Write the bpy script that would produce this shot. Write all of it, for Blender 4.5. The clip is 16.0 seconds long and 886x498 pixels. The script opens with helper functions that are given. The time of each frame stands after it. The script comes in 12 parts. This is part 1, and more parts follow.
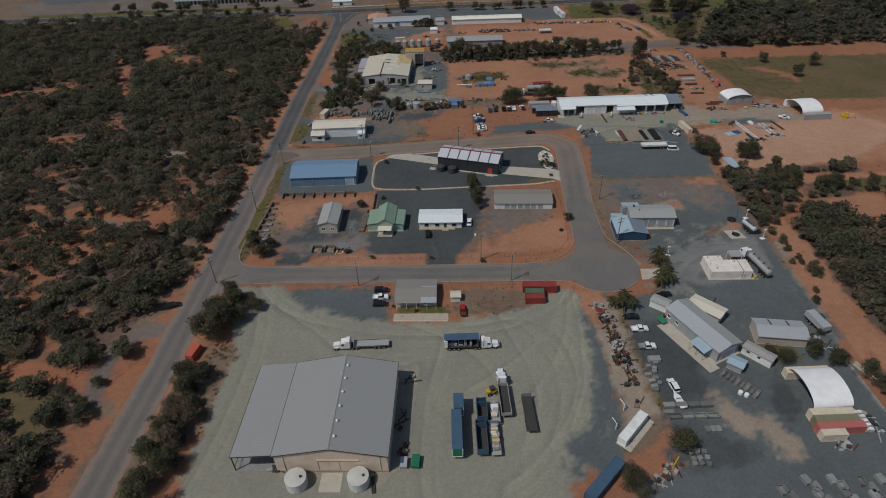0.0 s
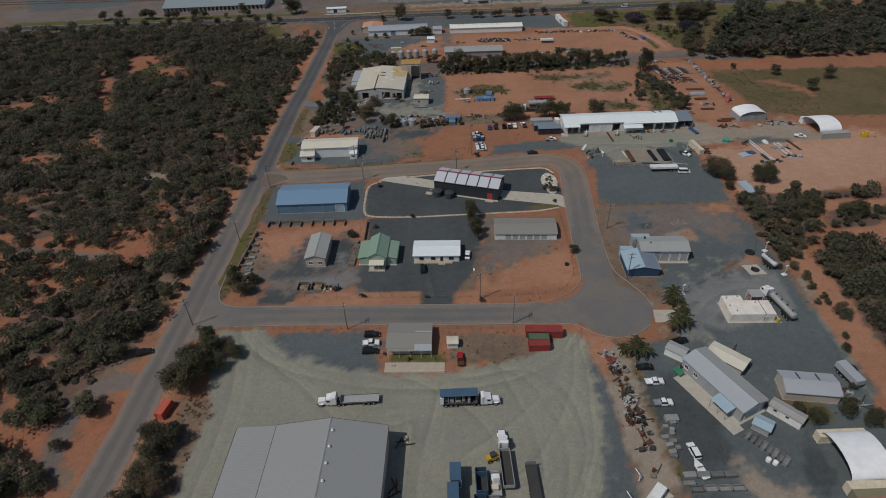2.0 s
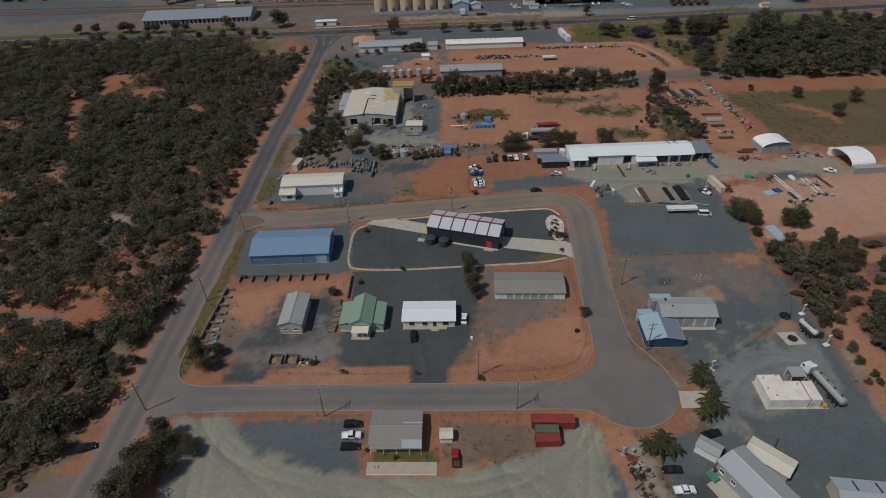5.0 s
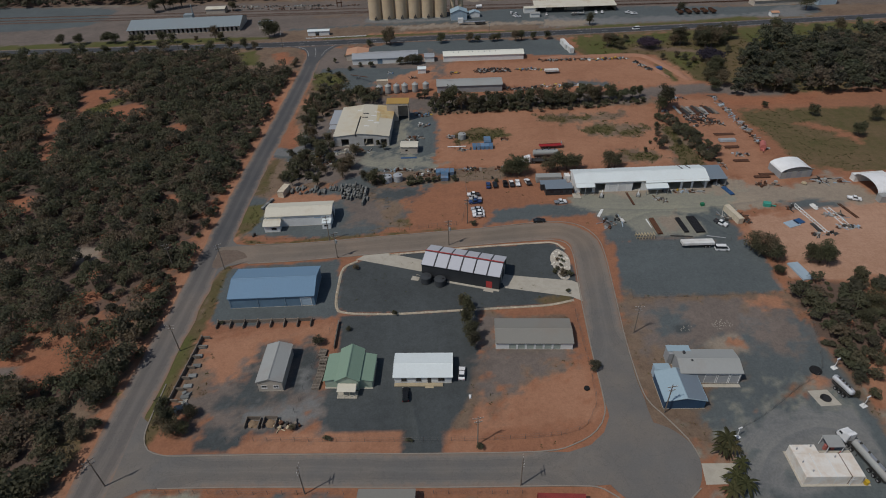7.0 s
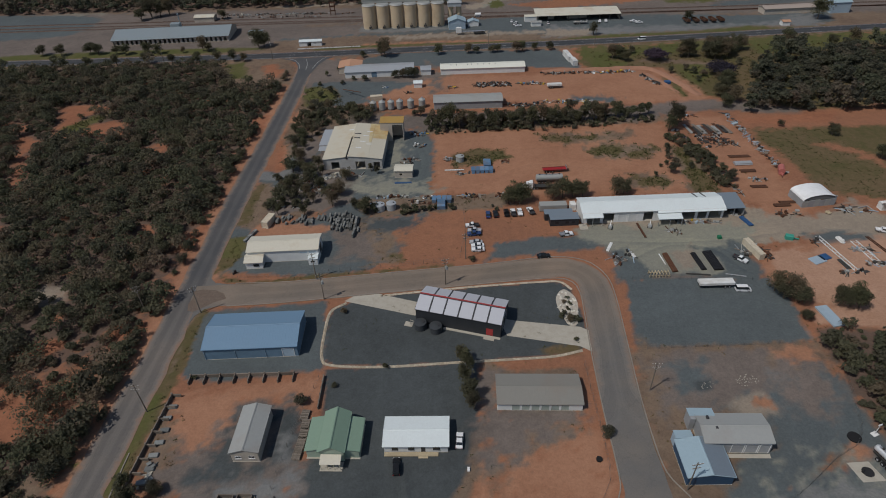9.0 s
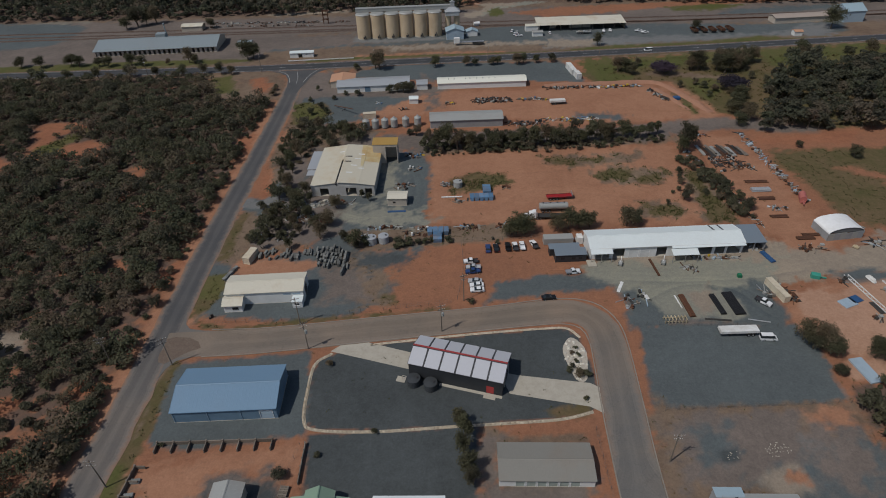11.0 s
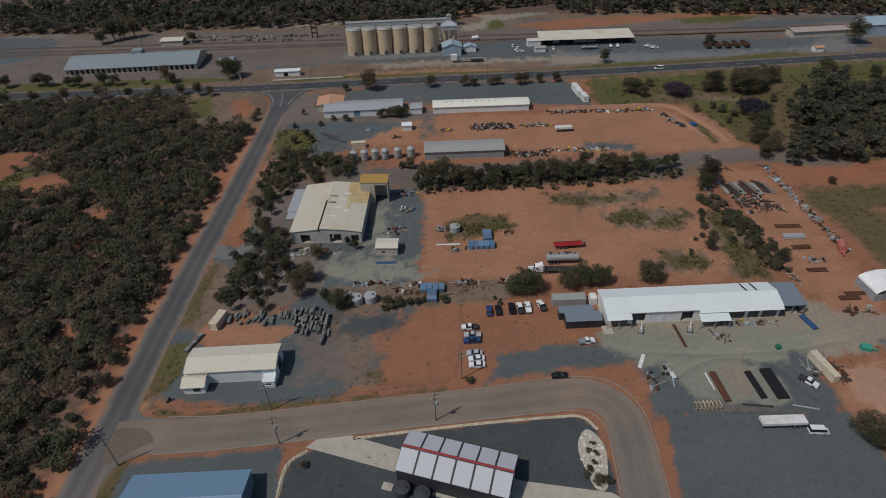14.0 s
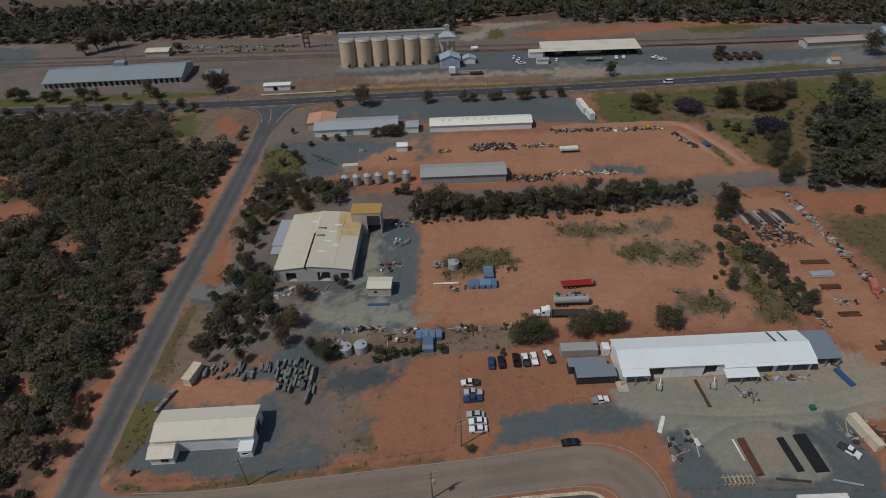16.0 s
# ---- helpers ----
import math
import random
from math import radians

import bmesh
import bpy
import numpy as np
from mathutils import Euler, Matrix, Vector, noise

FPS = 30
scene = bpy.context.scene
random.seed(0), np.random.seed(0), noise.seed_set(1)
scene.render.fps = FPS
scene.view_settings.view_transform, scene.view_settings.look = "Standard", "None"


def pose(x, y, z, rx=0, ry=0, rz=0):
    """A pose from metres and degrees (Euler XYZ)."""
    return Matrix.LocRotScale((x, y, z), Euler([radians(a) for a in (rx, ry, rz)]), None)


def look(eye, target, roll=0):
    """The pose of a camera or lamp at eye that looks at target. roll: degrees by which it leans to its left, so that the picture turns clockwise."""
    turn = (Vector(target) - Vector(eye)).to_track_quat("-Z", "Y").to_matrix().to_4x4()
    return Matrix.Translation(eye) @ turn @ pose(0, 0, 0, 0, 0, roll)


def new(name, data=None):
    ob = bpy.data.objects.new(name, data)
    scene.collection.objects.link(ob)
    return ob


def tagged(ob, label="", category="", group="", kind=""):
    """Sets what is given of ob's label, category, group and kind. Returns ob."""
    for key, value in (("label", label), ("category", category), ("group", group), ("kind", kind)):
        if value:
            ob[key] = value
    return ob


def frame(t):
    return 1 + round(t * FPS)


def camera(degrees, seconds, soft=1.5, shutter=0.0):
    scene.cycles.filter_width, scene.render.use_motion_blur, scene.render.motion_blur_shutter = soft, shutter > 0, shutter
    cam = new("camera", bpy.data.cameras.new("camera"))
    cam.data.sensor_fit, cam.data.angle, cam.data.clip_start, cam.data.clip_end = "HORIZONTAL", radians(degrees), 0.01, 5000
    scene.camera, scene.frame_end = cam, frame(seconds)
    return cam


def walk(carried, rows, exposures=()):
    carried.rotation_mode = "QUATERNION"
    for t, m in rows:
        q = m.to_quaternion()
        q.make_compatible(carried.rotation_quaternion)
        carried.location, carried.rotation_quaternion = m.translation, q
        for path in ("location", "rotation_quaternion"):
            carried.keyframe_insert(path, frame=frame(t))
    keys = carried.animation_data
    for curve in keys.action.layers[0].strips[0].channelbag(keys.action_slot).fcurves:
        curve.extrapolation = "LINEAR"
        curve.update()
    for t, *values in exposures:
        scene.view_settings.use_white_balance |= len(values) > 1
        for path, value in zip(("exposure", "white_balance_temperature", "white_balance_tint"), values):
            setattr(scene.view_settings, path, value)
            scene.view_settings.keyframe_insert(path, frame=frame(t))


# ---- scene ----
cam = camera(73.9, 16.0, 1.0)
METRES, EYE, TILT, LEAN, TURN = 160.4, 119.3, 0.4, 0.0, 0.8
ROWS = [
    (0.0, 0.0, 0.0, 0.0, -1.19, -37.52, 1.56),
    (0.5, 0.002, 0.0287, 0.0005, -1.22, -37.53, 1.55),
    (1.0, 0.0042, 0.0576, 0.001, -1.23, -37.54, 1.55),
    (1.5, 0.0061, 0.087, 0.0013, -1.27, -37.55, 1.54),
    (2.0, 0.0082, 0.1168, 0.0015, -1.28, -37.56, 1.54),
    (2.5, 0.0104, 0.147, 0.0017, -1.31, -37.59, 1.53),
    (3.0, 0.0125, 0.1776, 0.002, -1.34, -37.6, 1.53),
    (3.5, 0.0148, 0.2082, 0.0018, -1.38, -37.59, 1.53),
    (4.0, 0.0173, 0.2392, 0.0022, -1.41, -37.59, 1.53),
    (6.5, 0.0292, 0.3958, 0.0037, -1.54, -37.55, 1.54),
    (7.0, 0.0313, 0.4276, 0.0039, -1.58, -37.56, 1.53),
    (7.5, 0.0338, 0.4592, 0.0041, -1.6, -37.56, 1.53),
    (8.0, 0.0361, 0.4907, 0.0042, -1.63, -37.56, 1.54),
    (8.5, 0.0379, 0.5225, 0.0044, -1.68, -37.57, 1.53),
    (9.0, 0.0405, 0.5543, 0.0041, -1.69, -37.57, 1.53),
    (11.5, 0.0519, 0.7126, 0.0048, -1.84, -37.58, 1.52),
    (12.0, 0.0539, 0.7443, 0.005, -1.87, -37.59, 1.52),
    (12.5, 0.0565, 0.7761, 0.0045, -1.89, -37.58, 1.53),
    (13.0, 0.0588, 0.8077, 0.0042, -1.92, -37.59, 1.53),
    (13.5, 0.0605, 0.8393, 0.0044, -1.96, -37.62, 1.51),
    (14.0, 0.0626, 0.8708, 0.0047, -2.0, -37.64, 1.52),
    (14.5, 0.0644, 0.9027, 0.0044, -2.04, -37.64, 1.51),
    (15.0, 0.0649, 0.9341, 0.0041, -2.12, -37.63, 1.49),
    (15.5, 0.0677, 0.9657, 0.0045, -2.12, -37.66, 1.51),
    (16.0, 0.0694, 0.9975, 0.0043, -2.15, -37.66, 1.51),
]
walk(cam, [(t, pose(0, 0, EYE, TILT, LEAN, TURN) @ pose(METRES * x, METRES * y, METRES * z, 90 + pitch, roll, yaw)) for t, x, y, z, yaw, pitch, roll in ROWS])

# ---- light ----
SUN_UP, SUN_TO = radians(56), radians(32)   # height of the sun; the way the shadows fall, from +x towards +y
world = bpy.data.worlds.new("sky")
scene.world = world
world.use_nodes = True
wn = world.node_tree
sky = wn.nodes.new("ShaderNodeTexSky")
sky.sky_type, sky.sun_disc = "NISHITA", False
sky.sun_elevation, sky.sun_rotation = SUN_UP, math.atan2(-math.cos(SUN_TO), -math.sin(SUN_TO))
wn.links.new(sky.outputs[0], wn.nodes["Background"].inputs[0])
wn.nodes["Background"].inputs[1].default_value = 0.058
sun = new("sun", bpy.data.lights.new("sun", "SUN"))
sun.data.energy, sun.data.angle, sun.data.color = 2.25, radians(0.53), (1.0, 0.95, 0.88)
sun.matrix_world = look((-300 * math.cos(SUN_TO), -300 * math.sin(SUN_TO), 300 * math.tan(SUN_UP)), (0, 0, 0))
scene.view_settings.exposure = 0.0

# ---- materials ----
MATS = {}


def graph(name):
    m = bpy.data.materials.new(name)
    m.use_nodes = True
    t = m.node_tree
    b = t.nodes["Principled BSDF"]

    def node(kind, **kw):
        n = t.nodes.new("ShaderNode" + kind)
        for k, v in kw.items():
            n.inputs[k.replace("_", " ")].default_value = v
        return n
    return m, t, b, node


def noise_of(t, node, scale, detail=3.0, rough=0.6, where="Position"):
    if where == "Position":
        src = t.nodes.new("ShaderNodeNewGeometry").outputs["Position"]
    else:
        src = t.nodes.new("ShaderNodeTexCoord").outputs["Object"]
    n = node("TexNoise", Scale=scale, Detail=detail, Roughness=rough)
    t.links.new(src, n.inputs["Vector"])
    return n.outputs["Fac"]


def ramp(t, fac, lo, hi, a, b):
    r = t.nodes.new("ShaderNodeMapRange")
    t.links.new(fac, r.inputs[0])
    for i, v in enumerate((lo, hi, a, b)):
        r.inputs[i + 1].default_value = v
    return r.outputs[0]


def mix(t, fac, a, b, how="MIX"):
    m = t.nodes.new("ShaderNodeMix")
    m.data_type, m.blend_type = "RGBA", how
    for sock, v in ((m.inputs[0], fac), (m.inputs[6], a), (m.inputs[7], b)):
        if hasattr(v, "is_linked"):
            t.links.new(v, sock)
        elif isinstance(v, (int, float)):
            sock.default_value = v
        else:
            sock.default_value = (*v, 1)
    return m.outputs[2]


def surface(name, color, rough=0.7, metal=0.0, stain=None, stain_amount=0.5, scale=0.35, fine=4.0, var=0.12, bump=0.0, spread=0.0):
    """A weathered surface: stains some metres wide, fine grain, and a little variety from piece to piece."""
    if name in MATS:
        return MATS[name]
    m, t, b, node = graph(name)
    stain = stain or tuple(c * 0.7 for c in color)
    big = ramp(t, noise_of(t, node, scale, 4.0), 0.42, 0.7, 0.0, stain_amount)
    col = mix(t, big, color, stain)
    grain = noise_of(t, node, fine, 3.0)
    col = mix(t, 1.0, col, mix(t, grain, (1 - var * 2,) * 3, (1 + var * 2,) * 3), "MULTIPLY")
    if spread:
        info = t.nodes.new("ShaderNodeObjectInfo").outputs["Random"]
        col = mix(t, 1.0, col, mix(t, info, (1 - spread,) * 3, (1 + spread,) * 3), "MULTIPLY")
    t.links.new(col, b.inputs["Base Color"])
    t.links.new(ramp(t, grain, 0.3, 0.7, rough - 0.08, min(1, rough + 0.08)), b.inputs["Roughness"])
    b.inputs["Metallic"].default_value = metal
    b.inputs["Specular IOR Level"].default_value = 0.3
    if bump:
        bp = node("Bump", Strength=bump, Distance=0.05)
        t.links.new(grain, bp.inputs["Height"])
        t.links.new(bp.outputs[0], b.inputs["Normal"])
    MATS[name] = m
    return m


def roofing(name, color, rough=0.5, metal=0.0, rust=(0.25, 0.13, 0.06), rust_amount=0.15, streak=0.055):
    """Painted or galvanised sheet, streaked by rain, with rust in places."""
    if name in MATS:
        return MATS[name]
    m, t, b, node = graph(name)
    big = noise_of(t, node, 0.12, 4.0)
    col = mix(t, ramp(t, big, 0.5, 0.75, 0.0, rust_amount), color, rust)
    fine = noise_of(t, node, 1.7, 5.0, 0.7)
    col = mix(t, 1.0, col, mix(t, fine, (1 - streak * 2,) * 3, (1 + streak * 2,) * 3), "MULTIPLY")
    isl = t.nodes.new("ShaderNodeNewGeometry").outputs["Random Per Island"]
    col = mix(t, 1.0, col, mix(t, isl, (0.97,) * 3, (1.03,) * 3), "MULTIPLY")
    t.links.new(col, b.inputs["Base Color"])
    t.links.new(ramp(t, fine, 0.3, 0.7, rough - 0.1, rough + 0.1), b.inputs["Roughness"])
    b.inputs["Metallic"].default_value = metal
    b.inputs["Specular IOR Level"].default_value = 0.35
    MATS[name] = m
    return m


def leafage(name, a, b_col):
    """Small leaves, some light passing through them, browner and greener patches from tree to tree."""
    m, t, b, node = graph(name)
    isl = t.nodes.new("ShaderNodeNewGeometry").outputs["Random Per Island"]
    col = mix(t, ramp(t, isl, 0.0, 1.0, 0.22, 0.72), a, b_col)
    patch = noise_of(t, node, 0.07, 4.0)
    col = mix(t, ramp(t, patch, 0.42, 0.68, 0.0, 0.5), col, (a[0] * 1.75, a[1] * 1.4, a[2] * 1.4))
    tone = t.nodes.new("ShaderNodeAttribute")
    tone.attribute_name = "tone"
    either = t.nodes.new("ShaderNodeMath")
    either.operation = "ADD"
    t.links.new(tone.outputs["Fac"], either.inputs[0])
    t.links.new(t.nodes.new("ShaderNodeObjectInfo").outputs["Random"], either.inputs[1])
    wrap = t.nodes.new("ShaderNodeMath")
    wrap.operation = "FRACT"
    t.links.new(either.outputs[0], wrap.inputs[0])
    shift = mix(t, ramp(t, wrap.outputs[0], 0.0, 0.6, 0.0, 1.0), (0.86, 0.82, 0.84), (1.10, 1.15, 0.99))
    shift = mix(t, ramp(t, wrap.outputs[0], 0.6, 1.0, 0.0, 1.0), shift, (1.66, 1.32, 1.34))
    col = mix(t, 1.0, col, shift, "MULTIPLY")
    t.links.new(col, b.inputs["Base Color"])
    b.inputs["Roughness"].default_value = 0.75
    b.inputs["Specular IOR Level"].default_value = 0.15
    thin = node("BsdfTranslucent")
    t.links.new(col, thin.inputs["Color"])
    both = t.nodes.new("ShaderNodeMixShader")
    both.inputs[0].default_value = 0.5
    t.links.new(b.outputs[0], both.inputs[1])
    t.links.new(thin.outputs[0], both.inputs[2])
    t.links.new(both.outputs[0], t.nodes["Material Output"].inputs["Surface"])
    return m


STEEL_GREY = roofing("grey_sheet", (0.265, 0.272, 0.268), 0.45, 0.0, rust_amount=0.05, streak=0.04)
GALV = roofing("galvanised_sheet", (0.42, 0.44, 0.46), 0.4, 0.25, rust_amount=0.12)
GALV_OLD = roofing("weathered_sheet", (0.33, 0.34, 0.33), 0.55, 0.1, rust_amount=0.2)
ROOF_WHITE = roofing("white_sheet", (0.66, 0.72, 0.725), 0.5, 0.0, rust_amount=0.06, streak=0.05)
ROOF_CREAM = roofing("cream_sheet", (0.58, 0.55, 0.46), 0.6, 0.0, (0.36, 0.22, 0.08), 0.45)
ROOF_FACTORY = roofing("rusting_cream_sheet", (0.52, 0.485, 0.395), 0.65, 0.0, (0.44, 0.30, 0.13), 0.55)
ROOF_STAINED = roofing("ochre_stained_sheet", (0.50, 0.42, 0.25), 0.65, 0.0, (0.40, 0.21, 0.04), 1.0)
ROOF_OCHRE = roofing("ochre_sheet", (0.38, 0.24, 0.07), 0.65, 0.0, (0.25, 0.12, 0.04), 0.5)
ROOF_BLUE = roofing("blue_sheet", (0.15, 0.25, 0.36), 0.5, 0.0, rust_amount=0.03, streak=0.05)
ROOF_PALEBLUE = roofing("pale_blue_sheet", (0.30, 0.40, 0.46), 0.5, 0.0, rust_amount=0.05)
PANEL_GREY = roofing("pale_grey_panel", (0.47, 0.48, 0.52), 0.45, 0.0, rust_amount=0.02, streak=0.03)
ROOF_GREEN = roofing("green_sheet", (0.20, 0.29, 0.22), 0.55, 0.0, rust_amount=0.03)
ROOF_TAN = roofing("tan_grey_sheet", (0.225, 0.218, 0.196), 0.6, 0.0, rust_amount=0.15)
ROOF_PINK = roofing("faded_red_sheet", (0.48, 0.27, 0.17), 0.65, 0.0, rust_amount=0.3)
ROOF_SLATE = roofing("slate_blue_sheet", (0.17, 0.21, 0.25), 0.5, 0.0, rust_amount=0.05)
WALL_CREAM = surface("cream_wall", (0.60, 0.50, 0.40), 0.7, stain=(0.42, 0.33, 0.24), var=0.06)
WALL_WHITE = surface("white_wall", (0.68, 0.69, 0.68), 0.6, var=0.05, stain_amount=0.3)
WALL_GREY = surface("grey_wall", (0.30, 0.31, 0.32), 0.6, var=0.06)
WALL_PALE = surface("pale_grey_wall", (0.43, 0.43, 0.42), 0.65, stain=(0.30, 0.28, 0.25), var=0.06)
ROOF_GOODS = roofing("weathered_blue_sheet", (0.225, 0.265, 0.285), 0.5, 0.0, rust_amount=0.08)
WALL_TAN = surface("tan_wall", (0.46, 0.41, 0.35), 0.65, var=0.06)
WALL_BLUE = surface("blue_wall", (0.14, 0.22, 0.30), 0.55, var=0.05)
WALL_NAVY = surface("navy_wall", (0.03, 0.07, 0.13), 0.5, var=0.05)
WALL_CHARCOAL = surface("charcoal_wall", (0.035, 0.038, 0.043), 0.5, var=0.06)
WALL_GREEN = surface("pale_green_wall", (0.34, 0.42, 0.34), 0.65, var=0.05)
WALL_MINT = surface("cream_timber", (0.58, 0.54, 0.38), 0.65, var=0.05)
PANEL_BLUE = surface("pale_blue_panel", (0.33, 0.42, 0.50), 0.5, var=0.05)
TRIM_WHITE = surface("white_trim", (0.75, 0.75, 0.74), 0.5, var=0.03)
TRIM_DARK = surface("dark_trim", (0.05, 0.05, 0.055), 0.5, var=0.05)
TRIM_RED = surface("red_trim", (0.40, 0.05, 0.05), 0.5, var=0.05)
DOOR_GREEN = surface("grey_green_door", (0.30, 0.34, 0.31), 0.55, var=0.06)
DOOR_GREY = surface("grey_roller_door", (0.60, 0.61, 0.61), 0.5, var=0.05)
CONCRETE = surface("concrete", (0.42, 0.39, 0.33), 0.85, stain=(0.30, 0.27, 0.22), scale=0.5, var=0.1)
CONCRETE_OLD = surface("weathered_concrete", (0.150, 0.153, 0.146), 0.9, stain=(0.06, 0.058, 0.05), scale=0.9, var=0.18, spread=0.45)
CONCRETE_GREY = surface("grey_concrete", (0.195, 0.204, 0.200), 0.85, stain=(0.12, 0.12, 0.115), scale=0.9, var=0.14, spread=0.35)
CONCRETE_SILO = surface("silo_concrete", (0.50, 0.40, 0.28), 0.8, stain=(0.34, 0.25, 0.16), scale=0.14, var=0.05)
KERB = surface("kerb_concrete", (0.26, 0.23, 0.195), 0.85, var=0.12)
STONE = surface("pale_stone", (0.46, 0.40, 0.31), 0.85, stain=(0.3, 0.22, 0.15), var=0.15, spread=0.2)
ROCK = surface("white_rock", (0.60, 0.57, 0.50), 0.85, var=0.15, spread=0.2)
TIMBER = surface("grey_timber", (0.20, 0.17, 0.14), 0.85, var=0.2, spread=0.25)
TIMBER_PALE = surface("pale_timber", (0.48, 0.40, 0.27), 0.8, var=0.15, spread=0.2)
RUST = surface("rusty_steel", (0.10, 0.045, 0.025), 0.8, stain=(0.05, 0.03, 0.025), scale=1.2, var=0.2, spread=0.3)
BLACK = surface("black_pipe", (0.018, 0.018, 0.02), 0.5, var=0.15)
RUBBER = surface("tyre_rubber", (0.015, 0.015, 0.016), 0.85, var=0.1)
CHASSIS = surface("chassis_steel", (0.05, 0.048, 0.045), 0.6, var=0.15)
CHROME = surface("bright_metal", (0.62, 0.63, 0.65), 0.25, 0.9, var=0.05)
ALLOY = surface("dull_alloy", (0.45, 0.46, 0.48), 0.4, 0.6, var=0.08)
LAMP_GLASS = surface("lamp_glass", (0.7, 0.7, 0.68), 0.15, var=0.02)
LAMP_RED = surface("red_lamp", (0.45, 0.03, 0.03), 0.3, var=0.02)
DARK = surface("dark_interior", (0.025, 0.025, 0.027), 0.8, var=0.1)
GOODS = surface("mixed_goods", (0.30, 0.28, 0.25), 0.7, stain=(0.1, 0.09, 0.08), scale=1.5, var=0.25, spread=0.4)


def glass(name="window_glass"):
    if name not in MATS:
        m, t, b, node = graph(name)
        b.inputs["Base Color"].default_value = (0.02, 0.025, 0.03, 1)
        b.inputs["Roughness"].default_value = 0.08
        b.inputs["Specular IOR Level"].default_value = 0.6
        MATS[name] = m
    return MATS[name]


GLASS = glass()


def paint(name, color, rough=0.35):
    return surface(name, color, rough, var=0.03, stain_amount=0.2)


WHITE_CAR = paint("white_car_paint", (0.72, 0.73, 0.74))
SILVER_CAR = paint("silver_car_paint", (0.40, 0.41, 0.43))
BLACK_CAR = paint("black_car_paint", (0.015, 0.016, 0.018))
BLUE_CAR = paint("blue_car_paint", (0.03, 0.06, 0.16))
RED_CAR = paint("red_car_paint", (0.32, 0.02, 0.02))
BLUE_TARP = surface("blue_curtain", (0.055, 0.105, 0.165), 0.6, var=0.08)
BLUE_SKIP = surface("blue_skip_paint", (0.10, 0.20, 0.33), 0.6, stain=(0.2, 0.16, 0.13), var=0.12, spread=0.25)
BRIGHT_BLUE = surface("bright_blue_tarp", (0.03, 0.085, 0.20), 0.5, var=0.15)
GREEN_PAINT = surface("green_paint", (0.02, 0.16, 0.08), 0.5, var=0.1)
RED_BOX = surface("red_container", (0.26, 0.045, 0.04), 0.6, stain=(0.13, 0.03, 0.03), var=0.08)
RED_FADED = surface("faded_red_container", (0.42, 0.14, 0.12), 0.65, var=0.08)
ORANGE_RED = surface("orange_red_paint", (0.46, 0.10, 0.065), 0.6, var=0.08)
CREAM_BOX = surface("cream_container", (0.58, 0.52, 0.41), 0.6, stain=(0.36, 0.27, 0.18), stain_amount=0.4, scale=0.8, var=0.07)
OLIVE_BOX = surface("olive_container", (0.20, 0.19, 0.12), 0.65, var=0.08)
WHITE_BOX = surface("white_container", (0.70, 0.71, 0.70), 0.55, stain=(0.4, 0.36, 0.3), var=0.05)
WHITE_TANK = surface("white_tank", (0.70, 0.67, 0.62), 0.6, stain=(0.50, 0.32, 0.16), stain_amount=0.4, scale=0.5, var=0.06)
YELLOW = surface("yellow_paint", (0.50, 0.33, 0.03), 0.5, var=0.1)
FABRIC = surface("white_fabric", (0.78, 0.79, 0.80), 0.6, stain=(0.6, 0.6, 0.58), var=0.02)
LEAF = leafage("gum_leaves", (0.060, 0.064, 0.042), (0.165, 0.160, 0.108))
LEAF_DARK = leafage("scrub_leaves", (0.082, 0.088, 0.062), (0.148, 0.146, 0.104))
LEAF_FAR = leafage("far_leaves", (0.070, 0.078, 0.058), (0.145, 0.150, 0.114))
LEAF_PURPLE = leafage("jacaranda_blossom", (0.044, 0.040, 0.058), (0.080, 0.074, 0.104))
LEAF_PALM = leafage("palm_leaves", (0.05, 0.056, 0.026), (0.125, 0.125, 0.065))
STRAW = leafage("straw", (0.14, 0.11, 0.06), (0.26, 0.21, 0.12))
WEED = leafage("weed_leaves", (0.06, 0.07, 0.03), (0.12, 0.13, 0.06))
BARK = surface("bark", (0.13, 0.10, 0.075), 0.9, var=0.2)


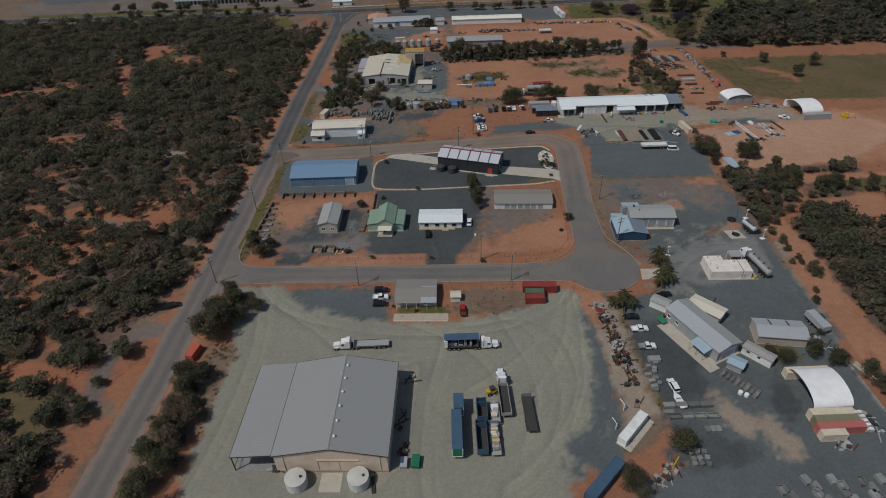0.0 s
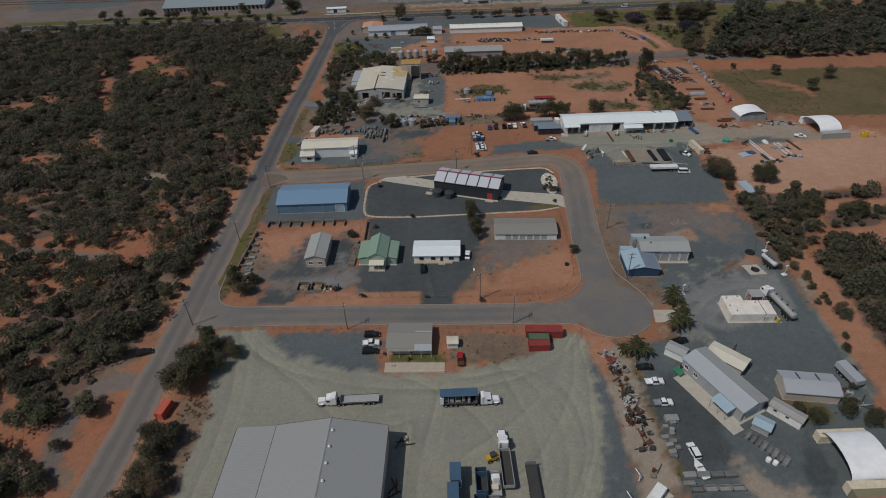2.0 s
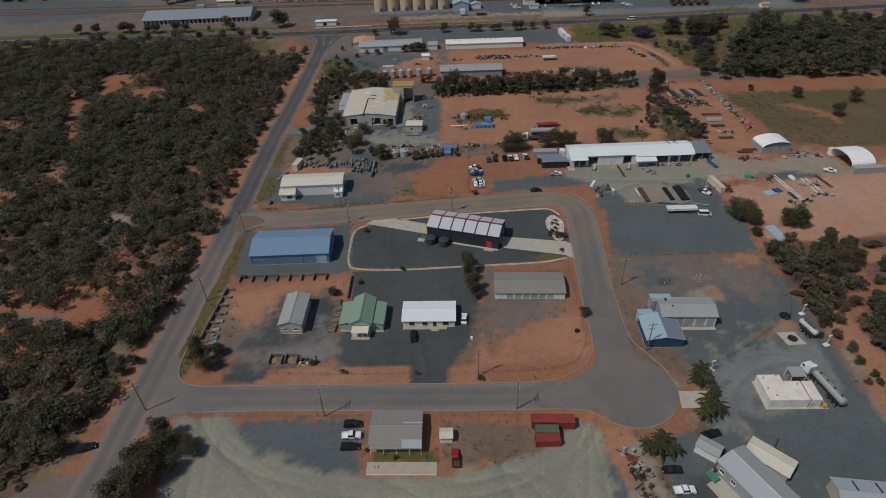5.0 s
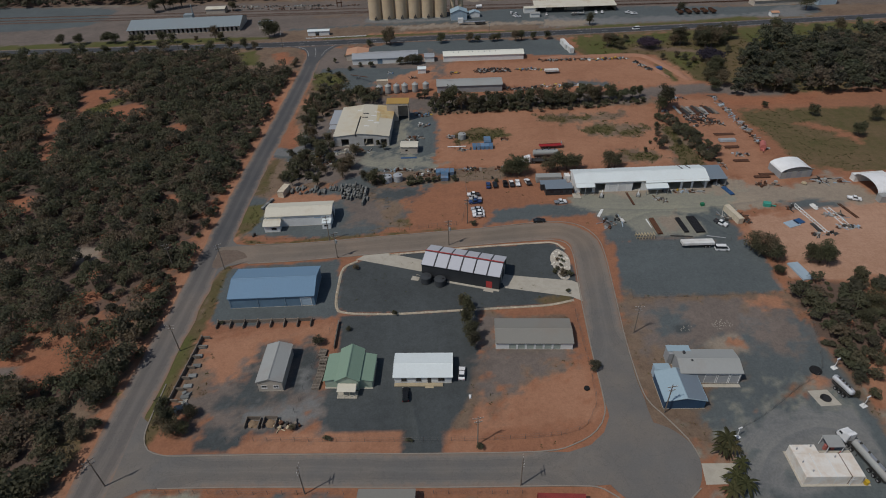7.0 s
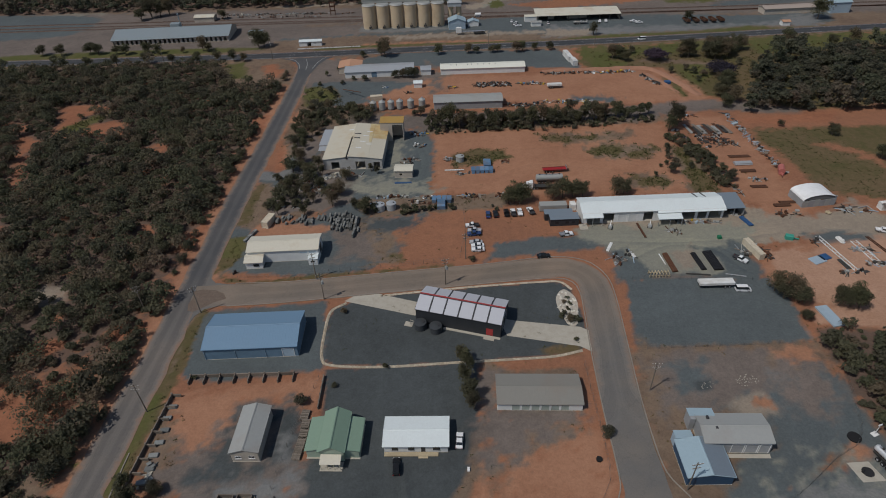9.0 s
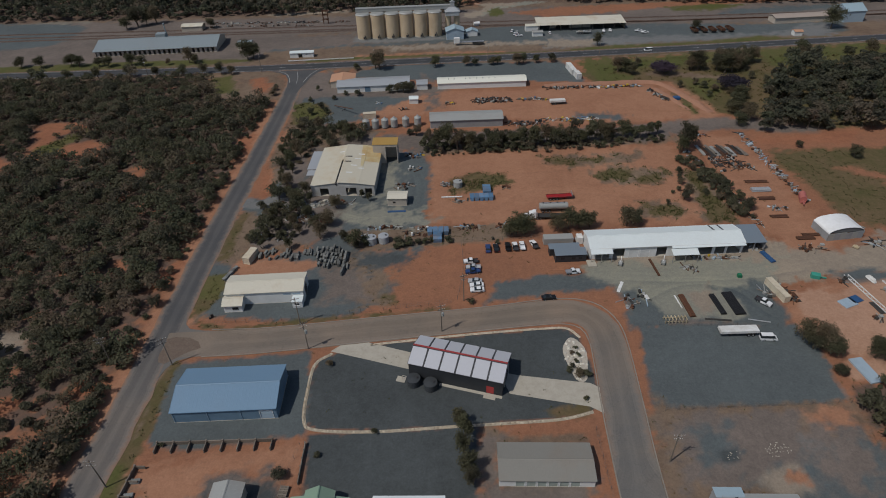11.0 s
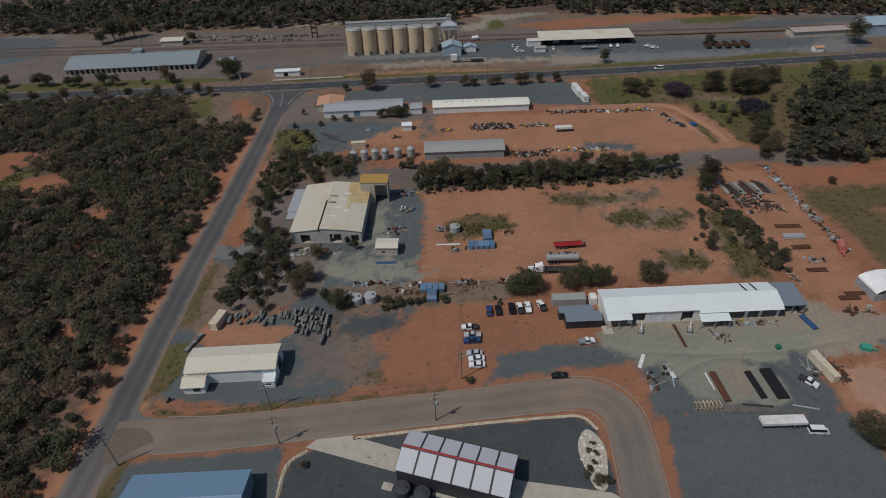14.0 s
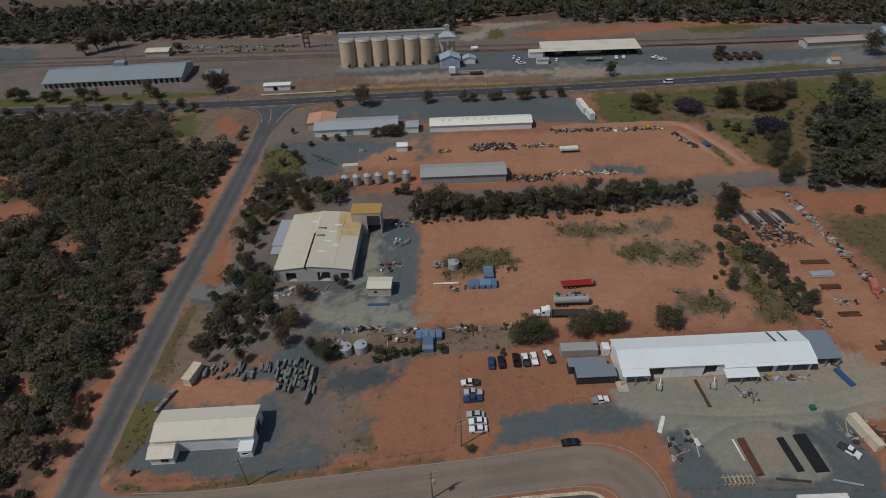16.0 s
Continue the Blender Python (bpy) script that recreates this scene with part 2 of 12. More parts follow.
def asphalt(name, color, dusty, verge=(0.24, 0.15, 0.105), fray=0.9, dustier=None, change=(160.0, 225.0)):
    """Worn road surface: darker in the middle where wheels run, dust and soil creeping in from the edges."""
    m, t, b, node = graph(name)
    big = noise_of(t, node, 0.06, 5.0)
    mid = noise_of(t, node, 0.4, 5.0, 0.7)
    col = mix(t, ramp(t, big, 0.4, 0.7, 0.0, 0.75), color, dusty)
    if dustier:
        # another seal, or thicker dust, further north
        north = node("SeparateXYZ")
        t.links.new(t.nodes.new("ShaderNodeNewGeometry").outputs["Position"], north.inputs[0])
        col = mix(t, ramp(t, north.outputs["Y"], *change, 0.0, 1.0), col, mix(t, ramp(t, big, 0.4, 0.7, 0.0, 0.75), *dustier))
    inner = t.nodes.new("ShaderNodeAttribute")
    inner.attribute_name = "worn"
    col = mix(t, 1.0, col, mix(t, inner.outputs["Fac"], (1.0,) * 3, (0.80, 0.81, 0.83)), "MULTIPLY")
    edge = t.nodes.new("ShaderNodeAttribute")
    edge.attribute_name = "edge"
    # streaks along the way of the wheels
    sway = t.nodes.new("ShaderNodeMath")
    sway.operation = "MULTIPLY_ADD"
    t.links.new(noise_of(t, node, 0.05, 2.0), sway.inputs[0])
    sway.inputs[1].default_value = 0.5
    t.links.new(edge.outputs["Fac"], sway.inputs[2])
    streak = node("TexNoise", Scale=4.5, Detail=3.0, Roughness=0.65)
    streak.noise_dimensions = "1D"
    t.links.new(sway.outputs[0], streak.inputs["W"])
    col = mix(t, 1.0, col, mix(t, ramp(t, streak.outputs["Fac"], 0.35, 0.65, 0.0, 1.0), (0.90,) * 3, (1.10, 1.095, 1.08)), "MULTIPLY")
    both = t.nodes.new("ShaderNodeMath")
    both.operation = "MULTIPLY_ADD"
    t.links.new(mid, both.inputs[0])
    both.inputs[1].default_value = 0.9
    t.links.new(edge.outputs["Fac"], both.inputs[2])
    col = mix(t, ramp(t, both.outputs[0], 0.95, 1.4, 0.0, 0.5), col, tuple(c * 1.25 for c in dusty))
    col = mix(t, ramp(t, both.outputs[0], 1.18, 1.46, 0.0, fray), col, verge)
    crack = node("TexVoronoi", Scale=0.16)
    crack.feature = "DISTANCE_TO_EDGE"
    bent = node("VectorMath")
    bent.operation = "ADD"
    wob = node("TexNoise", Scale=0.5, Detail=3.0)
    place = t.nodes.new("ShaderNodeNewGeometry").outputs["Position"]
    t.links.new(place, wob.inputs["Vector"])
    grow = node("VectorMath")
    grow.operation = "SCALE"
    grow.inputs["Scale"].default_value = 5.0
    t.links.new(wob.outputs["Color"], grow.inputs[0])
    t.links.new(grow.outputs[0], bent.inputs[0])
    t.links.new(place, bent.inputs[1])
    t.links.new(bent.outputs[0], crack.inputs["Vector"])
    col = mix(t, ramp(t, crack.outputs["Distance"], 0.0, 0.02, 0.25, 0.0), col, tuple(c * 0.5 for c in color))
    grain = noise_of(t, node, 2.5, 5.0, 0.75)
    col = mix(t, 1.0, col, mix(t, grain, (0.78,) * 3, (1.22,) * 3), "MULTIPLY")
    t.links.new(col, b.inputs["Base Color"])
    b.inputs["Roughness"].default_value = 0.85
    b.inputs["Specular IOR Level"].default_value = 0.25
    return m


ASPHALT = asphalt("street_asphalt", (0.138, 0.133, 0.128), (0.190, 0.165, 0.140), fray=0.4)
ASPHALT_DUSTY = asphalt("dusty_asphalt", (0.138, 0.133, 0.128), (0.190, 0.165, 0.140), fray=0.4, dustier=((0.182, 0.150, 0.121), (0.248, 0.190, 0.146)), change=(205.0, 236.0))
ASPHALT_OLD = asphalt("back_road_asphalt", (0.150, 0.138, 0.129), (0.190, 0.162, 0.140), dustier=((0.090, 0.090, 0.093), (0.120, 0.115, 0.112)), change=(208.0, 240.0))
ASPHALT_DARK = asphalt("highway_asphalt", (0.050, 0.053, 0.058), (0.075, 0.075, 0.078))
ASPHALT_MOUTH = asphalt("junction_asphalt", (0.074, 0.076, 0.080), (0.102, 0.100, 0.100))
LINE_PAINT = surface("road_paint", (0.42, 0.42, 0.41), 0.7, var=0.1)


# ---- mesh building ----
class Mesh:
    """Gathers vertices and faces of one part."""

    def __init__(self):
        self.v, self.f = [], []

    def add(self, verts, faces):
        n = len(self.v)
        self.v += [tuple(p) for p in verts]
        self.f += [tuple(i + n for i in f) for f in faces]
        return self

    def box(self, x0, x1, y0, y1, z0, z1, chamfer=0.0):
        if chamfer:
            c = min(chamfer, (x1 - x0) / 3, (y1 - y0) / 3, (z1 - z0) / 3)
            ring = [(x0 + c, y0), (x1 - c, y0), (x1, y0 + c), (x1, y1 - c), (x1 - c, y1), (x0 + c, y1), (x0, y1 - c), (x0, y0 + c)]
            top = [(min(max(x, x0 + c), x1 - c), min(max(y, y0 + c), y1 - c)) for x, y in ring]
            vs = [(x, y, z0) for x, y in ring] + [(x, y, z1 - c) for x, y in ring] + [(x, y, z1) for x, y in top]
            fs = [tuple(range(7, -1, -1)), tuple(range(16, 24))]
            for k in range(8):
                j = (k + 1) % 8
                fs += [(k, j, 8 + j, 8 + k), (8 + k, 8 + j, 16 + j, 16 + k)]
            return self.add(vs, fs)
        return self.add([(x0, y0, z0), (x1, y0, z0), (x1, y1, z0), (x0, y1, z0), (x0, y0, z1), (x1, y0, z1), (x1, y1, z1), (x0, y1, z1)],
                        [(3, 2, 1, 0), (4, 5, 6, 7), (0, 1, 5, 4), (1, 2, 6, 5), (2, 3, 7, 6), (3, 0, 4, 7)])

    def slab(self, a, b, c, d, thick):
        """A sheet through four corners, so thick downwards."""
        top = [Vector(p) for p in (a, b, c, d)]
        low = [p - Vector((0, 0, thick)) for p in top]
        return self.add(top + low, [(0, 1, 2, 3), (7, 6, 5, 4), (0, 4, 5, 1), (1, 5, 6, 2), (2, 6, 7, 3), (3, 7, 4, 0)])

    def prism(self, ring, z0, z1):
        n = len(ring)
        return self.add([(x, y, z0) for x, y in ring] + [(x, y, z1) for x, y in ring],
                        [tuple(range(n - 1, -1, -1)), tuple(range(n, 2 * n))] + [(k, (k + 1) % n, n + (k + 1) % n, n + k) for k in range(n)])

    def profile(self, ring, y0, y1, inset=0.0):
        """An outline in x and z, drawn out from y0 to y1; inset narrows the points by their height above the lowest."""
        n = len(ring)
        low, high = min(z for _, z in ring), max(z for _, z in ring)
        k = [inset * (z - low) / max(1e-6, high - low) for _, z in ring]
        return self.add([(x, y0 + i, z) for (x, z), i in zip(ring, k)] + [(x, y1 - i, z) for (x, z), i in zip(ring, k)],
                        [tuple(range(n)), tuple(range(2 * n - 1, n - 1, -1))] + [(j, n + j, n + (j + 1) % n, (j + 1) % n) for j in range(n)])

    def tube(self, a, b, r, n=10, r2=None):
        a, b = Vector(a), Vector(b)
        d = (b - a).normalized()
        u = d.orthogonal().normalized()
        w = d.cross(u)
        r2 = r if r2 is None else r2
        ring = [math.cos(2 * math.pi * k / n) * u + math.sin(2 * math.pi * k / n) * w for k in range(n)]
        return self.add([a + r * q for q in ring] + [b + r2 * q for q in ring],
                        [tuple(range(n - 1, -1, -1)), tuple(range(n, 2 * n))] + [(k, (k + 1) % n, n + (k + 1) % n, n + k) for k in range(n)])

    def lump(self, x, y, z, rx, ry, rz, rng, n=7, rings=3):
        """A rough boulder or heap."""
        vs, fs = [(x, y, z + rz)], []
        for i in range(1, rings + 1):
            a = math.pi * 0.5 * i / rings
            for k in range(n):
                b = 2 * math.pi * (k + rng.random() * 0.5) / n
                s = rng.uniform(0.75, 1.15)
                vs.append((x + rx * s * math.sin(a) * math.cos(b), y + ry * s * math.sin(a) * math.sin(b), z + max(0, rz * s * math.cos(a))))
        fs += [(0, 1 + k, 1 + (k + 1) % n) for k in range(n)]
        for i in range(rings - 1):
            for k in range(n):
                p, q = 1 + i * n + k, 1 + i * n + (k + 1) % n
                fs.append((p, p + n, q + n, q))
        return self.add(vs, fs)

    def path(self, points, r, n=5):
        """A bent tube through points, in one piece."""
        p = [Vector(q) for q in points]
        base = len(self.v)
        for i, q in enumerate(p):
            d = (p[min(i + 1, len(p) - 1)] - p[max(i - 1, 0)]).normalized()
            u = d.orthogonal().normalized() if abs(d.z) > 0.9 else Vector((-d.y, d.x, 0)).normalized()
            w = d.cross(u)
            self.v += [tuple(q + r * (math.cos(2 * math.pi * k / n) * u + math.sin(2 * math.pi * k / n) * w)) for k in range(n)]
        for i in range(len(p) - 1):
            self.f += [(base + i * n + k, base + i * n + (k + 1) % n, base + (i + 1) * n + (k + 1) % n, base + (i + 1) * n + k) for k in range(n)]
        self.f += [tuple(base + k for k in range(n - 1, -1, -1)), tuple(base + (len(p) - 1) * n + k for k in range(n))]
        return self

    def lathe(self, outline, n=24):
        """A round body from an outline of (radius, height), in one piece."""
        base = len(self.v)
        for r, z in outline:
            self.v += [(r * math.cos(2 * math.pi * k / n), r * math.sin(2 * math.pi * k / n), z) for k in range(n)]
        for i in range(len(outline) - 1):
            self.f += [(base + i * n + k, base + i * n + (k + 1) % n, base + (i + 1) * n + (k + 1) % n, base + (i + 1) * n + k) for k in range(n)]
        self.f += [tuple(base + k for k in range(n - 1, -1, -1)), tuple(base + (len(outline) - 1) * n + k for k in range(n))]
        return self

    def data(self, name, material):
        me = bpy.data.meshes.new(name)
        me.from_pydata(self.v, [], self.f)
        me.materials.append(material)
        return me


def part(name, mesh, material, parent, label=""):
    """One mesh under a thing or under a part."""
    ob = new(name, mesh.data(name, material) if isinstance(mesh, Mesh) else mesh)
    ob.parent = parent
    return tagged(ob, label)


def thing(name, label, category, x, y, turn=0.0, z=0.0, group="", kind=""):
    ob = new(name)
    ob.empty_display_size = 0.5
    ob.matrix_world = pose(x, y, z, 0, 0, turn)
    return tagged(ob, label, category, group, kind)


def structure(name, mesh, material, label, category=""):
    ob = new(name, mesh.data(name, material))
    return tagged(ob, label, category or name.split("_")[0], "", "structure")


def piece(name, mesh, material, label, category, x, y, turn=0.0, z=0.0, group=""):
    """A thing that is one mesh."""
    ob = new(name, mesh.data(name, material) if isinstance(mesh, Mesh) else mesh)
    ob.matrix_world = pose(x, y, z, 0, 0, turn)
    return tagged(ob, label, category, group)


def curve_through(points, step=2.0):
    """Points along a smooth line through the given ones."""
    p = [Vector((*q, 0)) for q in points]
    p = [2 * p[0] - p[1], *p, 2 * p[-1] - p[-2]]
    out = []
    for i in range(1, len(p) - 2):
        n = max(1, int((p[i + 1] - p[i]).length / step))
        for k in range(n):
            s = k / n
            a, b, c, d = p[i - 1:i + 3]
            out.append(0.5 * (2 * b + (c - a) * s + (2 * a - 5 * b + 4 * c - d) * s * s + (3 * b - a - 3 * c + d) * s ** 3))
    out.append(p[-2])
    return out


def strip(line, left, right, z0, z1, wander=0.0):
    """A ribbon along a line, from left to right of it (metres, left positive), with sides."""
    m, n = Mesh(), len(line)
    for i, p in enumerate(line):
        d = (line[min(i + 1, n - 1)] - line[max(i - 1, 0)]).normalized()
        s = Vector((-d.y, d.x, 0))
        wl = wander * noise.noise((p.x * 0.15, p.y * 0.15, 3.0))
        wr = wander * noise.noise((p.x * 0.15, p.y * 0.15, 9.0))
        a, b = p + s * (left + wl), p + s * (right + wr)
        m.v += [(a.x, a.y, z0), (a.x, a.y, z1), (b.x, b.y, z1), (b.x, b.y, z0)]
    for i in range(n - 1):
        k = 4 * i
        for j in range(3):
            m.f.append((k + j, k + j + 1, k + j + 5, k + j + 4))
    return m


def road(line, left, right, z0, z1, wander=0.0, worn=1.0, plain=(0, 0)):
    """A road ribbon whose mesh tells its material the way across it."""
    across = (-1.0, -0.8, -0.55, -0.3, 0.0, 0.3, 0.55, 0.8, 1.0)
    m, n = Mesh(), len(line)
    edges, dark = [], []
    for i, p in enumerate(line):
        d = (line[min(i + 1, n - 1)] - line[max(i - 1, 0)]).normalized()
        s = Vector((-d.y, d.x, 0))
        for k in across:
            half = wander * noise.noise((p.x * 0.15, p.y * 0.15, 6.0 + 3.0 * (k > 0)))
            q = p + s * ((left + right) / 2 + k * ((left - right) / 2 + half))
            m.v.append((q.x, q.y, z1))
            fade = min(1.0, max(0.0, (i - plain[0]) / 4 if plain[0] else 1.0), max(0.0, (n - 1 - plain[1] - i) / 4 if plain[1] else 1.0))
            edges.append(abs(k) * fade)
            dark.append(fade * worn * math.exp(-((abs(k) - 0.4) / 0.26) ** 2))
        for k in (-1, 1):
            q = p + s * (left if k > 0 else right)
            m.v.append((q.x, q.y, z0))
            edges.append(1.0)
            dark.append(0.0)
    for i in range(n - 1):
        a, b = 11 * i, 11 * (i + 1)
        for k in range(8):
            m.f.append((a + k, b + k, b + k + 1, a + k + 1)[::-1])
        m.f.append((a + 9, b + 9, b, a)[::-1])
        m.f.append((a + 8, b + 8, b + 10, a + 10)[::-1])
    m.edges, m.dark = edges, dark
    return m


def road_structure(name, mesh, material, label):
    ob = structure(name, mesh, material, label)
    ob.data.attributes.new("edge", "FLOAT", "POINT").data.foreach_set("value", mesh.edges)
    ob.data.attributes.new("worn", "FLOAT", "POINT").data.foreach_set("value", mesh.dark)

# ---- ground ----
KINDS = ("red", "litter", "sand", "dry", "ballast", "pale", "gravel", "slate", "grass", "green", "buff", "ash", "rust", "clay")
ZONES = []


def zone(kind, soft, *ring):
    """A stretch of ground of one kind; soft: how wide its edge is, in metres."""
    ZONES.append((KINDS.index(kind), soft, ring))


zone("litter", 12, (-87, 205), (-84, 250), (-82, 330), (-81, 395), (-95, 430), (-150, 446), (-700, 446), (-700, 150), (-175, 165), (-130, 190))
zone("sand", 2.5, (-85, 140), (-82.6, 240), (-81.4, 330), (-80.4, 400), (-78, 425), (-77, 330), (-78, 240), (-80, 140))
zone("dry", 4, (-70, 236), (-69, 300), (-67, 420), (-58, 420), (-60, 300), (-62, 262), (-64, 240))
zone("litter", 12, (-120, 150), (-700, 150), (-400, 20), (-150, 20), (-135, 100))
zone("litter", 5, (120, 163), (132, 178), (138, 167), (150, 167), (176, 192), (500, 212), (500, 60), (128, 60), (121, 110), (119, 140))
zone("litter", 8, (150, 350), (150, 420), (500, 455), (500, 352))
zone("sand", 1.6, (-82.6, 20), (-82.4, 110), (-81.2, 200), (-80.2, 260), (-79.4, 330), (-78, 425), (-67, 425), (-67.6, 330), (-69.2, 260), (-70, 200), (-71, 110), (-73, 20))
zone("dry", 6, (-700, 432), (-78, 438), (-20, 441), (100, 445), (300, 458), (700, 490), (700, 900), (-700, 900))
zone("litter", 8, (-700, 556), (-60, 556), (110, 562), (300, 538), (700, 538), (700, 900), (-700, 900))
zone("dry", 5, (-67, 268), (-40, 272), (-42, 300), (-47, 335), (-30, 345), (-20, 360), (-50, 372), (-66, 372))
zone("dry", 5, (-8, 334), (60, 338), (110, 340), (110, 352), (0, 352))
zone("dry", 6, (-97, 118), (-86, 118), (-84, 200), (-91, 206))
zone('dry', 12, (-373, 538), (-278, 558), (-54, 560), (44, 567), (315, 568), (441, 566), (346, 458), (250, 464), (76, 452), (-103, 464), (-223, 463), (-308, 456))
zone('gravel', 8, (-113, 476), (-93, 501), (-46, 494), (12, 498), (54, 520), (156, 515), (266, 488), (253, 467), (109, 464), (33, 463), (-13, 480), (-56, 471))
zone('gravel', 6, (-341, 497), (-266, 537), (-225, 549), (-200, 476), (-228, 471), (-314, 463))
zone('pale', 6, (-278, 558), (-248, 557), (-216, 537), (-238, 524), (-257, 521), (-324, 518), (-347, 551))
zone('dry', 5, (-106, 476), (-45, 483), (49, 470), (77, 459), (-42, 458))
zone('grass', 3, (92, 447), (248, 460), (259, 477), (206, 476), (104, 458), (77, 456))
zone('grass', 3, (82, 427), (159, 441), (241, 448), (279, 449), (209, 351), (179, 349), (150, 364), (134, 370), (128, 410), (89, 409))
zone('grass', 3, (-305, 452), (-222, 461), (-186, 461), (-148, 455), (-130, 455), (-128, 448), (-215, 448), (-290, 434))
zone('grass', 4, (-124, 437), (-84, 435), (-76, 412), (-78, 398), (-104, 401), (-116, 415))
zone('ballast', 5, (-75, 444), (-53, 438), (-12, 421), (11, 410), (10, 383), (-25, 380), (-43, 367), (-62, 369), (-73, 401))
zone('red', 3, (-99, 429), (-82, 427), (-77, 406), (-97, 410))
zone('gravel', 2, (-14.9, 448.7), (77.1, 442.9), (84.1, 423.2), (84.2, 412.0), (54.5, 416.2), (-11.0, 423.3), (-38.9, 430.1), (-42.5, 437.0))
zone('gravel', 2, (-63.7, 402.1), (-35.7, 402.8), (0.1, 397.3), (1.5, 389.2), (-23.2, 376.2), (-45.6, 369.4), (-64.3, 370.7), (-64.6, 394.1))
zone('sand', 4, (3, 406), (54, 404), (117, 407), (124, 391), (136, 367), (104, 362), (59, 362), (38, 372), (0, 377), (-33, 377))
zone('grass', 2, (-67.1, 394.3), (-52.4, 395.8), (-46.6, 382.6), (-54.9, 370.1), (-65.3, 369.9))
zone('grass', 2, (124.7, 400.5), (129.2, 395.7), (131.9, 380.6), (124.9, 375.2))
zone('ballast', 3, (-39, 357), (5, 356), (58, 357), (103, 359), (135, 365), (179, 349), (175, 343), (133, 352), (108, 348), (56, 349), (5, 343), (-37, 343))
zone('ballast', 8, (-373, 538), (-277, 556), (-53, 550), (44, 558), (306, 553), (428, 551), (377, 494), (154, 509), (54, 515), (-48, 511), (-116, 510), (-223, 523), (-352, 512))
zone('red', 4, (57, 545), (95, 555), (152, 558), (315, 568), (308, 556), (166, 545), (84, 531))
zone('dry', 6, (-104, 468), (-38, 478), (6, 484), (80, 474), (174, 477), (261, 481), (362, 476), (345, 457), (249, 461), (106, 455), (17, 455), (-72, 456))
zone('ballast', 5, (-341, 497), (-287, 515), (-243, 535), (-204, 541), (-125, 544), (-83, 514), (-100, 475), (-108, 460), (-222, 461), (-308, 456))
zone('ballast', 5, (-121, 503), (-61, 507), (6, 510), (19, 494), (-14, 488), (-58, 484), (-108, 480))
zone('gravel', 4, (-50, 498), (-1, 499), (12, 505), (53, 513), (85, 502), (151, 500), (274, 502), (261, 481), (143, 476), (93, 476), (50, 482), (12, 492), (-46, 492))
zone('pale', 4, (25, 539), (39, 552), (46, 563), (72, 573), (89, 571), (70, 563), (51, 555), (42, 542), (31, 536))
zone('sand', 4, (5, 608), (18, 595), (40, 574), (36, 564), (14, 585), (0, 600))
zone('sand', 2.5, (-43, 466), (6, 467), (48, 465), (48, 462), (6, 464), (-43, 462))
zone('green', 2.5, (-312, 462), (-225, 466), (-202, 467), (-153, 467), (-110, 466), (-103, 462), (-134, 457), (-184, 457), (-218, 454), (-301, 447))
zone('green', 2, (-72.4, 460.4), (-30.7, 462.8), (5.5, 462.7), (47.7, 462.0), (95.8, 461.6), (139.3, 465.6), (202.7, 470.5), (256.7, 473.9), (252.6, 467.4), (198.7, 462.5), (136.4, 457.1), (94.5, 456.2), (47.2, 458.2), (5.5, 459.6), (-30.3, 458.9), (-71.7, 456.5))
zone('green', 7, (89, 443), (146, 449), (195, 454), (247, 458), (287, 459), (274, 442), (236, 441), (192, 438), (156, 434), (127, 430), (87, 423))
zone('dry', 4, (-121, 444), (-98, 445), (-85, 443), (-78, 427), (-76, 399), (-107, 402), (-119, 421))
zone('red', 8, (-108, 431), (-98, 438), (-84, 433), (-79, 412), (-80, 400), (-98, 413))
zone('grass', 2.5, (-125, 440), (-112, 439), (-106, 423), (-108, 406), (-114, 409))
zone('gravel', 4, (-365, 564), (-259, 552), (-243, 542), (-242, 514), (-252, 501), (-314, 493))
zone('green', 2, (-68.0, 395.0), (-58.9, 397.1), (-49.3, 385.4), (-50.4, 370.3), (-62.2, 369.7))
zone('red', 3, (136, 340), (178, 347), (250, 348), (237, 333), (169, 334), (137, 330))
zone('grass', 4, (143, 330), (204, 330), (286, 328), (236, 269), (168, 270), (149, 276), (147, 298), (144, 318))
zone('red', 4, (164, 314), (172, 316), (186, 300), (182, 294), (174, 306))
zone('sand', 5, (1, 336), (34, 337), (106, 338), (107, 320), (100, 282), (91, 278), (63, 279), (34, 281), (1, 284))
zone('gravel', 3, (-63, 315), (-44, 336), (-20, 342), (-1, 339), (2, 327), (1, 305), (0, 291), (1, 285), (-8, 276), (-26, 271), (-39, 271), (-36, 289), (-60, 303), (-68, 301))
zone('grass', 2, (8.5, 313.6), (18.2, 319.2), (31.6, 318.4), (34.4, 310.6), (21.1, 305.5), (10.1, 303.3))
zone('dry', 2, (-28.0, 281.5), (27.5, 282.1), (30.0, 276.4), (26.4, 272.3), (-4.7, 269.6), (-26.1, 268.6))
zone('sand', 3, (119, 345), (136, 344), (139, 312), (136, 280), (128, 267), (116, 272), (117, 304))
zone('ballast', 4, (-58, 307), (-49, 321), (-50, 349), (-44, 344), (-45, 321), (-35, 307), (-26, 294), (-31, 278), (-40, 274), (-54, 274), (-62, 290))
zone('ballast', 4, (-39, 357), (5, 356), (58, 357), (102, 358), (123, 353), (97, 342), (56, 344), (5, 341), (-37, 343))
zone('sand', 1.5, (-68.7, 307.1), (-68.0, 328.3), (-64.5, 328.0), (-59.0, 305.0), (-63.3, 303.3))
zone('gravel', 1.5, (-70.1, 295.6), (-69.1, 305.6), (-59.2, 303.8), (-54.1, 311.3), (-48.2, 295.8), (-57.1, 294.6))
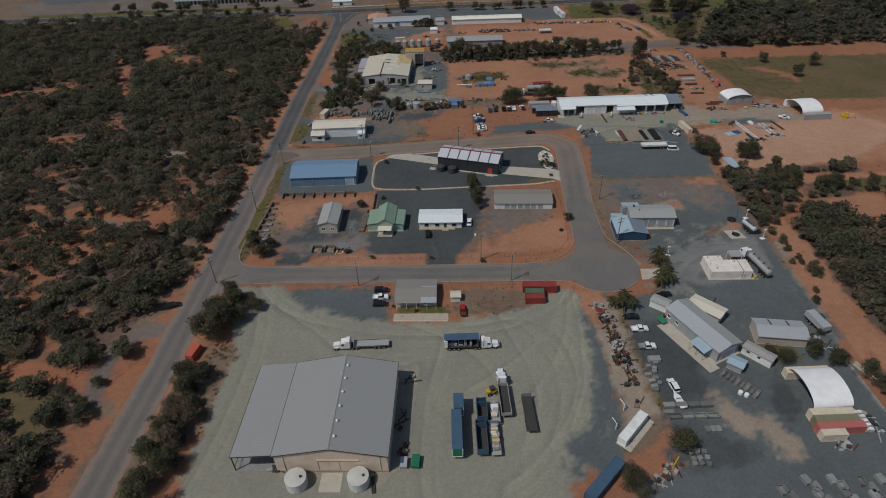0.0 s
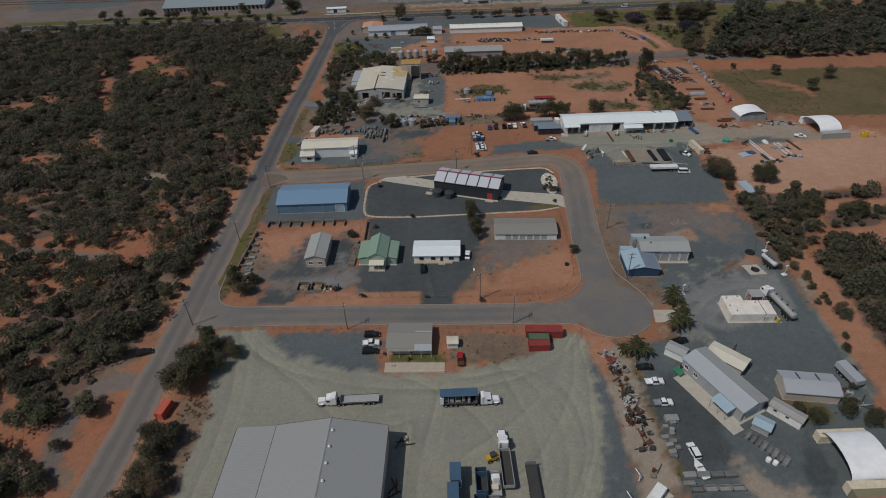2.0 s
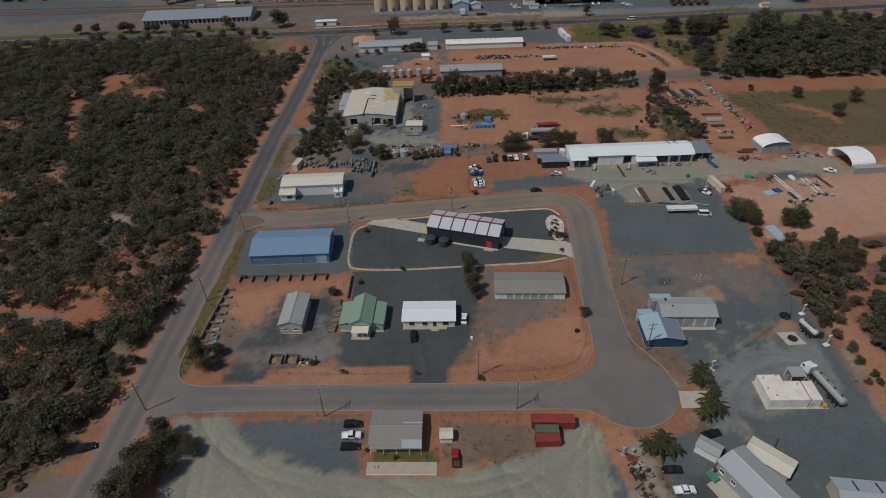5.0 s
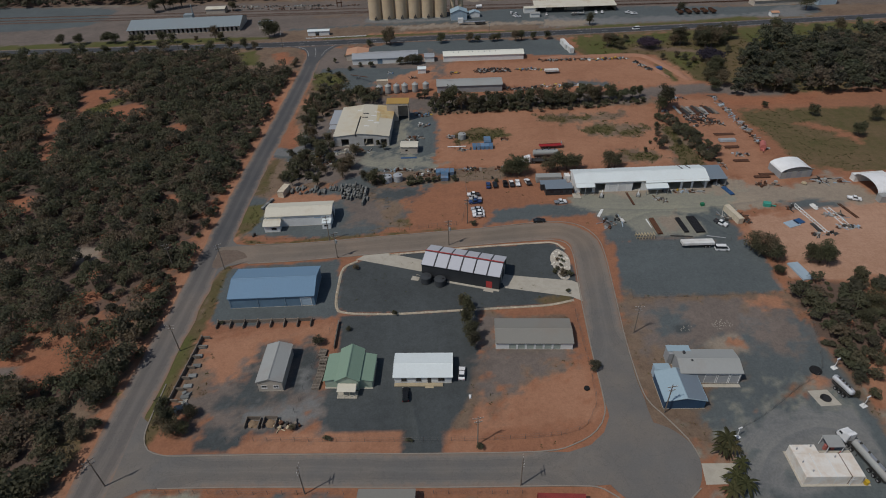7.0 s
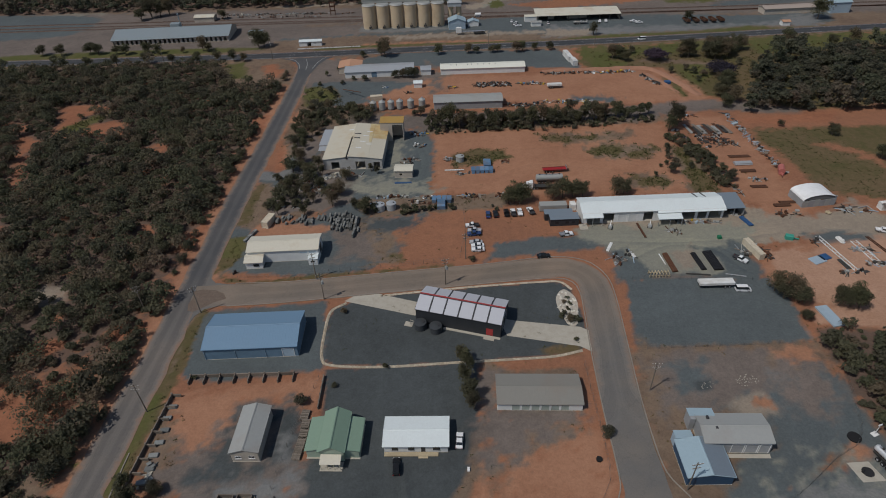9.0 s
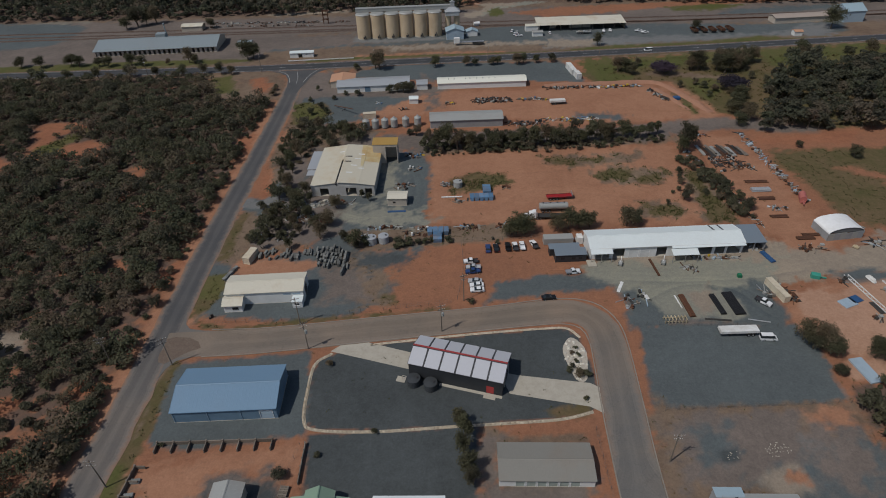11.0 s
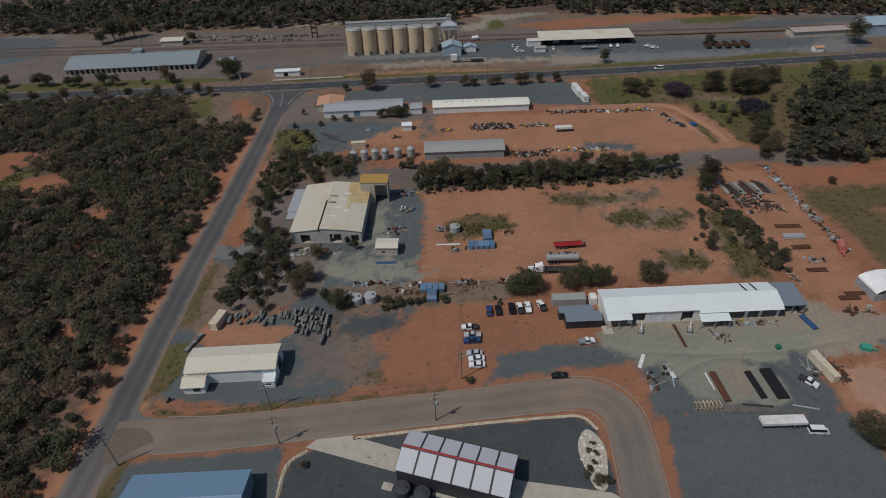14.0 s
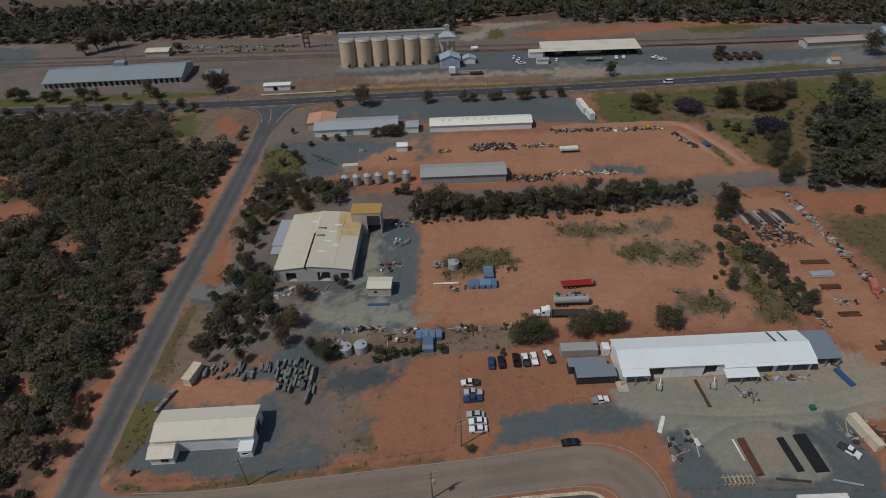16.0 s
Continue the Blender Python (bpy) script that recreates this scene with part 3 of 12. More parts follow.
zone('sand', 2, (-68.4, 354.6), (-64.7, 369.9), (-62.1, 366.2), (-64.6, 350.7))
zone('gravel', 2, (-63.8, 262.6), (-27.0, 274.8), (-21.5, 268.4), (-13.8, 268.0), (-13.0, 258.5), (-10.3, 243.3), (-24.1, 237.2), (-44.3, 235.9), (-67.0, 239.7), (-66.7, 247.3), (-61.7, 260.7))
zone('red', 4, (-63, 264), (-37, 261), (-24, 255), (-36, 257), (-61, 258))
zone('gravel', 4, (-25, 268), (1, 270), (-4, 266), (-13, 260), (-9, 245), (-24, 238), (-28, 259))
zone('grass', 2, (-14.7, 246.7), (-8.6, 247.2), (-8.9, 241.8), (-15.6, 242.8))
zone('grass', 2, (-75.1, 259.4), (-64.0, 258.9), (-63.8, 248.7), (-71.6, 242.8), (-74.4, 252.5))
zone('dry', 2, (-72.7, 288.4), (-66.3, 300.7), (-59.1, 300.3), (-60.7, 276.5), (-66.0, 264.6), (-71.3, 268.7))
zone('gravel', 2, (18.9, 240.6), (22.6, 250.8), (38.5, 253.5), (52.6, 253.4), (58.9, 255.3), (62.3, 248.2), (53.2, 245.4), (36.8, 244.5), (25.7, 241.9))
zone('pale', 3, (52, 257), (62, 260), (88, 260), (125, 264), (116, 248), (105, 250), (92, 247), (72, 248), (54, 252))
zone('gravel', 3, (53, 250), (76, 249), (99, 247), (105, 239), (102, 226), (58, 228), (61, 239), (58, 246))
zone('pale', 3, (64, 246), (79, 248), (90, 244), (96, 234), (100, 230), (86, 231), (72, 233), (67, 239))
zone('sand', 4, (128, 248), (160, 257), (225, 257), (190, 217), (133, 213), (117, 220), (115, 234))
zone('buff', 4, (54, 260), (72, 266), (90, 266), (109, 268), (137, 269), (124, 248), (112, 249), (101, 252), (81, 248), (70, 249), (52, 252))
zone('buff', 2.5, (76, 251), (89, 248), (85, 234), (81, 233), (80, 241))
zone('sand', 3, (-64, 264), (-50, 266), (-36, 264), (-34, 258), (-39, 257), (-64, 258))
zone('dry', 6, (-28, 267), (-15, 268), (-11, 256), (-13, 241), (-23, 243))
zone('grass', 1.2, (-67.2, 237.0), (-57.8, 233.5), (-34.3, 236.5), (7.2, 239.6), (7.2, 238.5), (-34.0, 234.9), (-57.4, 232.3), (-66.7, 233.9))
zone('grass', 2, (-72.5, 271.2), (-69.1, 291.9), (-65.8, 295.8), (-63.3, 290.3), (-65.7, 275.4), (-68.9, 265.5))
zone('gravel', 1.5, (-71.5, 299.6), (-64.4, 304.5), (-53.7, 306.3), (-51.7, 295.1), (-58.3, 291.3), (-66.0, 294.5))
zone('pale', 9, (-36, 295), (-18, 297), (0, 290), (2, 283), (-17, 283), (-32, 288))
zone('pale', 7, (-19, 331), (-14, 330), (-9, 298), (-16, 298))
zone('sand', 6, (-66, 182), (-61, 188), (-50, 189), (-29, 187), (-30, 182), (-58, 178), (-61, 172))
zone('dry', 7, (-72, 183), (-61, 183), (-57, 165), (-60, 159), (-68, 165))
zone('dry', 6, (19, 192), (45, 192), (39, 180), (27, 175), (18, 174))
zone('gravel', 1.2, (61.5, 229.4), (109.2, 228.5), (104.7, 200.9), (56.6, 200.7))
zone('slate', 1, (-29.9, 220.5), (-26.1, 221.6), (-5.1, 216.9), (15.6, 224.8), (42.2, 228.1), (44.3, 220.9), (44.3, 204.5), (41.6, 199.3), (15.3, 197.3), (-12.2, 196.7), (-28.5, 199.0))
zone('gravel', 1.5, (-68.5, 220.9), (-32.0, 223.1), (-29.6, 196.0), (-65.8, 194.9))
zone('grass', 2, (-75.5, 211.7), (-68.1, 219.7), (-66.2, 198.4), (-69.6, 190.8), (-72.4, 166.5), (-75.0, 160.8), (-76.4, 172.5))
zone('grass', 2, (-76.9, 191.1), (-70.1, 193.1), (-68.7, 168.3), (-67.3, 153.1), (-71.4, 153.3), (-75.4, 166.7))
zone('slate', 6, (-60, 182), (-52, 184), (-46, 187), (-34, 186), (-29, 160), (-49, 160), (-52, 155), (-55, 154), (-57, 157), (-57, 165))
zone('slate', 3, (-54, 186), (-40, 187), (-32, 178), (-30, 158), (-40, 155), (-56, 156), (-56, 164), (-53, 175))
zone('slate', 1.2, (-28.3, 196.1), (13.6, 196.3), (10.3, 181.1), (8.0, 165.6), (4.1, 154.8), (-26.6, 156.2), (-30.0, 160.0), (-27.7, 168.7), (-26.5, 182.5))
zone('dry', 2, (13.7, 198.0), (42.3, 198.0), (42.6, 190.8), (16.5, 190.7))
zone('slate', 2, (-7.4, 155.9), (0.1, 155.7), (-1.9, 148.3), (-7.5, 148.5))
zone('slate', 13, (13, 185), (37, 180), (29, 174), (19, 165), (12, 167))
zone('sand', 7, (19, 169), (41, 174), (40, 158), (31, 156), (14, 156))
zone('dry', 5, (54, 200), (107, 202), (107, 190), (106, 170), (72, 152), (62, 147), (50, 156), (51, 175))
zone('gravel', 4, (61, 181), (69, 186), (92, 191), (105, 191), (104, 173), (73, 154), (66, 151), (64, 158), (79, 165), (81, 178))
zone('red', 5, (89, 201), (105, 204), (105, 193), (93, 192))
zone('sand', 2, (96.9, 169.8), (103.2, 170.5), (105.1, 158.8), (91.6, 159.2))
zone('gravel', 3, (88, 188), (100, 191), (104, 191), (105, 173), (87, 164), (71, 152), (66, 156), (71, 168), (79, 168), (84, 178))
zone('slate', 1.2, (89.4, 187.2), (93.6, 188.3), (94.5, 185.7), (91.0, 183.9), (88.6, 184.7))
zone('slate', 0.8, (98.5, 172.3), (100.9, 172.5), (100.4, 170.2), (97.9, 169.8))
zone('grass', 1.5, (-71.5, 259.4), (-65.4, 259.6), (-64.3, 252.3), (-64.8, 241.9), (-70.3, 238.7), (-71.8, 246.1))
zone('grass', 1.2, (-69.8, 228.5), (-72.1, 202.6), (-73.3, 183.6), (-74.2, 167.8), (-74.9, 160.8), (-67.9, 160.6), (-68.4, 164.9), (-68.0, 173.8), (-67.3, 188.9), (-66.8, 198.5), (-67.1, 228.3))
zone('gravel', 2, (52.7, 128.0), (63.1, 135.3), (72.6, 151.8), (84.9, 160.6), (102.4, 161.5), (102.4, 144.6), (103.1, 121.5), (103.7, 102.5), (103.1, 87.5), (105.9, 66.3), (41.3, 67.8), (55.3, 78.7), (53.0, 89.7), (53.3, 102.1), (53.9, 112.1))
zone('pale', 3, (73, 146), (84, 158), (101, 158), (102, 126), (94, 122), (81, 122), (78, 127), (95, 137), (97, 148), (84, 151), (77, 137))
zone('buff', 5, (65, 94), (69, 93), (71, 86), (76, 89), (76, 86), (77, 80), (79, 76), (72, 76), (72, 83), (67, 82))
zone('buff', 2, (59.5, 98.0), (66.3, 106.4), (65.2, 107.4), (62.9, 105.6))
zone('grass', 2, (79.0, 113.4), (95.7, 109.7), (91.7, 104.8), (81.6, 105.1))
zone('dry', 2, (56.8, 127.9), (59.9, 132.8), (64.1, 130.1), (58.7, 123.0))
zone('gravel', 2, (66.8, 152.4), (75.3, 158.7), (99.0, 164.9), (107.7, 167.5), (107.5, 153.1), (107.2, 127.4), (107.7, 111.4), (100.2, 115.9), (91.8, 128.7), (77.3, 143.8))
zone('pale', 3, (-56, 141), (-16, 123), (0, 122), (35, 136), (40, 134), (41, 115), (40, 97), (41, 87), (38, 79), (26, 72), (21, 68), (-61, 70), (-61, 82), (-62, 110), (-60, 127))
zone('gravel', 4, (-54, 139), (-19, 138), (-18, 124), (-26, 125), (-42, 130))
zone('gravel', 4, (40, 134), (42, 131), (43, 106), (41, 85), (36, 81), (35, 92), (37, 106), (36, 124))
zone('gravel', 3, (27, 84), (40, 84), (44, 79), (36, 75), (26, 75))
zone('dry', 2, (0.4, 137.1), (21.2, 136.3), (34.8, 135.0), (27.1, 129.0), (13.4, 125.8), (0.2, 126.3))
zone('red', 2, (39.7, 133.5), (44.4, 132.1), (41.4, 116.8), (39.7, 121.4))
zone('dry', 1.5, (44.0, 128.4), (48.6, 128.2), (49.6, 106.1), (50.2, 84.1), (46.2, 80.4), (39.5, 74.8), (37.7, 77.7), (40.5, 83.6), (40.8, 98.8), (40.7, 114.7))
zone('red', 2, (37.4, 76.2), (44.9, 80.4), (50.2, 84.9), (45.3, 77.5), (38.8, 72.1))
zone('green', 1.0, (-15.7, 129.3), (-0.6, 130.0), (-0.6, 126.1), (-16.4, 126.6))
zone('dry', 2, (-66.2, 109.7), (-64.0, 118.1), (-59.6, 113.7), (-64.1, 98.2), (-64.1, 81.7), (-67.5, 70.2), (-77.6, 70.4), (-74.7, 88.2), (-71.9, 104.0))
zone('red', 2, (-70.4, 150.8), (-35.5, 149.1), (-35.8, 150.6), (-28.6, 155.8), (4.1, 154.8), (31.1, 153.9), (36.9, 156.1), (39.5, 155.2), (31.7, 150.0), (23.6, 148.1), (-9.1, 148.6))
zone('gravel', 1.2, (54.3, 131.4), (60.2, 132.4), (61.6, 119.1), (70.6, 93.7), (64.6, 76.6), (51.5, 76.9), (50.9, 88.1), (51.8, 104.2), (50.1, 121.6), (50.2, 128.1))
zone('buff', 3, (65, 94), (69, 93), (71, 86), (76, 89), (76, 86), (77, 80), (74, 80), (72, 83), (69, 88))
zone('dry', 1.5, (43.2, 133.9), (47.6, 133.8), (48.0, 119.6), (48.4, 104.3), (50.3, 88.1), (45.4, 82.6), (43.0, 89.8), (41.9, 101.0), (41.4, 115.7))
zone('grass', 1.0, (47.1, 131.7), (49.7, 132.3), (50.8, 118.5), (51.8, 104.2), (53.0, 92.6), (52.2, 88.1), (50.1, 89.6), (48.8, 100.8), (47.8, 115.5))
zone('sand', 1.5, (43.7, 103.6), (48.3, 103.9), (48.4, 92.7), (45.2, 88.3), (43.2, 92.9))
zone('sand', 1.5, (39.5, 134.3), (46.0, 134.1), (45.0, 126.1), (41.7, 124.0), (39.4, 129.6))
zone('grass', 1.5, (60.6, 133.5), (64.2, 134.6), (60.6, 125.6), (58.6, 126.7))
zone('pale', 2, (-66.1, 139.8), (-52.3, 141.1), (-47.6, 132.7), (-50.8, 121.8), (-61.4, 115.0), (-64.3, 127.6))
zone('pale', 2, (31.6, 136.3), (38.8, 135.0), (39.0, 124.1), (31.9, 123.3))
zone('gravel', 1.5, (38.7, 134.3), (39.9, 130.8), (39.9, 115.8), (40.2, 102.8), (39.1, 89.9), (32.7, 84.3), (33.6, 94.7), (36.5, 112.0), (35.9, 124.2))
zone('rust', 2.5, (-249, 309), (-220, 311), (-211, 325), (-206, 320), (-215, 304), (-243, 300))
zone('rust', 2, (-195.0, 346.0), (-189.6, 347.4), (-164.8, 294.4), (-167.8, 293.2))
zone('rust', 2, (-168.3, 267.2), (-161.1, 270.4), (-154.5, 258.1), (-161.0, 257.4))
zone('rust', 2, (-126.5, 231.0), (-116.1, 234.4), (-112.0, 228.3), (-122.6, 226.0))
zone('rust', 2, (-186.4, 251.1), (-175.2, 254.3), (-162.5, 249.6), (-170.8, 245.8), (-181.8, 245.4))
zone('rust', 2.5, (-114, 182), (-108, 184), (-99, 187), (-97, 184), (-105, 180), (-111, 178))
zone('rust', 2, (-113.7, 207.7), (-108.6, 208.3), (-106.6, 204.0), (-110.4, 202.6))
zone('rust', 3, (-174, 191), (-158, 192), (-147, 188), (-154, 184), (-171, 186))
zone('rust', 3, (-177, 217), (-169, 220), (-158, 216), (-164, 211))
zone('rust', 4, (-125, 112), (-109, 111), (-91, 106), (-85, 119), (-82, 132), (-79, 128), (-83, 106), (-94, 103), (-111, 103), (-119, 102))
zone('rust', 3, (-131, 140), (-126, 140), (-116, 129), (-101, 115), (-92, 108), (-101, 111), (-118, 122))
zone('dry', 3, (-98, 105), (-91, 100), (-83, 92), (-90, 93), (-98, 100))
zone('dry', 2.5, (-87, 125), (-93, 123), (-95, 116), (-97, 110), (-97, 101), (-96, 95), (-92, 94), (-92, 102), (-93, 108), (-91, 116), (-84, 122))
zone('rust', 4, (-157, 347), (-146, 350), (-138, 348), (-152, 340))
zone('rust', 3, (-186, 370), (-178, 380), (-163, 376), (-175, 364), (-151, 352), (-150, 344), (-165, 345), (-180, 346))
zone('green', 2.5, (-180, 351), (-173, 361), (-164, 374), (-163, 361), (-170, 347))
zone('sand', 3, (106, 181), (110, 173), (114, 150), (115, 126), (116, 108), (118, 83), (124, 93), (123, 121), (120, 141), (118, 169), (114, 180))
zone('sand', 5, (137, 183), (147, 184), (145, 170), (133, 168))
zone('sand', 4, (137, 158), (144, 155), (135, 140), (133, 149))
zone('sand', 3, (132, 196), (170, 198), (198, 198), (195, 193), (166, 193), (130, 192))
zone("sand", 3, (104, 232), (112, 214), (116, 208), (124, 208.5), (133, 206.5), (158, 208), (200, 209), (240, 250), (180, 258), (150, 252), (120, 244), (110, 240))
zone("sand", 1.5, (126, 200), (180, 200.5), (200, 203), (200, 198), (153, 195.6), (127, 195.4))
zone("sand", 3, (137, 183), (146, 184), (160, 185), (156, 172), (150, 169), (138, 170))
zone("grass", 3, (146, 195), (180, 198), (180, 188), (160, 186), (148, 186))
zone("sand", 1.2, (114.3, 180), (116.6, 177), (116.4, 157), (115.2, 130.6), (116, 112), (122, 60), (116, 60), (110.6, 112), (110.8, 131.7), (111.6, 153), (111.6, 168))
zone('dry', 3, (58, 204), (80, 204), (104, 204), (104, 197), (99, 194), (76, 193), (56, 194))
zone('pale', 18, (69, 147), (88, 159), (106, 163), (108, 149), (107, 127), (100, 116), (89, 126), (73, 133))
zone('green', 1.5, (-74.2, 188.3), (-69.1, 190.0), (-69.0, 175.2), (-70.3, 170.8), (-69.6, 159.9), (-73.3, 160.9), (-73.7, 170.9))
zone('green', 1.5, (-89.5, 172.5), (-85.1, 172.7), (-82.5, 169.1), (-87.4, 168.9))
zone('dry', 7, (-66, 185), (-57, 184), (-55, 170), (-56, 163), (-62, 165), (-65, 174))
zone('pale', 5, (-50, 162), (-44, 163), (-34, 162), (-33, 160), (-39, 159), (-49, 160))

# worn patches on the lots
zone('ballast', 5, (58, 199.9), (89.8, 199), (101.7, 195.5), (90.2, 184.4), (73.9, 182.8), (62, 175), (57.5, 175.2))
zone('sand', 4, (-53.6, 190.1), (-44.1, 191.6), (-28.4, 194.2), (-27.1, 189.1), (-29.4, 180.5), (-32.3, 184.4), (-40, 187.3), (-50.8, 185.1), (-53.3, 179.3), (-52.4, 167.7), (-57.2, 165.2), (-60.6, 179.6), (-60.4, 188.2))
zone('slate', 4, (-50.1, 176.2), (-45.8, 182.8), (-33.9, 184.5), (-30.4, 178.5), (-30.4, 167), (-30.5, 160.8), (-38.1, 161.9), (-46.3, 160.9), (-49.8, 167.6))
zone('pale', 4, (-56.5, 162.9), (-46.1, 160.2), (-38.1, 162.3), (-32.1, 164.3), (-29.8, 163), (-32.1, 160.4), (-37.7, 159.9), (-45.7, 158.5), (-55.4, 160.5))
zone('pale', 3, (-36.6, 169), (-35, 176.6), (-33.7, 176.6), (-33.3, 167.1), (-33.9, 160.9), (-35.8, 161))
zone('slate', 2, (-56.3, 158.8), (-45.3, 156.9), (-45.7, 150.6), (-56.4, 150.8))
zone('sand', 1.5, (-44.8, 154.8), (-36.9, 155.9), (-28.6, 156), (-7.8, 155.6), (-7, 148.8), (-27.6, 149.1), (-48.9, 150.1))
zone('slate', 2, (-7.6, 157.6), (2.8, 157.2), (2.2, 148.5), (-7.5, 148.8))
zone('sand', 2, (3.1, 154.8), (10.9, 155), (13.1, 148.3), (2.4, 148.5))
zone('sand', 2, (9.3, 177), (12.3, 176.9), (14, 155.2), (9.6, 155.1))
zone('dry', 5, (12.4, 178.5), (35.7, 179.7), (38.1, 175.9), (28.2, 170.8), (19, 167), (14.2, 158.5))
zone('red', 2, (39, 193.3), (44.9, 194.3), (42.3, 175.7), (38.4, 175.9))
zone('red', 1.5, (13.7, 198), (45.1, 199.2), (44.9, 194), (21.7, 194))
zone('dry', 3, (89.9, 196), (97.3, 200.7), (106.4, 201.3), (105.2, 195.3), (95.5, 192.9), (88.6, 191.3))
zone('dry', 2.5, (71.8, 200.8), (81.9, 200.3), (80.1, 197.4), (71.7, 197.8))
zone('buff', 3, (73.9, 182.8), (82.6, 185.1), (86.5, 182.3), (85.1, 177.8), (79.2, 176.8), (74.2, 179.6))
zone('sand', 2, (80.2, 183), (85.8, 182.4), (85, 179), (80.5, 180))
zone('buff', 2, (71.4, 192), (75.5, 191.8), (72.6, 182.9), (69.8, 184.7))
zone('slate', 2.5, (67.1, 188.7), (73.7, 189.1), (72.4, 185.5), (66.8, 185.3))
zone('slate', 2.5, (88.5, 187.8), (95.4, 188.2), (93.6, 184.2), (87.6, 184))
zone('ash', 3, (92.2, 204.8), (106.3, 205.5), (105.4, 201.6), (91, 202))
zone('dry', 2.5, (57.5, 201.2), (66.5, 200), (64.5, 185.4), (62, 175), (58.3, 175.1), (58.2, 185.7))
zone('slate', 5, (48.9, 116.6), (61.9, 122.9), (64.8, 103.7), (64.3, 94.5), (54.4, 89.6), (49.3, 106.1))
zone('slate', 6, (51.1, 88.1), (68.6, 81.3), (68, 71.4), (51.3, 69.1), (49.6, 78.8))
zone('slate', 4, (87.4, 104.9), (84.7, 90.5), (79, 84.1), (78.1, 94.1))
zone('buff', 4, (66.4, 96.2), (69.2, 92.6), (69.2, 82.8), (65.9, 84.5), (63.3, 91.1))
zone('buff', 3, (76.5, 87.4), (78.3, 82.6), (76.7, 75.3), (74.2, 76.8))
zone('gravel', 6, (25.5, 80.9), (31.8, 86.2), (39.4, 90), (35.9, 80.7), (25.8, 75.1))
zone('sand', 3, (39.2, 135.6), (42.8, 132.2), (42.4, 119), (39.7, 121.4), (38.3, 128.6))
# the depot's ground, and lots that run up to their edges
zone('gravel', 1.5, (77.8, 153.6), (91.4, 159.2), (106.2, 155.8), (105.1, 129), (103.5, 114.4), (100.7, 104), (93.1, 105.1), (90, 118.9), (77, 123.4), (72.6, 136.7))
zone('ash', 5, (73.9, 153.3), (78.7, 156.7), (90.1, 158.9), (100.9, 158.6), (104, 152.3), (100.1, 142), (96.1, 135.5), (67.9, 136.3), (68.5, 143))
zone('gravel', 3, (82.1, 146.9), (99.2, 146.4), (96.3, 139.4), (78.1, 140))
zone('slate', 0.8, (-29.8, 218.6), (-25.6, 222), (-15, 225), (0, 226.6), (17.6, 228.2), (34, 229.2), (40.7, 229), (43.6, 225.2), (44.5, 207), (42, 200.4), (20, 197.8), (-12, 196.8), (-26.2, 197.6), (-29.4, 200.4))
zone('slate', 0.8, (-27.8, 192.5), (-26.6, 196), (-11.5, 196.4), (13.6, 197.3), (12.3, 176.9), (9.9, 165.5), (3.1, 155.3), (-6.7, 155.6), (-27.8, 155.6), (-26.5, 168.6), (-25.7, 178.3))
zone('dry', 1.2, (10.7, 174.9), (12.5, 174.9), (11.6, 165.5), (8.3, 155.4), (3.5, 154.8), (8.7, 164.7))
zone('grass', 3, (31, 201.5), (42.6, 203.6), (41.2, 199.1), (31.5, 199))
zone('ballast', 6, (12.6, 193.9), (18.4, 194.2), (17.4, 182.5), (37.9, 181.7), (38.1, 177.5), (25.4, 172), (16.6, 165.3), (12, 167.3))
zone('gravel', 1.2, (-66.3, 202.7), (-67.5, 216.2), (-39, 221.3), (-31.8, 223.4), (-28.3, 196.1), (-57.7, 193.1), (-66.2, 194.8))
zone('ash', 6, (-56.6, 163.3), (-46.2, 160.5), (-38.2, 162.6), (-32.2, 164.9), (-29.8, 163), (-32.1, 160), (-37.6, 159.6), (-45.6, 158.2), (-55.3, 160.1))
zone('ash', 5, (-36.6, 169), (-35, 176.6), (-33.7, 176.6), (-33.3, 167.1), (-33.9, 160.9), (-35.8, 161))
zone('pale', 4, (53, 260.4), (78.4, 256.7), (101.2, 256.5), (119.5, 259.3), (120.3, 251.6), (106.8, 244.8), (80.6, 243.8), (59.8, 245.6), (51.8, 250.6))
zone('pale', 4, (27.7, 133.5), (36.7, 134.4), (37.8, 119.2), (36.8, 106.5), (35, 95.3), (32.4, 89.4), (25.9, 83.2), (15.2, 71.3), (5.9, 79.9), (10.3, 105.4))
zone('dry', 2.5, (-68.3, 114.3), (-61.8, 116.4), (-59.1, 112.2), (-61.1, 97.3), (-61.7, 85.8), (-67.5, 84.6), (-68.5, 99))
zone('red', 2, (-81.5, 219), (-76.8, 230.4), (-73.7, 228.4), (-76.8, 215.2))
zone('buff', 1.5, (40.8, 120.5), (41.1, 111), (40.4, 99.2), (42.3, 94.6), (44.6, 104), (44.9, 116.5))
zone('grass', 1.2, (45, 127.6), (44.8, 116.5), (44.7, 102.3), (44.2, 93), (45.5, 93), (46.5, 105.6), (46.8, 120.3), (46.8, 128.6))
zone('gravel', 1.2, (95.7, 112.8), (102.4, 106), (103.1, 87.5), (97.2, 77.6), (92, 83.8), (94.6, 104.7))
zone('red', 1.5, (104, 105.6), (106.2, 104.3), (107.6, 95), (104.4, 89.6))
zone('ash', 4, (94.6, 136.5), (102.6, 134.1), (101.7, 124.3), (92.8, 120.8), (86.3, 128.6))
zone('dry', 2.5, (92.5, 123), (99.4, 125.3), (101.5, 123.9), (98, 119.9), (89.4, 119.9))
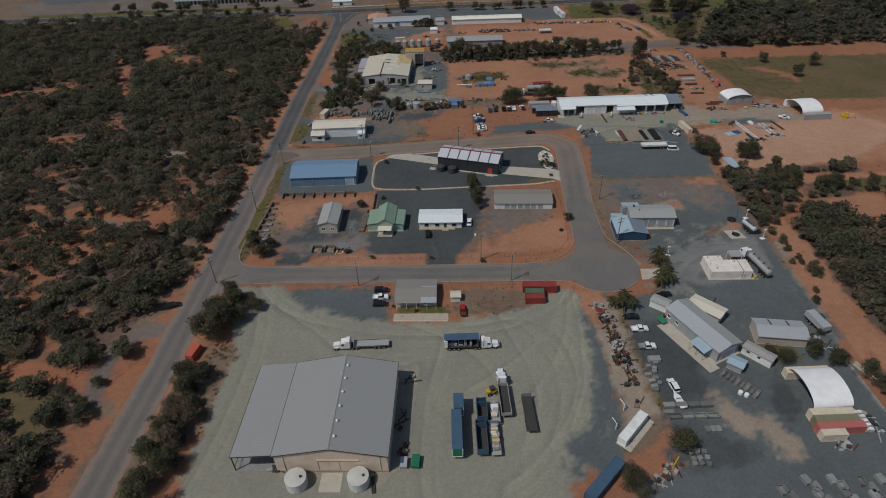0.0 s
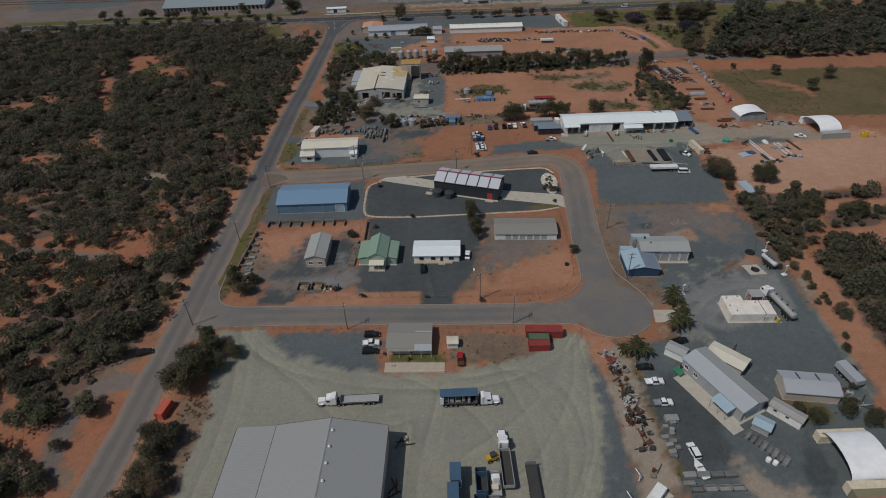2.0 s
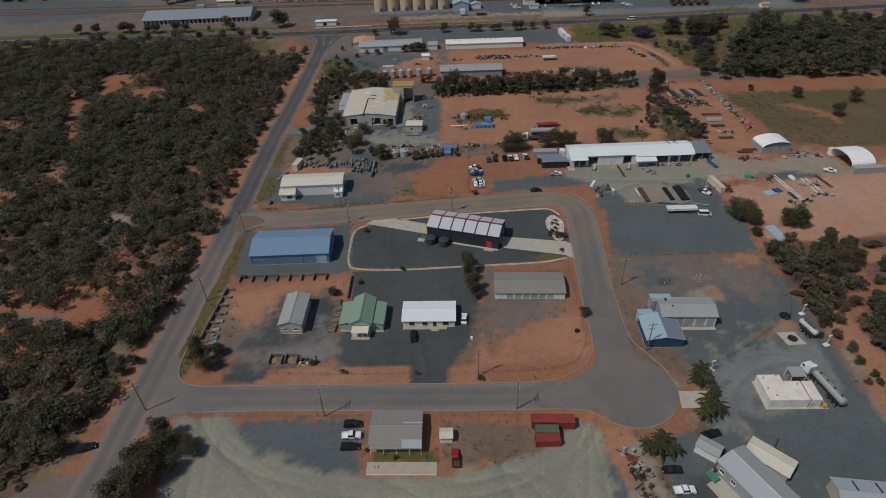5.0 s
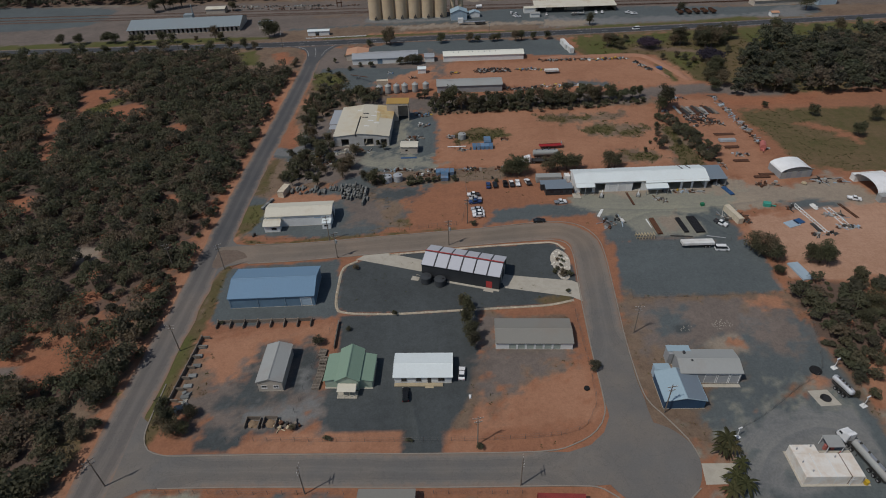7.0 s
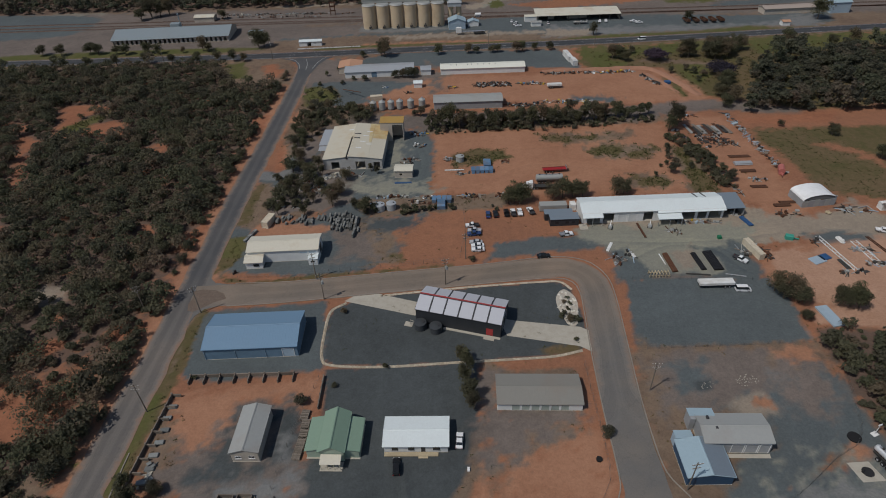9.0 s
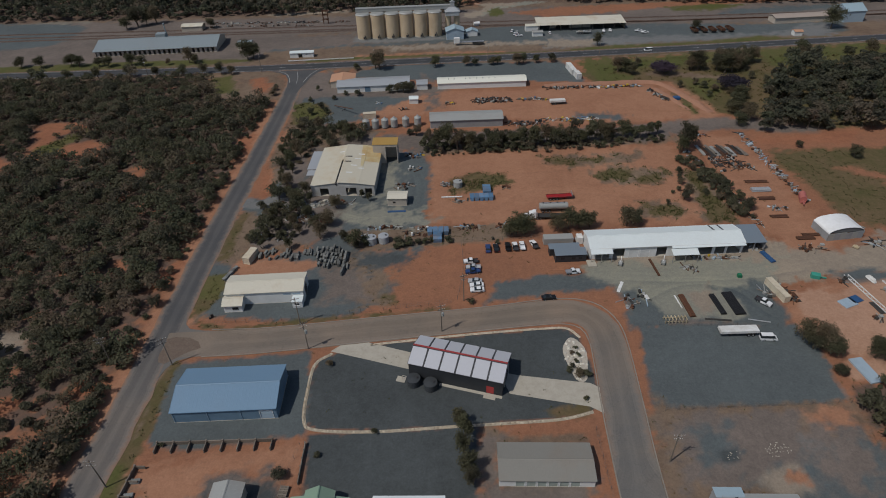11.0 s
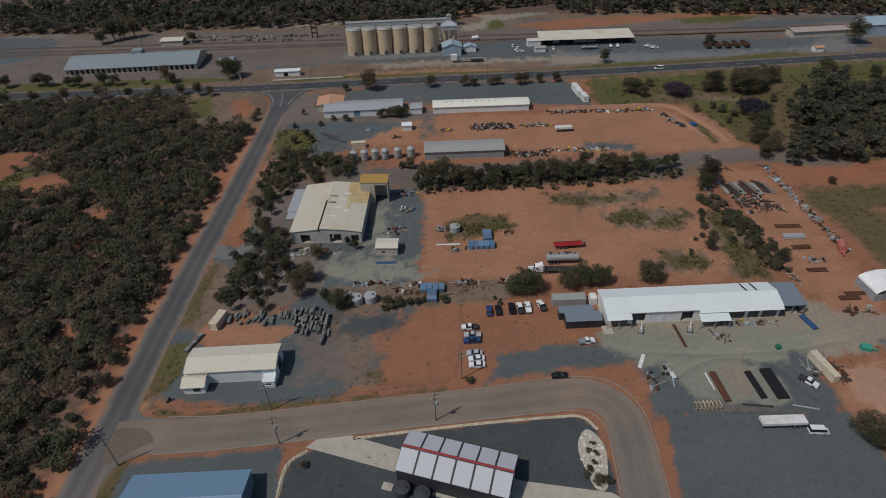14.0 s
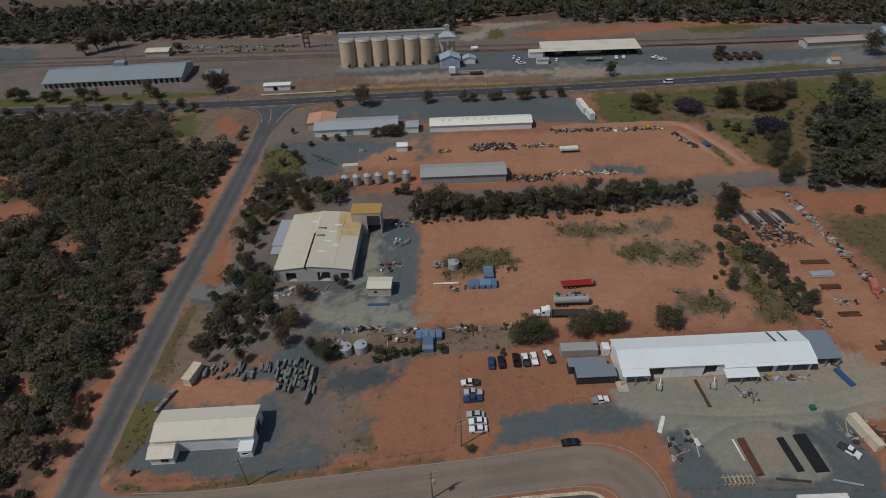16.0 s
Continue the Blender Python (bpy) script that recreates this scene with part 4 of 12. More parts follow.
zone("litter", 9, (-88, 158), (-130, 158), (-130, 40), (-96, 40), (-94, 80), (-97, 100), (-92, 125))
zone("pale", 3, (-60, 72), (-64, 58), (-30, 50), (10, 54), (26, 66), (24, 74), (-20, 78))
zone("gravel", 3, (38, 72), (44, 58), (104, 56), (105, 70), (70, 76))
zone('dry', 4, (48.9, 331.9), (59.8, 332.2), (74.6, 330.2), (90.8, 333.4), (92.3, 330.1), (85.5, 324.1), (72.8, 323.2), (60.1, 321.3), (49.7, 325.6))
zone('grass', 2, (48.7, 331.2), (58.2, 330.8), (64.7, 325.4), (60.3, 322.6), (50.5, 326.3))
zone('grass', 2, (65.4, 328.9), (73.2, 329.6), (74.8, 325.9), (67.2, 325.4))
zone('dry', 4, (66.3, 316.2), (74.7, 320.8), (86.5, 319.4), (97.7, 316.5), (98.4, 313.1), (92, 306.8), (83.5, 305.6), (74.7, 307.2), (67.3, 310.3))
zone('grass', 1.5, (67.1, 315.5), (74.2, 319), (84.8, 318.4), (82.4, 313.7), (77.5, 308), (76, 311.1), (67.9, 310.7))
zone('grass', 1.5, (82.9, 310.6), (88.4, 313.7), (94.4, 313.8), (93, 308.4), (84, 306.4))
zone('grass', 1.2, (94.4, 320), (96.2, 319.2), (98.4, 314.2), (95.6, 313.7))
zone('dry', 4, (79.4, 294.1), (83.6, 295), (91.6, 292.4), (96.4, 287.7), (93.5, 283), (79.8, 283.1), (77.8, 287))
zone('grass', 1.5, (79.7, 293.8), (82.9, 293.6), (83.3, 290.6), (80.7, 289.5))
zone('grass', 1.5, (84.5, 291.1), (90.2, 291.7), (95, 287.5), (92.2, 283.8), (81.4, 284.7), (81.2, 287.7))
zone('dry', 3, (103.4, 317.2), (110.4, 315), (111.4, 285.2), (110.4, 278.1), (97.6, 278.8), (100.1, 284), (100.2, 293), (100.2, 303.6))
zone('grass', 2, (104.5, 316.7), (108.9, 314.2), (108.3, 298.2), (111.4, 285.2), (110, 278.5), (100.3, 279), (102, 285.7), (101.3, 294.8), (104.8, 299.4), (103.2, 308.6))
zone('gravel', 5, (72, 372.3), (86.6, 372.5), (95.7, 368.6), (91.9, 365.2), (72.1, 366))
zone('rust', 3, (143.3, 341.5), (191.1, 347), (183.6, 334.9), (150.7, 335.3), (143.2, 335.8))
zone('red', 2, (-69.2, 335.6), (-65.3, 330.5), (-60.4, 305.4), (-64.2, 303.7), (-70.7, 306.8), (-70.3, 319.6))
zone('rust', 1.5, (-67.1, 323), (-64.6, 322.9), (-61.3, 306.3), (-64.5, 304.9))
zone('ash', 2, (-72.3, 304.2), (-70, 306), (-64, 302.8), (-57, 309.3), (-51.1, 304.1), (-52.3, 296.4), (-61.7, 297.7), (-65.7, 298.7), (-70.6, 298.2))
zone('ballast', 6, (-64.2, 332.3), (-49.8, 339.5), (-48.7, 316.5), (-43.3, 302.9), (-36.2, 299.3), (-39.7, 282.2), (-42.1, 277), (-54, 273.8), (-59.6, 272.9), (-62.5, 283.4), (-57.6, 295.9), (-51.9, 303.3))
zone('dry', 2, (-69.2, 296.3), (-64.3, 295.1), (-62.5, 283.4), (-61.4, 270.5), (-64.8, 265.3), (-70.3, 266.2), (-70.9, 277.2), (-70.8, 287.9))
zone('grass', 2, (-68.8, 295.1), (-66.5, 294.9), (-66.9, 280.9), (-66.2, 267.2), (-69.5, 266.1), (-70.5, 277.2), (-70.6, 287.2))
zone('gravel', 2, (-73.6, 261.8), (-71.7, 265.7), (-64.3, 263.6), (-64.5, 259.1), (-70.4, 258.3))
zone('green', 1.5, (-71.2, 257.8), (-65, 258.8), (-63.8, 251.7), (-63.2, 246.7), (-71, 247))
zone('sand', 3, (-62.5, 262.9), (-46.8, 263.9), (-35.9, 261.1), (-38.5, 257.9), (-58.9, 256.2))
zone('ballast', 5, (-38.3, 259), (-33.7, 262.1), (-23.2, 259.9), (-18.5, 252.7), (-17.7, 244.7), (-32.8, 243.4), (-36.9, 253.6))
zone('slate', 5, (-24, 266.3), (-7.1, 267.2), (-2.2, 265.2), (-6.9, 260.9), (-14.5, 258.4), (-23.2, 259.9))
zone('gravel', 3, (-38.7, 259), (-35.7, 260), (-30.1, 249.2), (-32.4, 245.3), (-36.1, 245.5))
zone('dry', 1.5, (-72.1, 220), (-69.3, 218.9), (-69.9, 206.1), (-69.6, 196.7), (-73.3, 196.8), (-73.5, 204.4), (-73.2, 212.5))
zone('grass', 1.2, (-70.8, 215.8), (-69.2, 215.7), (-70.3, 203.1), (-70.6, 196.8), (-72.2, 196.8), (-72.7, 203.8))
zone('buff', 0.8, (-71.7, 219), (-70.9, 219), (-72.9, 205.6), (-72.7, 196.8), (-74.2, 196.9), (-74.2, 204.8))
zone("clay", 4, (118, 226), (125, 240), (150, 252), (185, 256), (200, 236), (165, 211), (139, 207), (120, 218))
zone("sand", 4, (121, 262), (120, 290), (122, 318), (118, 340), (126, 345), (134, 322), (138, 292), (139, 264))
zone("litter", 3, (108.2, 205), (118, 206), (129, 203.5), (129, 189), (116, 173.6), (109.6, 169), (108.8, 174))
zone('pale', 4, (79, 259.6), (112.1, 255.9), (121.6, 257.9), (119.9, 248.1), (108.3, 246.9), (96.4, 248.1), (76.1, 249.8))
zone('buff', 4, (111.4, 255.9), (123.1, 261.1), (130.9, 259.4), (143.1, 263.3), (155.4, 269.5), (162.8, 257.6), (165, 251.7), (155.8, 246.2), (138.6, 249.5), (118.3, 247.5), (109.7, 246.8))
zone('gravel', 2.5, (102.3, 249), (105.4, 246.5), (105.7, 233), (103, 224), (96.4, 226.3), (92.8, 231.6), (97.1, 241.1))
zone('gravel', 3, (128.3, 249.8), (139.9, 251.9), (150, 247.7), (143.4, 245.6), (129.6, 245.4))
zone('clay', 3, (111.4, 241.5), (117.6, 243.2), (126.3, 239.1), (143, 245.1), (149.7, 236.2), (136.2, 214.2), (113.9, 215.9), (114.6, 223.4), (110.1, 232.8))
zone('ballast', 1.2, (70.8, 231.6), (82.7, 230.5), (95.1, 227.9), (94.7, 226.9), (81.5, 229), (70.2, 229.6))
zone('rust', 3, (-156.6, 176.6), (-150.1, 182.1), (-134.3, 183.7), (-116.7, 181.8), (-103, 182.3), (-98.4, 180.9), (-99, 175.2), (-106.8, 174.4), (-118.1, 172.7), (-131.9, 178.9), (-141.9, 177.1), (-152.5, 172))
zone('ballast', 1.5, (-152.2, 183.4), (-136.2, 181.9), (-120.7, 178.4), (-105.7, 175), (-105, 173.2), (-119.4, 175.6), (-135.9, 178.6), (-149.3, 180.6))
zone('grass', 4, (-92.8, 155.2), (-87.9, 158.9), (-84.3, 155.8), (-85.4, 150.2), (-90, 149.4))
zone('rust', 3, (-101, 145.4), (-95.7, 146.9), (-92, 140.7), (-96.8, 138.4))
zone('rust', 3, (-141.5, 162), (-137.8, 159.9), (-130.9, 141.3), (-131.5, 136.3), (-137.9, 150.3))
zone('ash', 8, (77.9, 494.4), (94.3, 485.7), (131.5, 484.4), (166.9, 483.2), (205.2, 481.8), (228.8, 486.5), (247.5, 499.5), (262.2, 492.9), (248.6, 472.9), (222.9, 475.4), (208.8, 479.1), (174.8, 471.1), (136.7, 470.4), (111, 468.5), (73.3, 467.8))
zone('buff', 5, (75.7, 482), (104.6, 481), (100.3, 469.5), (73.5, 469.1))
zone('green', 4, (81.7, 462.9), (111, 468.5), (148.9, 469.3), (174.8, 471.1), (206.2, 477.1), (222.8, 472.3), (221.8, 464.5), (196.4, 463.5), (164.3, 460.6), (118.2, 460.7), (80.9, 458.8))
zone('green', 6, (171.2, 547.1), (204.5, 550.8), (229.1, 546.7), (204, 536.2), (172.8, 536.1))
zone('gravel', 6, (213.2, 536.3), (286.9, 540.1), (281.9, 528.6), (235.1, 525.1), (196.9, 523.6))
zone('green', 4, (88.4, 444.5), (103.8, 446.9), (101, 425.5), (112.7, 417.9), (108.9, 410.2), (91.5, 410))
zone('green', 4, (197, 446.3), (214.2, 450.7), (243.3, 448), (231.1, 428.3), (208.8, 430.3), (201.6, 427.4), (189, 424.9))
zone('green', 4, (134.1, 412.9), (153.8, 414.5), (149.9, 393.4), (137.9, 383.3), (134.7, 400.5))
zone('dry', 4, (122, 425.5), (139.8, 420.6), (164.2, 413.6), (149.8, 411.6), (132.6, 416.2), (121.2, 418.8))
zone('sand', 3, (119.7, 406.2), (129.3, 407), (135.3, 388.9), (139, 371.5), (133.1, 363.5), (120.2, 363.2), (131.7, 368.4), (130.4, 389.3), (125, 395.4))
zone('green', 2, (126.3, 390.2), (128.3, 384), (129.8, 369), (126.9, 368.2), (124.3, 376.9))
zone('buff', 4, (24.9, 546.1), (37.1, 550.7), (41.6, 562.3), (36.5, 570.5), (51.9, 570.7), (65.2, 569.8), (64.4, 563.5), (51.1, 562.5), (44.6, 552.8), (34.3, 536.6), (25.4, 537.5))
zone('green', 4, (43.7, 552.9), (50.8, 560), (55.2, 548.7), (52.3, 537.4), (43.4, 538.4))
zone('ash', 3, (-47.4, 501.3), (-36.8, 494.7), (10.4, 495.7), (10.3, 490.2), (-33, 488.1), (-47.9, 492.2))
zone('buff', 6, (-27.5, 479.3), (7, 482.5), (82, 481.5), (81.1, 476.3), (22.5, 474.6), (-20.8, 471.5))
zone('ballast', 5, (-3.1, 430), (-0.4, 429.8), (5.1, 407.5), (6.2, 385.4), (0.7, 383.2), (0.5, 407.8))
zone('buff', 3, (43.8, 129.8), (48.2, 130.6), (48.3, 117.5), (49.7, 104.4), (49.8, 91.6), (44.5, 84.1), (41.1, 83), (41.6, 91.8), (42.1, 104.6), (42.7, 117.7))
zone('gravel', 3, (73.7, 131.7), (89.5, 139.5), (104.4, 143.4), (102.1, 132.8), (102.7, 115.8), (103.4, 103.6), (102.8, 94.9), (99.2, 89), (98.6, 101.5), (94.7, 107.7), (85, 116.4))
zone('sand', 1.8, (107.2, 145.6), (112.5, 145.4), (113.1, 132.4), (112.6, 111.2), (106.6, 101.2), (107.5, 117.4), (106.9, 132.6))
zone('litter', 2, (119.7, 145.1), (128.1, 154.3), (149.1, 153.4), (118.9, 107), (117.4, 119.2), (117.9, 131))
zone('buff', 4, (-118, 560.5), (-77.4, 564.5), (-54.6, 563.8), (-54.1, 559.5), (-76.4, 558.4), (-114.9, 555.5))
zone('green', 5, (-96.9, 598), (-87.1, 599.6), (-83.2, 588.2), (-92.8, 586.7))
zone('gravel', 1.2, (62.5, 228.6), (73.9, 229.3), (89.5, 228.5), (102.8, 222.9), (105.4, 201.5), (86.2, 200.9), (60.5, 201), (60.5, 212))
zone('ballast', 5, (60.4, 198.8), (90.9, 198.7), (84.9, 186.3), (69, 180.2), (58.4, 180.6))
zone('gravel', 4, (64.6, 194.4), (72.9, 195), (70.8, 185.2), (63.8, 183.7))
zone('sand', 3, (92.3, 198.7), (103.9, 199.8), (103.9, 193.8), (93.8, 192.9))
zone('ash', 5, (89, 191.2), (99.2, 190.2), (99.6, 185.8), (88.5, 187.1))
zone('slate', 2, (90.1, 187), (94.1, 187.2), (93.3, 183.9), (89.4, 183.8))
zone('slate', 2, (68, 188.4), (72, 188.6), (71.4, 185.5), (67.5, 185.3))
zone('gravel', 2.5, (103.2, 192.8), (103.8, 183.9), (104.5, 171.4), (105.8, 164.5), (100.3, 164), (97.6, 176.7), (96.6, 187.6))
zone('clay', 3, (113.7, 215.2), (129.2, 215), (140.9, 217.5), (132.3, 203.4), (126.6, 205.4), (119, 207.2), (110.9, 208.2))
zone('ballast', 6, (-61.1, 182.6), (-52.8, 187.3), (-49.8, 186.2), (-33.8, 185.6), (-28, 157), (-56.2, 157.9), (-61.2, 160.2), (-61.5, 170.9))
zone('slate', 6, (-50.8, 182.2), (-47.6, 185.8), (-45.6, 169.6), (-36.4, 166.9), (-42, 163.7), (-48.9, 162), (-54, 164.7), (-52.5, 170.6), (-50.5, 175.5))
zone('slate', 3, (-38.8, 183.9), (-33.6, 183.7), (-31.1, 169.9), (-36.6, 167.7))
zone('ash', 5, (-35.6, 175), (-33.7, 174.9), (-30, 159.9), (-45, 160.8), (-50.2, 162.1), (-39.5, 163.6), (-33.4, 164))
zone('litter', 4, (-112, 170.3), (-104.1, 172.5), (-96, 177.2), (-88.6, 176.9), (-86.2, 168.6), (-86.5, 161.1), (-88, 155.5), (-103.6, 155.9))
zone('gravel', 6, (103, 194), (106.5, 189.7), (105.6, 177.3), (99.1, 171.4), (87, 173.7), (87.2, 186.6))
zone('ballast', 8, (92.4, 194.5), (102.6, 192.9), (102.6, 182.1), (95.6, 176), (87.4, 180.9))
zone('litter', 1.5, (108.1, 206.3), (118.6, 204.9), (130.3, 203.4), (130.2, 197.9), (132.2, 193), (125.8, 181.4), (117.8, 179.6), (113.8, 175.2), (111.1, 167.2), (107.4, 166), (106.5, 178.2), (107.3, 191.7))
zone('litter', 2, (119.4, 168.9), (127.3, 175.5), (134.3, 176.1), (139.2, 171.5), (139.4, 156.8), (126.4, 136.6), (116.9, 136.9), (118, 142.7), (118.6, 155.4), (117.7, 163.2))
zone('litter', 2, (137.1, 193.4), (144.6, 194.1), (155.8, 193.1), (150.1, 183.8), (138.4, 183.3), (132.3, 183.6))
zone('litter', 2, (135, 205.9), (150.7, 206.9), (163.7, 205.8), (160.6, 200.8), (148.7, 201.2), (133.4, 201.9))
zone('sand', 1.2, (116.7, 178.5), (119.8, 175.5), (114.8, 167.7), (115.2, 157), (115.4, 140.7), (111.1, 140.9), (110.8, 153.5), (109.2, 161.1), (111.5, 168.4))
zone('sand', 1.2, (129.1, 198.6), (138.1, 199.7), (159.4, 198.9), (157.4, 195.5), (136.1, 195.9), (129.7, 195.2))
zone('gravel', 1.5, (105.3, 175.6), (105.7, 171.2), (106.1, 161.3), (105.7, 146.5), (104.8, 141.1), (102, 141.2), (102.9, 156.7), (101.9, 167.9))
zone('dry', 1.0, (106.4, 176), (106.7, 173.2), (107.8, 160.4), (106, 142.5), (104.8, 142.5), (105.9, 159.7))
zone('sand', 6, (-66, 187.3), (-48.4, 189), (-50.5, 180.8), (-52.7, 173.9), (-59.5, 172.5))
# openings in the scrub
zone('rust', 2.5, (-221.9, 312.7), (-207.1, 317.1), (-199.6, 322.2), (-197.3, 317.8), (-204.4, 312.2), (-218.6, 307.2))
zone('rust', 2.5, (-208.9, 362), (-195.3, 358.4), (-193.9, 350.7), (-204.4, 354))
zone('rust', 2.5, (-193.4, 345), (-182.3, 341.8), (-179.9, 332.4), (-186.3, 334.4))
zone('rust', 2.5, (-185.7, 331.4), (-181.5, 328.8), (-163.8, 294), (-167.4, 294.3))
zone('rust', 2.5, (-163, 259.8), (-163.6, 270.1), (-162.7, 276.5), (-157.9, 269.7), (-154.9, 260.8), (-158.2, 256.5))
zone('dry', 2.5, (-176.4, 255.6), (-167.7, 256.6), (-163.8, 249.7), (-172.4, 250.6))
zone('buff', 3, (-156, 250.6), (-150.1, 249.8), (-148.3, 243.3), (-151.7, 244.4))
zone('buff', 3, (-127.7, 230.5), (-124.5, 234.1), (-115.9, 234.5), (-114, 227.4), (-118.8, 225.6), (-122.9, 225))
zone('rust', 2.5, (-115.1, 207.8), (-109.5, 210.7), (-104.6, 208.7), (-105.7, 203.5), (-111.2, 203.8))
zone('rust', 2.5, (-124.8, 335.1), (-117.7, 332.3), (-117.2, 324.9), (-121.3, 326.6))
zone('buff', 3, (-164.7, 236.7), (-158.9, 236), (-157.7, 231.7), (-162.3, 232.8))
zone('rust', 2, (-107, 269.8), (-100.2, 266.8), (-99.8, 260.5), (-103.6, 261.8))
zone('rust', 2, (-149.4, 190.6), (-142.6, 188.8), (-139, 192.6), (-132, 191.1), (-129.4, 187.9), (-135.6, 186.4), (-139.9, 183.9), (-146.5, 185.7))
zone('rust', 2, (-122.5, 175.4), (-118.9, 176), (-117.1, 171.7), (-120.4, 171.3))
zone('rust', 2, (-110.9, 175.4), (-103.7, 174.6), (-102.8, 170.1), (-108.6, 171.6))
zone('rust', 2, (-109.3, 181.5), (-107, 187.3), (-102.7, 189.8), (-101.8, 181.2), (-105.1, 179.1))
zone('dry', 3, (-102.7, 157.5), (-101.3, 162.5), (-93.7, 162.7), (-87.9, 166.2), (-87, 159.3), (-92.1, 154.9), (-97.9, 152.4))
zone('ballast', 1.5, (-145.4, 183.9), (-134.7, 181.4), (-122.7, 179.5), (-115.3, 179.5), (-114.4, 177.5), (-123.4, 177.3), (-134.4, 179.2), (-143.9, 181.2))
zone('rust', 2, (-139.3, 154.5), (-134.5, 151.9), (-127.6, 139.8), (-124.1, 129.5), (-114.6, 119.8), (-102.5, 109.9), (-106.6, 110), (-118.6, 118.9), (-127.6, 129.6), (-131.3, 140))
zone('rust', 2, (-118.5, 130.5), (-112.3, 131.8), (-109.7, 125.2), (-114.7, 125.1))
zone('rust', 3, (-124.7, 111.6), (-112.4, 112), (-99.3, 107.7), (-94, 102.4), (-95.4, 99.6), (-104.9, 102.3), (-119.6, 103.1))
zone('dry', 2, (-101.1, 148), (-91, 144.4), (-92.4, 139.6), (-97.6, 141.4))
zone('ballast', 1.5, (-83.2, 126.6), (-78.5, 120.9), (-88.5, 119), (-92.3, 114.7), (-91.7, 106.5), (-89.7, 95.3), (-93.6, 92.9), (-96.2, 102.8), (-96.7, 113.8), (-96.1, 119.7), (-90.4, 123.6))
zone('grass', 4, (-118.7, 101.6), (-102.1, 98.4), (-97.7, 88.8), (-100.1, 84.1), (-107.4, 82.8))
zone('dry', 3, (-80.3, 100.5), (-84.5, 88.5), (-86.2, 77.8), (-86.4, 70.6), (-81.4, 70.5), (-80.3, 82.1), (-78.1, 93.3))
zone('buff', 3, (-127.8, 231.4), (-123.5, 234.2), (-115.4, 233.3), (-114.9, 227.9), (-119.2, 226), (-123.1, 226.7))
zone('rust', 2.5, (-114.7, 207.5), (-110.8, 210), (-106.9, 211), (-106.6, 205.7), (-111.2, 204.6))
zone('rust', 2.5, (-111, 188), (-104.2, 189), (-97.3, 187.5), (-98.6, 184.5), (-103, 182.1), (-104.1, 178.7), (-106.1, 179.5))
zone('rust', 2, (-93.7, 212.9), (-88.9, 214.1), (-82.9, 214.6), (-84.9, 210.5), (-90.6, 209.6))
zone('rust', 2.5, (-194, 344.6), (-183.5, 341.5), (-180.2, 333.4), (-186.5, 334.4))
zone('rust', 2.5, (-179.1, 314.1), (-172, 308.9), (-164.7, 294), (-169.1, 297.3))
zone('rust', 2.5, (-126.3, 334.8), (-117.2, 330.3), (-118.2, 326), (-122.7, 327.4))
zone('rust', 2, (-86.7, 358.4), (-79.4, 361.8), (-77.4, 340.5), (-82.6, 345.6))
zone('rust', 2.5, (-86.6, 259.7), (-82.8, 268.3), (-79.6, 264.6), (-82.8, 254.2))
zone('rust', 3, (-191.7, 375.7), (-184.6, 382.1), (-168, 380.9), (-169.6, 373.5), (-178.6, 370.8), (-183.9, 364.1))
zone('rust', 3, (-161.4, 357.4), (-156.3, 362.2), (-147.9, 354.9), (-145.5, 347.3), (-150.8, 344.8), (-155, 347))
zone('dry', 3, (-124.6, 438), (-109.8, 440.8), (-98.4, 409.5), (-108.9, 406.2), (-117.8, 418.3))
zone('dry', 6, (-107.6, 432.5), (-100.2, 439.9), (-85.6, 437), (-79.1, 422.5), (-76.9, 403.7), (-87.8, 401.8), (-99.8, 409.7))
zone('rust', 4, (-99.7, 431.9), (-91.2, 434.3), (-82.3, 415.4), (-89.5, 408.8))
zone('green', 4, (-121.7, 433.8), (-112.6, 439.4), (-102.3, 413.4), (-111.7, 410.6))
zone('rust', 3, (-145.7, 350.3), (-134.3, 352), (-133, 348.9), (-143.8, 347.2))


def wavy(x, y, size, seed):
    """Smooth random values about 0, so many metres wide."""
    rng = np.random.RandomState(seed)
    out = np.zeros_like(x)
    for _ in range(9):
        a, s, p = rng.uniform(0, 2 * np.pi), rng.uniform(0.6, 1.8), rng.uniform(0, 6.3)
        out += np.sin((x * np.cos(a) + y * np.sin(a)) * 2 * np.pi * s / size + p + 1.3 * np.sin((x * np.sin(a) - y * np.cos(a)) * 4.1 * s / size + 2 * p))
    return out / 4.5


def inside(x, y, ring):
    """Metres into a ring (below 0: outside)."""
    d2, sign = np.full(x.shape, 1e12), np.zeros(x.shape, bool)
    for (ax, ay), (bx, by) in zip(ring, ring[1:] + ring[:1]):
        ex, ey = bx - ax, by - ay
        k = np.clip(((x - ax) * ex + (y - ay) * ey) / max(ex * ex + ey * ey, 1e-9), 0, 1)
        d2 = np.minimum(d2, (x - ax - k * ex) ** 2 + (y - ay - k * ey) ** 2)
        if ay != by:
            sign ^= ((ay > y) != (by > y)) & (x < ex * (y - ay) / (by - ay) + ax)
    return np.where(sign, 1, -1) * np.sqrt(d2)


def clearings(x, y):
    """Where the scrub stands thick (above 0) and where it opens (below)."""
    return 0.45 * wavy(x, y, 45, 3) + 0.75 * wavy(x, y, 14, 4)


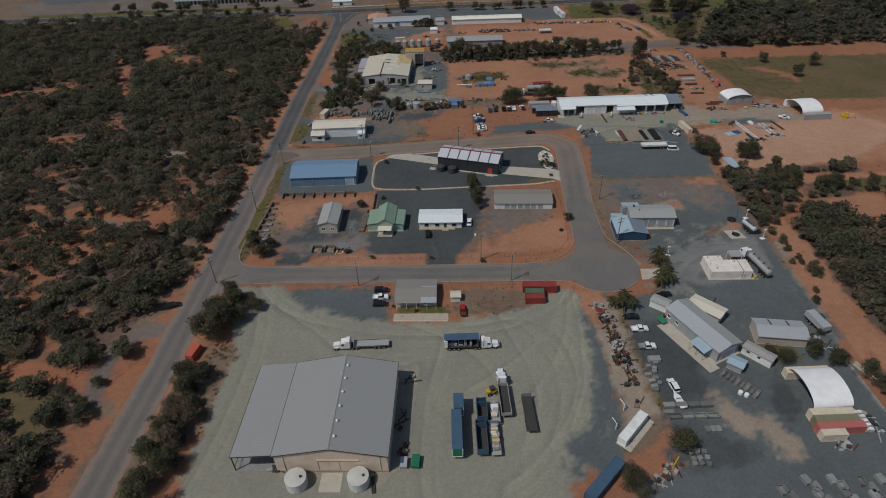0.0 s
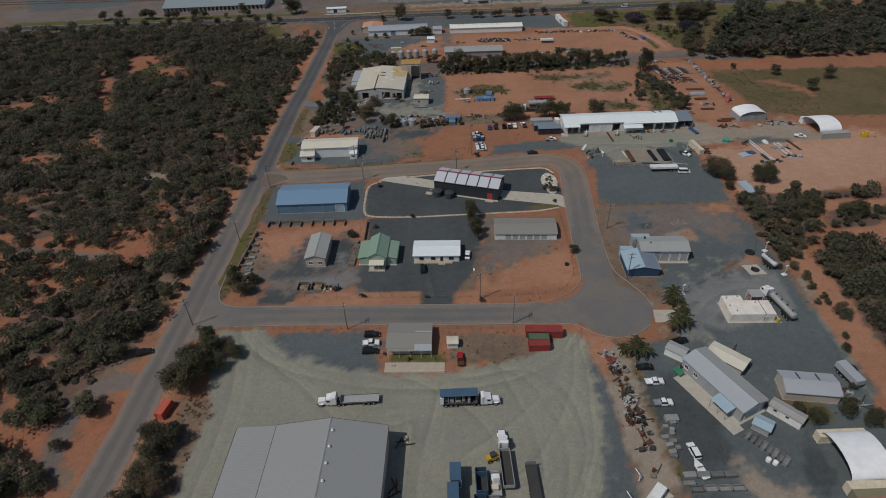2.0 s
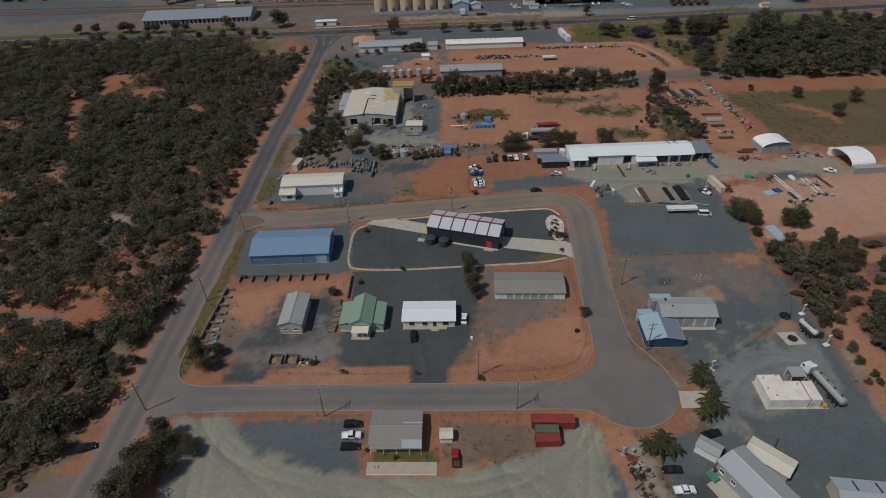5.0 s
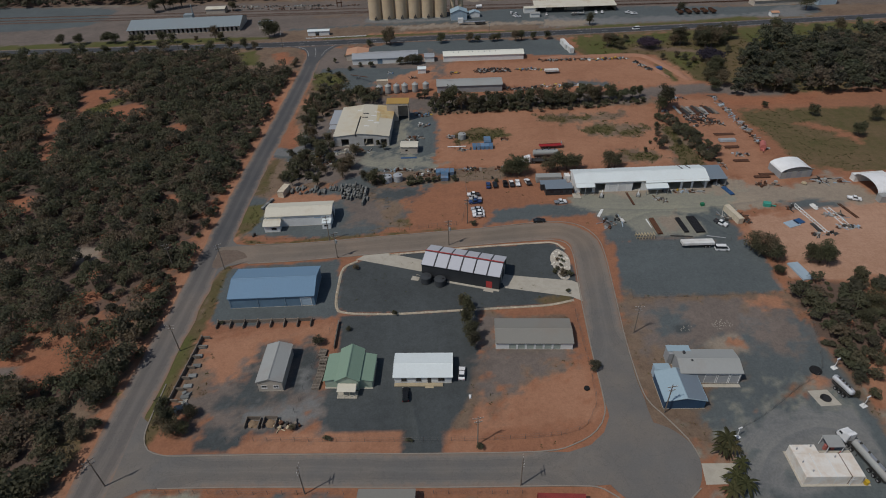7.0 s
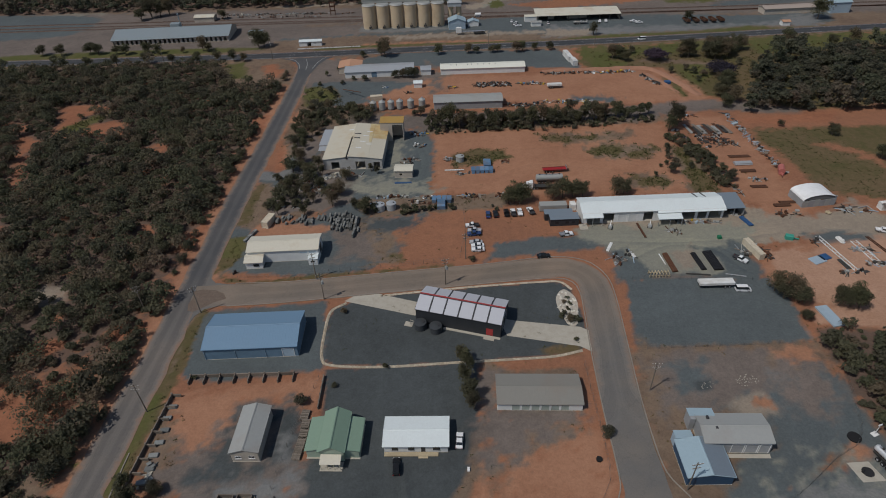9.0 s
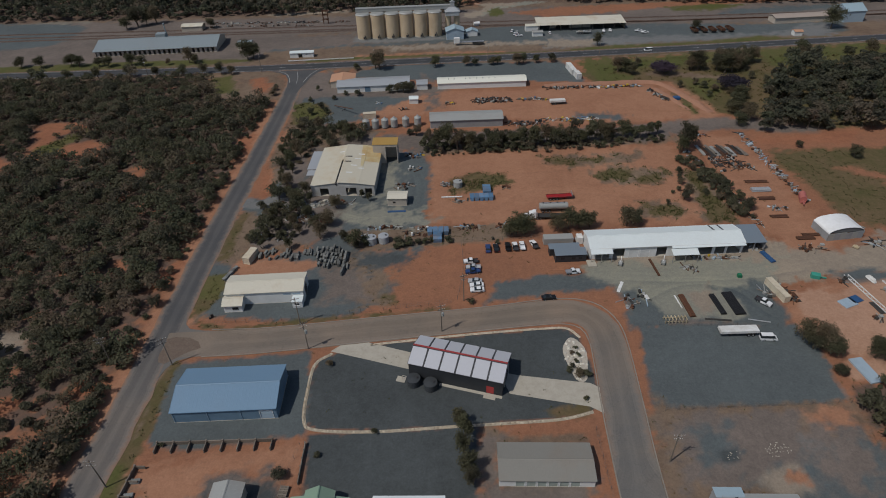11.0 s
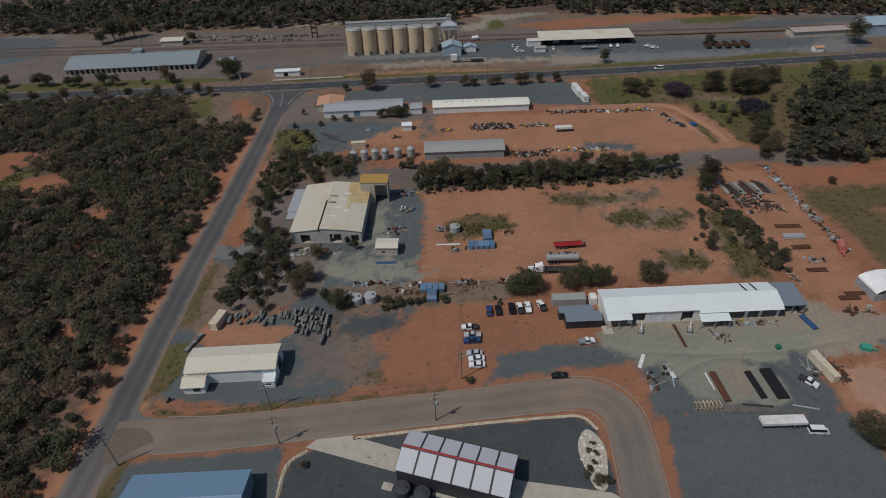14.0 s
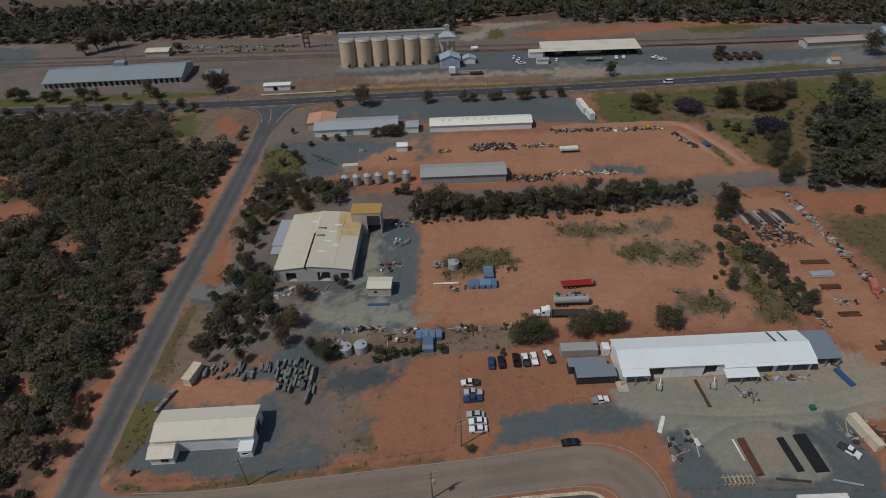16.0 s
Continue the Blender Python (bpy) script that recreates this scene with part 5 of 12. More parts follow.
def ground_at(x, y):
    """The share of each kind of ground at these places."""
    w = np.zeros((len(KINDS), *x.shape))
    w[0] = 1
    wob, wob2 = wavy(x, y, 9, 1), wavy(x, y, 3.1, 2)
    for kind, soft, ring in ZONES:
        xs, ys = [p[0] for p in ring], [p[1] for p in ring]
        near = (x > min(xs) - 3 * soft - 2) & (x < max(xs) + 3 * soft + 2) & (y > min(ys) - 3 * soft - 2) & (y < max(ys) + 3 * soft + 2)
        if not near.any():
            continue
        d = inside(x[near], y[near], tuple(ring)) + soft * (0.45 * wob[near] + 0.3 * wob2[near])
        k = np.clip(d / soft + 0.5, 0, 1)
        k = k * k * (3 - 2 * k)
        if KINDS[kind] == "litter":
            k = k * np.clip((clearings(x[near], y[near]) + 0.85) * 4, 0, 1)
        w[:, near] *= 1 - k
        w[kind, near] += k
    return w


def steps(*spans):
    """Coordinates: spans of (start, end, step)."""
    out = []
    for a, b, s in spans:
        out += list(np.arange(a, b - 1e-6, s))
    return np.array(out + [spans[-1][1]])


gx = steps((-3500, -700, 400), (-700, -400, 25), (-400, -112, 4), (-112, 122, 1.1), (122, 300, 3), (300, 700, 25), (700, 3500, 400))
gy = steps((-3000, -100, 290), (-100, 56, 8), (56, 312, 1.1), (312, 600, 2.2), (600, 760, 16), (760, 4000, 405))
GX, GY = np.meshgrid(gx, gy)
ground_mesh = bpy.data.meshes.new("ground")
nx, ny = len(gx), len(gy)
co = np.stack([GX, GY, np.zeros_like(GX)], -1).reshape(-1, 3)
idx = np.arange(nx * ny).reshape(ny, nx)
quads = np.stack([idx[:-1, :-1], idx[:-1, 1:], idx[1:, 1:], idx[1:, :-1]], -1).reshape(-1, 4)
ground_mesh.vertices.add(len(co))
ground_mesh.vertices.foreach_set("co", co.ravel())
ground_mesh.loops.add(quads.size)
ground_mesh.loops.foreach_set("vertex_index", quads.ravel())
ground_mesh.polygons.add(len(quads))
ground_mesh.polygons.foreach_set("loop_start", np.arange(0, quads.size, 4))
ground_mesh.update(calc_edges=True)
shares = ground_at(GX.ravel(), GY.ravel())
for name, values in zip(KINDS, shares):
    ground_mesh.attributes.new("ground_" + name, "FLOAT", "POINT").data.foreach_set("value", values.astype(np.float32))


# lines that wheels have worn into the yards: half width in metres, and the way they run
LANES = (
    [(8, [(-60.2, 143.4), (-52.9, 133.5), (-40.2, 125.2), (-22.8, 120.2), (-1, 118.3), (18.2, 121.8), (30.4, 129), (36.5, 138.2)]),
     (9, [(45.9, 254.9), (65.9, 250.6), (93.3, 249.4), (118.6, 252.6)]),
     (11, [(1.2, 289.9), (20, 290.9), (41.1, 305.9), (65.4, 301.7), (82.1, 298)]),
     (7, [(67.9, 136.3), (74.5, 147.1), (84.8, 153.7), (95.7, 154.1), (98.6, 146.4), (93.6, 136.9)])],
    [(7, [(-58.2, 141.2), (-55, 122.4), (-54.3, 105.4), (-55.7, 89.3), (-57.3, 77.1), (-58.9, 70.3)]),
     (10, [(5, 122.1), (19.9, 124.4), (30.2, 117.2), (33.3, 104.7), (29.9, 90.3), (22, 79.5), (11.4, 70)]),
     (9, [(11.8, 301.9), (23.7, 315.8), (51.1, 320.5), (81.5, 318.7), (84.9, 306.3)]),
     (4, [(-6.1, 327.2), (-2.2, 308.3), (-7.3, 292.4), (-22.3, 288.2), (-37, 295.2), (-59.1, 300.3)])],
    [(6, [(-1.6, 116.1), (-5.3, 96.5), (-6.5, 80.2), (-5.7, 69.1)]),
     (6, [(-50.8, 131.8), (-38.9, 121.8), (-24.5, 108.4), (-12.3, 108.1)]),
     (6, [(117.1, 330), (116, 310.4), (117.2, 290.9), (117, 272.1), (113.3, 260.1)]),
     (7, [(64, 239.4), (79.6, 247.8), (94.7, 244.7), (100.6, 233.5)]),
     (4, [(-3.9, 147.7), (-5.7, 156.7), (-6.7, 166.5)])],
    [(4, [(35.2, 133.7), (25.9, 115.2), (14.7, 104.3), (5.4, 98)]),
     (4, [(8.6, 127.7), (21.1, 120.9), (27.7, 106.8), (27.8, 92.1), (23.6, 81)])],
    [(3.5, [(36.5, 133.2), (31.8, 115), (23.6, 99.3), (13.3, 89.9), (3.5, 86.1)]),
     (4, [(-18, 125.7), (-3.1, 118.3), (8.9, 107.4), (14.6, 95.9)]),
     (5, [(-20.4, 69.4), (-13.6, 77.5), (-11.5, 89.8), (-9.9, 106)])],
    [(4, [(14.1, 134.5), (15, 124.6), (21, 107), (21.9, 92.2), (16.2, 79.7)]),
     (4, [(37.7, 132.3), (36.8, 114.8), (34.4, 98.9), (29, 85.5)])],
)


def lane_fields(x, y, group):
    """Metres to the side of the nearest lane of a group, and how strongly it shows."""
    near, side, reach = np.full(x.shape, 1e9), np.zeros(x.shape), np.zeros(x.shape)
    for half, points in group:
        line = curve_through(points, 4)
        for a, b in zip(line, line[1:]):
            ex, ey = b.x - a.x, b.y - a.y
            at = np.nonzero((np.abs(x - a.x) < half + 8) & (np.abs(y - a.y) < half + 8))[0]
            k = np.clip(((x[at] - a.x) * ex + (y[at] - a.y) * ey) / (ex * ex + ey * ey), 0, 1)
            dx, dy = x[at] - a.x - k * ex, y[at] - a.y - k * ey
            d = np.hypot(dx, dy)
            better = d < near[at]
            got = at[better]
            near[got] = d[better]
            side[got] = np.copysign(d, ex * dy - ey * dx)[better]
            reach[got] = np.maximum(0, 1 - (d[better] / half) ** 2)
    return side, reach


for k, group in enumerate(LANES):
    for name, values in zip(("side", "reach"), lane_fields(GX.ravel(), GY.ravel(), group)):
        ground_mesh.attributes.new("lane_%s_%d" % (name, k), "FLOAT", "POINT").data.foreach_set("value", values.astype(np.float32))


def earth():
    m, t, b, node = graph("earth")
    tones = {"red": ((0.300, 0.140, 0.082), (0.232, 0.113, 0.070)), "sand": ((0.355, 0.186, 0.116), (0.285, 0.142, 0.087)), "clay": ((0.420, 0.258, 0.180), (0.350, 0.205, 0.138)),
             "litter": ((0.145, 0.096, 0.074), (0.098, 0.075, 0.062)),
             "dry": ((0.205, 0.150, 0.108), (0.140, 0.098, 0.072)), "pale": ((0.250, 0.243, 0.196), (0.206, 0.206, 0.176)),
             "ballast": ((0.180, 0.149, 0.131), (0.128, 0.108, 0.096)), "slate": ((0.077, 0.087, 0.090), (0.058, 0.065, 0.067)),
             "gravel": ((0.107, 0.124, 0.128), (0.088, 0.101, 0.105)), "rust": ((0.320, 0.140, 0.080), (0.235, 0.104, 0.062)), "ash": ((0.190, 0.192, 0.188), (0.148, 0.152, 0.153)), "buff": ((0.300, 0.250, 0.196), (0.240, 0.200, 0.160)), "grass": ((0.088, 0.080, 0.035), (0.150, 0.105, 0.062)), "green": ((0.082, 0.092, 0.030), (0.118, 0.104, 0.046))}
    broad, mid, grit = noise_of(t, node, 0.045, 5.0), noise_of(t, node, 0.35, 6.0, 0.65), noise_of(t, node, 1.8, 5.0, 0.8)
    blotch = ramp(t, broad, 0.38, 0.62, 0.0, 1.0)
    patch = ramp(t, mid, 0.35, 0.68, 0.0, 1.0)
    total, sum_so_far = None, None
    for name in KINDS:
        a, c = tones[name]
        at = t.nodes.new("ShaderNodeAttribute")
        at.attribute_name = "ground_" + name
        both = t.nodes.new("ShaderNodeMath")
        both.operation = "ADD"
        t.links.new(blotch, both.inputs[0])
        t.links.new(patch, both.inputs[1])
        tone = mix(t, ramp(t, both.outputs[0], 0.2, 1.8, 0.0, 1.0), a, c)
        if total is None:
            total, sum_so_far = tone, at.outputs["Fac"]
            continue
        add = t.nodes.new("ShaderNodeMath")
        add.operation = "ADD"
        t.links.new(sum_so_far, add.inputs[0])
        t.links.new(at.outputs["Fac"], add.inputs[1])
        part_of = t.nodes.new("ShaderNodeMath")
        part_of.operation = "DIVIDE"
        t.links.new(at.outputs["Fac"], part_of.inputs[0])
        t.links.new(add.outputs[0], part_of.inputs[1])
        sum_so_far = add.outputs[0]
        # the edge of each kind breaks up into patches
        rough_edge = {"grass": 2.6, "green": 2.2, "dry": 2.4, "litter": 2.2, "pale": 1.2, "buff": 2.4, "gravel": 1.4, "slate": 1.0, "ballast": 1.6}.get(name, 1.8)
        rest = t.nodes.new("ShaderNodeMath")
        rest.operation = "SUBTRACT"
        rest.inputs[0].default_value = 1.0
        t.links.new(part_of.outputs[0], rest.inputs[1])
        border = t.nodes.new("ShaderNodeMath")
        border.operation = "MULTIPLY"
        t.links.new(part_of.outputs[0], border.inputs[0])
        t.links.new(rest.outputs[0], border.inputs[1])
        edge = t.nodes.new("ShaderNodeMath")
        edge.operation = "MULTIPLY_ADD"
        t.links.new(ramp(t, mid, 0.2, 0.8, -1.15 * rough_edge, 1.15 * rough_edge), edge.inputs[0])
        t.links.new(border.outputs[0], edge.inputs[1])
        t.links.new(part_of.outputs[0], edge.inputs[2])
        total = mix(t, ramp(t, edge.outputs[0], 0.05, 0.95, 0.0, 1.0), total, tone)
    # wheel tracks: streaks along the lanes, broken here and there
    place = t.nodes.new("ShaderNodeNewGeometry").outputs["Position"]
    for k in range(len(LANES)):
        across, reach = t.nodes.new("ShaderNodeAttribute"), t.nodes.new("ShaderNodeAttribute")
        across.attribute_name, reach.attribute_name = "lane_side_%d" % k, "lane_reach_%d" % k
        bend = node("TexNoise", Scale=0.05, Detail=2.0)
        t.links.new(place, bend.inputs["Vector"])
        wander = t.nodes.new("ShaderNodeMath")
        wander.operation = "MULTIPLY_ADD"
        t.links.new(bend.outputs["Fac"], wander.inputs[0])
        wander.inputs[1].default_value = 2.5
        t.links.new(across.outputs["Fac"], wander.inputs[2])
        streak = node("TexNoise", Scale=0.42, Detail=3.0, Roughness=0.7)
        streak.noise_dimensions = "1D"
        t.links.new(wander.outputs[0], streak.inputs["W"])
        gate = node("TexNoise", Scale=0.06, Detail=2.0)
        t.links.new(place, gate.inputs["Vector"])
        amount = t.nodes.new("ShaderNodeMath")
        amount.operation = "MULTIPLY"
        t.links.new(ramp(t, gate.outputs["Fac"], 0.3, 0.55, 0.25, 1.0), amount.inputs[0])
        soft_soil = t.nodes.new("ShaderNodeAttribute")
        soft_soil.attribute_name = "ground_sand"
        firm = t.nodes.new("ShaderNodeMath")
        firm.operation = "MULTIPLY"
        t.links.new(amount.outputs[0], firm.inputs[0])
        t.links.new(ramp(t, soft_soil.outputs["Fac"], 0.0, 1.0, 1.0, 0.3), firm.inputs[1])
        t.links.new(reach.outputs["Fac"], amount.inputs[1])
        tone = mix(t, ramp(t, streak.outputs["Fac"], 0.36, 0.64, 0.0, 1.0), (0.87, 0.885, 0.90), (1.13, 1.12, 1.08))
        total = mix(t, 1.0, total, mix(t, firm.outputs[0], (1.0, 1.0, 1.0), tone), "MULTIPLY")
    speck = noise_of(t, node, 0.9, 3.0, 0.8)
    total = mix(t, 1.0, total, mix(t, ramp(t, speck, 0.3, 0.7, 0.0, 1.0), (0.90,) * 3, (1.09,) * 3), "MULTIPLY")
    # clods and weeds, but not on swept yards
    rough_ground = None
    for name in ("dry", "grass", "litter", "green"):
        at = t.nodes.new("ShaderNodeAttribute")
        at.attribute_name = "ground_" + name
        if rough_ground is None:
            rough_ground = at.outputs["Fac"]
            continue
        more = t.nodes.new("ShaderNodeMath")
        more.operation = "ADD"
        t.links.new(rough_ground, more.inputs[0])
        t.links.new(at.outputs["Fac"], more.inputs[1])
        rough_ground = more.outputs[0]
    clod = noise_of(t, node, 1.9, 2.0, 0.6)
    lumps = t.nodes.new("ShaderNodeMath")
    lumps.operation = "MULTIPLY"
    t.links.new(ramp(t, clod, 0.62, 0.74, 0.0, 0.28), lumps.inputs[0])
    t.links.new(ramp(t, rough_ground, 0.0, 1.0, 0.05, 1.0), lumps.inputs[1])
    total = mix(t, lumps.outputs[0], total, (0.06, 0.052, 0.038))
    col = mix(t, 1.0, total, mix(t, grit, (0.80,) * 3, (1.20,) * 3), "MULTIPLY")
    t.links.new(col, b.inputs["Base Color"])
    b.inputs["Roughness"].default_value = 0.95
    b.inputs["Specular IOR Level"].default_value = 0.1
    bp = node("Bump", Strength=0.35, Distance=0.1)
    t.links.new(grit, bp.inputs["Height"])
    t.links.new(bp.outputs[0], b.inputs["Normal"])
    return m


ground_mesh.materials.append(earth())
tagged(new("ground", ground_mesh), "red earth with grey gravel yards and dry grass", "ground", "", "structure")

# ---- roads ----
back_road = curve_through([(-84, -240), (-82.5, -100), (-80.5, 20), (-79.8, 70), (-78.0, 110), (-77.0, 150), (-75.6, 200), (-75, 235), (-74.6, 290), (-73.4, 330), (-72.4, 380), (-72.2, 420), (-72.5, 452)], 4)
road_structure("road_back", road(back_road, 4.9, -4.4, -0.2, 0.05, 0.9), ASPHALT_OLD, "worn grey asphalt back road with frayed edges")
highway = curve_through([(-700, 440), (-420, 446), (-274, 449), (-128, 448.5), (-78, 449), (-12, 452), (76, 455), (167, 460), (252, 466), (420, 478), (800, 510)], 8)
road_structure("road_highway", road(highway, 6.0, -6.0, -0.2, 0.075, 0.0, 0.4), ASPHALT_DARK, "dark asphalt highway with white lines")
for k in range(0, len(highway) - 1, 2):
    if -140 < highway[k].x < 280:
        structure("road_centre_dash", strip([highway[k], highway[k].lerp(highway[k + 1], 0.45)], 0.08, -0.08, 0.07, 0.083), LINE_PAINT, "white centre dash on the highway", "road line")
for side in (4.2, -4.2):
    structure("road_edge_line", strip(highway, side + 0.09, side - 0.09, 0.07, 0.083), LINE_PAINT, "white edge line on the highway", "road line")
lower_street = curve_through([(-73, 146.4), (-40, 146), (0, 144.8), (30, 144.2), (46, 144.6)], 3)
road_structure("road_lower_street", road(lower_street, 4.3, -4.3, -0.2, 0.06, 0.3, 0.25, (3, 4)), ASPHALT, "dusty grey asphalt side street")
upper_street = curve_through([(-74, 227.5), (-45, 228.3), (-16, 231), (18, 234.2), (36, 236.2), (44, 236.2), (49.5, 232), (51.2, 224), (50, 206), (48.4, 188), (47.6, 172), (47.6, 160), (48.0, 154)], 3)
road_structure("road_upper_street", road(upper_street, 4.9, -4.9, -0.2, 0.068, 0.3, 0.2, (3, 7)), ASPHALT_DUSTY, "dusty grey asphalt street curving to a turning circle")
bulb = Mesh().prism([(48.6 + (11.6 + 0.3 * math.sin(3 * a)) * math.cos(a), 145.4 + 11.2 * math.sin(a)) for a in np.linspace(0, 2 * math.pi, 56, endpoint=False)], -0.2, 0.064)
structure("road_turning_circle", bulb, ASPHALT, "dusty grey asphalt turning circle at a street end")


def corner_fill(name, ring, z, material=ASPHALT):
    structure(name, Mesh().prism(ring, -0.2, z), material, "asphalt corner flare of the street")


corner_fill("road_flare_highway", [(-96, 446), (-90.5, 443), (-84.2, 440), (-80, 435.6), (-77.6, 429), (-76.2, 420), (-75.8, 408), (-69.6, 408), (-67.6, 420), (-65.6, 431), (-62.4, 439.6), (-55, 446), (-58, 451), (-92, 451)], 0.066, ASPHALT_MOUTH)
for name, points in {"road_line_turn_in": [(-85.2, 442.2), (-81, 439), (-77.8, 433), (-75.6, 424)], "road_line_middle": [(-74.6, 441), (-72.6, 432), (-71.9, 423)], "road_line_turn_out": [(-62.6, 444), (-66.4, 436), (-68.4, 425)]}.items():
    structure(name, strip(curve_through(points, 1.5), 0.1, -0.1, 0.05, 0.09), LINE_PAINT, "white painted lane line at a road junction", "road line")
corner_fill("road_flare_north", [(31, 148.4), (36.5, 150.2), (40.3, 153.5), (42.6, 158), (43, 164), (45, 164), (48, 150), (40, 146)], 0.056)
corner_fill("road_flare_west", [(-73.6, 162), (-71.0, 160), (-70.4, 155.4), (-68.1, 152.1), (-64, 150.6), (-60, 150.2), (-60, 143), (-66, 141.6), (-70, 139.4), (-73, 136)], 0.056)
corner_fill("road_flare_upper", [(-71.6, 240), (-70.6, 236), (-68.6, 233.8), (-64, 232.9), (-58, 232.6), (-58, 223.4), (-64, 222.8), (-68.4, 221.4), (-70.4, 218.6), (-71.4, 214)], 0.058)

kerbs = {"kerb_block": [(-70.9, 172), (-70.8, 160), (-70.2, 155.4), (-68, 152), (-64, 150.5), (-58, 150.1), (-35, 149.8), (0, 149), (25, 148.8), (33, 150.6), (38.6, 154), (41.8, 159), (42.6, 166), (43, 180), (44.2, 200), (45.5, 215), (46, 224), (44.6, 229), (40, 231), (30, 230.6), (8, 228.6), (-15, 226.5), (-45, 223.4), (-62, 222.6)],
         "kerb_outer": [(-62, 233.2), (-45, 233.3), (-16, 236), (18, 239.2), (36, 241.6), (46, 241.4), (52.5, 238), (56, 231), (56.4, 222), (55, 204), (53.4, 186), (52.8, 172), (53.2, 163), (56, 157.6), (59.4, 151), (60.4, 146)],
         "kerb_south": [(58, 138.6), (53, 135), (47, 133.8), (41, 135.8), (37, 139), (30, 140), (0, 140.5), (-40, 141.7), (-62, 142)]}
for name, points in kerbs.items():
    structure(name, strip(curve_through(points, 2), 0.14, -0.14, -0.2, 0.17), KERB, "pale concrete kerb beside the street", "kerb")


def sheet(name, ring, z, material, label, category):
    return structure(name, Mesh().prism(ring, -0.15, z), material, label, category)


sheet("driveway_west", [(-26, 223.2), (-22.6, 226.2), (-17, 226.6), (-2, 221.2), (-4.2, 215.9)], 0.05, CONCRETE, "pale concrete driveway to the charcoal shed", "driveway")
sheet("driveway_east", [(20, 214), (24.6, 212.6), (43.2, 209.2), (45.6, 207.4), (44.6, 199.6), (41.6, 201.8), (22, 206.6)], 0.05, CONCRETE, "pale concrete driveway to the charcoal shed", "driveway")
sheet("driveway_depot", [(60.2, 144.6), (68.2, 144.4), (67.2, 139.4), (59.4, 139.4)], 0.058, CONCRETE, "pale concrete gateway slab", "driveway")

# thin uneven sheet, browner and darker than the street it lies on
sheet("mud_patch", [(-74.2, 229.9), (-71.8, 230.7), (-67.5, 230.2), (-64.5, 228.5), (-63, 226), (-66.2, 224.6), (-68.9, 222.4), (-71.5, 220.4), (-73.4, 221.1), (-74.1, 224), (-73.6, 227)], 0.078, surface("mottled_brown", (0.140, 0.104, 0.082), 0.9, stain=(0.175, 0.142, 0.116), scale=0.9, var=0.25), "dark red-brown patch on the street mouth", "mud")

# ---- plants ----
def quad_cloud(rng, centres, normals, size):
    """Leaf sprays: one small crooked three-cornered spray at each place."""
    n = len(centres)
    up = rng.normal(size=(n, 3))
    u = np.cross(normals, up)
    u /= np.linalg.norm(u, axis=1, keepdims=True) + 1e-9
    w = np.cross(normals, u)
    s = size * rng.uniform(0.6, 1.3, (n, 1))
    k = rng.uniform(0.65, 1.35, (n, 3, 1))
    corners = np.stack([u, 0.85 * w - 0.5 * u, -0.85 * w - 0.5 * u], 1) * s[:, None] * k + centres[:, None]
    return corners.reshape(-1, 3), np.arange(3 * n).reshape(n, 3)


def crown_of(rng, h, r, low, lobes, leaves, size, flat=0.7):
    """A crown of uneven lobes between low and h, about r wide to each side."""
    c = []
    for k in range(lobes):
        a, d = rng.uniform(0, 2 * np.pi), r * 0.58 * math.sqrt(rng.uniform(0.0, 1))
        c.append((d * math.cos(a), d * math.sin(a), rng.uniform(low + 0.25 * (h - low), h - 0.2 * (h - low)) - 0.25 * (h - low) * (d / r) ** 2, r * rng.uniform(0.34, 0.56)))
    c = np.array(c)
    pick = rng.randint(0, lobes, leaves)
    d = rng.normal(size=(leaves, 3))
    d /= np.linalg.norm(d, axis=1, keepdims=True)
    d[:, 2] = np.where(d[:, 2] < -0.3, -d[:, 2], d[:, 2])
    rad = c[pick, 3:] * rng.uniform(0.15, 1.1, (leaves, 1)) ** 0.6
    places = c[pick, :3] + d * rad * (1, 1, flat)
    normals = 0.7 * d + rng.normal(size=(leaves, 3)) * 0.6 + (0, 0, 0.4)
    normals /= np.linalg.norm(normals, axis=1, keepdims=True)
    v, f = quad_cloud(rng, places, normals, size)
    return v, f, c


def wood_of(rng, h, r, lobes, thick, stems=1, sides=5):
    """A tapered trunk, or several stems, with a limb into each lobe of the crown."""
    m = Mesh()
    fork = h * 0.38
    for s in range(stems):
        a = rng.uniform(0, 6.28)
        foot = Vector((0.25 * math.cos(a), 0.25 * math.sin(a), -0.15)) * (stems > 1)
        lean = Vector((rng.uniform(-0.12, 0.12) * h, rng.uniform(-0.12, 0.12) * h, fork))
        m.tube(foot + Vector((0, 0, -0.15)), lean, thick, sides, thick * 0.65)
        for c in lobes[s::stems]:
            m.tube(lean, Vector(c[:3]), thick * 0.45, min(sides, 4), thick * 0.12)
    return m


def mesh_of(name, v, f, material):
    me = bpy.data.meshes.new(name)
    me.vertices.add(len(v))
    me.vertices.foreach_set("co", np.asarray(v, np.float32).ravel())
    f = np.asarray(f)
    me.loops.add(f.size)
    me.loops.foreach_set("vertex_index", f.ravel())
    me.polygons.add(len(f))
    me.polygons.foreach_set("loop_start", np.arange(0, f.size, f.shape[1]))
    me.update(calc_edges=True)
    me.materials.append(material)
    return me


TREES = {}


def tree_kind(key, seed, h, r, low, lobes, leaves, size, thick, material, stems=1, flat=0.7):
    rng = np.random.RandomState(seed)
    v, f, c = crown_of(rng, h, r, low, lobes, leaves, size, flat)
    TREES[key] = (wood_of(rng, h, r, c, thick, stems).data("trunk", BARK), mesh_of("crown", v, f, material))


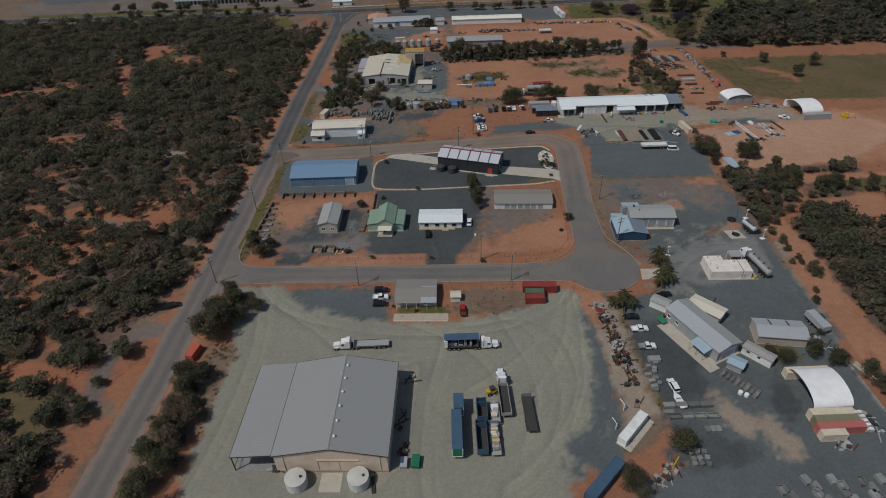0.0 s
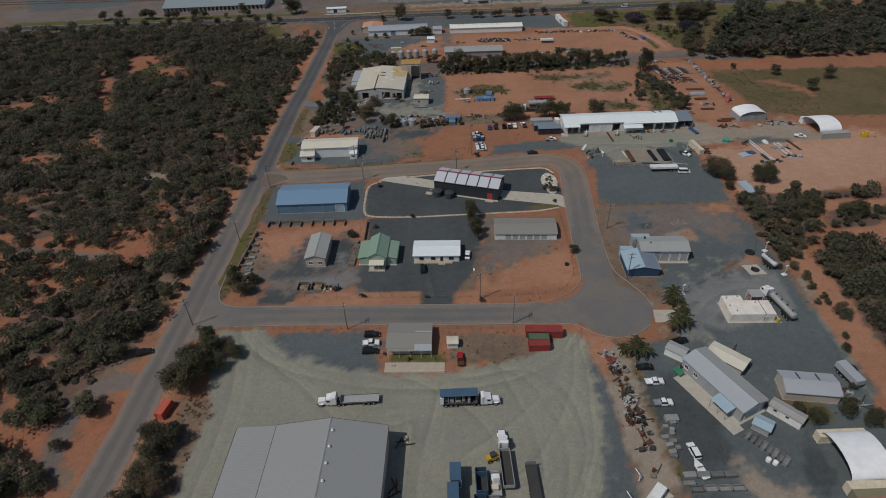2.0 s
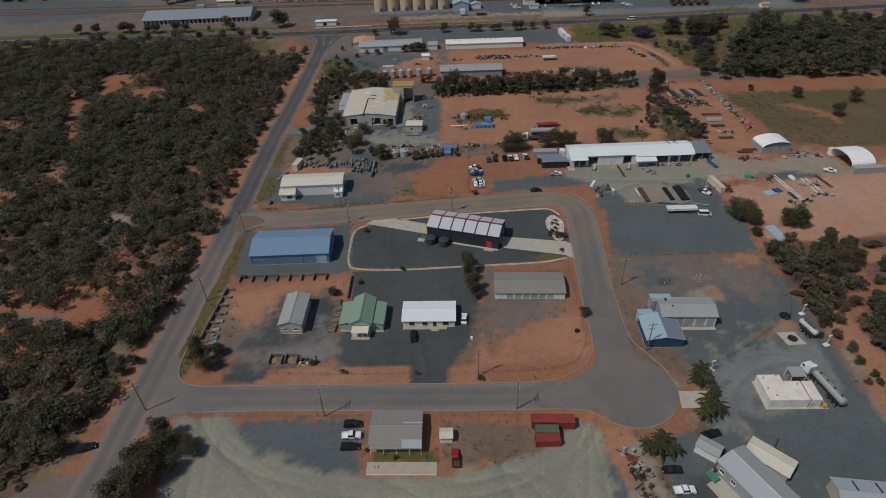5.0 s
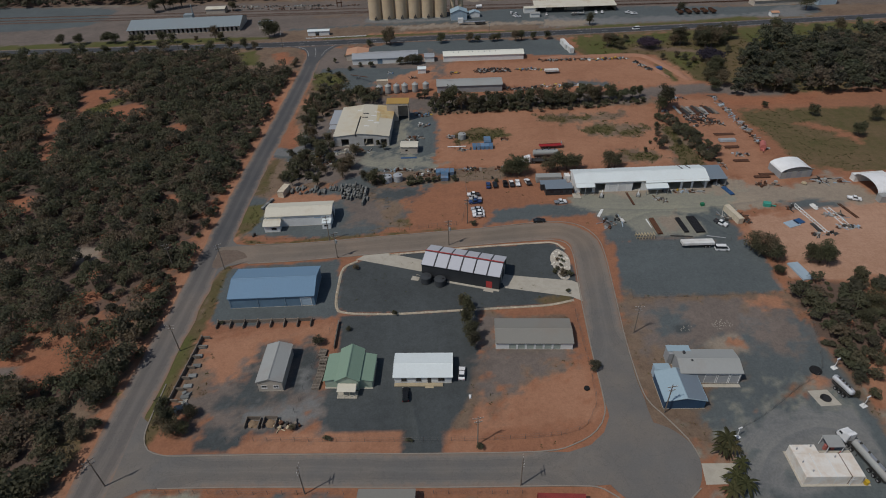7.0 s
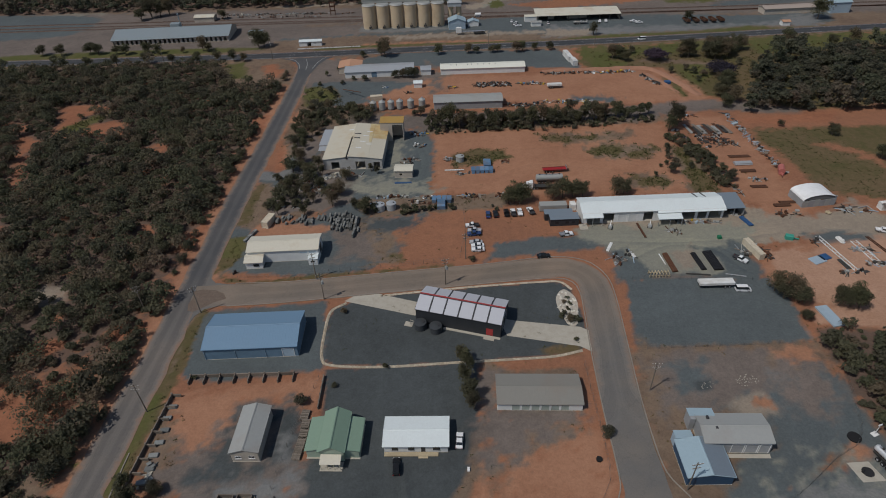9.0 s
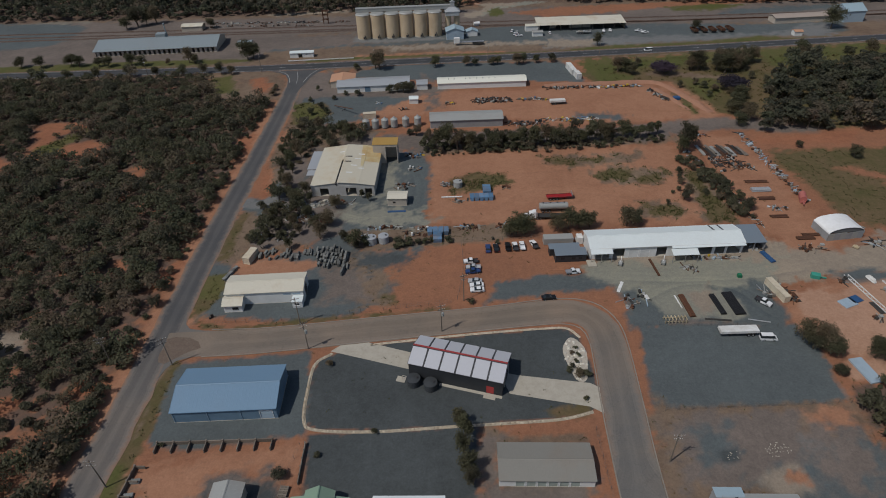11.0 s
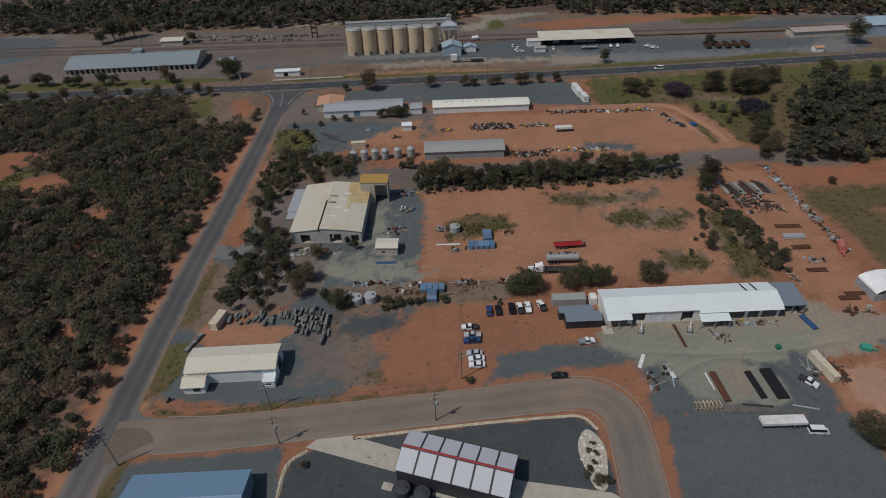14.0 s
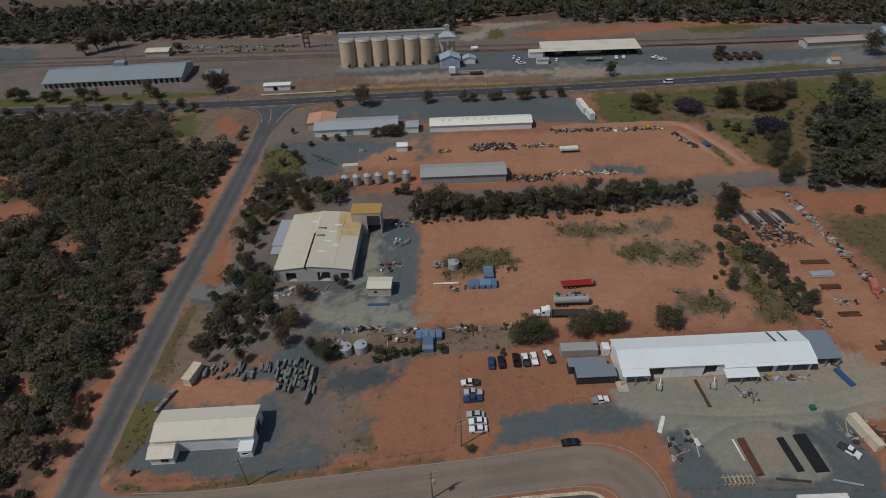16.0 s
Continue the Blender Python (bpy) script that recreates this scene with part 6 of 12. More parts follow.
for k in range(4):
    tree_kind(("gum", k), 10 + k, 8.5 + k, 4.6, 1.0, 22, 3000, 0.25, 0.24, LEAF, 1 + k % 2, 0.8)
    tree_kind(("scrub", k), 30 + k, 5.0 + 0.4 * k, 3.3, 0.4, 12, 1400, 0.25, 0.13, LEAF_DARK, 3)
    tree_kind(("shrub", k), 50 + k, 1.9, 1.4, 0.1, 6, 380, 0.18, 0.05, LEAF_DARK, 3)
    tree_kind(("tall", k), 70 + k, 9.8, 3.2, 2.0, 14, 1600, 0.26, 0.2, LEAF, 2, 1.0)
    tree_kind(("jacaranda", k), 80 + k, 6.6, 8.0, 1.6, 30, 3800, 0.38, 0.26, LEAF_PURPLE, 2, 0.55)


def palm_kind(k):
    """A leaning trunk and a burst of arching fronds."""
    rng = random.Random(90 + k)
    trunk, crown = Mesh().tube((0, 0, -0.1), (0.3, 0.1, 3.6), 0.22, 7, 0.15), Mesh()
    for i in range(22):
        a, up, reach = i * 2.4 + rng.uniform(-0.2, 0.2), rng.uniform(0.1, 1.0), rng.uniform(2.4, 3.2)
        d, side = Vector((math.cos(a), math.sin(a), 0)), Vector((-math.sin(a), math.cos(a), 0))
        for j in range(5):
            s0, s1 = j / 5, (j + 1) / 5
            for e in (-1, 1):
                q = []
                for s_, w_ in ((s0, 0), (s1, 0), (s1, 1), (s0, 1)):
                    z = 3.6 + reach * (up * s_ - 0.95 * s_ * s_) - 0.12 * w_
                    q.append(Vector((0.3, 0.1, z)) + d * reach * s_ * 0.95 + side * e * w_ * 0.3 * math.sin(math.pi * (0.15 + 0.8 * s_)))
                crown.add(q, [(0, 1, 2, 3)])
    return trunk.data("trunk", BARK), crown.data("crown", LEAF_PALM)


for k in range(4):
    TREES[("palm", k)] = palm_kind(k)
WORDS = {"jacaranda": ("jacaranda_tree", "jacaranda tree covered in dull purple blossom", "tree"),
         "palm": ("palm_tree", "short palm with arching dark green fronds", "palm"),
         "gum": ("gum_tree", "dark olive gum tree with a broad uneven crown", "tree"),
         "scrub": ("scrub_tree", "low dark grey-green scrub tree", "tree"),
         "shrub": ("shrub", "small dark rounded shrub", "shrub"),
         "tall": ("tall_tree", "tall dark green tree with an open crown", "tree")}
tree_rng = random.Random(7)


def tree(kind, x, y, scale=1.0, label="", group=""):
    name, words, category = WORDS[kind]
    trunk, crown = TREES[(kind, tree_rng.randrange(4))]
    ob = thing(name, label or words, category, x, y, tree_rng.uniform(0, 360), 0.0, group)
    ob.scale = (scale * tree_rng.uniform(0.9, 1.1), scale * tree_rng.uniform(0.9, 1.1), scale * tree_rng.uniform(0.9, 1.08))
    part("trunk", trunk, BARK, ob)
    part("crown", crown, LEAF, ob)
    return ob


def grove(kind, group, places):
    for x, y, s in places:
        tree(kind, x, y, s, "", group)


# joined woodland, too many to count
def woodland(name, label, ring, gap, kinds, seed, thin=0.0, avoid=0.35, keep_off=(), leaves=70, size=0.62, tall=1.0, material=None):
    rng = np.random.RandomState(seed)
    xs, ys = [p[0] for p in ring], [p[1] for p in ring]
    px, py = np.meshgrid(np.arange(min(xs), max(xs), gap), np.arange(min(ys), max(ys), gap))
    px = px.ravel() + rng.uniform(-0.5, 0.5, px.size) * gap
    py = py.ravel() + rng.uniform(-0.5, 0.5, py.size) * gap
    ok = inside(px, py, tuple(ring)) > wavy(px, py, 25, seed + 5) * 2
    w = ground_at(px, py)
    ok &= w[0] + w[1] > 1 - avoid
    if thin:
        ok &= clearings(px, py) > thin
    for hole in keep_off:
        ok &= inside(px, py, tuple(hole)) < 0
    px, py = px[ok], py[ok]
    crowns = []
    for k in range(10):
        r, h = kinds[k % len(kinds)]
        v, f, c = crown_of(rng, h * tall, r, h * 0.2, 5 + k % 4, int(leaves * (0.8 + 0.05 * k)), size, 0.55)
        crowns.append((v, f, wood_of(rng, h * tall, r, c[:2], 0.09, 2, 3)))
    vs, fs, wv, wf, tones, n, wn_ = [], [], [], [], [], 0, 0
    for x, y in zip(px, py):
        v, f, wood = crowns[rng.randint(10)]
        a, s, sz = rng.uniform(0, 6.28), 0.56 + 0.9 * rng.uniform(0, 1) ** 1.4, rng.uniform(0.75, 1.35)
        turn = np.array([[math.cos(a) * s, -math.sin(a) * s, 0], [math.sin(a) * s, math.cos(a) * s, 0], [0, 0, s * sz]])
        vs.append(v @ turn.T + (x, y, 0))
        tones.append(np.full(len(v), rng.uniform(0, 1), np.float32))
        fs.append(f + n)
        n += len(v)
        q = np.array(wood.v) @ turn.T + (x, y, 0)
        wv.append(q)
        wf += [tuple(i + wn_ for i in face) for face in wood.f if len(face) == 4]
        wn_ += len(q)
    ob = tagged(new(name, mesh_of(name, np.concatenate(vs), np.concatenate(fs), material or LEAF_DARK)), label, "woodland", "", "stuff")
    ob.data.attributes.new("tone", "FLOAT", "POINT").data.foreach_set("value", np.concatenate(tones))
    stems = mesh_of("stems", np.concatenate(wv), np.array(wf), BARK)
    tagged(part("stems", stems, BARK, ob), "thin grey-brown stems", "", "", "stuff")
    return len(px)


SCRUB = [(3.4, 3.5), (4.1, 4.2), (2.7, 2.7), (4.7, 5.0), (1.9, 1.6), (3.5, 3.7), (1.6, 1.2)]
LOW_SCRUB = [(2.3, 2.8), (2.8, 3.6), (1.6, 1.8), (3.1, 4.2), (1.3, 1.2), (2.4, 3.2), (1.8, 1.6)]
GUMS = [(3.6, 6.5), (4.4, 8.0), (3.0, 5.5), (4.0, 9.0)]
woodland("scrub_woodland", "dense dark grey-green scrub with red soil between", [(-85, 236), (-84, 262), (-82, 330), (-80, 395), (-95, 426), (-104, 442), (-345, 438), (-205, 225), (-150, 225)], 3.45, SCRUB, 3, -1.1, leaves=230, size=0.38, tall=1.0)
woodland("open_woodland", "dark scrub with patches of bare red soil", [(-87, 158), (-85, 236), (-150, 226), (-205, 226), (-160, 140), (-94, 140)], 3.7, SCRUB, 15, -0.48, 0.8, leaves=380, size=0.31, tall=1.1)
woodland("roadside_scrub", "olive-green scrub along the edge of a back road", [(-87.2, 137), (-84.6, 150), (-83.0, 185), (-81.6, 236), (-86.5, 236), (-89, 158), (-98, 148), (-99, 136)], 4.0, SCRUB, 21, -0.35, 1.2, leaves=420, size=0.34, tall=1.25)
woodland("open_scrub", "open dark scrub over red soil", [(-92, 140), (-160, 140), (-130, 60), (-120, 30), (-92, 30), (-92, 75), (-98, 100), (-92, 120)], 3.3, SCRUB, 4, -0.75, leaves=420, size=0.34, tall=1.15)
woodland("track_scrub", "grey-green scrub beside a red dirt track", [(119.2, 169), (130, 180), (134, 175), (138, 167), (150, 167), (172, 190), (192, 206), (140, 90), (132, 60), (124, 60), (119.6, 110), (118, 140), (117, 156)], 3.5, SCRUB, 5, -1.15, leaves=380, size=0.34, tall=1.2)
woodland("track_edge_scrub", "grey-green scrub along a red dirt track", [(119.7, 145.1), (128.1, 154.3), (149.1, 153.4), (118.9, 107), (117.4, 119.2), (117.9, 131)], 3.2, SCRUB, 24, -1.1, 1.2, leaves=380, size=0.34, tall=1.1)
woodland("turnout_scrub", "dark scrub between a turnout and a back road", [(-112, 170.3), (-104.1, 172.5), (-96, 177.2), (-88.6, 176.9), (-86.2, 168.6), (-86.5, 161.1), (-88, 155.5), (-103.6, 155.9)], 3.4, SCRUB, 25, -0.9, 1.2, leaves=400, size=0.34, tall=1.15)
woodland("boundary_scrub", "dark scrub along a yard boundary", [(108.1, 206.3), (118.6, 204.9), (130.3, 203.4), (130.2, 197.9), (132.2, 193), (125.8, 181.4), (117.8, 179.6), (113.8, 175.2), (111.1, 167.2), (107.4, 166), (106.5, 178.2), (107.3, 191.7)], 2.9, LOW_SCRUB, 6, -1.2, 1.2, leaves=400, size=0.34, tall=1.05)
woodland("lot_scrub", "tangled dark scrub beside a red dirt track", [(119.4, 168.9), (127.3, 175.5), (134.3, 176.1), (139.2, 171.5), (139.4, 156.8), (126.4, 136.6), (116.9, 136.9), (118, 142.7), (118.6, 155.4), (117.7, 163.2)], 3.4, LOW_SCRUB, 23, -0.5, 1.2, leaves=400, size=0.34, tall=1.1)
woodland("clump_scrub", "dense clump of dark scrub between dirt tracks", [(137.1, 193.4), (144.6, 194.1), (155.8, 193.1), (150.1, 183.8), (138.4, 183.3), (132.3, 183.6)], 3.2, LOW_SCRUB, 26, -0.9, 1.2, leaves=400, size=0.34, tall=1.1)
woodland("row_scrub", "low dark row of scrub beside a dirt track", [(135, 205.9), (150.7, 206.9), (163.7, 205.8), (160.6, 200.8), (148.7, 201.2), (133.4, 201.9)], 2.8, LOW_SCRUB, 18, -1.2, 1.2, leaves=400, size=0.34, tall=0.75)
woodland("roadside_woodland", "dark gum woodland beside the highway", [(146, 347), (160, 366), (168, 392), (180, 398), (186, 416), (222, 416), (262, 432), (330, 446), (330, 350), (240, 345)], 4.7, GUMS, 8, -1.6, 1.1, leaves=400, size=0.47, tall=1.15, material=LEAF_FAR)
woodland("far_woodland", "dark gum woodland behind the railway", [(-400, 552), (-300, 560), (-60, 556), (20, 548), (40, 580), (80, 590), (110, 565), (300, 540), (400, 540), (400, 630), (-400, 630)], 5.2, GUMS, 9, -1.3, 1.1, leaves=110, size=0.9, material=LEAF_FAR)
woodland("factory_scrub", "tangled dark scrub beside a factory", [(-62, 276), (-40, 280), (-46, 292), (-47, 300), (-58, 322), (-52, 330), (-47, 345), (-26, 352), (-28, 364), (-55, 370), (-64, 366), (-62, 340), (-58, 318), (-60, 300)], 3.9, SCRUB, 12, -0.7, 1.2, leaves=330, size=0.32)
woodland("hedge_scrub", "dark hedge of scrub along a steel yard", [(104, 326), (109, 328), (117, 300), (119, 282), (113, 280), (108, 300)], 2.5, [(1.5, 2.2), (2.1, 3.0), (1.2, 1.6)], 13, -0.9, 1.2, leaves=200, size=0.32)
woodland("verge_scrub", "low dark scrub on a yard fence line", [(-26, 270), (34, 271), (36, 275), (8, 275.5), (-26, 274.5)], 3.0, [(1.3, 1.6), (1.7, 2.2), (1.0, 1.2)], 14, -0.4, 1.2, leaves=200, size=0.32)
woodland("understorey", "low brown weeds and bushes beside a dirt track", [(2, 333), (60, 336), (106, 342), (106, 349), (60, 346), (2, 345)], 2.7, [(1.3, 1.4), (1.7, 2.0), (1.0, 1.0)], 17, -0.7, 1.2, leaves=160, size=0.32)

woodland("track_trees", "dark line of gum trees along a dirt track", [(1, 337.5), (30, 337), (60, 339), (88, 344), (100, 346), (100, 350), (84, 348.5), (60, 346), (30, 344), (1, 345)], 3.4, [(2.2, 4.6), (2.8, 6.0), (2.0, 3.6), (2.6, 6.8)], 41, -0.9, 1.2, leaves=380, size=0.32)


def tufts(name, label, x0, x1, y0, y1, gap, chance, height, material, seed, blades=7):
    """Clumps of grass and weeds, thick where the ground is grassy."""
    rng = np.random.RandomState(seed)
    px, py = np.meshgrid(np.arange(x0, x1, gap), np.arange(y0, y1, gap))
    px = px.ravel() + rng.uniform(-0.7, 0.7, px.size) * gap
    py = py.ravel() + rng.uniform(-0.7, 0.7, py.size) * gap
    w = ground_at(px, py)
    keep = np.ones(px.size, bool)
    for line, half in ((back_road, 6.5), (upper_street, 6.2), (lower_street, 5.4)):
        for q in line:
            keep &= (px - q.x) ** 2 + (py - q.y) ** 2 > half ** 2
    keep &= (px - 48.6) ** 2 + (py - 145.4) ** 2 > 13 ** 2
    want = keep * sum(w[KINDS.index(k)] * c for k, c in chance.items()) * (0.6 + 0.9 * wavy(px, py, 9, seed))
    ok = rng.uniform(0, 1, px.size) < want
    px, py = px[ok], py[ok]
    n = len(px) * blades
    centres = np.repeat(np.stack([px, py, np.full(len(px), height * 0.4)], 1), blades, 0) + rng.normal(size=(n, 3)) * (0.28 + 0.3 * (height > 0.5), 0.28 + 0.3 * (height > 0.5), height * 0.15)
    normals = rng.normal(size=(n, 3)) + (0, 0, 0.4)
    normals /= np.linalg.norm(normals, axis=1, keepdims=True)
    v, f = quad_cloud(rng, centres, normals, height * 0.5)
    v[:, 2] = np.maximum(v[:, 2], 0.0)
    tagged(new(name, mesh_of(name, v, f, material)), label, "grass", "", "stuff")


tufts("dry_grass", "scattered straw-coloured grass tufts", -72, 140, 60, 350, 1.5, {"dry": 0.42, "red": 0.05, "grass": 0.2}, 0.34, STRAW, 31)
tufts("straw_grass", "thick straw-coloured grass on a roadside bank", -78, -56, 60, 136, 0.8, {"buff": 0.7, "dry": 0.4}, 0.5, STRAW, 35)
tufts("weeds", "scattered low green weeds", -72, 180, 60, 350, 1.5, {"grass": 0.6, "green": 0.3, "dry": 0.1, "red": 0.022, "sand": 0.012, "litter": 0.08}, 0.36, WEED, 32)
tufts("yard_weeds", "dark green weeds and low bushes on bare sand", 5, 115, 276, 334, 0.9, {"grass": 0.5, "dry": 0.1}, 0.6, WEED, 34, 7)
tufts("soak_grass", "bright green grass round a dry soak", -186, -158, 344, 380, 1.0, {"green": 0.9}, 0.5, WEED, 36, 8)
tufts("verge_weeds", "dark green weeds on a lot by the highway", -76, -40, 360, 440, 1.4, {"grass": 0.6, "green": 0.7, "dry": 0.12}, 0.6, WEED, 37, 7)
tufts("lot_weeds", "sparse dark green weeds on slate gravel", -29, 40, 198, 222, 1.6, {"slate": 0.07}, 0.3, WEED, 38, 6)
tufts("lot_verge_weeds", "green weeds on a verge beside a shed", -78, -60, 150, 262, 1.0, {"green": 0.5, "grass": 0.4}, 0.4, WEED, 39, 7)
tufts("meadow_weeds", "tall green and brown weeds in a meadow", 96, 235, 366, 446, 2.3, {"grass": 0.55, "green": 0.5, "dry": 0.2}, 0.75, WEED, 33, 8)

# ---- buildings ----
def wall_panels(u0, u1, h, holes=(), thick=0.15, gable=None):
    """The panels of a wall along x from u0 to u1, its outer face at y = 0; holes: (from, to, sill, head). gable: (x, height) of the peak."""
    if not holes:
        m = Mesh()
        return [m.profile([(u0, 0), (u1, 0), (u1, h), gable, (u0, h)] if gable else [(u0, 0), (u1, 0), (u1, h), (u0, h)], 0.0, thick)]
    out, at = [], u0
    for a, b, low, high in sorted(holes):
        if a > at:
            out.append(Mesh().box(at, a, 0, thick, 0, h))
        if low > 0:
            out.append(Mesh().box(a, b, 0, thick, 0, low))
        if high < h:
            out.append(Mesh().box(a, b, 0, thick, high, h))
        at = b
    if at < u1:
        out.append(Mesh().box(at, u1, 0, thick, 0, h))
    if gable:
        out.append(Mesh().profile([(u0, h), (u1, h), gable], 0.0, thick))
    return out


def ribbed(a, b, c, d, thick=0.06, gap=0.9, rib=0.010):
    """A roof slope of ribbed sheet: a and b the lower corners, c and d the upper, ribs running up the slope."""
    a, b, c, d = (Vector(p) for p in (a, b, c, d))
    n = max(1, int((b - a).length / gap))
    half = 0.06 / max(0.3, (b - a).length)
    cut = [(0.0, 0.0)]
    for k in range(1, n):
        s = k / n
        cut += [(s - half, 0.0), (s - half * 0.5, rib), (s + half * 0.5, rib), (s + half, 0.0)]
    cut.append((1.0, 0.0))
    m, e = Mesh(), len(cut)
    up, down = Vector((0, 0, 1)), Vector((0, 0, -thick))
    m.v = [a.lerp(b, s) + up * h for s, h in cut] + [d.lerp(c, s) + up * h for s, h in cut] + [a + down, b + down, c + down, d + down]
    m.f = [(k, k + 1, e + k + 1, e + k) for k in range(e - 1)] + [(2 * e + 3, 2 * e + 2, 2 * e + 1, 2 * e)]
    m.f += [(*range(e - 1, -1, -1), 2 * e, 2 * e + 1), (*range(e, 2 * e), 2 * e + 2, 2 * e + 3), (0, e, 2 * e + 3, 2 * e), (2 * e - 1, e - 1, 2 * e + 1, 2 * e + 2)]
    return m


def placed(ob, x, y, turn, z=0.0):
    ob.matrix_local = pose(x, y, z, 0, 0, turn)
    return ob


SIDES = {"front": (0, -1), "back": (180, 1), "right": (90, 1), "left": (-90, -1)}


def add_walls(ob, w, d, h, material, openings, gable_axis, rise, labels=None, skip=()):
    """Four walls round (0, 0): front faces -y. openings: side -> [(from, to, sill, head)], counted along the wall as seen from outside."""
    for side, (turn, _) in SIDES.items():
        if side in skip:
            continue
        half, depth = (w / 2, d / 2) if side in ("front", "back") else (d / 2, w / 2)
        gable = None
        if rise and (gable_axis == "x") == (side in ("left", "right")):
            gable = (0.0, h + rise)
        inset = 0.0 if side in ("front", "back") else 0.152
        panels = wall_panels(-half + inset, half - inset, h, openings.get(side, ()), gable=(0.0, h + rise) if gable else None)
        r = radians(turn)
        for m in panels:
            placed(part("wall" if len(panels) == 1 else "wall_panel", m, material, ob), depth * math.sin(r), -depth * math.cos(r), turn)


def on_wall(ob, side, w, d, name, mesh, material, label="", out=0.03):
    """Fix a mesh, drawn in front of a wall along x, to one side of a building."""
    turn, _ = SIDES[side]
    depth = (d / 2 if side in ("front", "back") else w / 2) + out
    r = radians(turn)
    return placed(part(name, mesh, material, ob, label), depth * math.sin(r), -depth * math.cos(r), turn)


def roller_door(ob, side, w, d, a, b, h, material, label="", name="roller_door"):
    m = Mesh()
    n = max(4, int(h / 0.3))
    rows = [(0.02 + (h - 0.04) * k / (2 * n), 0.02 if k % 2 else 0.06) for k in range(2 * n + 1)]
    m.v = [(u, d_, z) for z, d_ in rows for u in (a + 0.06, b - 0.06)]
    m.f = [(2 * k, 2 * k + 1, 2 * k + 3, 2 * k + 2) for k in range(2 * n)]
    door = on_wall(ob, side, w, d, name, m, material, label, 0.02)
    frame_ = Mesh().box(a - 0.08, a + 0.06, -0.06, 0.05, 0, h + 0.1).box(b - 0.06, b + 0.08, -0.06, 0.05, 0, h + 0.1).box(a - 0.08, b + 0.08, -0.06, 0.05, h, h + 0.22)
    part("door_frame", frame_, TRIM_WHITE, door)
    return door


def window(ob, side, w, d, a, b, low, high, frame_material=None):
    """A window with a frame, a middle bar and two panes; its hole is given to add_walls()."""
    f = 0.08
    m = Mesh().box(a, b, -0.05, 0.08, low, low + f).box(a, b, -0.05, 0.08, high - f, high).box(a, a + f, -0.05, 0.08, low + f, high - f).box(b - f, b, -0.05, 0.08, low + f, high - f)
    mid = (a + b) / 2
    m.box(mid - 0.03, mid + 0.03, -0.04, 0.06, low + f, high - f)
    win = on_wall(ob, side, w, d, "window", m, frame_material or TRIM_WHITE, "", 0.0)
    part("pane", Mesh().box(a + f, mid - 0.03, 0.02, 0.035, low + f, high - f), GLASS, win)
    part("pane", Mesh().box(mid + 0.03, b - f, 0.02, 0.035, low + f, high - f), GLASS, win)
    part("sill", Mesh().box(a - 0.08, b + 0.08, -0.12, 0.0, low - 0.07, low), frame_material or TRIM_WHITE, win)
    return win


def gable_roof(ob, w, d, h, rise, axis, material, over=0.35, trim=None, gap=0.9, gutter=True, second=None):
    """Two ribbed slopes, a ridge cap, barge boards and gutters, ridge along x or y."""
    trim = trim or material
    W, D = w / 2 + over, d / 2 + over
    z0, z1 = h + 0.06, h + rise + 0.08
    if axis == "x":
        drop = rise * over / (d / 2)
        e = z0 - drop
        part("roof_slope", ribbed((-W, -D, e), (W, -D, e), (W, 0, z1), (-W, 0, z1), gap=gap), material, ob)
        part("roof_slope", ribbed((W, D, e), (-W, D, e), (-W, 0, z1), (W, 0, z1), gap=gap), second or material, ob)
        part("ridge_cap", Mesh().profile([(-0.25, z1 + 0.0), (0.25, z1 + 0.0), (0.0, z1 + 0.11)], -W, W), material, ob).matrix_local = pose(0, 0, 0, 0, 0, 90)
        if gutter:
            for s in (-1, 1):
                part("gutter", Mesh().box(-W, W, s * (D + 0.06) - 0.07, s * (D + 0.06) + 0.07, e - 0.16, e - 0.02), trim, ob)
        for s in (-1, 1):
            part("barge_board", Mesh().slab((s * W - 0.04, -D, e + 0.05), (s * W + 0.04, -D, e + 0.05), (s * W + 0.04, 0, z1 + 0.05), (s * W - 0.04, 0, z1 + 0.05), 0.22).slab((s * W - 0.04, 0, z1 + 0.05), (s * W + 0.04, 0, z1 + 0.05), (s * W + 0.04, D, e + 0.05), (s * W - 0.04, D, e + 0.05), 0.22), trim, ob)
    else:
        drop = rise * over / (w / 2)
        e = z0 - drop
        part("roof_slope", ribbed((-W, D, e), (-W, -D, e), (0, -D, z1), (0, D, z1), gap=gap), material, ob)
        part("roof_slope", ribbed((W, -D, e), (W, D, e), (0, D, z1), (0, -D, z1), gap=gap), second or material, ob)
        part("ridge_cap", Mesh().profile([(-0.25, z1 + 0.0), (0.25, z1 + 0.0), (0.0, z1 + 0.11)], -D, D), material, ob)
        if gutter:
            for s in (-1, 1):
                part("gutter", Mesh().box(s * (W + 0.06) - 0.07, s * (W + 0.06) + 0.07, -D, D, e - 0.16, e - 0.02), trim, ob)
        for s in (-1, 1):
            part("barge_board", Mesh().slab((-W, s * D - 0.04, e + 0.05), (-W, s * D + 0.04, e + 0.05), (0, s * D + 0.04, z1 + 0.05), (0, s * D - 0.04, z1 + 0.05), 0.22).slab((0, s * D - 0.04, z1 + 0.05), (0, s * D + 0.04, z1 + 0.05), (W, s * D + 0.04, e + 0.05), (W, s * D - 0.04, e + 0.05), 0.22), trim, ob)


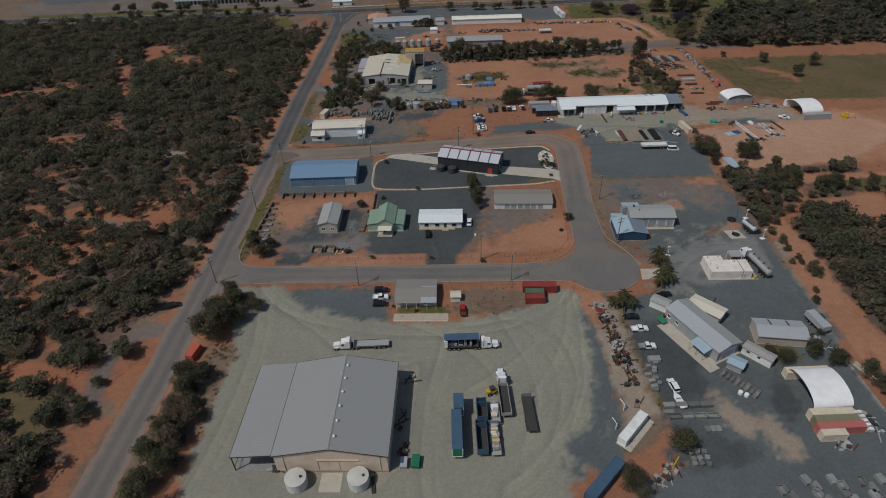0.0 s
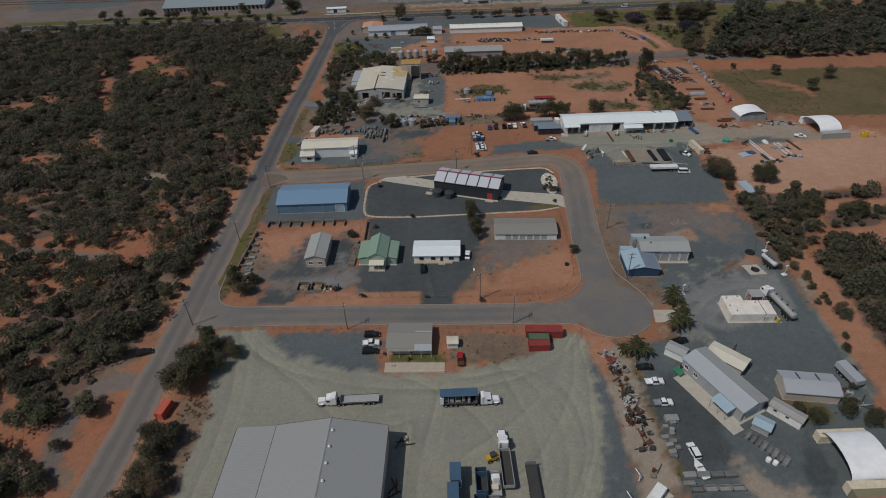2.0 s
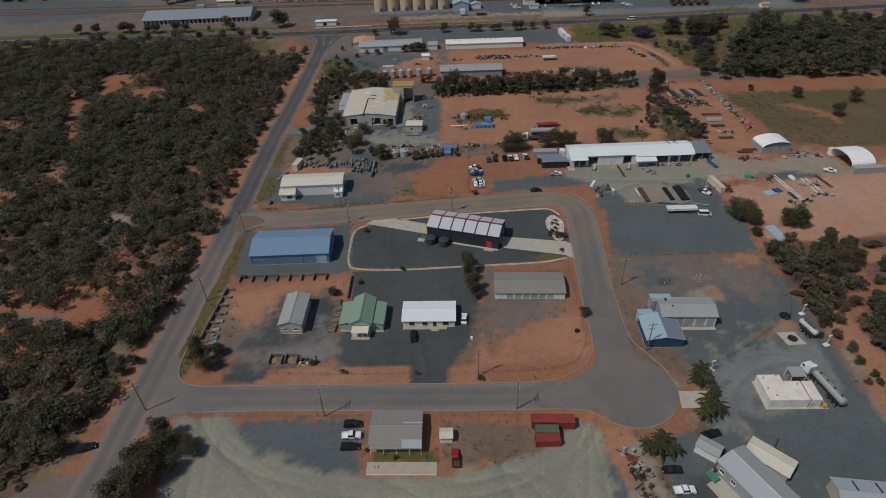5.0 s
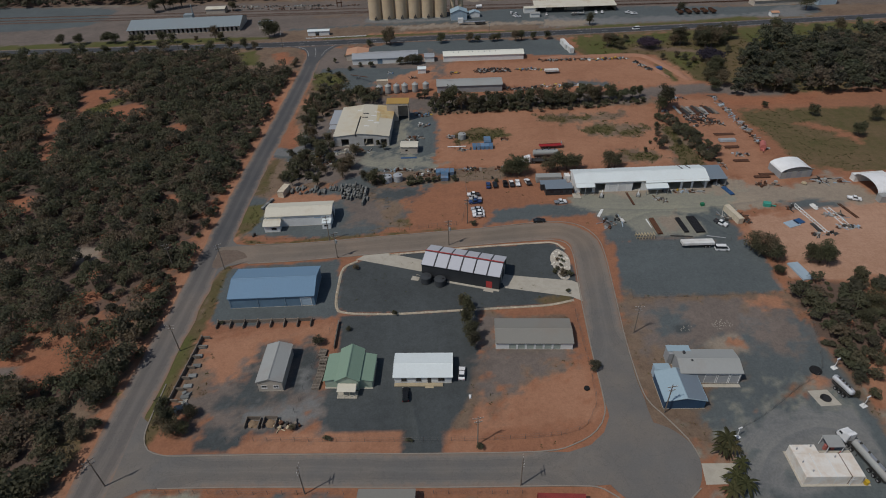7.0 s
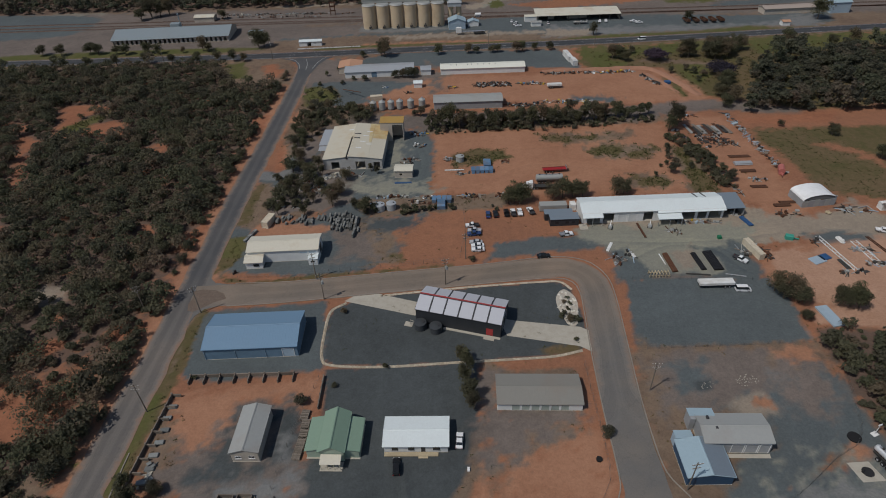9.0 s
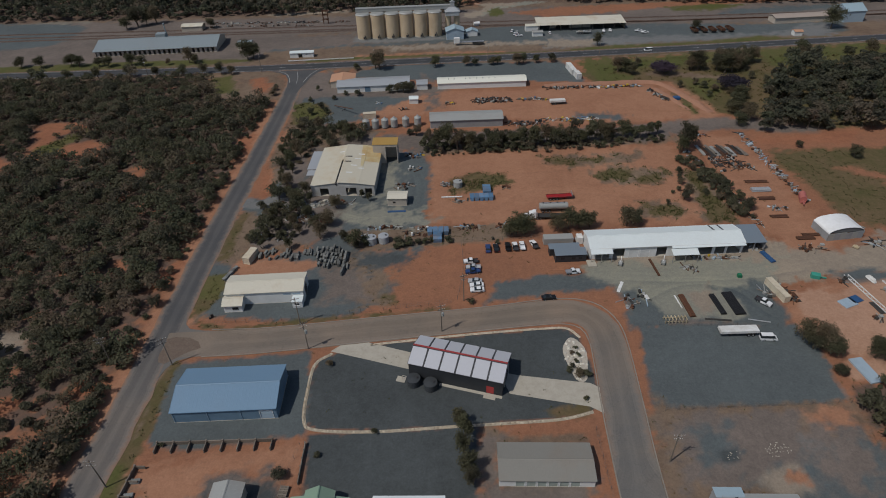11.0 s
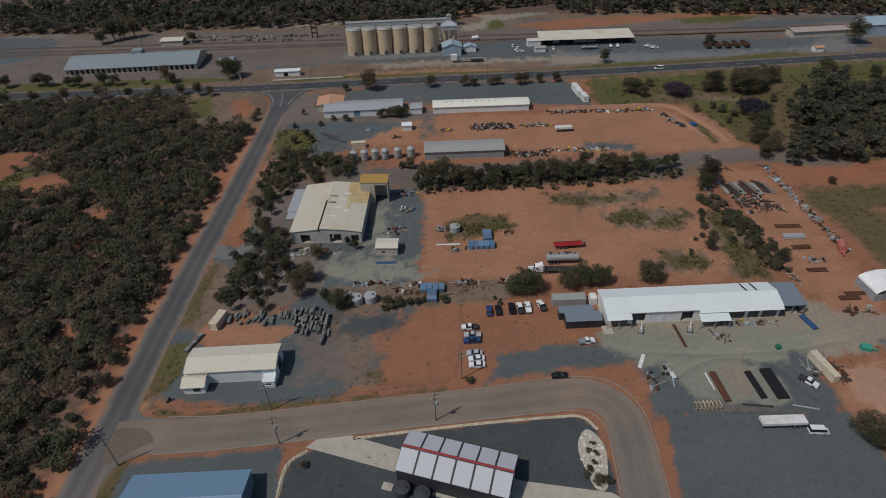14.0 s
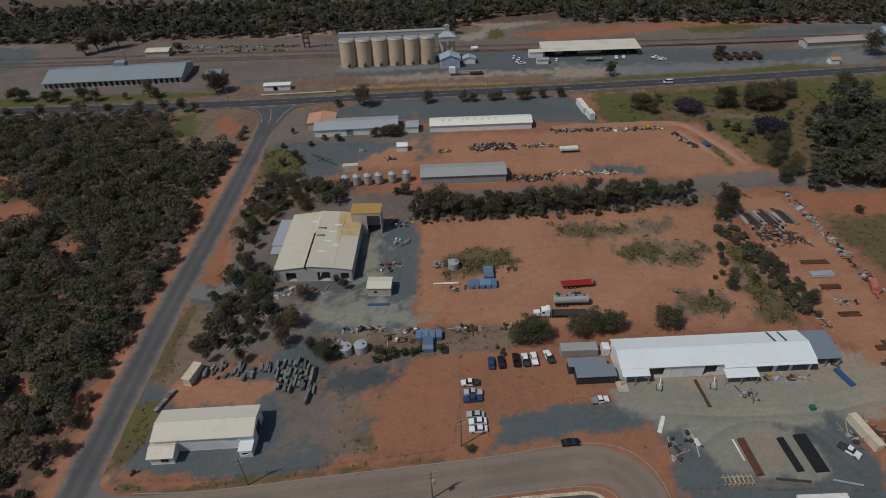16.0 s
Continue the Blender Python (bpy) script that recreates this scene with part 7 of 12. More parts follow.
def flat_roof(ob, x0, x1, y0, y1, z_front, z_back, material, name="roof_slope", gap=0.9):
    return part(name, ribbed((x0, y0, z_front), (x1, y0, z_front), (x1, y1, z_back), (x0, y1, z_back), gap=gap), material, ob)


def floor_slab(ob, w, d, out=0.08):
    part("floor_slab", Mesh().box(-w / 2 - out, w / 2 + out, -d / 2 - out, d / 2 + out, -0.2, 0.06), CONCRETE, ob)


def shed(name, label, x, y, w, d, h, rise, turn, axis, roof, wall, openings=None, over=0.3, trim=None, category="shed", skip=(), gap=0.9, gutter=True, second=None):
    ob = thing(name, label, category, x, y, turn)
    add_walls(ob, w, d, h, wall, openings or {}, axis, rise, skip=skip)
    gable_roof(ob, w, d, h, rise, axis, roof, over, trim, gap, gutter, second)
    floor_slab(ob, w, d)
    return ob


def posts(ob, places, z0, z1, size=0.12, material=None, name="post"):
    me = Mesh().box(-size / 2, size / 2, -size / 2, size / 2, z0, z1).data(name, material or ALLOY)
    for x, y in places:
        part(name, me, None, ob).location = (x, y, 0)


# the big transport shed and its lean-to
W_, D_ = 25.2, 26.6
big = shed("warehouse", "large grey steel transport warehouse with cream front wall", -27.1, 88.9, W_, D_, 6.3, 2.6, -1.6, "y", STEEL_GREY, WALL_CREAM, {"front": [(-3.0, 1.9, 0, 4.6)]}, 0.35, TRIM_DARK, "warehouse", gap=0.76)
for a, b in ((-2.9, -0.55), (-0.55, 1.8)):
    on_wall(big, "front", W_, D_, "sliding_door", Mesh().box(a + 0.03, b - 0.03, 0.0, 0.1, 0.08, 4.55), WALL_CREAM, "cream sliding door leaf", -0.06)
on_wall(big, "front", W_, D_, "door_track", Mesh().box(-3.1, 6.4, -0.22, 0.0, 4.65, 4.85), WALL_CREAM, "pale door track")
for k in range(6):
    v = part("roof_vent", Mesh().tube((0, 0, 0), (0, 0, 0.45), 0.22, 10).tube((0, 0, 0.45), (0, 0, 0.8), 0.36, 10, 0.14), TRIM_WHITE, big, "round white roof vent")
    v.location = (0.9, -10.2 + 4.1 * k, 8.6)
for s in (-10.6, 10.9):
    part("downpipe", Mesh().tube((s, -13.4, 0), (s, -13.4, 6.0), 0.08, 6), TRIM_WHITE, big)
part("skirt_stain", Mesh().box(-12.6, 12.6, -13.33, -13.302, 0.06, 0.5), surface("splashed_wall", (0.42, 0.22, 0.13), 0.85), big, "red dust along the wall foot")
lean = thing("lean_to", "grey steel open lean-to against a warehouse", "lean-to", -44.6, 89.6, -1.6)
part("roof_slope", ribbed((-4.9, 13.4, 5.3), (-4.9, -13.4, 5.3), (4.75, -13.4, 6.1), (4.75, 13.4, 6.1), gap=0.76), STEEL_GREY, lean)
part("gutter", Mesh().box(-5.05, -4.9, -13.4, 13.4, 5.1, 5.28), TRIM_DARK, lean)
part("fascia", Mesh().slab((-4.9, -13.46, 5.32), (4.75, -13.46, 6.12), (4.75, -13.4, 6.12), (-4.9, -13.4, 5.32), 0.3), TRIM_DARK, lean)
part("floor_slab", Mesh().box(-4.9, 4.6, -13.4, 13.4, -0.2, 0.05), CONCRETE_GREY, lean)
part("back_wall", Mesh().box(-4.8, 4.6, 13.2, 13.35, 0, 5.3), WALL_GREY, lean)
posts(lean, [(-4.75, y) for y in np.linspace(-13.2, 13, 6)], 0, 5.2, 0.2, CHASSIS)
part("rail", Mesh().box(-4.8, -4.7, -13.2, 13.0, 1.2, 1.3), CHASSIS, lean)


def water_tank(x, y, r, h, material, label, turn=0.0, group="", roof=None):
    ob = thing("water_tank", label, "tank", x, y, turn, 0, group)
    n = 28
    rows = max(4, int(h / 0.3))
    m = Mesh().lathe([(r + 0.03 * (k % 2), h * k / (2 * rows)) for k in range(2 * rows + 1)], n)
    part("shell", m, material, ob)
    part("lid", Mesh().tube((0, 0, h), (0, 0, h + r * 0.14), r + 0.05, n, r * 0.12), roof or material, ob)
    part("hatch", Mesh().tube((r * 0.5, 0.0, h + 0.02), (r * 0.5, 0, h + r * 0.14 + 0.08), 0.3, 10), TRIM_DARK, ob)
    part("outlet_pipe", Mesh().tube((0, -r - 0.25, 0.3), (0, -r + 0.1, 0.3), 0.06, 6), TRIM_DARK, ob)
    return ob


for x in (-35.0, -21.3):
    water_tank(x, 72.7, 2.35, 2.9, surface("pale_tank", (0.50, 0.50, 0.47), 0.6, var=0.05), "round pale steel rainwater tank", group="tanks by the warehouse")
sheet("apron_warehouse", [(-30, 75.4), (-25.2, 75.3), (-25.3, 70.6), (-30.1, 70.7)], 0.05, CONCRETE, "worn concrete apron before a sliding door", "apron")

# blue shed
W_, D_ = 25.6, 13.6
ob = shed("shed", "blue steel shed with a pale roller door", -49.0, 207.9, W_, D_, 4.1, 1.8, 1.0, "x", ROOF_BLUE, WALL_BLUE, {"front": [(8.6, 11.9, 0, 3.1)]}, 0.25, second=ROOF_BLUE)
roller_door(ob, "front", W_, D_, 8.65, 11.85, 3.05, PANEL_BLUE, "pale blue roller door")
for u in (-12.6, -4.2, 4.0):
    on_wall(ob, "front", W_, D_, "downpipe", Mesh().box(u - 0.05, u + 0.05, -0.1, 0, 0, 4.0), PANEL_BLUE)

# narrow grey shed
W_, D_ = 6.3, 12.8
ob = shed("shed", "narrow grey steel shed with a gabled roof", -42.2, 175.2, W_, D_, 3.7, 1.0, -1.0, "y", GALV_OLD, WALL_TAN, {"front": [(-2.3, -0.9, 1.2, 2.2), (0.8, 2.2, 1.2, 2.2)]}, 0.25)
window(ob, "front", W_, D_, -2.3, -0.9, 1.2, 2.2)
window(ob, "front", W_, D_, 0.8, 2.2, 1.2, 2.2)

# green house
ob = thing("house", "green-roofed weatherboard house with two wings and a porch", "house", -22.0, 173.6, -2.5)
add_walls(ob, 5.6, 10.6, 4.0, WALL_GREEN, {"front": [(-0.6, 0.5, 0, 2.1), (1.0, 2.2, 0.9, 2.0)]}, "y", 1.6)
gable_roof(ob, 5.6, 10.6, 4.0, 1.6, "y", ROOF_GREEN, 0.35)
floor_slab(ob, 12.4, 9.4)
on_wall(ob, "front", 5.6, 10.6, "front_door", Mesh().box(-0.55, 0.45, 0, 0.06, 0.05, 2.05), TRIM_DARK, "", -0.06)
window(ob, "front", 5.6, 10.6, 1.0, 2.2, 0.9, 2.0)
for s in (-1, 1):
    wing = part("wing", Mesh().box(min(s * 2.82, s * 6.1), max(s * 2.82, s * 6.1), -4.4, 4.4, 0, 2.7), WALL_GREEN, ob)
    x0, x1 = sorted((s * 2.83, s * 6.4))
    z0, z1 = (3.5, 2.8) if s > 0 else (2.8, 3.5)
    lower = ribbed((x0, 4.7, z0), (x0, -4.7, z0), (x1, -4.7, z1), (x1, 4.7, z1)) if s < 0 else ribbed((x1, -4.7, z1), (x1, 4.7, z1), (x0, 4.7, z0), (x0, -4.7, z0))
    part("wing_roof", lower, ROOF_GREEN, ob)
    part("gutter", Mesh().box(s * 6.45 - 0.06, s * 6.45 + 0.06, -4.7, 4.7, 2.6, 2.74), ROOF_GREEN, ob)
    for u in (-1.2, 1.6):
        on_wall(ob, "right" if s > 0 else "left", 12.2, 8.8, "window", Mesh().box(u, u + 1.2, 0, 0.04, 1.0, 2.0), GLASS)
part("porch_roof", ribbed((-2.4, -7.9, 2.5), (2.4, -7.9, 2.5), (2.4, -5.5, 2.9), (-2.4, -5.5, 2.9)), ROOF_CREAM, ob, "pale porch roof")
part("porch_slab", Mesh().box(-2.6, 2.6, -8.0, -5.6, -0.2, 0.15), CONCRETE, ob)
posts(ob, [(-2.2, -7.7), (-0.7, -7.7), (0.8, -7.7), (2.2, -7.7)], 0.1, 2.5, 0.1, WALL_MINT)

# white demountable house
W_, D_ = 14.8, 7.6
ob = shed("house", "long white prefabricated house with a front deck", -2.9, 173.8, W_, D_, 2.7, 0.5, -1.6, "x", ROOF_WHITE, WALL_WHITE, {"front": [(-5.6, -4.2, 0.9, 1.9), (-1.8, -0.4, 0.9, 1.9), (1.2, 2.2, 0, 2.1), (4.0, 5.6, 0.9, 1.9)]}, 0.35, category="house")
for a in (-5.6, -1.8, 4.0):
    window(ob, "front", W_, D_, a, a + (1.6 if a == 4.0 else 1.4), 0.9, 1.9, TRIM_DARK)
on_wall(ob, "front", W_, D_, "front_door", Mesh().box(1.2, 2.2, 0, 0.06, 0.05, 2.1), TRIM_DARK, "", -0.05)
part("deck", Mesh().box(-7.4, 5.2, -5.0, -3.95, 0, 0.3), TIMBER_PALE, ob)
part("step", Mesh().box(0.6, 2.8, -5.5, -5.02, 0, 0.16), TIMBER_PALE, ob)

# tan garages
W_, D_ = 20.9, 9.2
doors = [(-7.0 + 2.42 * k, -4.9 + 2.42 * k) for k in range(6)]
ob = shed("garage_block", "tan-roofed block of storage garages with green doors", 27.6, 185.4, W_, D_, 2.5, 0.8, -2.4, "x", ROOF_TAN, WALL_WHITE, {"front": [(a, b, 0, 2.0) for a, b in doors]}, 0.2, category="garage")
for a, b in doors:
    roller_door(ob, "front", W_, D_, a + 0.03, b - 0.03, 1.97, DOOR_GREEN)

# charcoal shed with banded roof
W_, D_ = 25.0, 10.2
ang = -17.5
ob = thing("shed", "charcoal steel shed with pale roof panels and red ridge", "shed", 9.6, 214.6, ang)
add_walls(ob, W_, D_, 5.0, WALL_CHARCOAL, {"front": [(8.3, 10.3, 0, 2.6)], "right": [(-2.2, 2.2, 0, 4.2)], "left": [(-2.2, 2.2, 0, 4.2)]}, "x", 1.7)
gable_roof(ob, W_, D_, 5.0, 1.7, "x", TRIM_DARK, 0.15, TRIM_DARK, gap=40)
for k in range(6):
    a, b = -12.6 + 4.24 * k + (0.2 if k else 0), -12.6 + 4.24 * (k + 1) - 0.28
    if k == 5:
        b = 12.62
    part("roof_panel", ribbed((a, -5.3, 5.08), (b, -5.3, 5.08), (b, -0.45, 6.69), (a, -0.45, 6.69), gap=0.76), PANEL_GREY, ob, "pale grey roof panel")
    part("roof_panel", ribbed((b, 5.3, 5.08), (a, 5.3, 5.08), (a, 0.45, 6.69), (b, 0.45, 6.69), gap=0.76), PANEL_GREY, ob, "pale grey roof panel")
part("ridge_strip", Mesh().box(-12.65, 12.65, -0.22, 0.22, 6.74, 6.88), TRIM_RED, ob, "dull red ridge strip")
on_wall(ob, "front", W_, D_, "red_door", Mesh().box(8.35, 10.25, 0, 0.08, 0.05, 2.55), TRIM_RED, "red door panel", 0.0)
for s in ("right", "left"):
    roller_door(ob, s, W_, D_, -2.15, 2.15, 4.15, WALL_CHARCOAL, "charcoal roller door")
part("path", Mesh().box(-4.0, 12.6, -6.1, -5.25, -0.2, 0.09), CONCRETE, ob, "pale concrete path along the wall")
part("door_slab", Mesh().box(7.9, 11.0, -7.0, -6.12, -0.2, 0.1), CONCRETE, ob)
for x, y in ((-2.6, 210.9), (1.8, 209.4)):
    water_tank(x, y, 1.75, 2.2, surface("dark_tank", (0.05, 0.055, 0.06), 0.5, var=0.06), "round dark grey rainwater tank", group="tanks by the charcoal shed")
piece("concrete_slab", Mesh().box(-1.2, 1.2, -0.9, 0.9, -0.1, 0.15).tube((0.5, 0, 0.15), (0.5, 0, 1.9), 0.07, 6).tube((0.5, 0, 1.9), (3.2, -0.6, 1.9), 0.07, 6), CONCRETE, "small concrete slab with an overflow pipe", "slab", -6.0, 212.4, -17)

# grey workshop and blue workshop in one yard
W_, D_ = 15.2, 7.6
ob = shed("workshop", "grey-tan steel workshop with three roller doors", 70.4, 171.2, W_, D_, 4.0, 0.9, -2.5, "x", GALV_OLD, WALL_GREY, {"front": [(-1.4, 1.5, 0, 3.2), (1.8, 4.6, 0, 3.2), (4.9, 7.3, 0, 3.2)]}, 0.25, category="workshop")
for a, b in ((-1.35, 1.45), (1.85, 4.55), (4.95, 7.25)):
    roller_door(ob, "front", W_, D_, a, b, 3.15, WALL_GREY, "plain grey roller door")
flat_roof(ob, -9.2, -3.2, 3.2, 5.6, 4.2, 4.0, ROOF_PALEBLUE, "side_roof")
part("wall", Mesh().box(-9.0, -7.8, 2.4, 5.4, 0, 3.95), WALL_GREY, ob)
for x, y in ((-4.4, -0.8), (-5.6, 2.0)):
    part("skylight_hatch", Mesh().box(x, x + 0.5, y, y + 0.8, 4.3, 4.95), TRIM_DARK, ob)
part("apron", Mesh().box(-2.0, 7.6, -5.2, -4.15, -0.2, 0.05), CONCRETE, ob)
W_, D_ = 9.9, 9.4
ob = shed("workshop", "pale blue roofed workshop with a navy front wall", 61.4, 164.4, W_, D_, 3.0, 1.0, -1.0, "y", ROOF_PALEBLUE, WALL_NAVY, {}, 0.2, category="workshop", second=ROOF_SLATE)
flat_roof(ob, -4.9, -0.8, 4.75, 7.2, 3.5, 3.2, ROOF_PALEBLUE, "rear_roof")
part("rear_wall", Mesh().box(-4.8, -0.9, 4.76, 7.0, 0, 3.1), PANEL_BLUE, ob)

# white shed with two annexes
W_, D_ = 23.4, 8.4
ob = shed("shed", "long cream-white steel shed with small annexes", -48.6, 248.2, W_, D_, 4.6, 1.0, 1.6, "x", ROOF_CREAM, WALL_WHITE, {"right": [(-1.8, 1.8, 0, 3.6)]}, 0.25)
roller_door(ob, "right", W_, D_, -1.75, 1.75, 3.55, TRIM_DARK, "dark roller door")
part("wall_sign", Mesh().box(5.6, 8.0, -4.26, -4.21, 3.1, 3.6).box(8.6, 10.9, -4.26, -4.21, 3.1, 3.6), PANEL_BLUE, ob, "faded blue sign strip")
a = thing("office_hut", "small white hut with a window beside a shed", "hut", -38.4, 242.9, 1.6)
add_walls(a, 3.0, 2.6, 2.4, WALL_WHITE, {"front": [(-0.9, 0.6, 0.9, 1.9)]}, "x", 0)
window(a, "front", 3.0, 2.6, -0.9, 0.6, 0.9, 1.9)
flat_roof(a, -1.65, 1.65, -1.45, 1.45, 2.5, 2.6, ROOF_WHITE)
a = shed("annex", "small white gabled annex in front of a shed", -57.6, 242.8, 5.4, 4.6, 2.9, 0.8, 1.6, "x", ROOF_CREAM, WALL_WHITE, {"front": [(-0.2, 1.6, 1.0, 1.9)]}, 0.4)
window(a, "front", 5.4, 4.6, -0.2, 1.6, 1.0, 1.9, TRIM_DARK)

# factory
W_, D_ = 24.4, 31.0
ob = thing("factory", "large cream factory shed with a rust-stained roof", "factory", -31.4, 320.4, -2.0)
add_walls(ob, W_, D_, 4.6, WALL_PALE, {"front": [(-8.9, -5.6, 0, 3.4), (1.2, 5.2, 0, 3.6), (8.6, 11.2, 0, 3.2)]}, "y", 0)
part("roof_slope", ribbed((-12.5, 15.8, 4.7), (-12.5, -15.8, 4.7), (-2.6, -15.8, 5.9), (-2.6, 15.8, 5.9)), ROOF_FACTORY, ob)
part("roof_slope", ribbed((-1.9, 15.8, 6.2), (-1.9, -15.8, 6.2), (6.5, -15.8, 5.6), (6.5, 15.8, 5.6)), ROOF_FACTORY, ob)
part("roof_slope", ribbed((6.5, 2.0, 5.55), (6.5, -15.8, 5.55), (12.5, -15.8, 4.7), (12.5, 2.0, 4.7)), ROOF_FACTORY, ob)
part("roof_slope", ribbed((6.5, 15.8, 5.55), (6.5, 2.02, 5.55), (12.5, 2.02, 4.7), (12.5, 15.8, 4.7)), ROOF_STAINED, ob, "ochre stained cream roof sheets")
part("valley_gutter", Mesh().box(-2.6, -1.9, -15.7, 2.5, 5.0, 5.5), TRIM_DARK, ob, "dark valley gutter")
part("valley_cover", ribbed((-2.65, 2.5, 5.95), (-1.85, 2.5, 6.25), (-1.85, 15.8, 6.25), (-2.65, 15.8, 5.95)), ROOF_FACTORY, ob)
for x, y in ((0.5, -8.0), (1.6, -2.2), (2.4, 3.2), (4.6, -4.4), (3.6, 7.2), (-4.6, 9.4)):
    fall = (lambda u: 6.2 - 0.0714 * (u + 1.9)) if x > -1.9 else (lambda u: 4.7 + 0.1212 * (u + 12.5))
    part("skylight", Mesh().slab((x, y, fall(x) + 0.05), (x + 2.4, y, fall(x + 2.4) + 0.05), (x + 2.4, y + 0.7, fall(x + 2.4) + 0.05), (x, y + 0.7, fall(x) + 0.05), 0.03), WALL_WHITE, ob, "pale translucent roof sheet")
for y in (0.8, 5.0):
    part("roof_slot", Mesh().box(-1.4, 1.2, y, y + 0.4, 6.0, 6.3), TRIM_DARK, ob)
part("gable_fill", Mesh().profile([(-12.2, 4.6), (-2.6, 4.6), (-2.6, 5.8)], -15.45, -15.3).profile([(-1.9, 4.6), (12.2, 4.6), (6.5, 5.45), (-1.9, 6.1)], -15.45, -15.3), WALL_PALE, ob)
floor_slab(ob, W_, D_)
flat_roof(ob, -16.4, -12.45, -2.0, 13.0, 4.3, 4.5, GALV, "side_roof")
flat_roof(ob, -16.0, -12.45, -6.0, -2.1, 3.8, 4.0, GALV, "side_roof")
posts(ob, [(-16.2, y) for y in (-1.6, 4, 12.6)], 0, 4.3, 0.15)
part("ridge_stain", Mesh().slab((5.4, -2.0, 5.70), (6.5, -2.0, 5.64), (6.5, 15.7, 5.64), (4.2, 15.7, 5.79), 0.03), ROOF_STAINED, ob, "ochre stained ridge sheets")
tw = thing("factory_tower", "boxy factory tower with an ochre stained roof", "tower", -16.8, 332.6, -2.0)
add_walls(tw, 10.2, 5.4, 8.6, WALL_TAN, {"front": [(0.2, 4.8, 0, 7.6)]}, "x", 0)
flat_roof(tw, -5.3, 5.3, -2.9, 2.9, 8.75, 9.2, ROOF_OCHRE)
a = shed("hut", "small cream flat-roofed hut in a work yard", -10.6, 299.2, 7.2, 5.0, 3.2, 0.4, -3, "x", ROOF_CREAM, WALL_TAN, {"front": [(-1.6, -0.6, 1.0, 1.8)]}, 0.2, category="hut")

# long white workshop
W_, D_ = 50.2, 9.8
bays = [(-23.2, -18.6, 0, 3.2), (-17.6, -13.8, 0, 3.7), (-12.4, -9.2, 0, 3.5), (-8.7, -5.5, 0, 3.5), (-3.3, 0.0, 0, 3.7), (10.2, 15.0, 0, 3.2), (16.0, 19.2, 0, 3.0), (20.0, 24.4, 0, 3.2)]
ob = shed("long_workshop", "long white steel workshop with open bays", 78.9, 265.9, W_, D_, 4.5, 1.3, 1.0, "x", ROOF_WHITE, WALL_WHITE, {"front": bays}, 0.3, TRIM_WHITE, "workshop")
for a, b in ((-12.35, -9.25), (-8.65, -5.55)):
    roller_door(ob, "front", W_, D_, a, b, 3.45, DOOR_GREY, "pale grey roller door")
flat_roof(ob, -25.3, -18.2, -7.2, -5.2, 3.7, 4.42, ROOF_WHITE, "front_roof")
flat_roof(ob, 1.2, 25.3, -6.2, -5.2, 4.05, 4.42, ROOF_WHITE, "front_roof")
flat_roof(ob, 0.9, 9.4, -8.6, -6.0, 3.0, 3.7, ROOF_WHITE, "awning")
posts(ob, [(1.1, -8.4), (5.1, -8.4), (9.2, -8.4)], 0, 3.0, 0.16, ALLOY)
posts(ob, [(x, -7.0) for x in (-25.1, -21.8, -18.4)], 0, 3.7, 0.16, ALLOY)
for x in (16.6, 19.6):
    part("roof_slot", Mesh().slab((x, 0.5, 5.85), (x + 0.5, 0.5, 5.85), (x + 0.5, 4.9, 4.7), (x, 4.9, 4.7), 0.12), TRIM_DARK, ob)
an = thing("lean_to", "slate blue roofed lean-to at a workshop end", "lean-to", 108.2, 267.0, 1.0)
flat_roof(an, -4.0, 3.9, -4.8, 4.6, 3.4, 4.2, ROOF_SLATE)
part("wall", Mesh().box(-3.7, 3.7, 4.3, 4.45, 0, 4.05), WALL_GREY, an)
part("wall", Mesh().box(3.55, 3.7, -4.4, 4.28, 0, 3.3), WALL_GREY, an)
posts(an, [(-3.6, -4.6), (0, -4.6), (3.6, -4.6)], 0, 3.35, 0.15)
of = thing("office", "dark slate office with two stepped flat roofs", "office", 47.4, 262.2, 1.0)
part("wall", Mesh().box(-4.9, 5.1, -2.7, 0.9, 0, 2.9), WALL_CHARCOAL, of)
part("wall", Mesh().box(-6.2, 3.6, 0.92, 3.4, 0, 2.7), WALL_CHARCOAL, of)
flat_roof(of, -5.1, 5.3, -3.0, 0.9, 3.0, 3.25, ROOF_SLATE)
flat_roof(of, -6.4, 3.8, 0.92, 3.7, 2.8, 3.05, ROOF_SLATE)
for u in (-3.2, 0.4, 2.6):
    part("window", Mesh().box(u, u + 1.2, -2.74, -2.68, 1.0, 1.9), GLASS, of)
part("ramp", Mesh().box(5.2, 8.0, -6.0, -2.6, -0.1, 0.4), CONCRETE, of)
a = piece("site_hut", Mesh().box(-5.0, 5.0, -1.5, 1.5, 0.2, 2.6, 0.08).box(-4.6, 4.6, -1.3, 1.3, 0, 0.2), GALV_OLD, "long grey transportable hut", "hut", 45.2, 270.4, 0.5)
a = piece("storage_box", Mesh().box(-1.0, 1.0, -1.3, 1.3, 0.1, 2.7, 0.06).box(-0.9, 0.9, -1.2, 1.2, 0, 0.1), WHITE_BOX, "small white storage box", "box", 52.4, 270.2, 2)


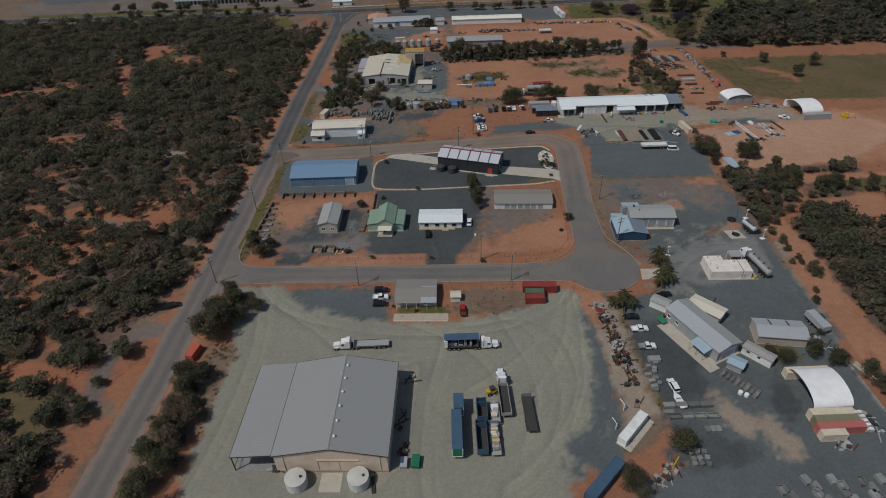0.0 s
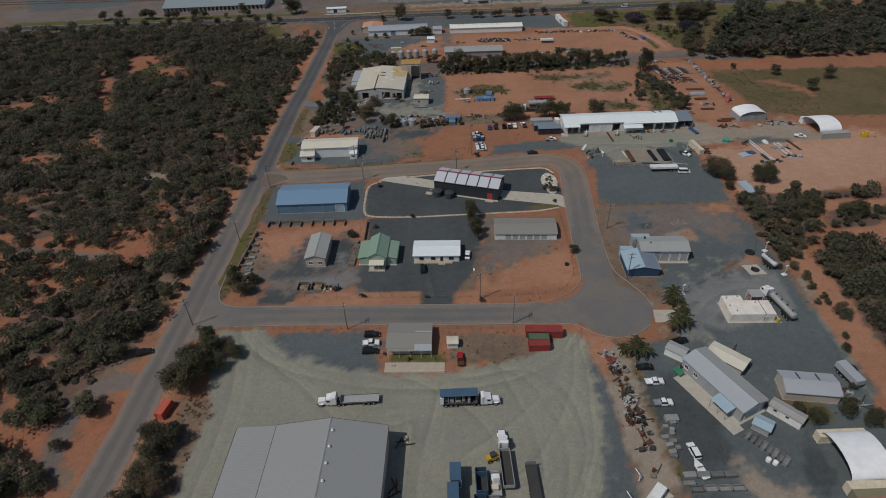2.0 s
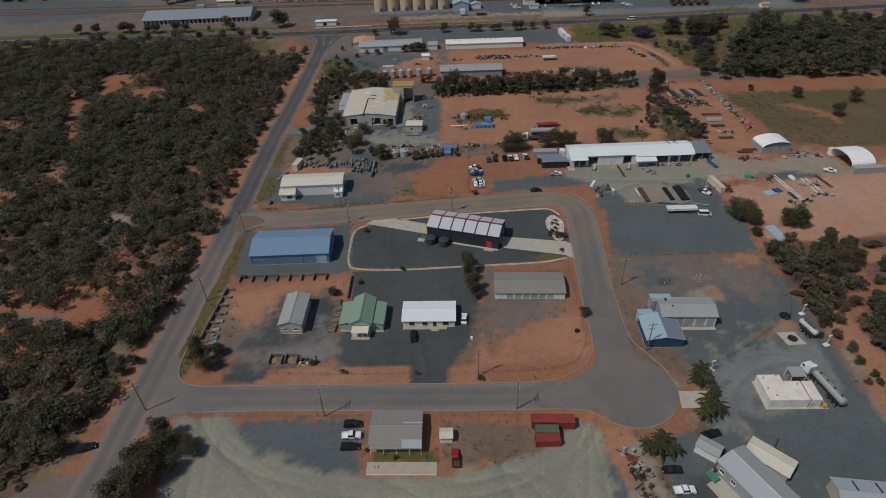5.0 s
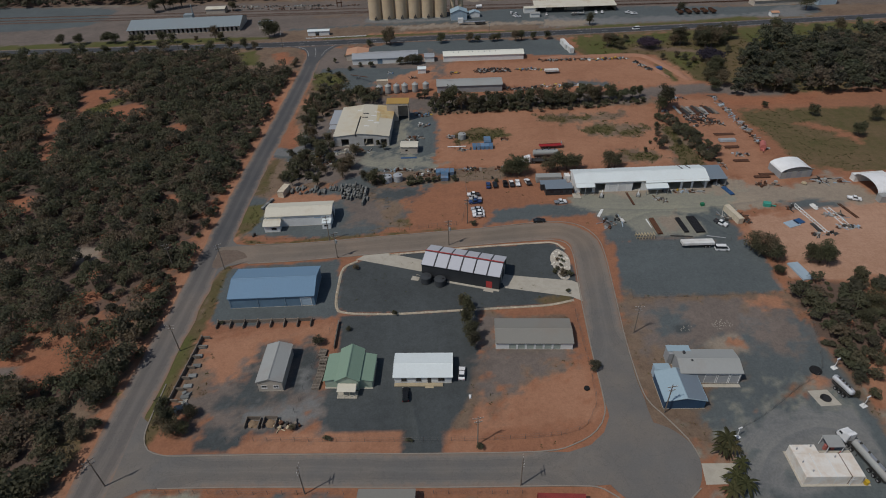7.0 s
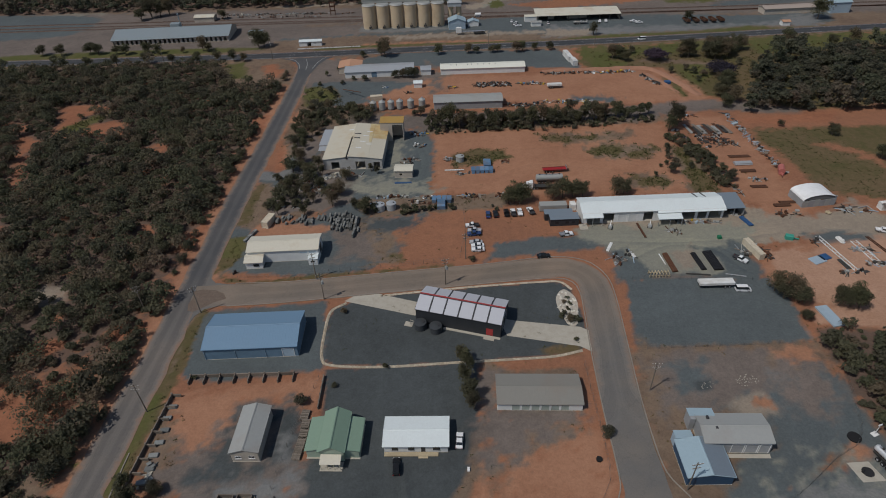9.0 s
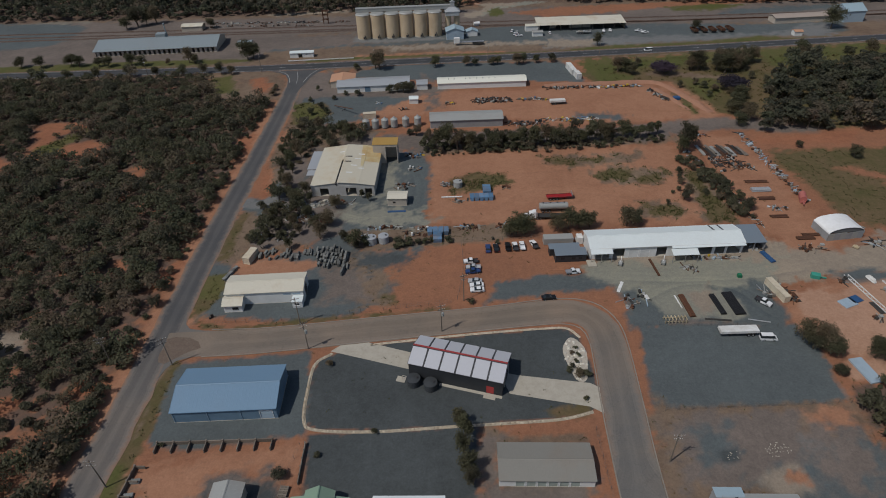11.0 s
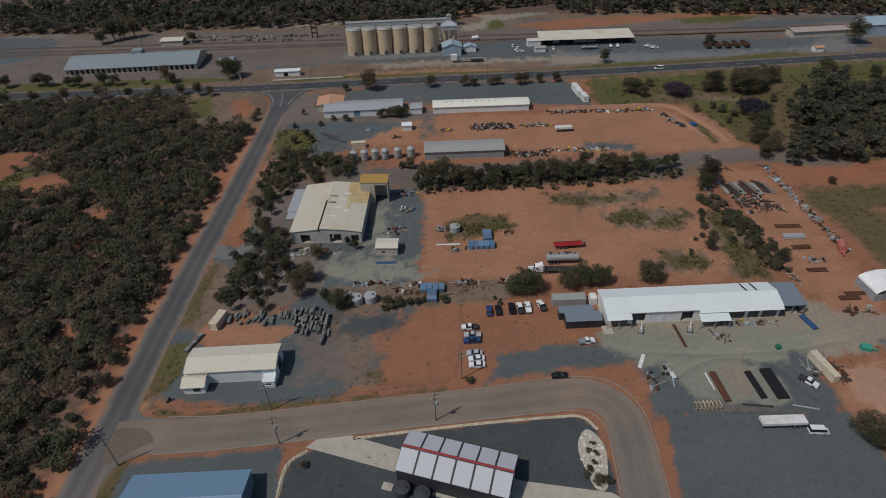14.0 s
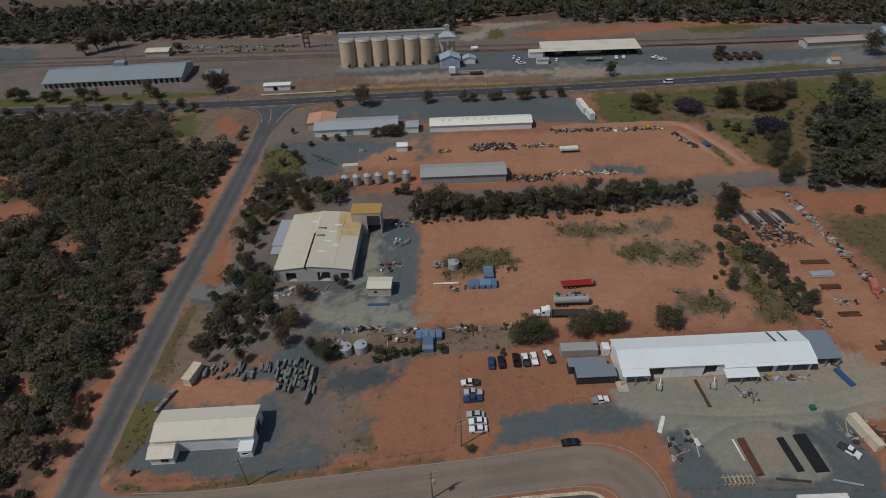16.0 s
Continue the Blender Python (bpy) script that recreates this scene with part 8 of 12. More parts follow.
# arched fabric shelters
def arch_shelter(x, y, w, d, low, rise, turn, material, label, base=None, closed=False):
    ob = thing("arched_shelter", label, "shelter", x, y, turn)
    n = 18
    ring = [(-w / 2 * math.cos(math.pi * k / n), low + rise * math.sin(math.pi * k / n)) for k in range(n + 1)]
    m = Mesh()
    for (x0, z0), (x1, z1) in zip(ring, ring[1:]):
        m.slab((x0, -d / 2, z0), (x1, -d / 2, z1), (x1, d / 2, z1), (x0, d / 2, z0), 0.06)
    part("canopy", m, material, ob)
    for y0 in np.linspace(-d / 2 + 0.1, d / 2 - 0.1, 6):
        hoop = Mesh()
        for (x0, z0), (x1, z1) in zip(ring, ring[1:]):
            hoop.tube((x0 * 0.985, y0, z0 - 0.09), (x1 * 0.985, y0, z1 - 0.09), 0.05, 5)
        part("hoop", hoop, ALLOY, ob)
    if base:
        for s in (-1, 1):
            part("side_wall", Mesh().box(s * w / 2 - 0.15, s * w / 2 + 0.15, -d / 2, d / 2, 0, low), base, ob)
    if closed:
        part("end_wall", Mesh().profile([(-w / 2, 0), (w / 2, 0)] + [(x_, z_) for x_, z_ in reversed(ring)], d / 2 - 0.3, d / 2 - 0.2), material, ob)
    return ob


def container(x, y, turn, length, material, label, height=2.6, width=2.44, group="", z=0.0):
    """A shipping container: corrugated sides, corner posts, doors with locking rods."""
    ob = thing("shipping_container", label, "container", x, y, turn, z, group)
    L, w = length / 2, width / 2
    part("shell", Mesh().box(-L + 0.05, L - 0.05, -w + 0.04, w - 0.04, 0.15, height - 0.05), material, ob)
    m = Mesh()
    n = int(length / 0.55)
    for k in range(n):
        a = -L + 0.2 + (length - 0.4) * k / n
        m.box(a, a + 0.25, -w, -w + 0.04, 0.2, height - 0.15).box(a, a + 0.25, w - 0.04, w, 0.2, height - 0.15).box(a, a + 0.25, -w + 0.1, w - 0.1, height - 0.05, height - 0.01)
    part("corrugation", m, material, ob)
    f = Mesh()
    for sx in (-1, 1):
        for sy in (-1, 1):
            f.box(sx * L - 0.08, sx * L + 0.08, sy * w - 0.06, sy * w + 0.06, 0, height)
        f.box(sx * L - 0.06, sx * L + 0.06, -w, w, height - 0.14, height).box(sx * L - 0.06, sx * L + 0.06, -w, w, 0.02, 0.18)
    for sy in (-1, 1):
        f.box(-L, L, sy * w - 0.05, sy * w + 0.05, height - 0.13, height - 0.005).box(-L, L, sy * w - 0.05, sy * w + 0.05, 0.02, 0.17)
    part("frame", f, material, ob)
    for s in (-1, 1):
        part("door", Mesh().box(L + 0.0, L + 0.05, min(0.02 * s, s * (w - 0.08)), max(0.02 * s, s * (w - 0.08)), 0.2, height - 0.16).tube((L + 0.09, s * 0.4, 0.2), (L + 0.09, s * 0.4, height - 0.2), 0.025, 5), material, ob)
    return ob


# container arch in the precast yard
arch_shelter(90.0, 94.2, 11.8, 9.6, 2.4, 2.6, 92, FABRIC, "white arched canopy between two rows of containers")
container(89.9, 100.0, 1, 10.8, CREAM_BOX, "cream shipping container under a canopy edge", 2.5, 2.0, "containers by the canopy")
container(89.4, 87.2, 1, 10.2, CREAM_BOX, "cream shipping container under a canopy edge", 2.5, 1.8, "containers by the canopy")
container(89.5, 85.3, 1, 10.2, OLIVE_BOX, "olive green shipping container", 2.5, 1.8, "containers by the canopy")
container(89.5, 83.4, 1, 10.8, RED_FADED, "faded red shipping container", 2.5, 1.8, "containers by the canopy")
container(86.9, 81.5, 1, 5.6, CREAM_BOX, "small cream shipping container", 2.4, 1.7, "containers by the canopy")


def caged_tank(x, y, turn):
    """A white plastic tank in a wire cage on a pallet."""
    ob = thing("caged_tank", "white plastic liquid tank in a wire cage", "tank", x, y, turn, 0, "caged tanks by the containers")
    part("pallet", Mesh().box(-0.55, 0.55, -0.5, 0.5, 0.0, 0.14), TIMBER, ob)
    part("bottle", Mesh().box(-0.5, 0.5, -0.45, 0.45, 0.15, 1.05, 0.08).tube((0, 0, 1.05), (0, 0, 1.12), 0.12, 8), WHITE_BOX, ob)
    cage = Mesh()
    for u in np.linspace(-0.53, 0.53, 5):
        for v in (-0.48, 0.48):
            cage.box(u - 0.015, u + 0.015, v - 0.015, v + 0.015, 0.14, 1.1)
    for z in (0.4, 0.75, 1.08):
        cage.box(-0.55, 0.55, -0.5, -0.47, z, z + 0.03).box(-0.55, 0.55, 0.47, 0.5, z, z + 0.03)
    part("cage", cage, ALLOY, ob)


for k in range(10):
    caged_tank(95.6 + 1.25 * (k % 2), 88.0 - 1.2 * (k // 2), 3 * (k % 3))

# red containers by the street
container(27.0, 135.6, -3, 10.0, RED_BOX, "long red shipping container beside the street", group="red containers")
container(25.2, 132.9, -2, 5.4, surface("green_roofed_box", (0.07, 0.13, 0.08), 0.6, stain=(0.2, 0.1, 0.06)), "short dull green shipping container beside the street", 2.4, 2.1, group="red containers")
container(25.0, 130.6, 0, 5.6, RED_BOX, "short red shipping container beside the street", 2.3, 2.2, group="red containers")
# white container on the yard's edge, blue one beyond it
container(41.9, 84.6, 46, 10.0, WHITE_BOX, "white shipping container on a concrete slab", 2.3, 2.1)
piece("concrete_slab", Mesh().box(-5.6, 5.6, -1.9, 1.9, -0.1, 0.1), CONCRETE, "tan concrete slab under a container", "slab", 42.6, 84.2, 46, -0.02)
for x, y in ((38.2, 85.2), (41.4, 90.6)):
    piece("gate_post", Mesh().box(-0.12, 0.12, -0.12, 0.12, 0, 2.2).box(-0.1, 2.0, -0.07, 0.07, 2.0, 2.2), TRIM_WHITE, "white gate post with an arm", "post", x, y, 110)
container(32.4, 71.4, 45, 12.19, BLUE_TARP, "dark blue shipping container")
container(-70.9, 112.2, 78, 4.6, ORANGE_RED, "bright red shipping container by the back road", 2.2, 2.0)

# front office house
W_, D_ = 11.4, 8.6
ob = shed("house", "tan-roofed office cottage with a front verandah", -10.4, 134.0, W_, D_, 2.8, 0.7, -1.5, "x", ROOF_TAN, WALL_TAN, {"front": [(-4.4, -3.2, 0.9, 2.0), (0.0, 1.0, 0, 2.1), (2.4, 3.8, 0.9, 2.0)]}, 0.5, category="house")
window(ob, "front", W_, D_, -4.4, -3.2, 0.9, 2.0)
window(ob, "front", W_, D_, 2.4, 3.8, 0.9, 2.0)
flat_roof(ob, 1.6, 6.3, -5.7, 1.0, 2.75, 3.5, GALV, "verandah_roof")
flat_roof(ob, -5.8, 1.58, -5.7, -4.7, 2.55, 2.75, ROOF_TAN, "verandah_roof")
posts(ob, [(-5.6, -5.6), (-2.6, -5.6), (0.4, -5.6), (3.4, -5.6), (6.1, -5.6)], 0, 2.6, 0.1, TRIM_WHITE)
fence_wall = thing("boundary_wall", "long low cream slab and kerb before a lawn", "wall", -8.8, 123.6, -1.6)
for k in range(6):
    part("wall_panel", Mesh().box(-8.0 + 2.66 * k, -5.36 + 2.66 * k, -0.62, -0.42, 0, 0.55 + 0.02 * (k % 2)), WALL_CREAM, fence_wall)
part("slab", Mesh().box(-8.1, 7.9, -0.4, 2.9, -0.1, 0.09), surface("tan_slab", (0.40, 0.35, 0.28), 0.9, stain=(0.30, 0.26, 0.21), scale=0.5, var=0.12), fence_wall, "stained tan concrete slab")
a = shed("garden_shed", "small cream garden shed", 1.4, 132.6, 2.8, 2.4, 2.0, 0.4, 0, "x", ROOF_CREAM, WALL_WHITE, {}, 0.2)

# precast yard: long workshop, stores
ob = thing("workshop", "long grey workshop with a curved roof edge and verandah", "workshop", 68.5, 115.4, -64)
W_, D_ = 19.0, 7.6
add_walls(ob, W_, D_, 4.0, WALL_GREY, {"right": [(-2.6, 2.6, 0, 3.4)], "front": [(-8.6, -7.4, 1.4, 2.6), (-5.6, -4.4, 1.4, 2.6)]}, "x", 1.0)
gable_roof(ob, W_, D_, 4.0, 1.0, "x", GALV, 0.3, second=GALV_OLD)
floor_slab(ob, W_, D_, 0.6)
for a in (-8.6, -5.6):
    window(ob, "front", W_, D_, a, a + 1.2, 1.4, 2.6)
flat_roof(ob, 2.6, 7.6, -6.9, -4.1, 3.0, 3.6, ROOF_PALEBLUE, "awning")
posts(ob, [(2.8, -6.7), (5.2, -6.7), (7.4, -6.7)], 0, 3.0, 0.1)
roller_door(ob, "right", W_, D_, -2.55, 2.55, 3.3, DOOR_GREY)
part("path", Mesh().box(-8.0, 11.5, -7.8, -4.45, -0.2, 0.06), CONCRETE, ob, "tan concrete apron")
part("green_awning", Mesh().slab((-9.8, -6.6, 0.9), (-7.2, -6.6, 0.9), (-7.2, -5.2, 1.6), (-9.8, -5.2, 1.6), 0.1), GREEN_PAINT, ob, "bright green cover by the door")
a = shed("store_room", "tan flat-roofed store beside a workshop", 73.2, 123.8, 9.2, 4.6, 2.8, 0.35, -45, "x", ROOF_CREAM, WALL_TAN, {}, 0.3)
a = shed("office_hut", "small white office hut with a grey roof", 61.0, 127.0, 5.0, 3.2, 2.5, 0.3, -40, "x", GALV_OLD, WALL_WHITE, {}, 0.15, category="hut")
a = shed("tool_shed", "pale blue roofed open shelter", 73.6, 103.4, 3.6, 3.0, 2.2, 0.3, -40, "x", ROOF_PALEBLUE, WALL_GREY, {}, 0.3)
a = shed("transportable_hut", "long white transportable hut on blocks", 80.6, 106.4, 7.6, 2.8, 2.6, 0.25, -47, "x", GALV_OLD, WHITE_BOX, {"front": [(-2.6, -1.8, 1.2, 1.9), (0.2, 1.0, 1.2, 1.9)]}, 0.15, category="hut")
W_, D_ = 12.6, 6.6
ob = shed("workshop", "grey steel workshop with a tan wall", 89.2, 113.9, W_, D_, 3.1, 0.9, -8, "x", GALV, WALL_TAN, {}, 0.25, category="workshop")
for u in (-2.6, 2.0):
    part("roof_slot", Mesh().slab((u, 0.3, 4.12), (u + 0.35, 0.3, 4.12), (u + 0.35, 3.0, 3.4), (u, 3.0, 3.4), 0.1), TRIM_DARK, ob)

# dome shelter and container shelter by the pipe yard
ob = arch_shelter(140.6, 271.2, 12.6, 8.4, 2.7, 2.0, 6, FABRIC, "white domed shelter over grey mesh panels")
for k in range(6):
    p = part("wall_panel", Mesh().box(-1.03, 1.03, -0.05, 0.05, 0, 2.7 + 0.12 * (k % 3)), WALL_GREY if k % 2 else GALV_OLD, ob)
    p.location = (-5.25 + 2.1 * k, -4.3, 0)
part("end_curtain", Mesh().profile([(-6.1, 2.7), (6.1, 2.7), (5.2, 3.7), (3.2, 4.35), (0, 4.6), (-3.2, 4.35), (-5.2, 3.7)], -0.03, 0.03), surface("grey_mesh_cloth", (0.16, 0.16, 0.16), 0.8, var=0.1), ob, "grey mesh cloth").matrix_local = pose(0, -3.9, 0)
for s in (-1, 1):
    for k in range(4):
        p = part("wall_panel", Mesh().box(-0.05, 0.05, -1.03, 1.03, 0, 2.6), WALL_GREY, ob)
        p.location = (s * 6.3, -3.1 + 2.1 * k, 0)
arch_shelter(166.4, 257.0, 13.0, 10.0, 2.4, 2.8, 96, FABRIC, "white arched canopy on containers")
container(167.4, 264.4, 4, 12.19, WHITE_BOX, "white container behind an arched canopy")
container(168.2, 249.0, 2, 12.19, GALV_OLD, "grey container before an arched canopy")

# far row of sheds
W_, D_ = 38.0, 11.4
ob = shed("shed", "long pale corrugated shed with a dark roller door", -28.4, 413.8, W_, D_, 3.4, 1.2, 2.0, "x", GALV, WALL_WHITE, {"front": [(-4.6, -1.4, 0, 3.0)]}, 0.3)
roller_door(ob, "front", W_, D_, -4.55, -1.45, 2.95, WALL_BLUE)
a = shed("shed", "shed with a faded red roof", -45.5, 420.6, 12.5, 11.0, 3.4, 1.0, 2.0, "y", ROOF_PINK, WALL_TAN, {}, 0.3)
W_, D_ = 46.6, 8.2
ob = shed("shed", "very long white shed with roof vents", 29.0, 412.6, W_, D_, 3.3, 1.0, 0.4, "x", roofing("cream_white_sheet", (0.70, 0.70, 0.62), 0.5, 0.0, rust_amount=0.08), WALL_WHITE, {}, 0.3)
for k, u in enumerate((-17.5, -14.5, -8.4, -6.2, -2.6, 0.6, 3.8, 7.0)):
    part("roof_vent", Mesh().tube((u, -1.2, 3.9), (u, -1.2, 4.5), 0.16, 8).tube((u, -1.2, 4.5), (u, -1.2, 4.75), 0.3, 8, 0.12), GALV_OLD, ob)
W_, D_ = 33.6, 9.4
shed("shed", "grey steel farm shed", 18.6, 366.6, W_, D_, 3.8, 1.1, 0.4, "x", GALV_OLD, WALL_GREY, {}, 0.3)
shed("hut", "small pale hut beside a shed", -2.6, 411.8, 5.6, 6.5, 3.0, 0.5, 2, "x", GALV, WALL_WHITE, {}, 0.2, category="hut")
shed("hut", "small white gabled hut", -6.6, 392.4, 4.4, 3.4, 2.6, 0.8, 0, "x", ROOF_WHITE, WALL_WHITE, {}, 0.2, category="hut")
container(-27.6, 375.8, 4, 6.06, CREAM_BOX, "cream shipping container among sheds")
a = container(79.8, 428.4, 96, 12.19, WHITE_BOX, "white shipping container beside a gravel yard", 2.9)
container(81.5, 419.0, 96, 6.06, WHITE_BOX, "white shipping container beside a gravel yard", 2.9)


def grain_bin(x, y):
    ob = thing("grain_bin", "small round galvanised grain bin with a conical top", "bin", x, y, 0, 0, "row of grain bins")
    m = Mesh().lathe([(1.62 + 0.04 * (k % 2), 0.5 + 0.3 * k) for k in range(13)], 20)
    part("shell", m, GALV_OLD, ob)
    part("cone", Mesh().tube((0, 0, 4.1), (0, 0, 5.1), 1.7, 18, 0.3), GALV_OLD, ob)
    part("lid", Mesh().tube((0, 0, 5.1), (0, 0, 5.25), 0.4, 10), ALLOY, ob)
    part("base", Mesh().tube((0, 0, 0), (0, 0, 0.5), 1.5, 14), CONCRETE_GREY, ob)


for x, y in ((-28.1, 363.6), (-23.8, 363.9), (-19.4, 364.3), (-15.1, 364.6), (-9.7, 365.1), (-4.1, 365.6)):
    grain_bin(x, y)

# wheat silos by the railway
silos = thing("grain_silos", "row of tall tan concrete grain silos with a gallery", "silo", -17.8, 499.6, 2.2)
silos.scale = (1.0, 1.0, 0.86)
for k in range(6):
    s = part("silo", Mesh().tube((0, 0, 0), (0, 0, 17.2), 4.5, 36), CONCRETE_SILO, silos, "tan weathered concrete silo")
    s.location = (-23.0 + 9.15 * k, 0, 0)
    part("silo_cap", Mesh().tube((0, 0, 17.2), (0, 0, 18.0), 4.7, 36, 4.0), GALV_OLD, s, "grey metal cap")
    part("silo_foot", Mesh().tube((0, 0, 0), (0, 0, 0.7), 4.62, 36), CONCRETE, s)
    part("outlet", Mesh().box(-0.5, 0.5, -5.0, -4.3, 1.0, 2.4), TRIM_DARK, s)
    part("chute", Mesh().tube((0.4, -4.6, 3.6), (1.4, -5.6, 1.0), 0.25, 6), CHASSIS, s)
for x in (31.5, 37.0):
    s = part("small_silo", Mesh().tube((0, 0, 0), (0, 0, 14.0), 1.9, 24), CONCRETE_SILO, silos)
    s.location = (x, 1.0, 0)
part("gallery", Mesh().box(-27.5, 33, 1.4, 4.2, 18.2, 20.4).profile([(-27.5, 20.4), (33, 20.4), (33, 20.8), (-27.5, 20.8)], 1.2, 4.4), GALV_OLD, silos, "grey conveyor gallery")
part("head_house", Mesh().box(29.6, 38.6, -2.2, 4.2, 14.0, 17.0), GALV, silos)
part("head_roof", Mesh().add([(29.2, -2.6, 17), (39, -2.6, 17), (39, 4.6, 17), (29.2, 4.6, 17), (32.6, 0, 19.6), (35.8, 0, 19.6), (35.8, 2.2, 19.6), (32.6, 2.2, 19.6)], [(0, 1, 5, 4), (1, 2, 6, 5), (2, 3, 7, 6), (3, 0, 4, 7), (4, 5, 6, 7)]), GALV, silos)
part("head_box", Mesh().box(32.8, 35.6, 0.2, 2.0, 19.4, 23.0).profile([(32.6, 23), (35.8, 23), (34.2, 24)], 0.0, 2.2), GALV, silos)
a = shed("intake_shed", "pale blue grain intake shed before silos", 17.5, 493.6, 11.0, 8.6, 5.2, 2.0, 2, "y", ROOF_PALEBLUE, PANEL_BLUE, {}, 0.4)
a = shed("office_hut", "small white office with a gabled roof", 28.6, 497.4, 7.0, 5.0, 3.0, 1.2, 2, "y", ROOF_PALEBLUE, WALL_WHITE, {}, 0.3, category="hut")
wb = thing("weighbridge_platform", "raised sampling platform beside the silos", "platform", 26.0, 478.4, 2)
part("cabin", Mesh().box(-9.5, -6.0, -1.2, 1.2, 1.6, 4.6), WALL_WHITE, wb)
part("deck", Mesh().box(-6, 9, -0.8, 0.8, 1.8, 2.1), ALLOY, wb)
posts(wb, [(-9, -1), (-9, 1), (-6.4, 1), (0, 0.6), (4, 0.6), (8.6, 0.6)], 0, 1.9, 0.15)
part("bench", Mesh().box(2, 9, -1.6, 1.6, 0.9, 1.4), CHASSIS, wb)

# wool shed and railway sheds
W_, D_ = 77.5, 24.0
ob = shed("goods_shed", "very long pale blue-grey roofed goods shed with pillars", -170.0, 491.5, W_ - 3, D_, 3.6, 3.2, 2.6, "x", ROOF_GOODS, WALL_TAN, {"front": [(-37.6 + 3.0 * k, -36.2 + 3.0 * k, 0, 2.8) for k in range(25)]}, 0.8, category="shed", gap=1.5)
part("roof_box", Mesh().box(-3, 3, 1.5, 6.5, 5.6, 8.2).tube((2.4, 6, 7), (2.4, 6, 13), 0.35, 8).tube((2.4, 6, 13), (2.4, 6, 13.6), 0.6, 8), ROOF_GOODS, ob, "roof plant box with a flue")
shed("hut", "small pale blue-grey roofed hut", -115.4, 487.0, 8.5, 8.0, 3.4, 0.8, 2, "x", ROOF_GOODS, WALL_TAN, {}, 0.3, category="hut")
shed("hut", "small tan hut by the rail yard", -162.0, 529.5, 14.0, 8.0, 3.2, 0.8, 2, "x", ROOF_CREAM, WALL_TAN, {}, 0.3, category="hut")
a = thing("toilet_block", "low white block by the highway", "hut", -76.0, 466.6, 2)
add_walls(a, 14.0, 3.6, 2.8, WALL_WHITE, {"front": [(-2.0, 0.4, 0, 2.3), (2.6, 3.4, 1.4, 2.0)]}, "x", 0)
flat_roof(a, -7.3, 7.3, -2.2, 2.2, 2.9, 3.1, ROOF_WHITE)
W_, D_ = 57.0, 13.5
ob = thing("rail_depot", "long open-fronted goods depot with a cream roof", "shed", 100.4, 507.0, 0.2)
ob.scale = (1.0, 1.0, 0.82)
flat_roof(ob, -29, 28.6, -7.4, 7.2, 4.8, 6.2, ROOF_CREAM, gap=1.5)
part("wall", Mesh().box(-28.6, 28.2, 6.4, 6.6, 0, 5.8), WALL_TAN, ob)
for x in (-28.5, 28.1):
    part("wall", Mesh().box(x, x + 0.15, -6.8, 6.38, 0, 4.7), WALL_TAN, ob)
for a_, b_ in ((-20, -16), (-7, 7)):
    part("bay_wall", Mesh().box(a_, b_, -1.0, -0.8, 0, 4.9), WALL_TAN, ob)
posts(ob, [(x, -7.0) for x in np.linspace(-28, 28, 9)], 0, 4.7, 0.25, CHASSIS)
a = shed("hut", "small pale hut at a depot end", 68.6, 503.6, 9.0, 5.0, 3.4, 0.5, 0, "x", ROOF_CREAM, WALL_WHITE, {}, 0.2, category="hut")
a = shed("hut", "small white hut beside parked cars", 70.4, 492.4, 6.4, 4.0, 2.6, 0.5, 0, "x", GALV_OLD, WALL_WHITE, {}, 0.2, category="hut")
ob = shed("loading_shed", "long tan loading shed by the railway", 248.0, 506.0, 44.0, 8.5, 3.6, 1.0, 3, "x", roofing("faded_tan_sheet", (0.36, 0.30, 0.26), 0.65, 0.0, rust_amount=0.3), WALL_TAN, {}, 0.5, gap=1.5)
ob = shed("grain_shed", "tall pale blue grain shed", 276.0, 505.5, 13.0, 14.0, 7.0, 3.0, 3, "x", ROOF_PALEBLUE, PANEL_BLUE, {}, 0.3, gap=1.5)
a = shed("hut", "tiny white hut on a grass verge", 229.0, 477.0, 5.0, 4.0, 2.6, 0.6, 0, "x", ROOF_PINK, WALL_WHITE, {}, 0.2, category="hut")

# ---- vehicles ----
WHEELS = {}


def wheel(parent, x, y, r, w, name="wheel"):
    key = (round(r, 2), round(w, 2))
    if key not in WHEELS:
        WHEELS[key] = (Mesh().tube((0, -w / 2, 0), (0, w / 2, 0), r, 14).data("tyre", RUBBER), Mesh().tube((0, -w / 2 - 0.015, 0), (0, w / 2 + 0.015, 0), r * 0.55, 10).data("rim", ALLOY))
    t_ = part(name, WHEELS[key][0], None, parent)
    t_.location = (x, y, r)
    part("rim", WHEELS[key][1], None, t_)


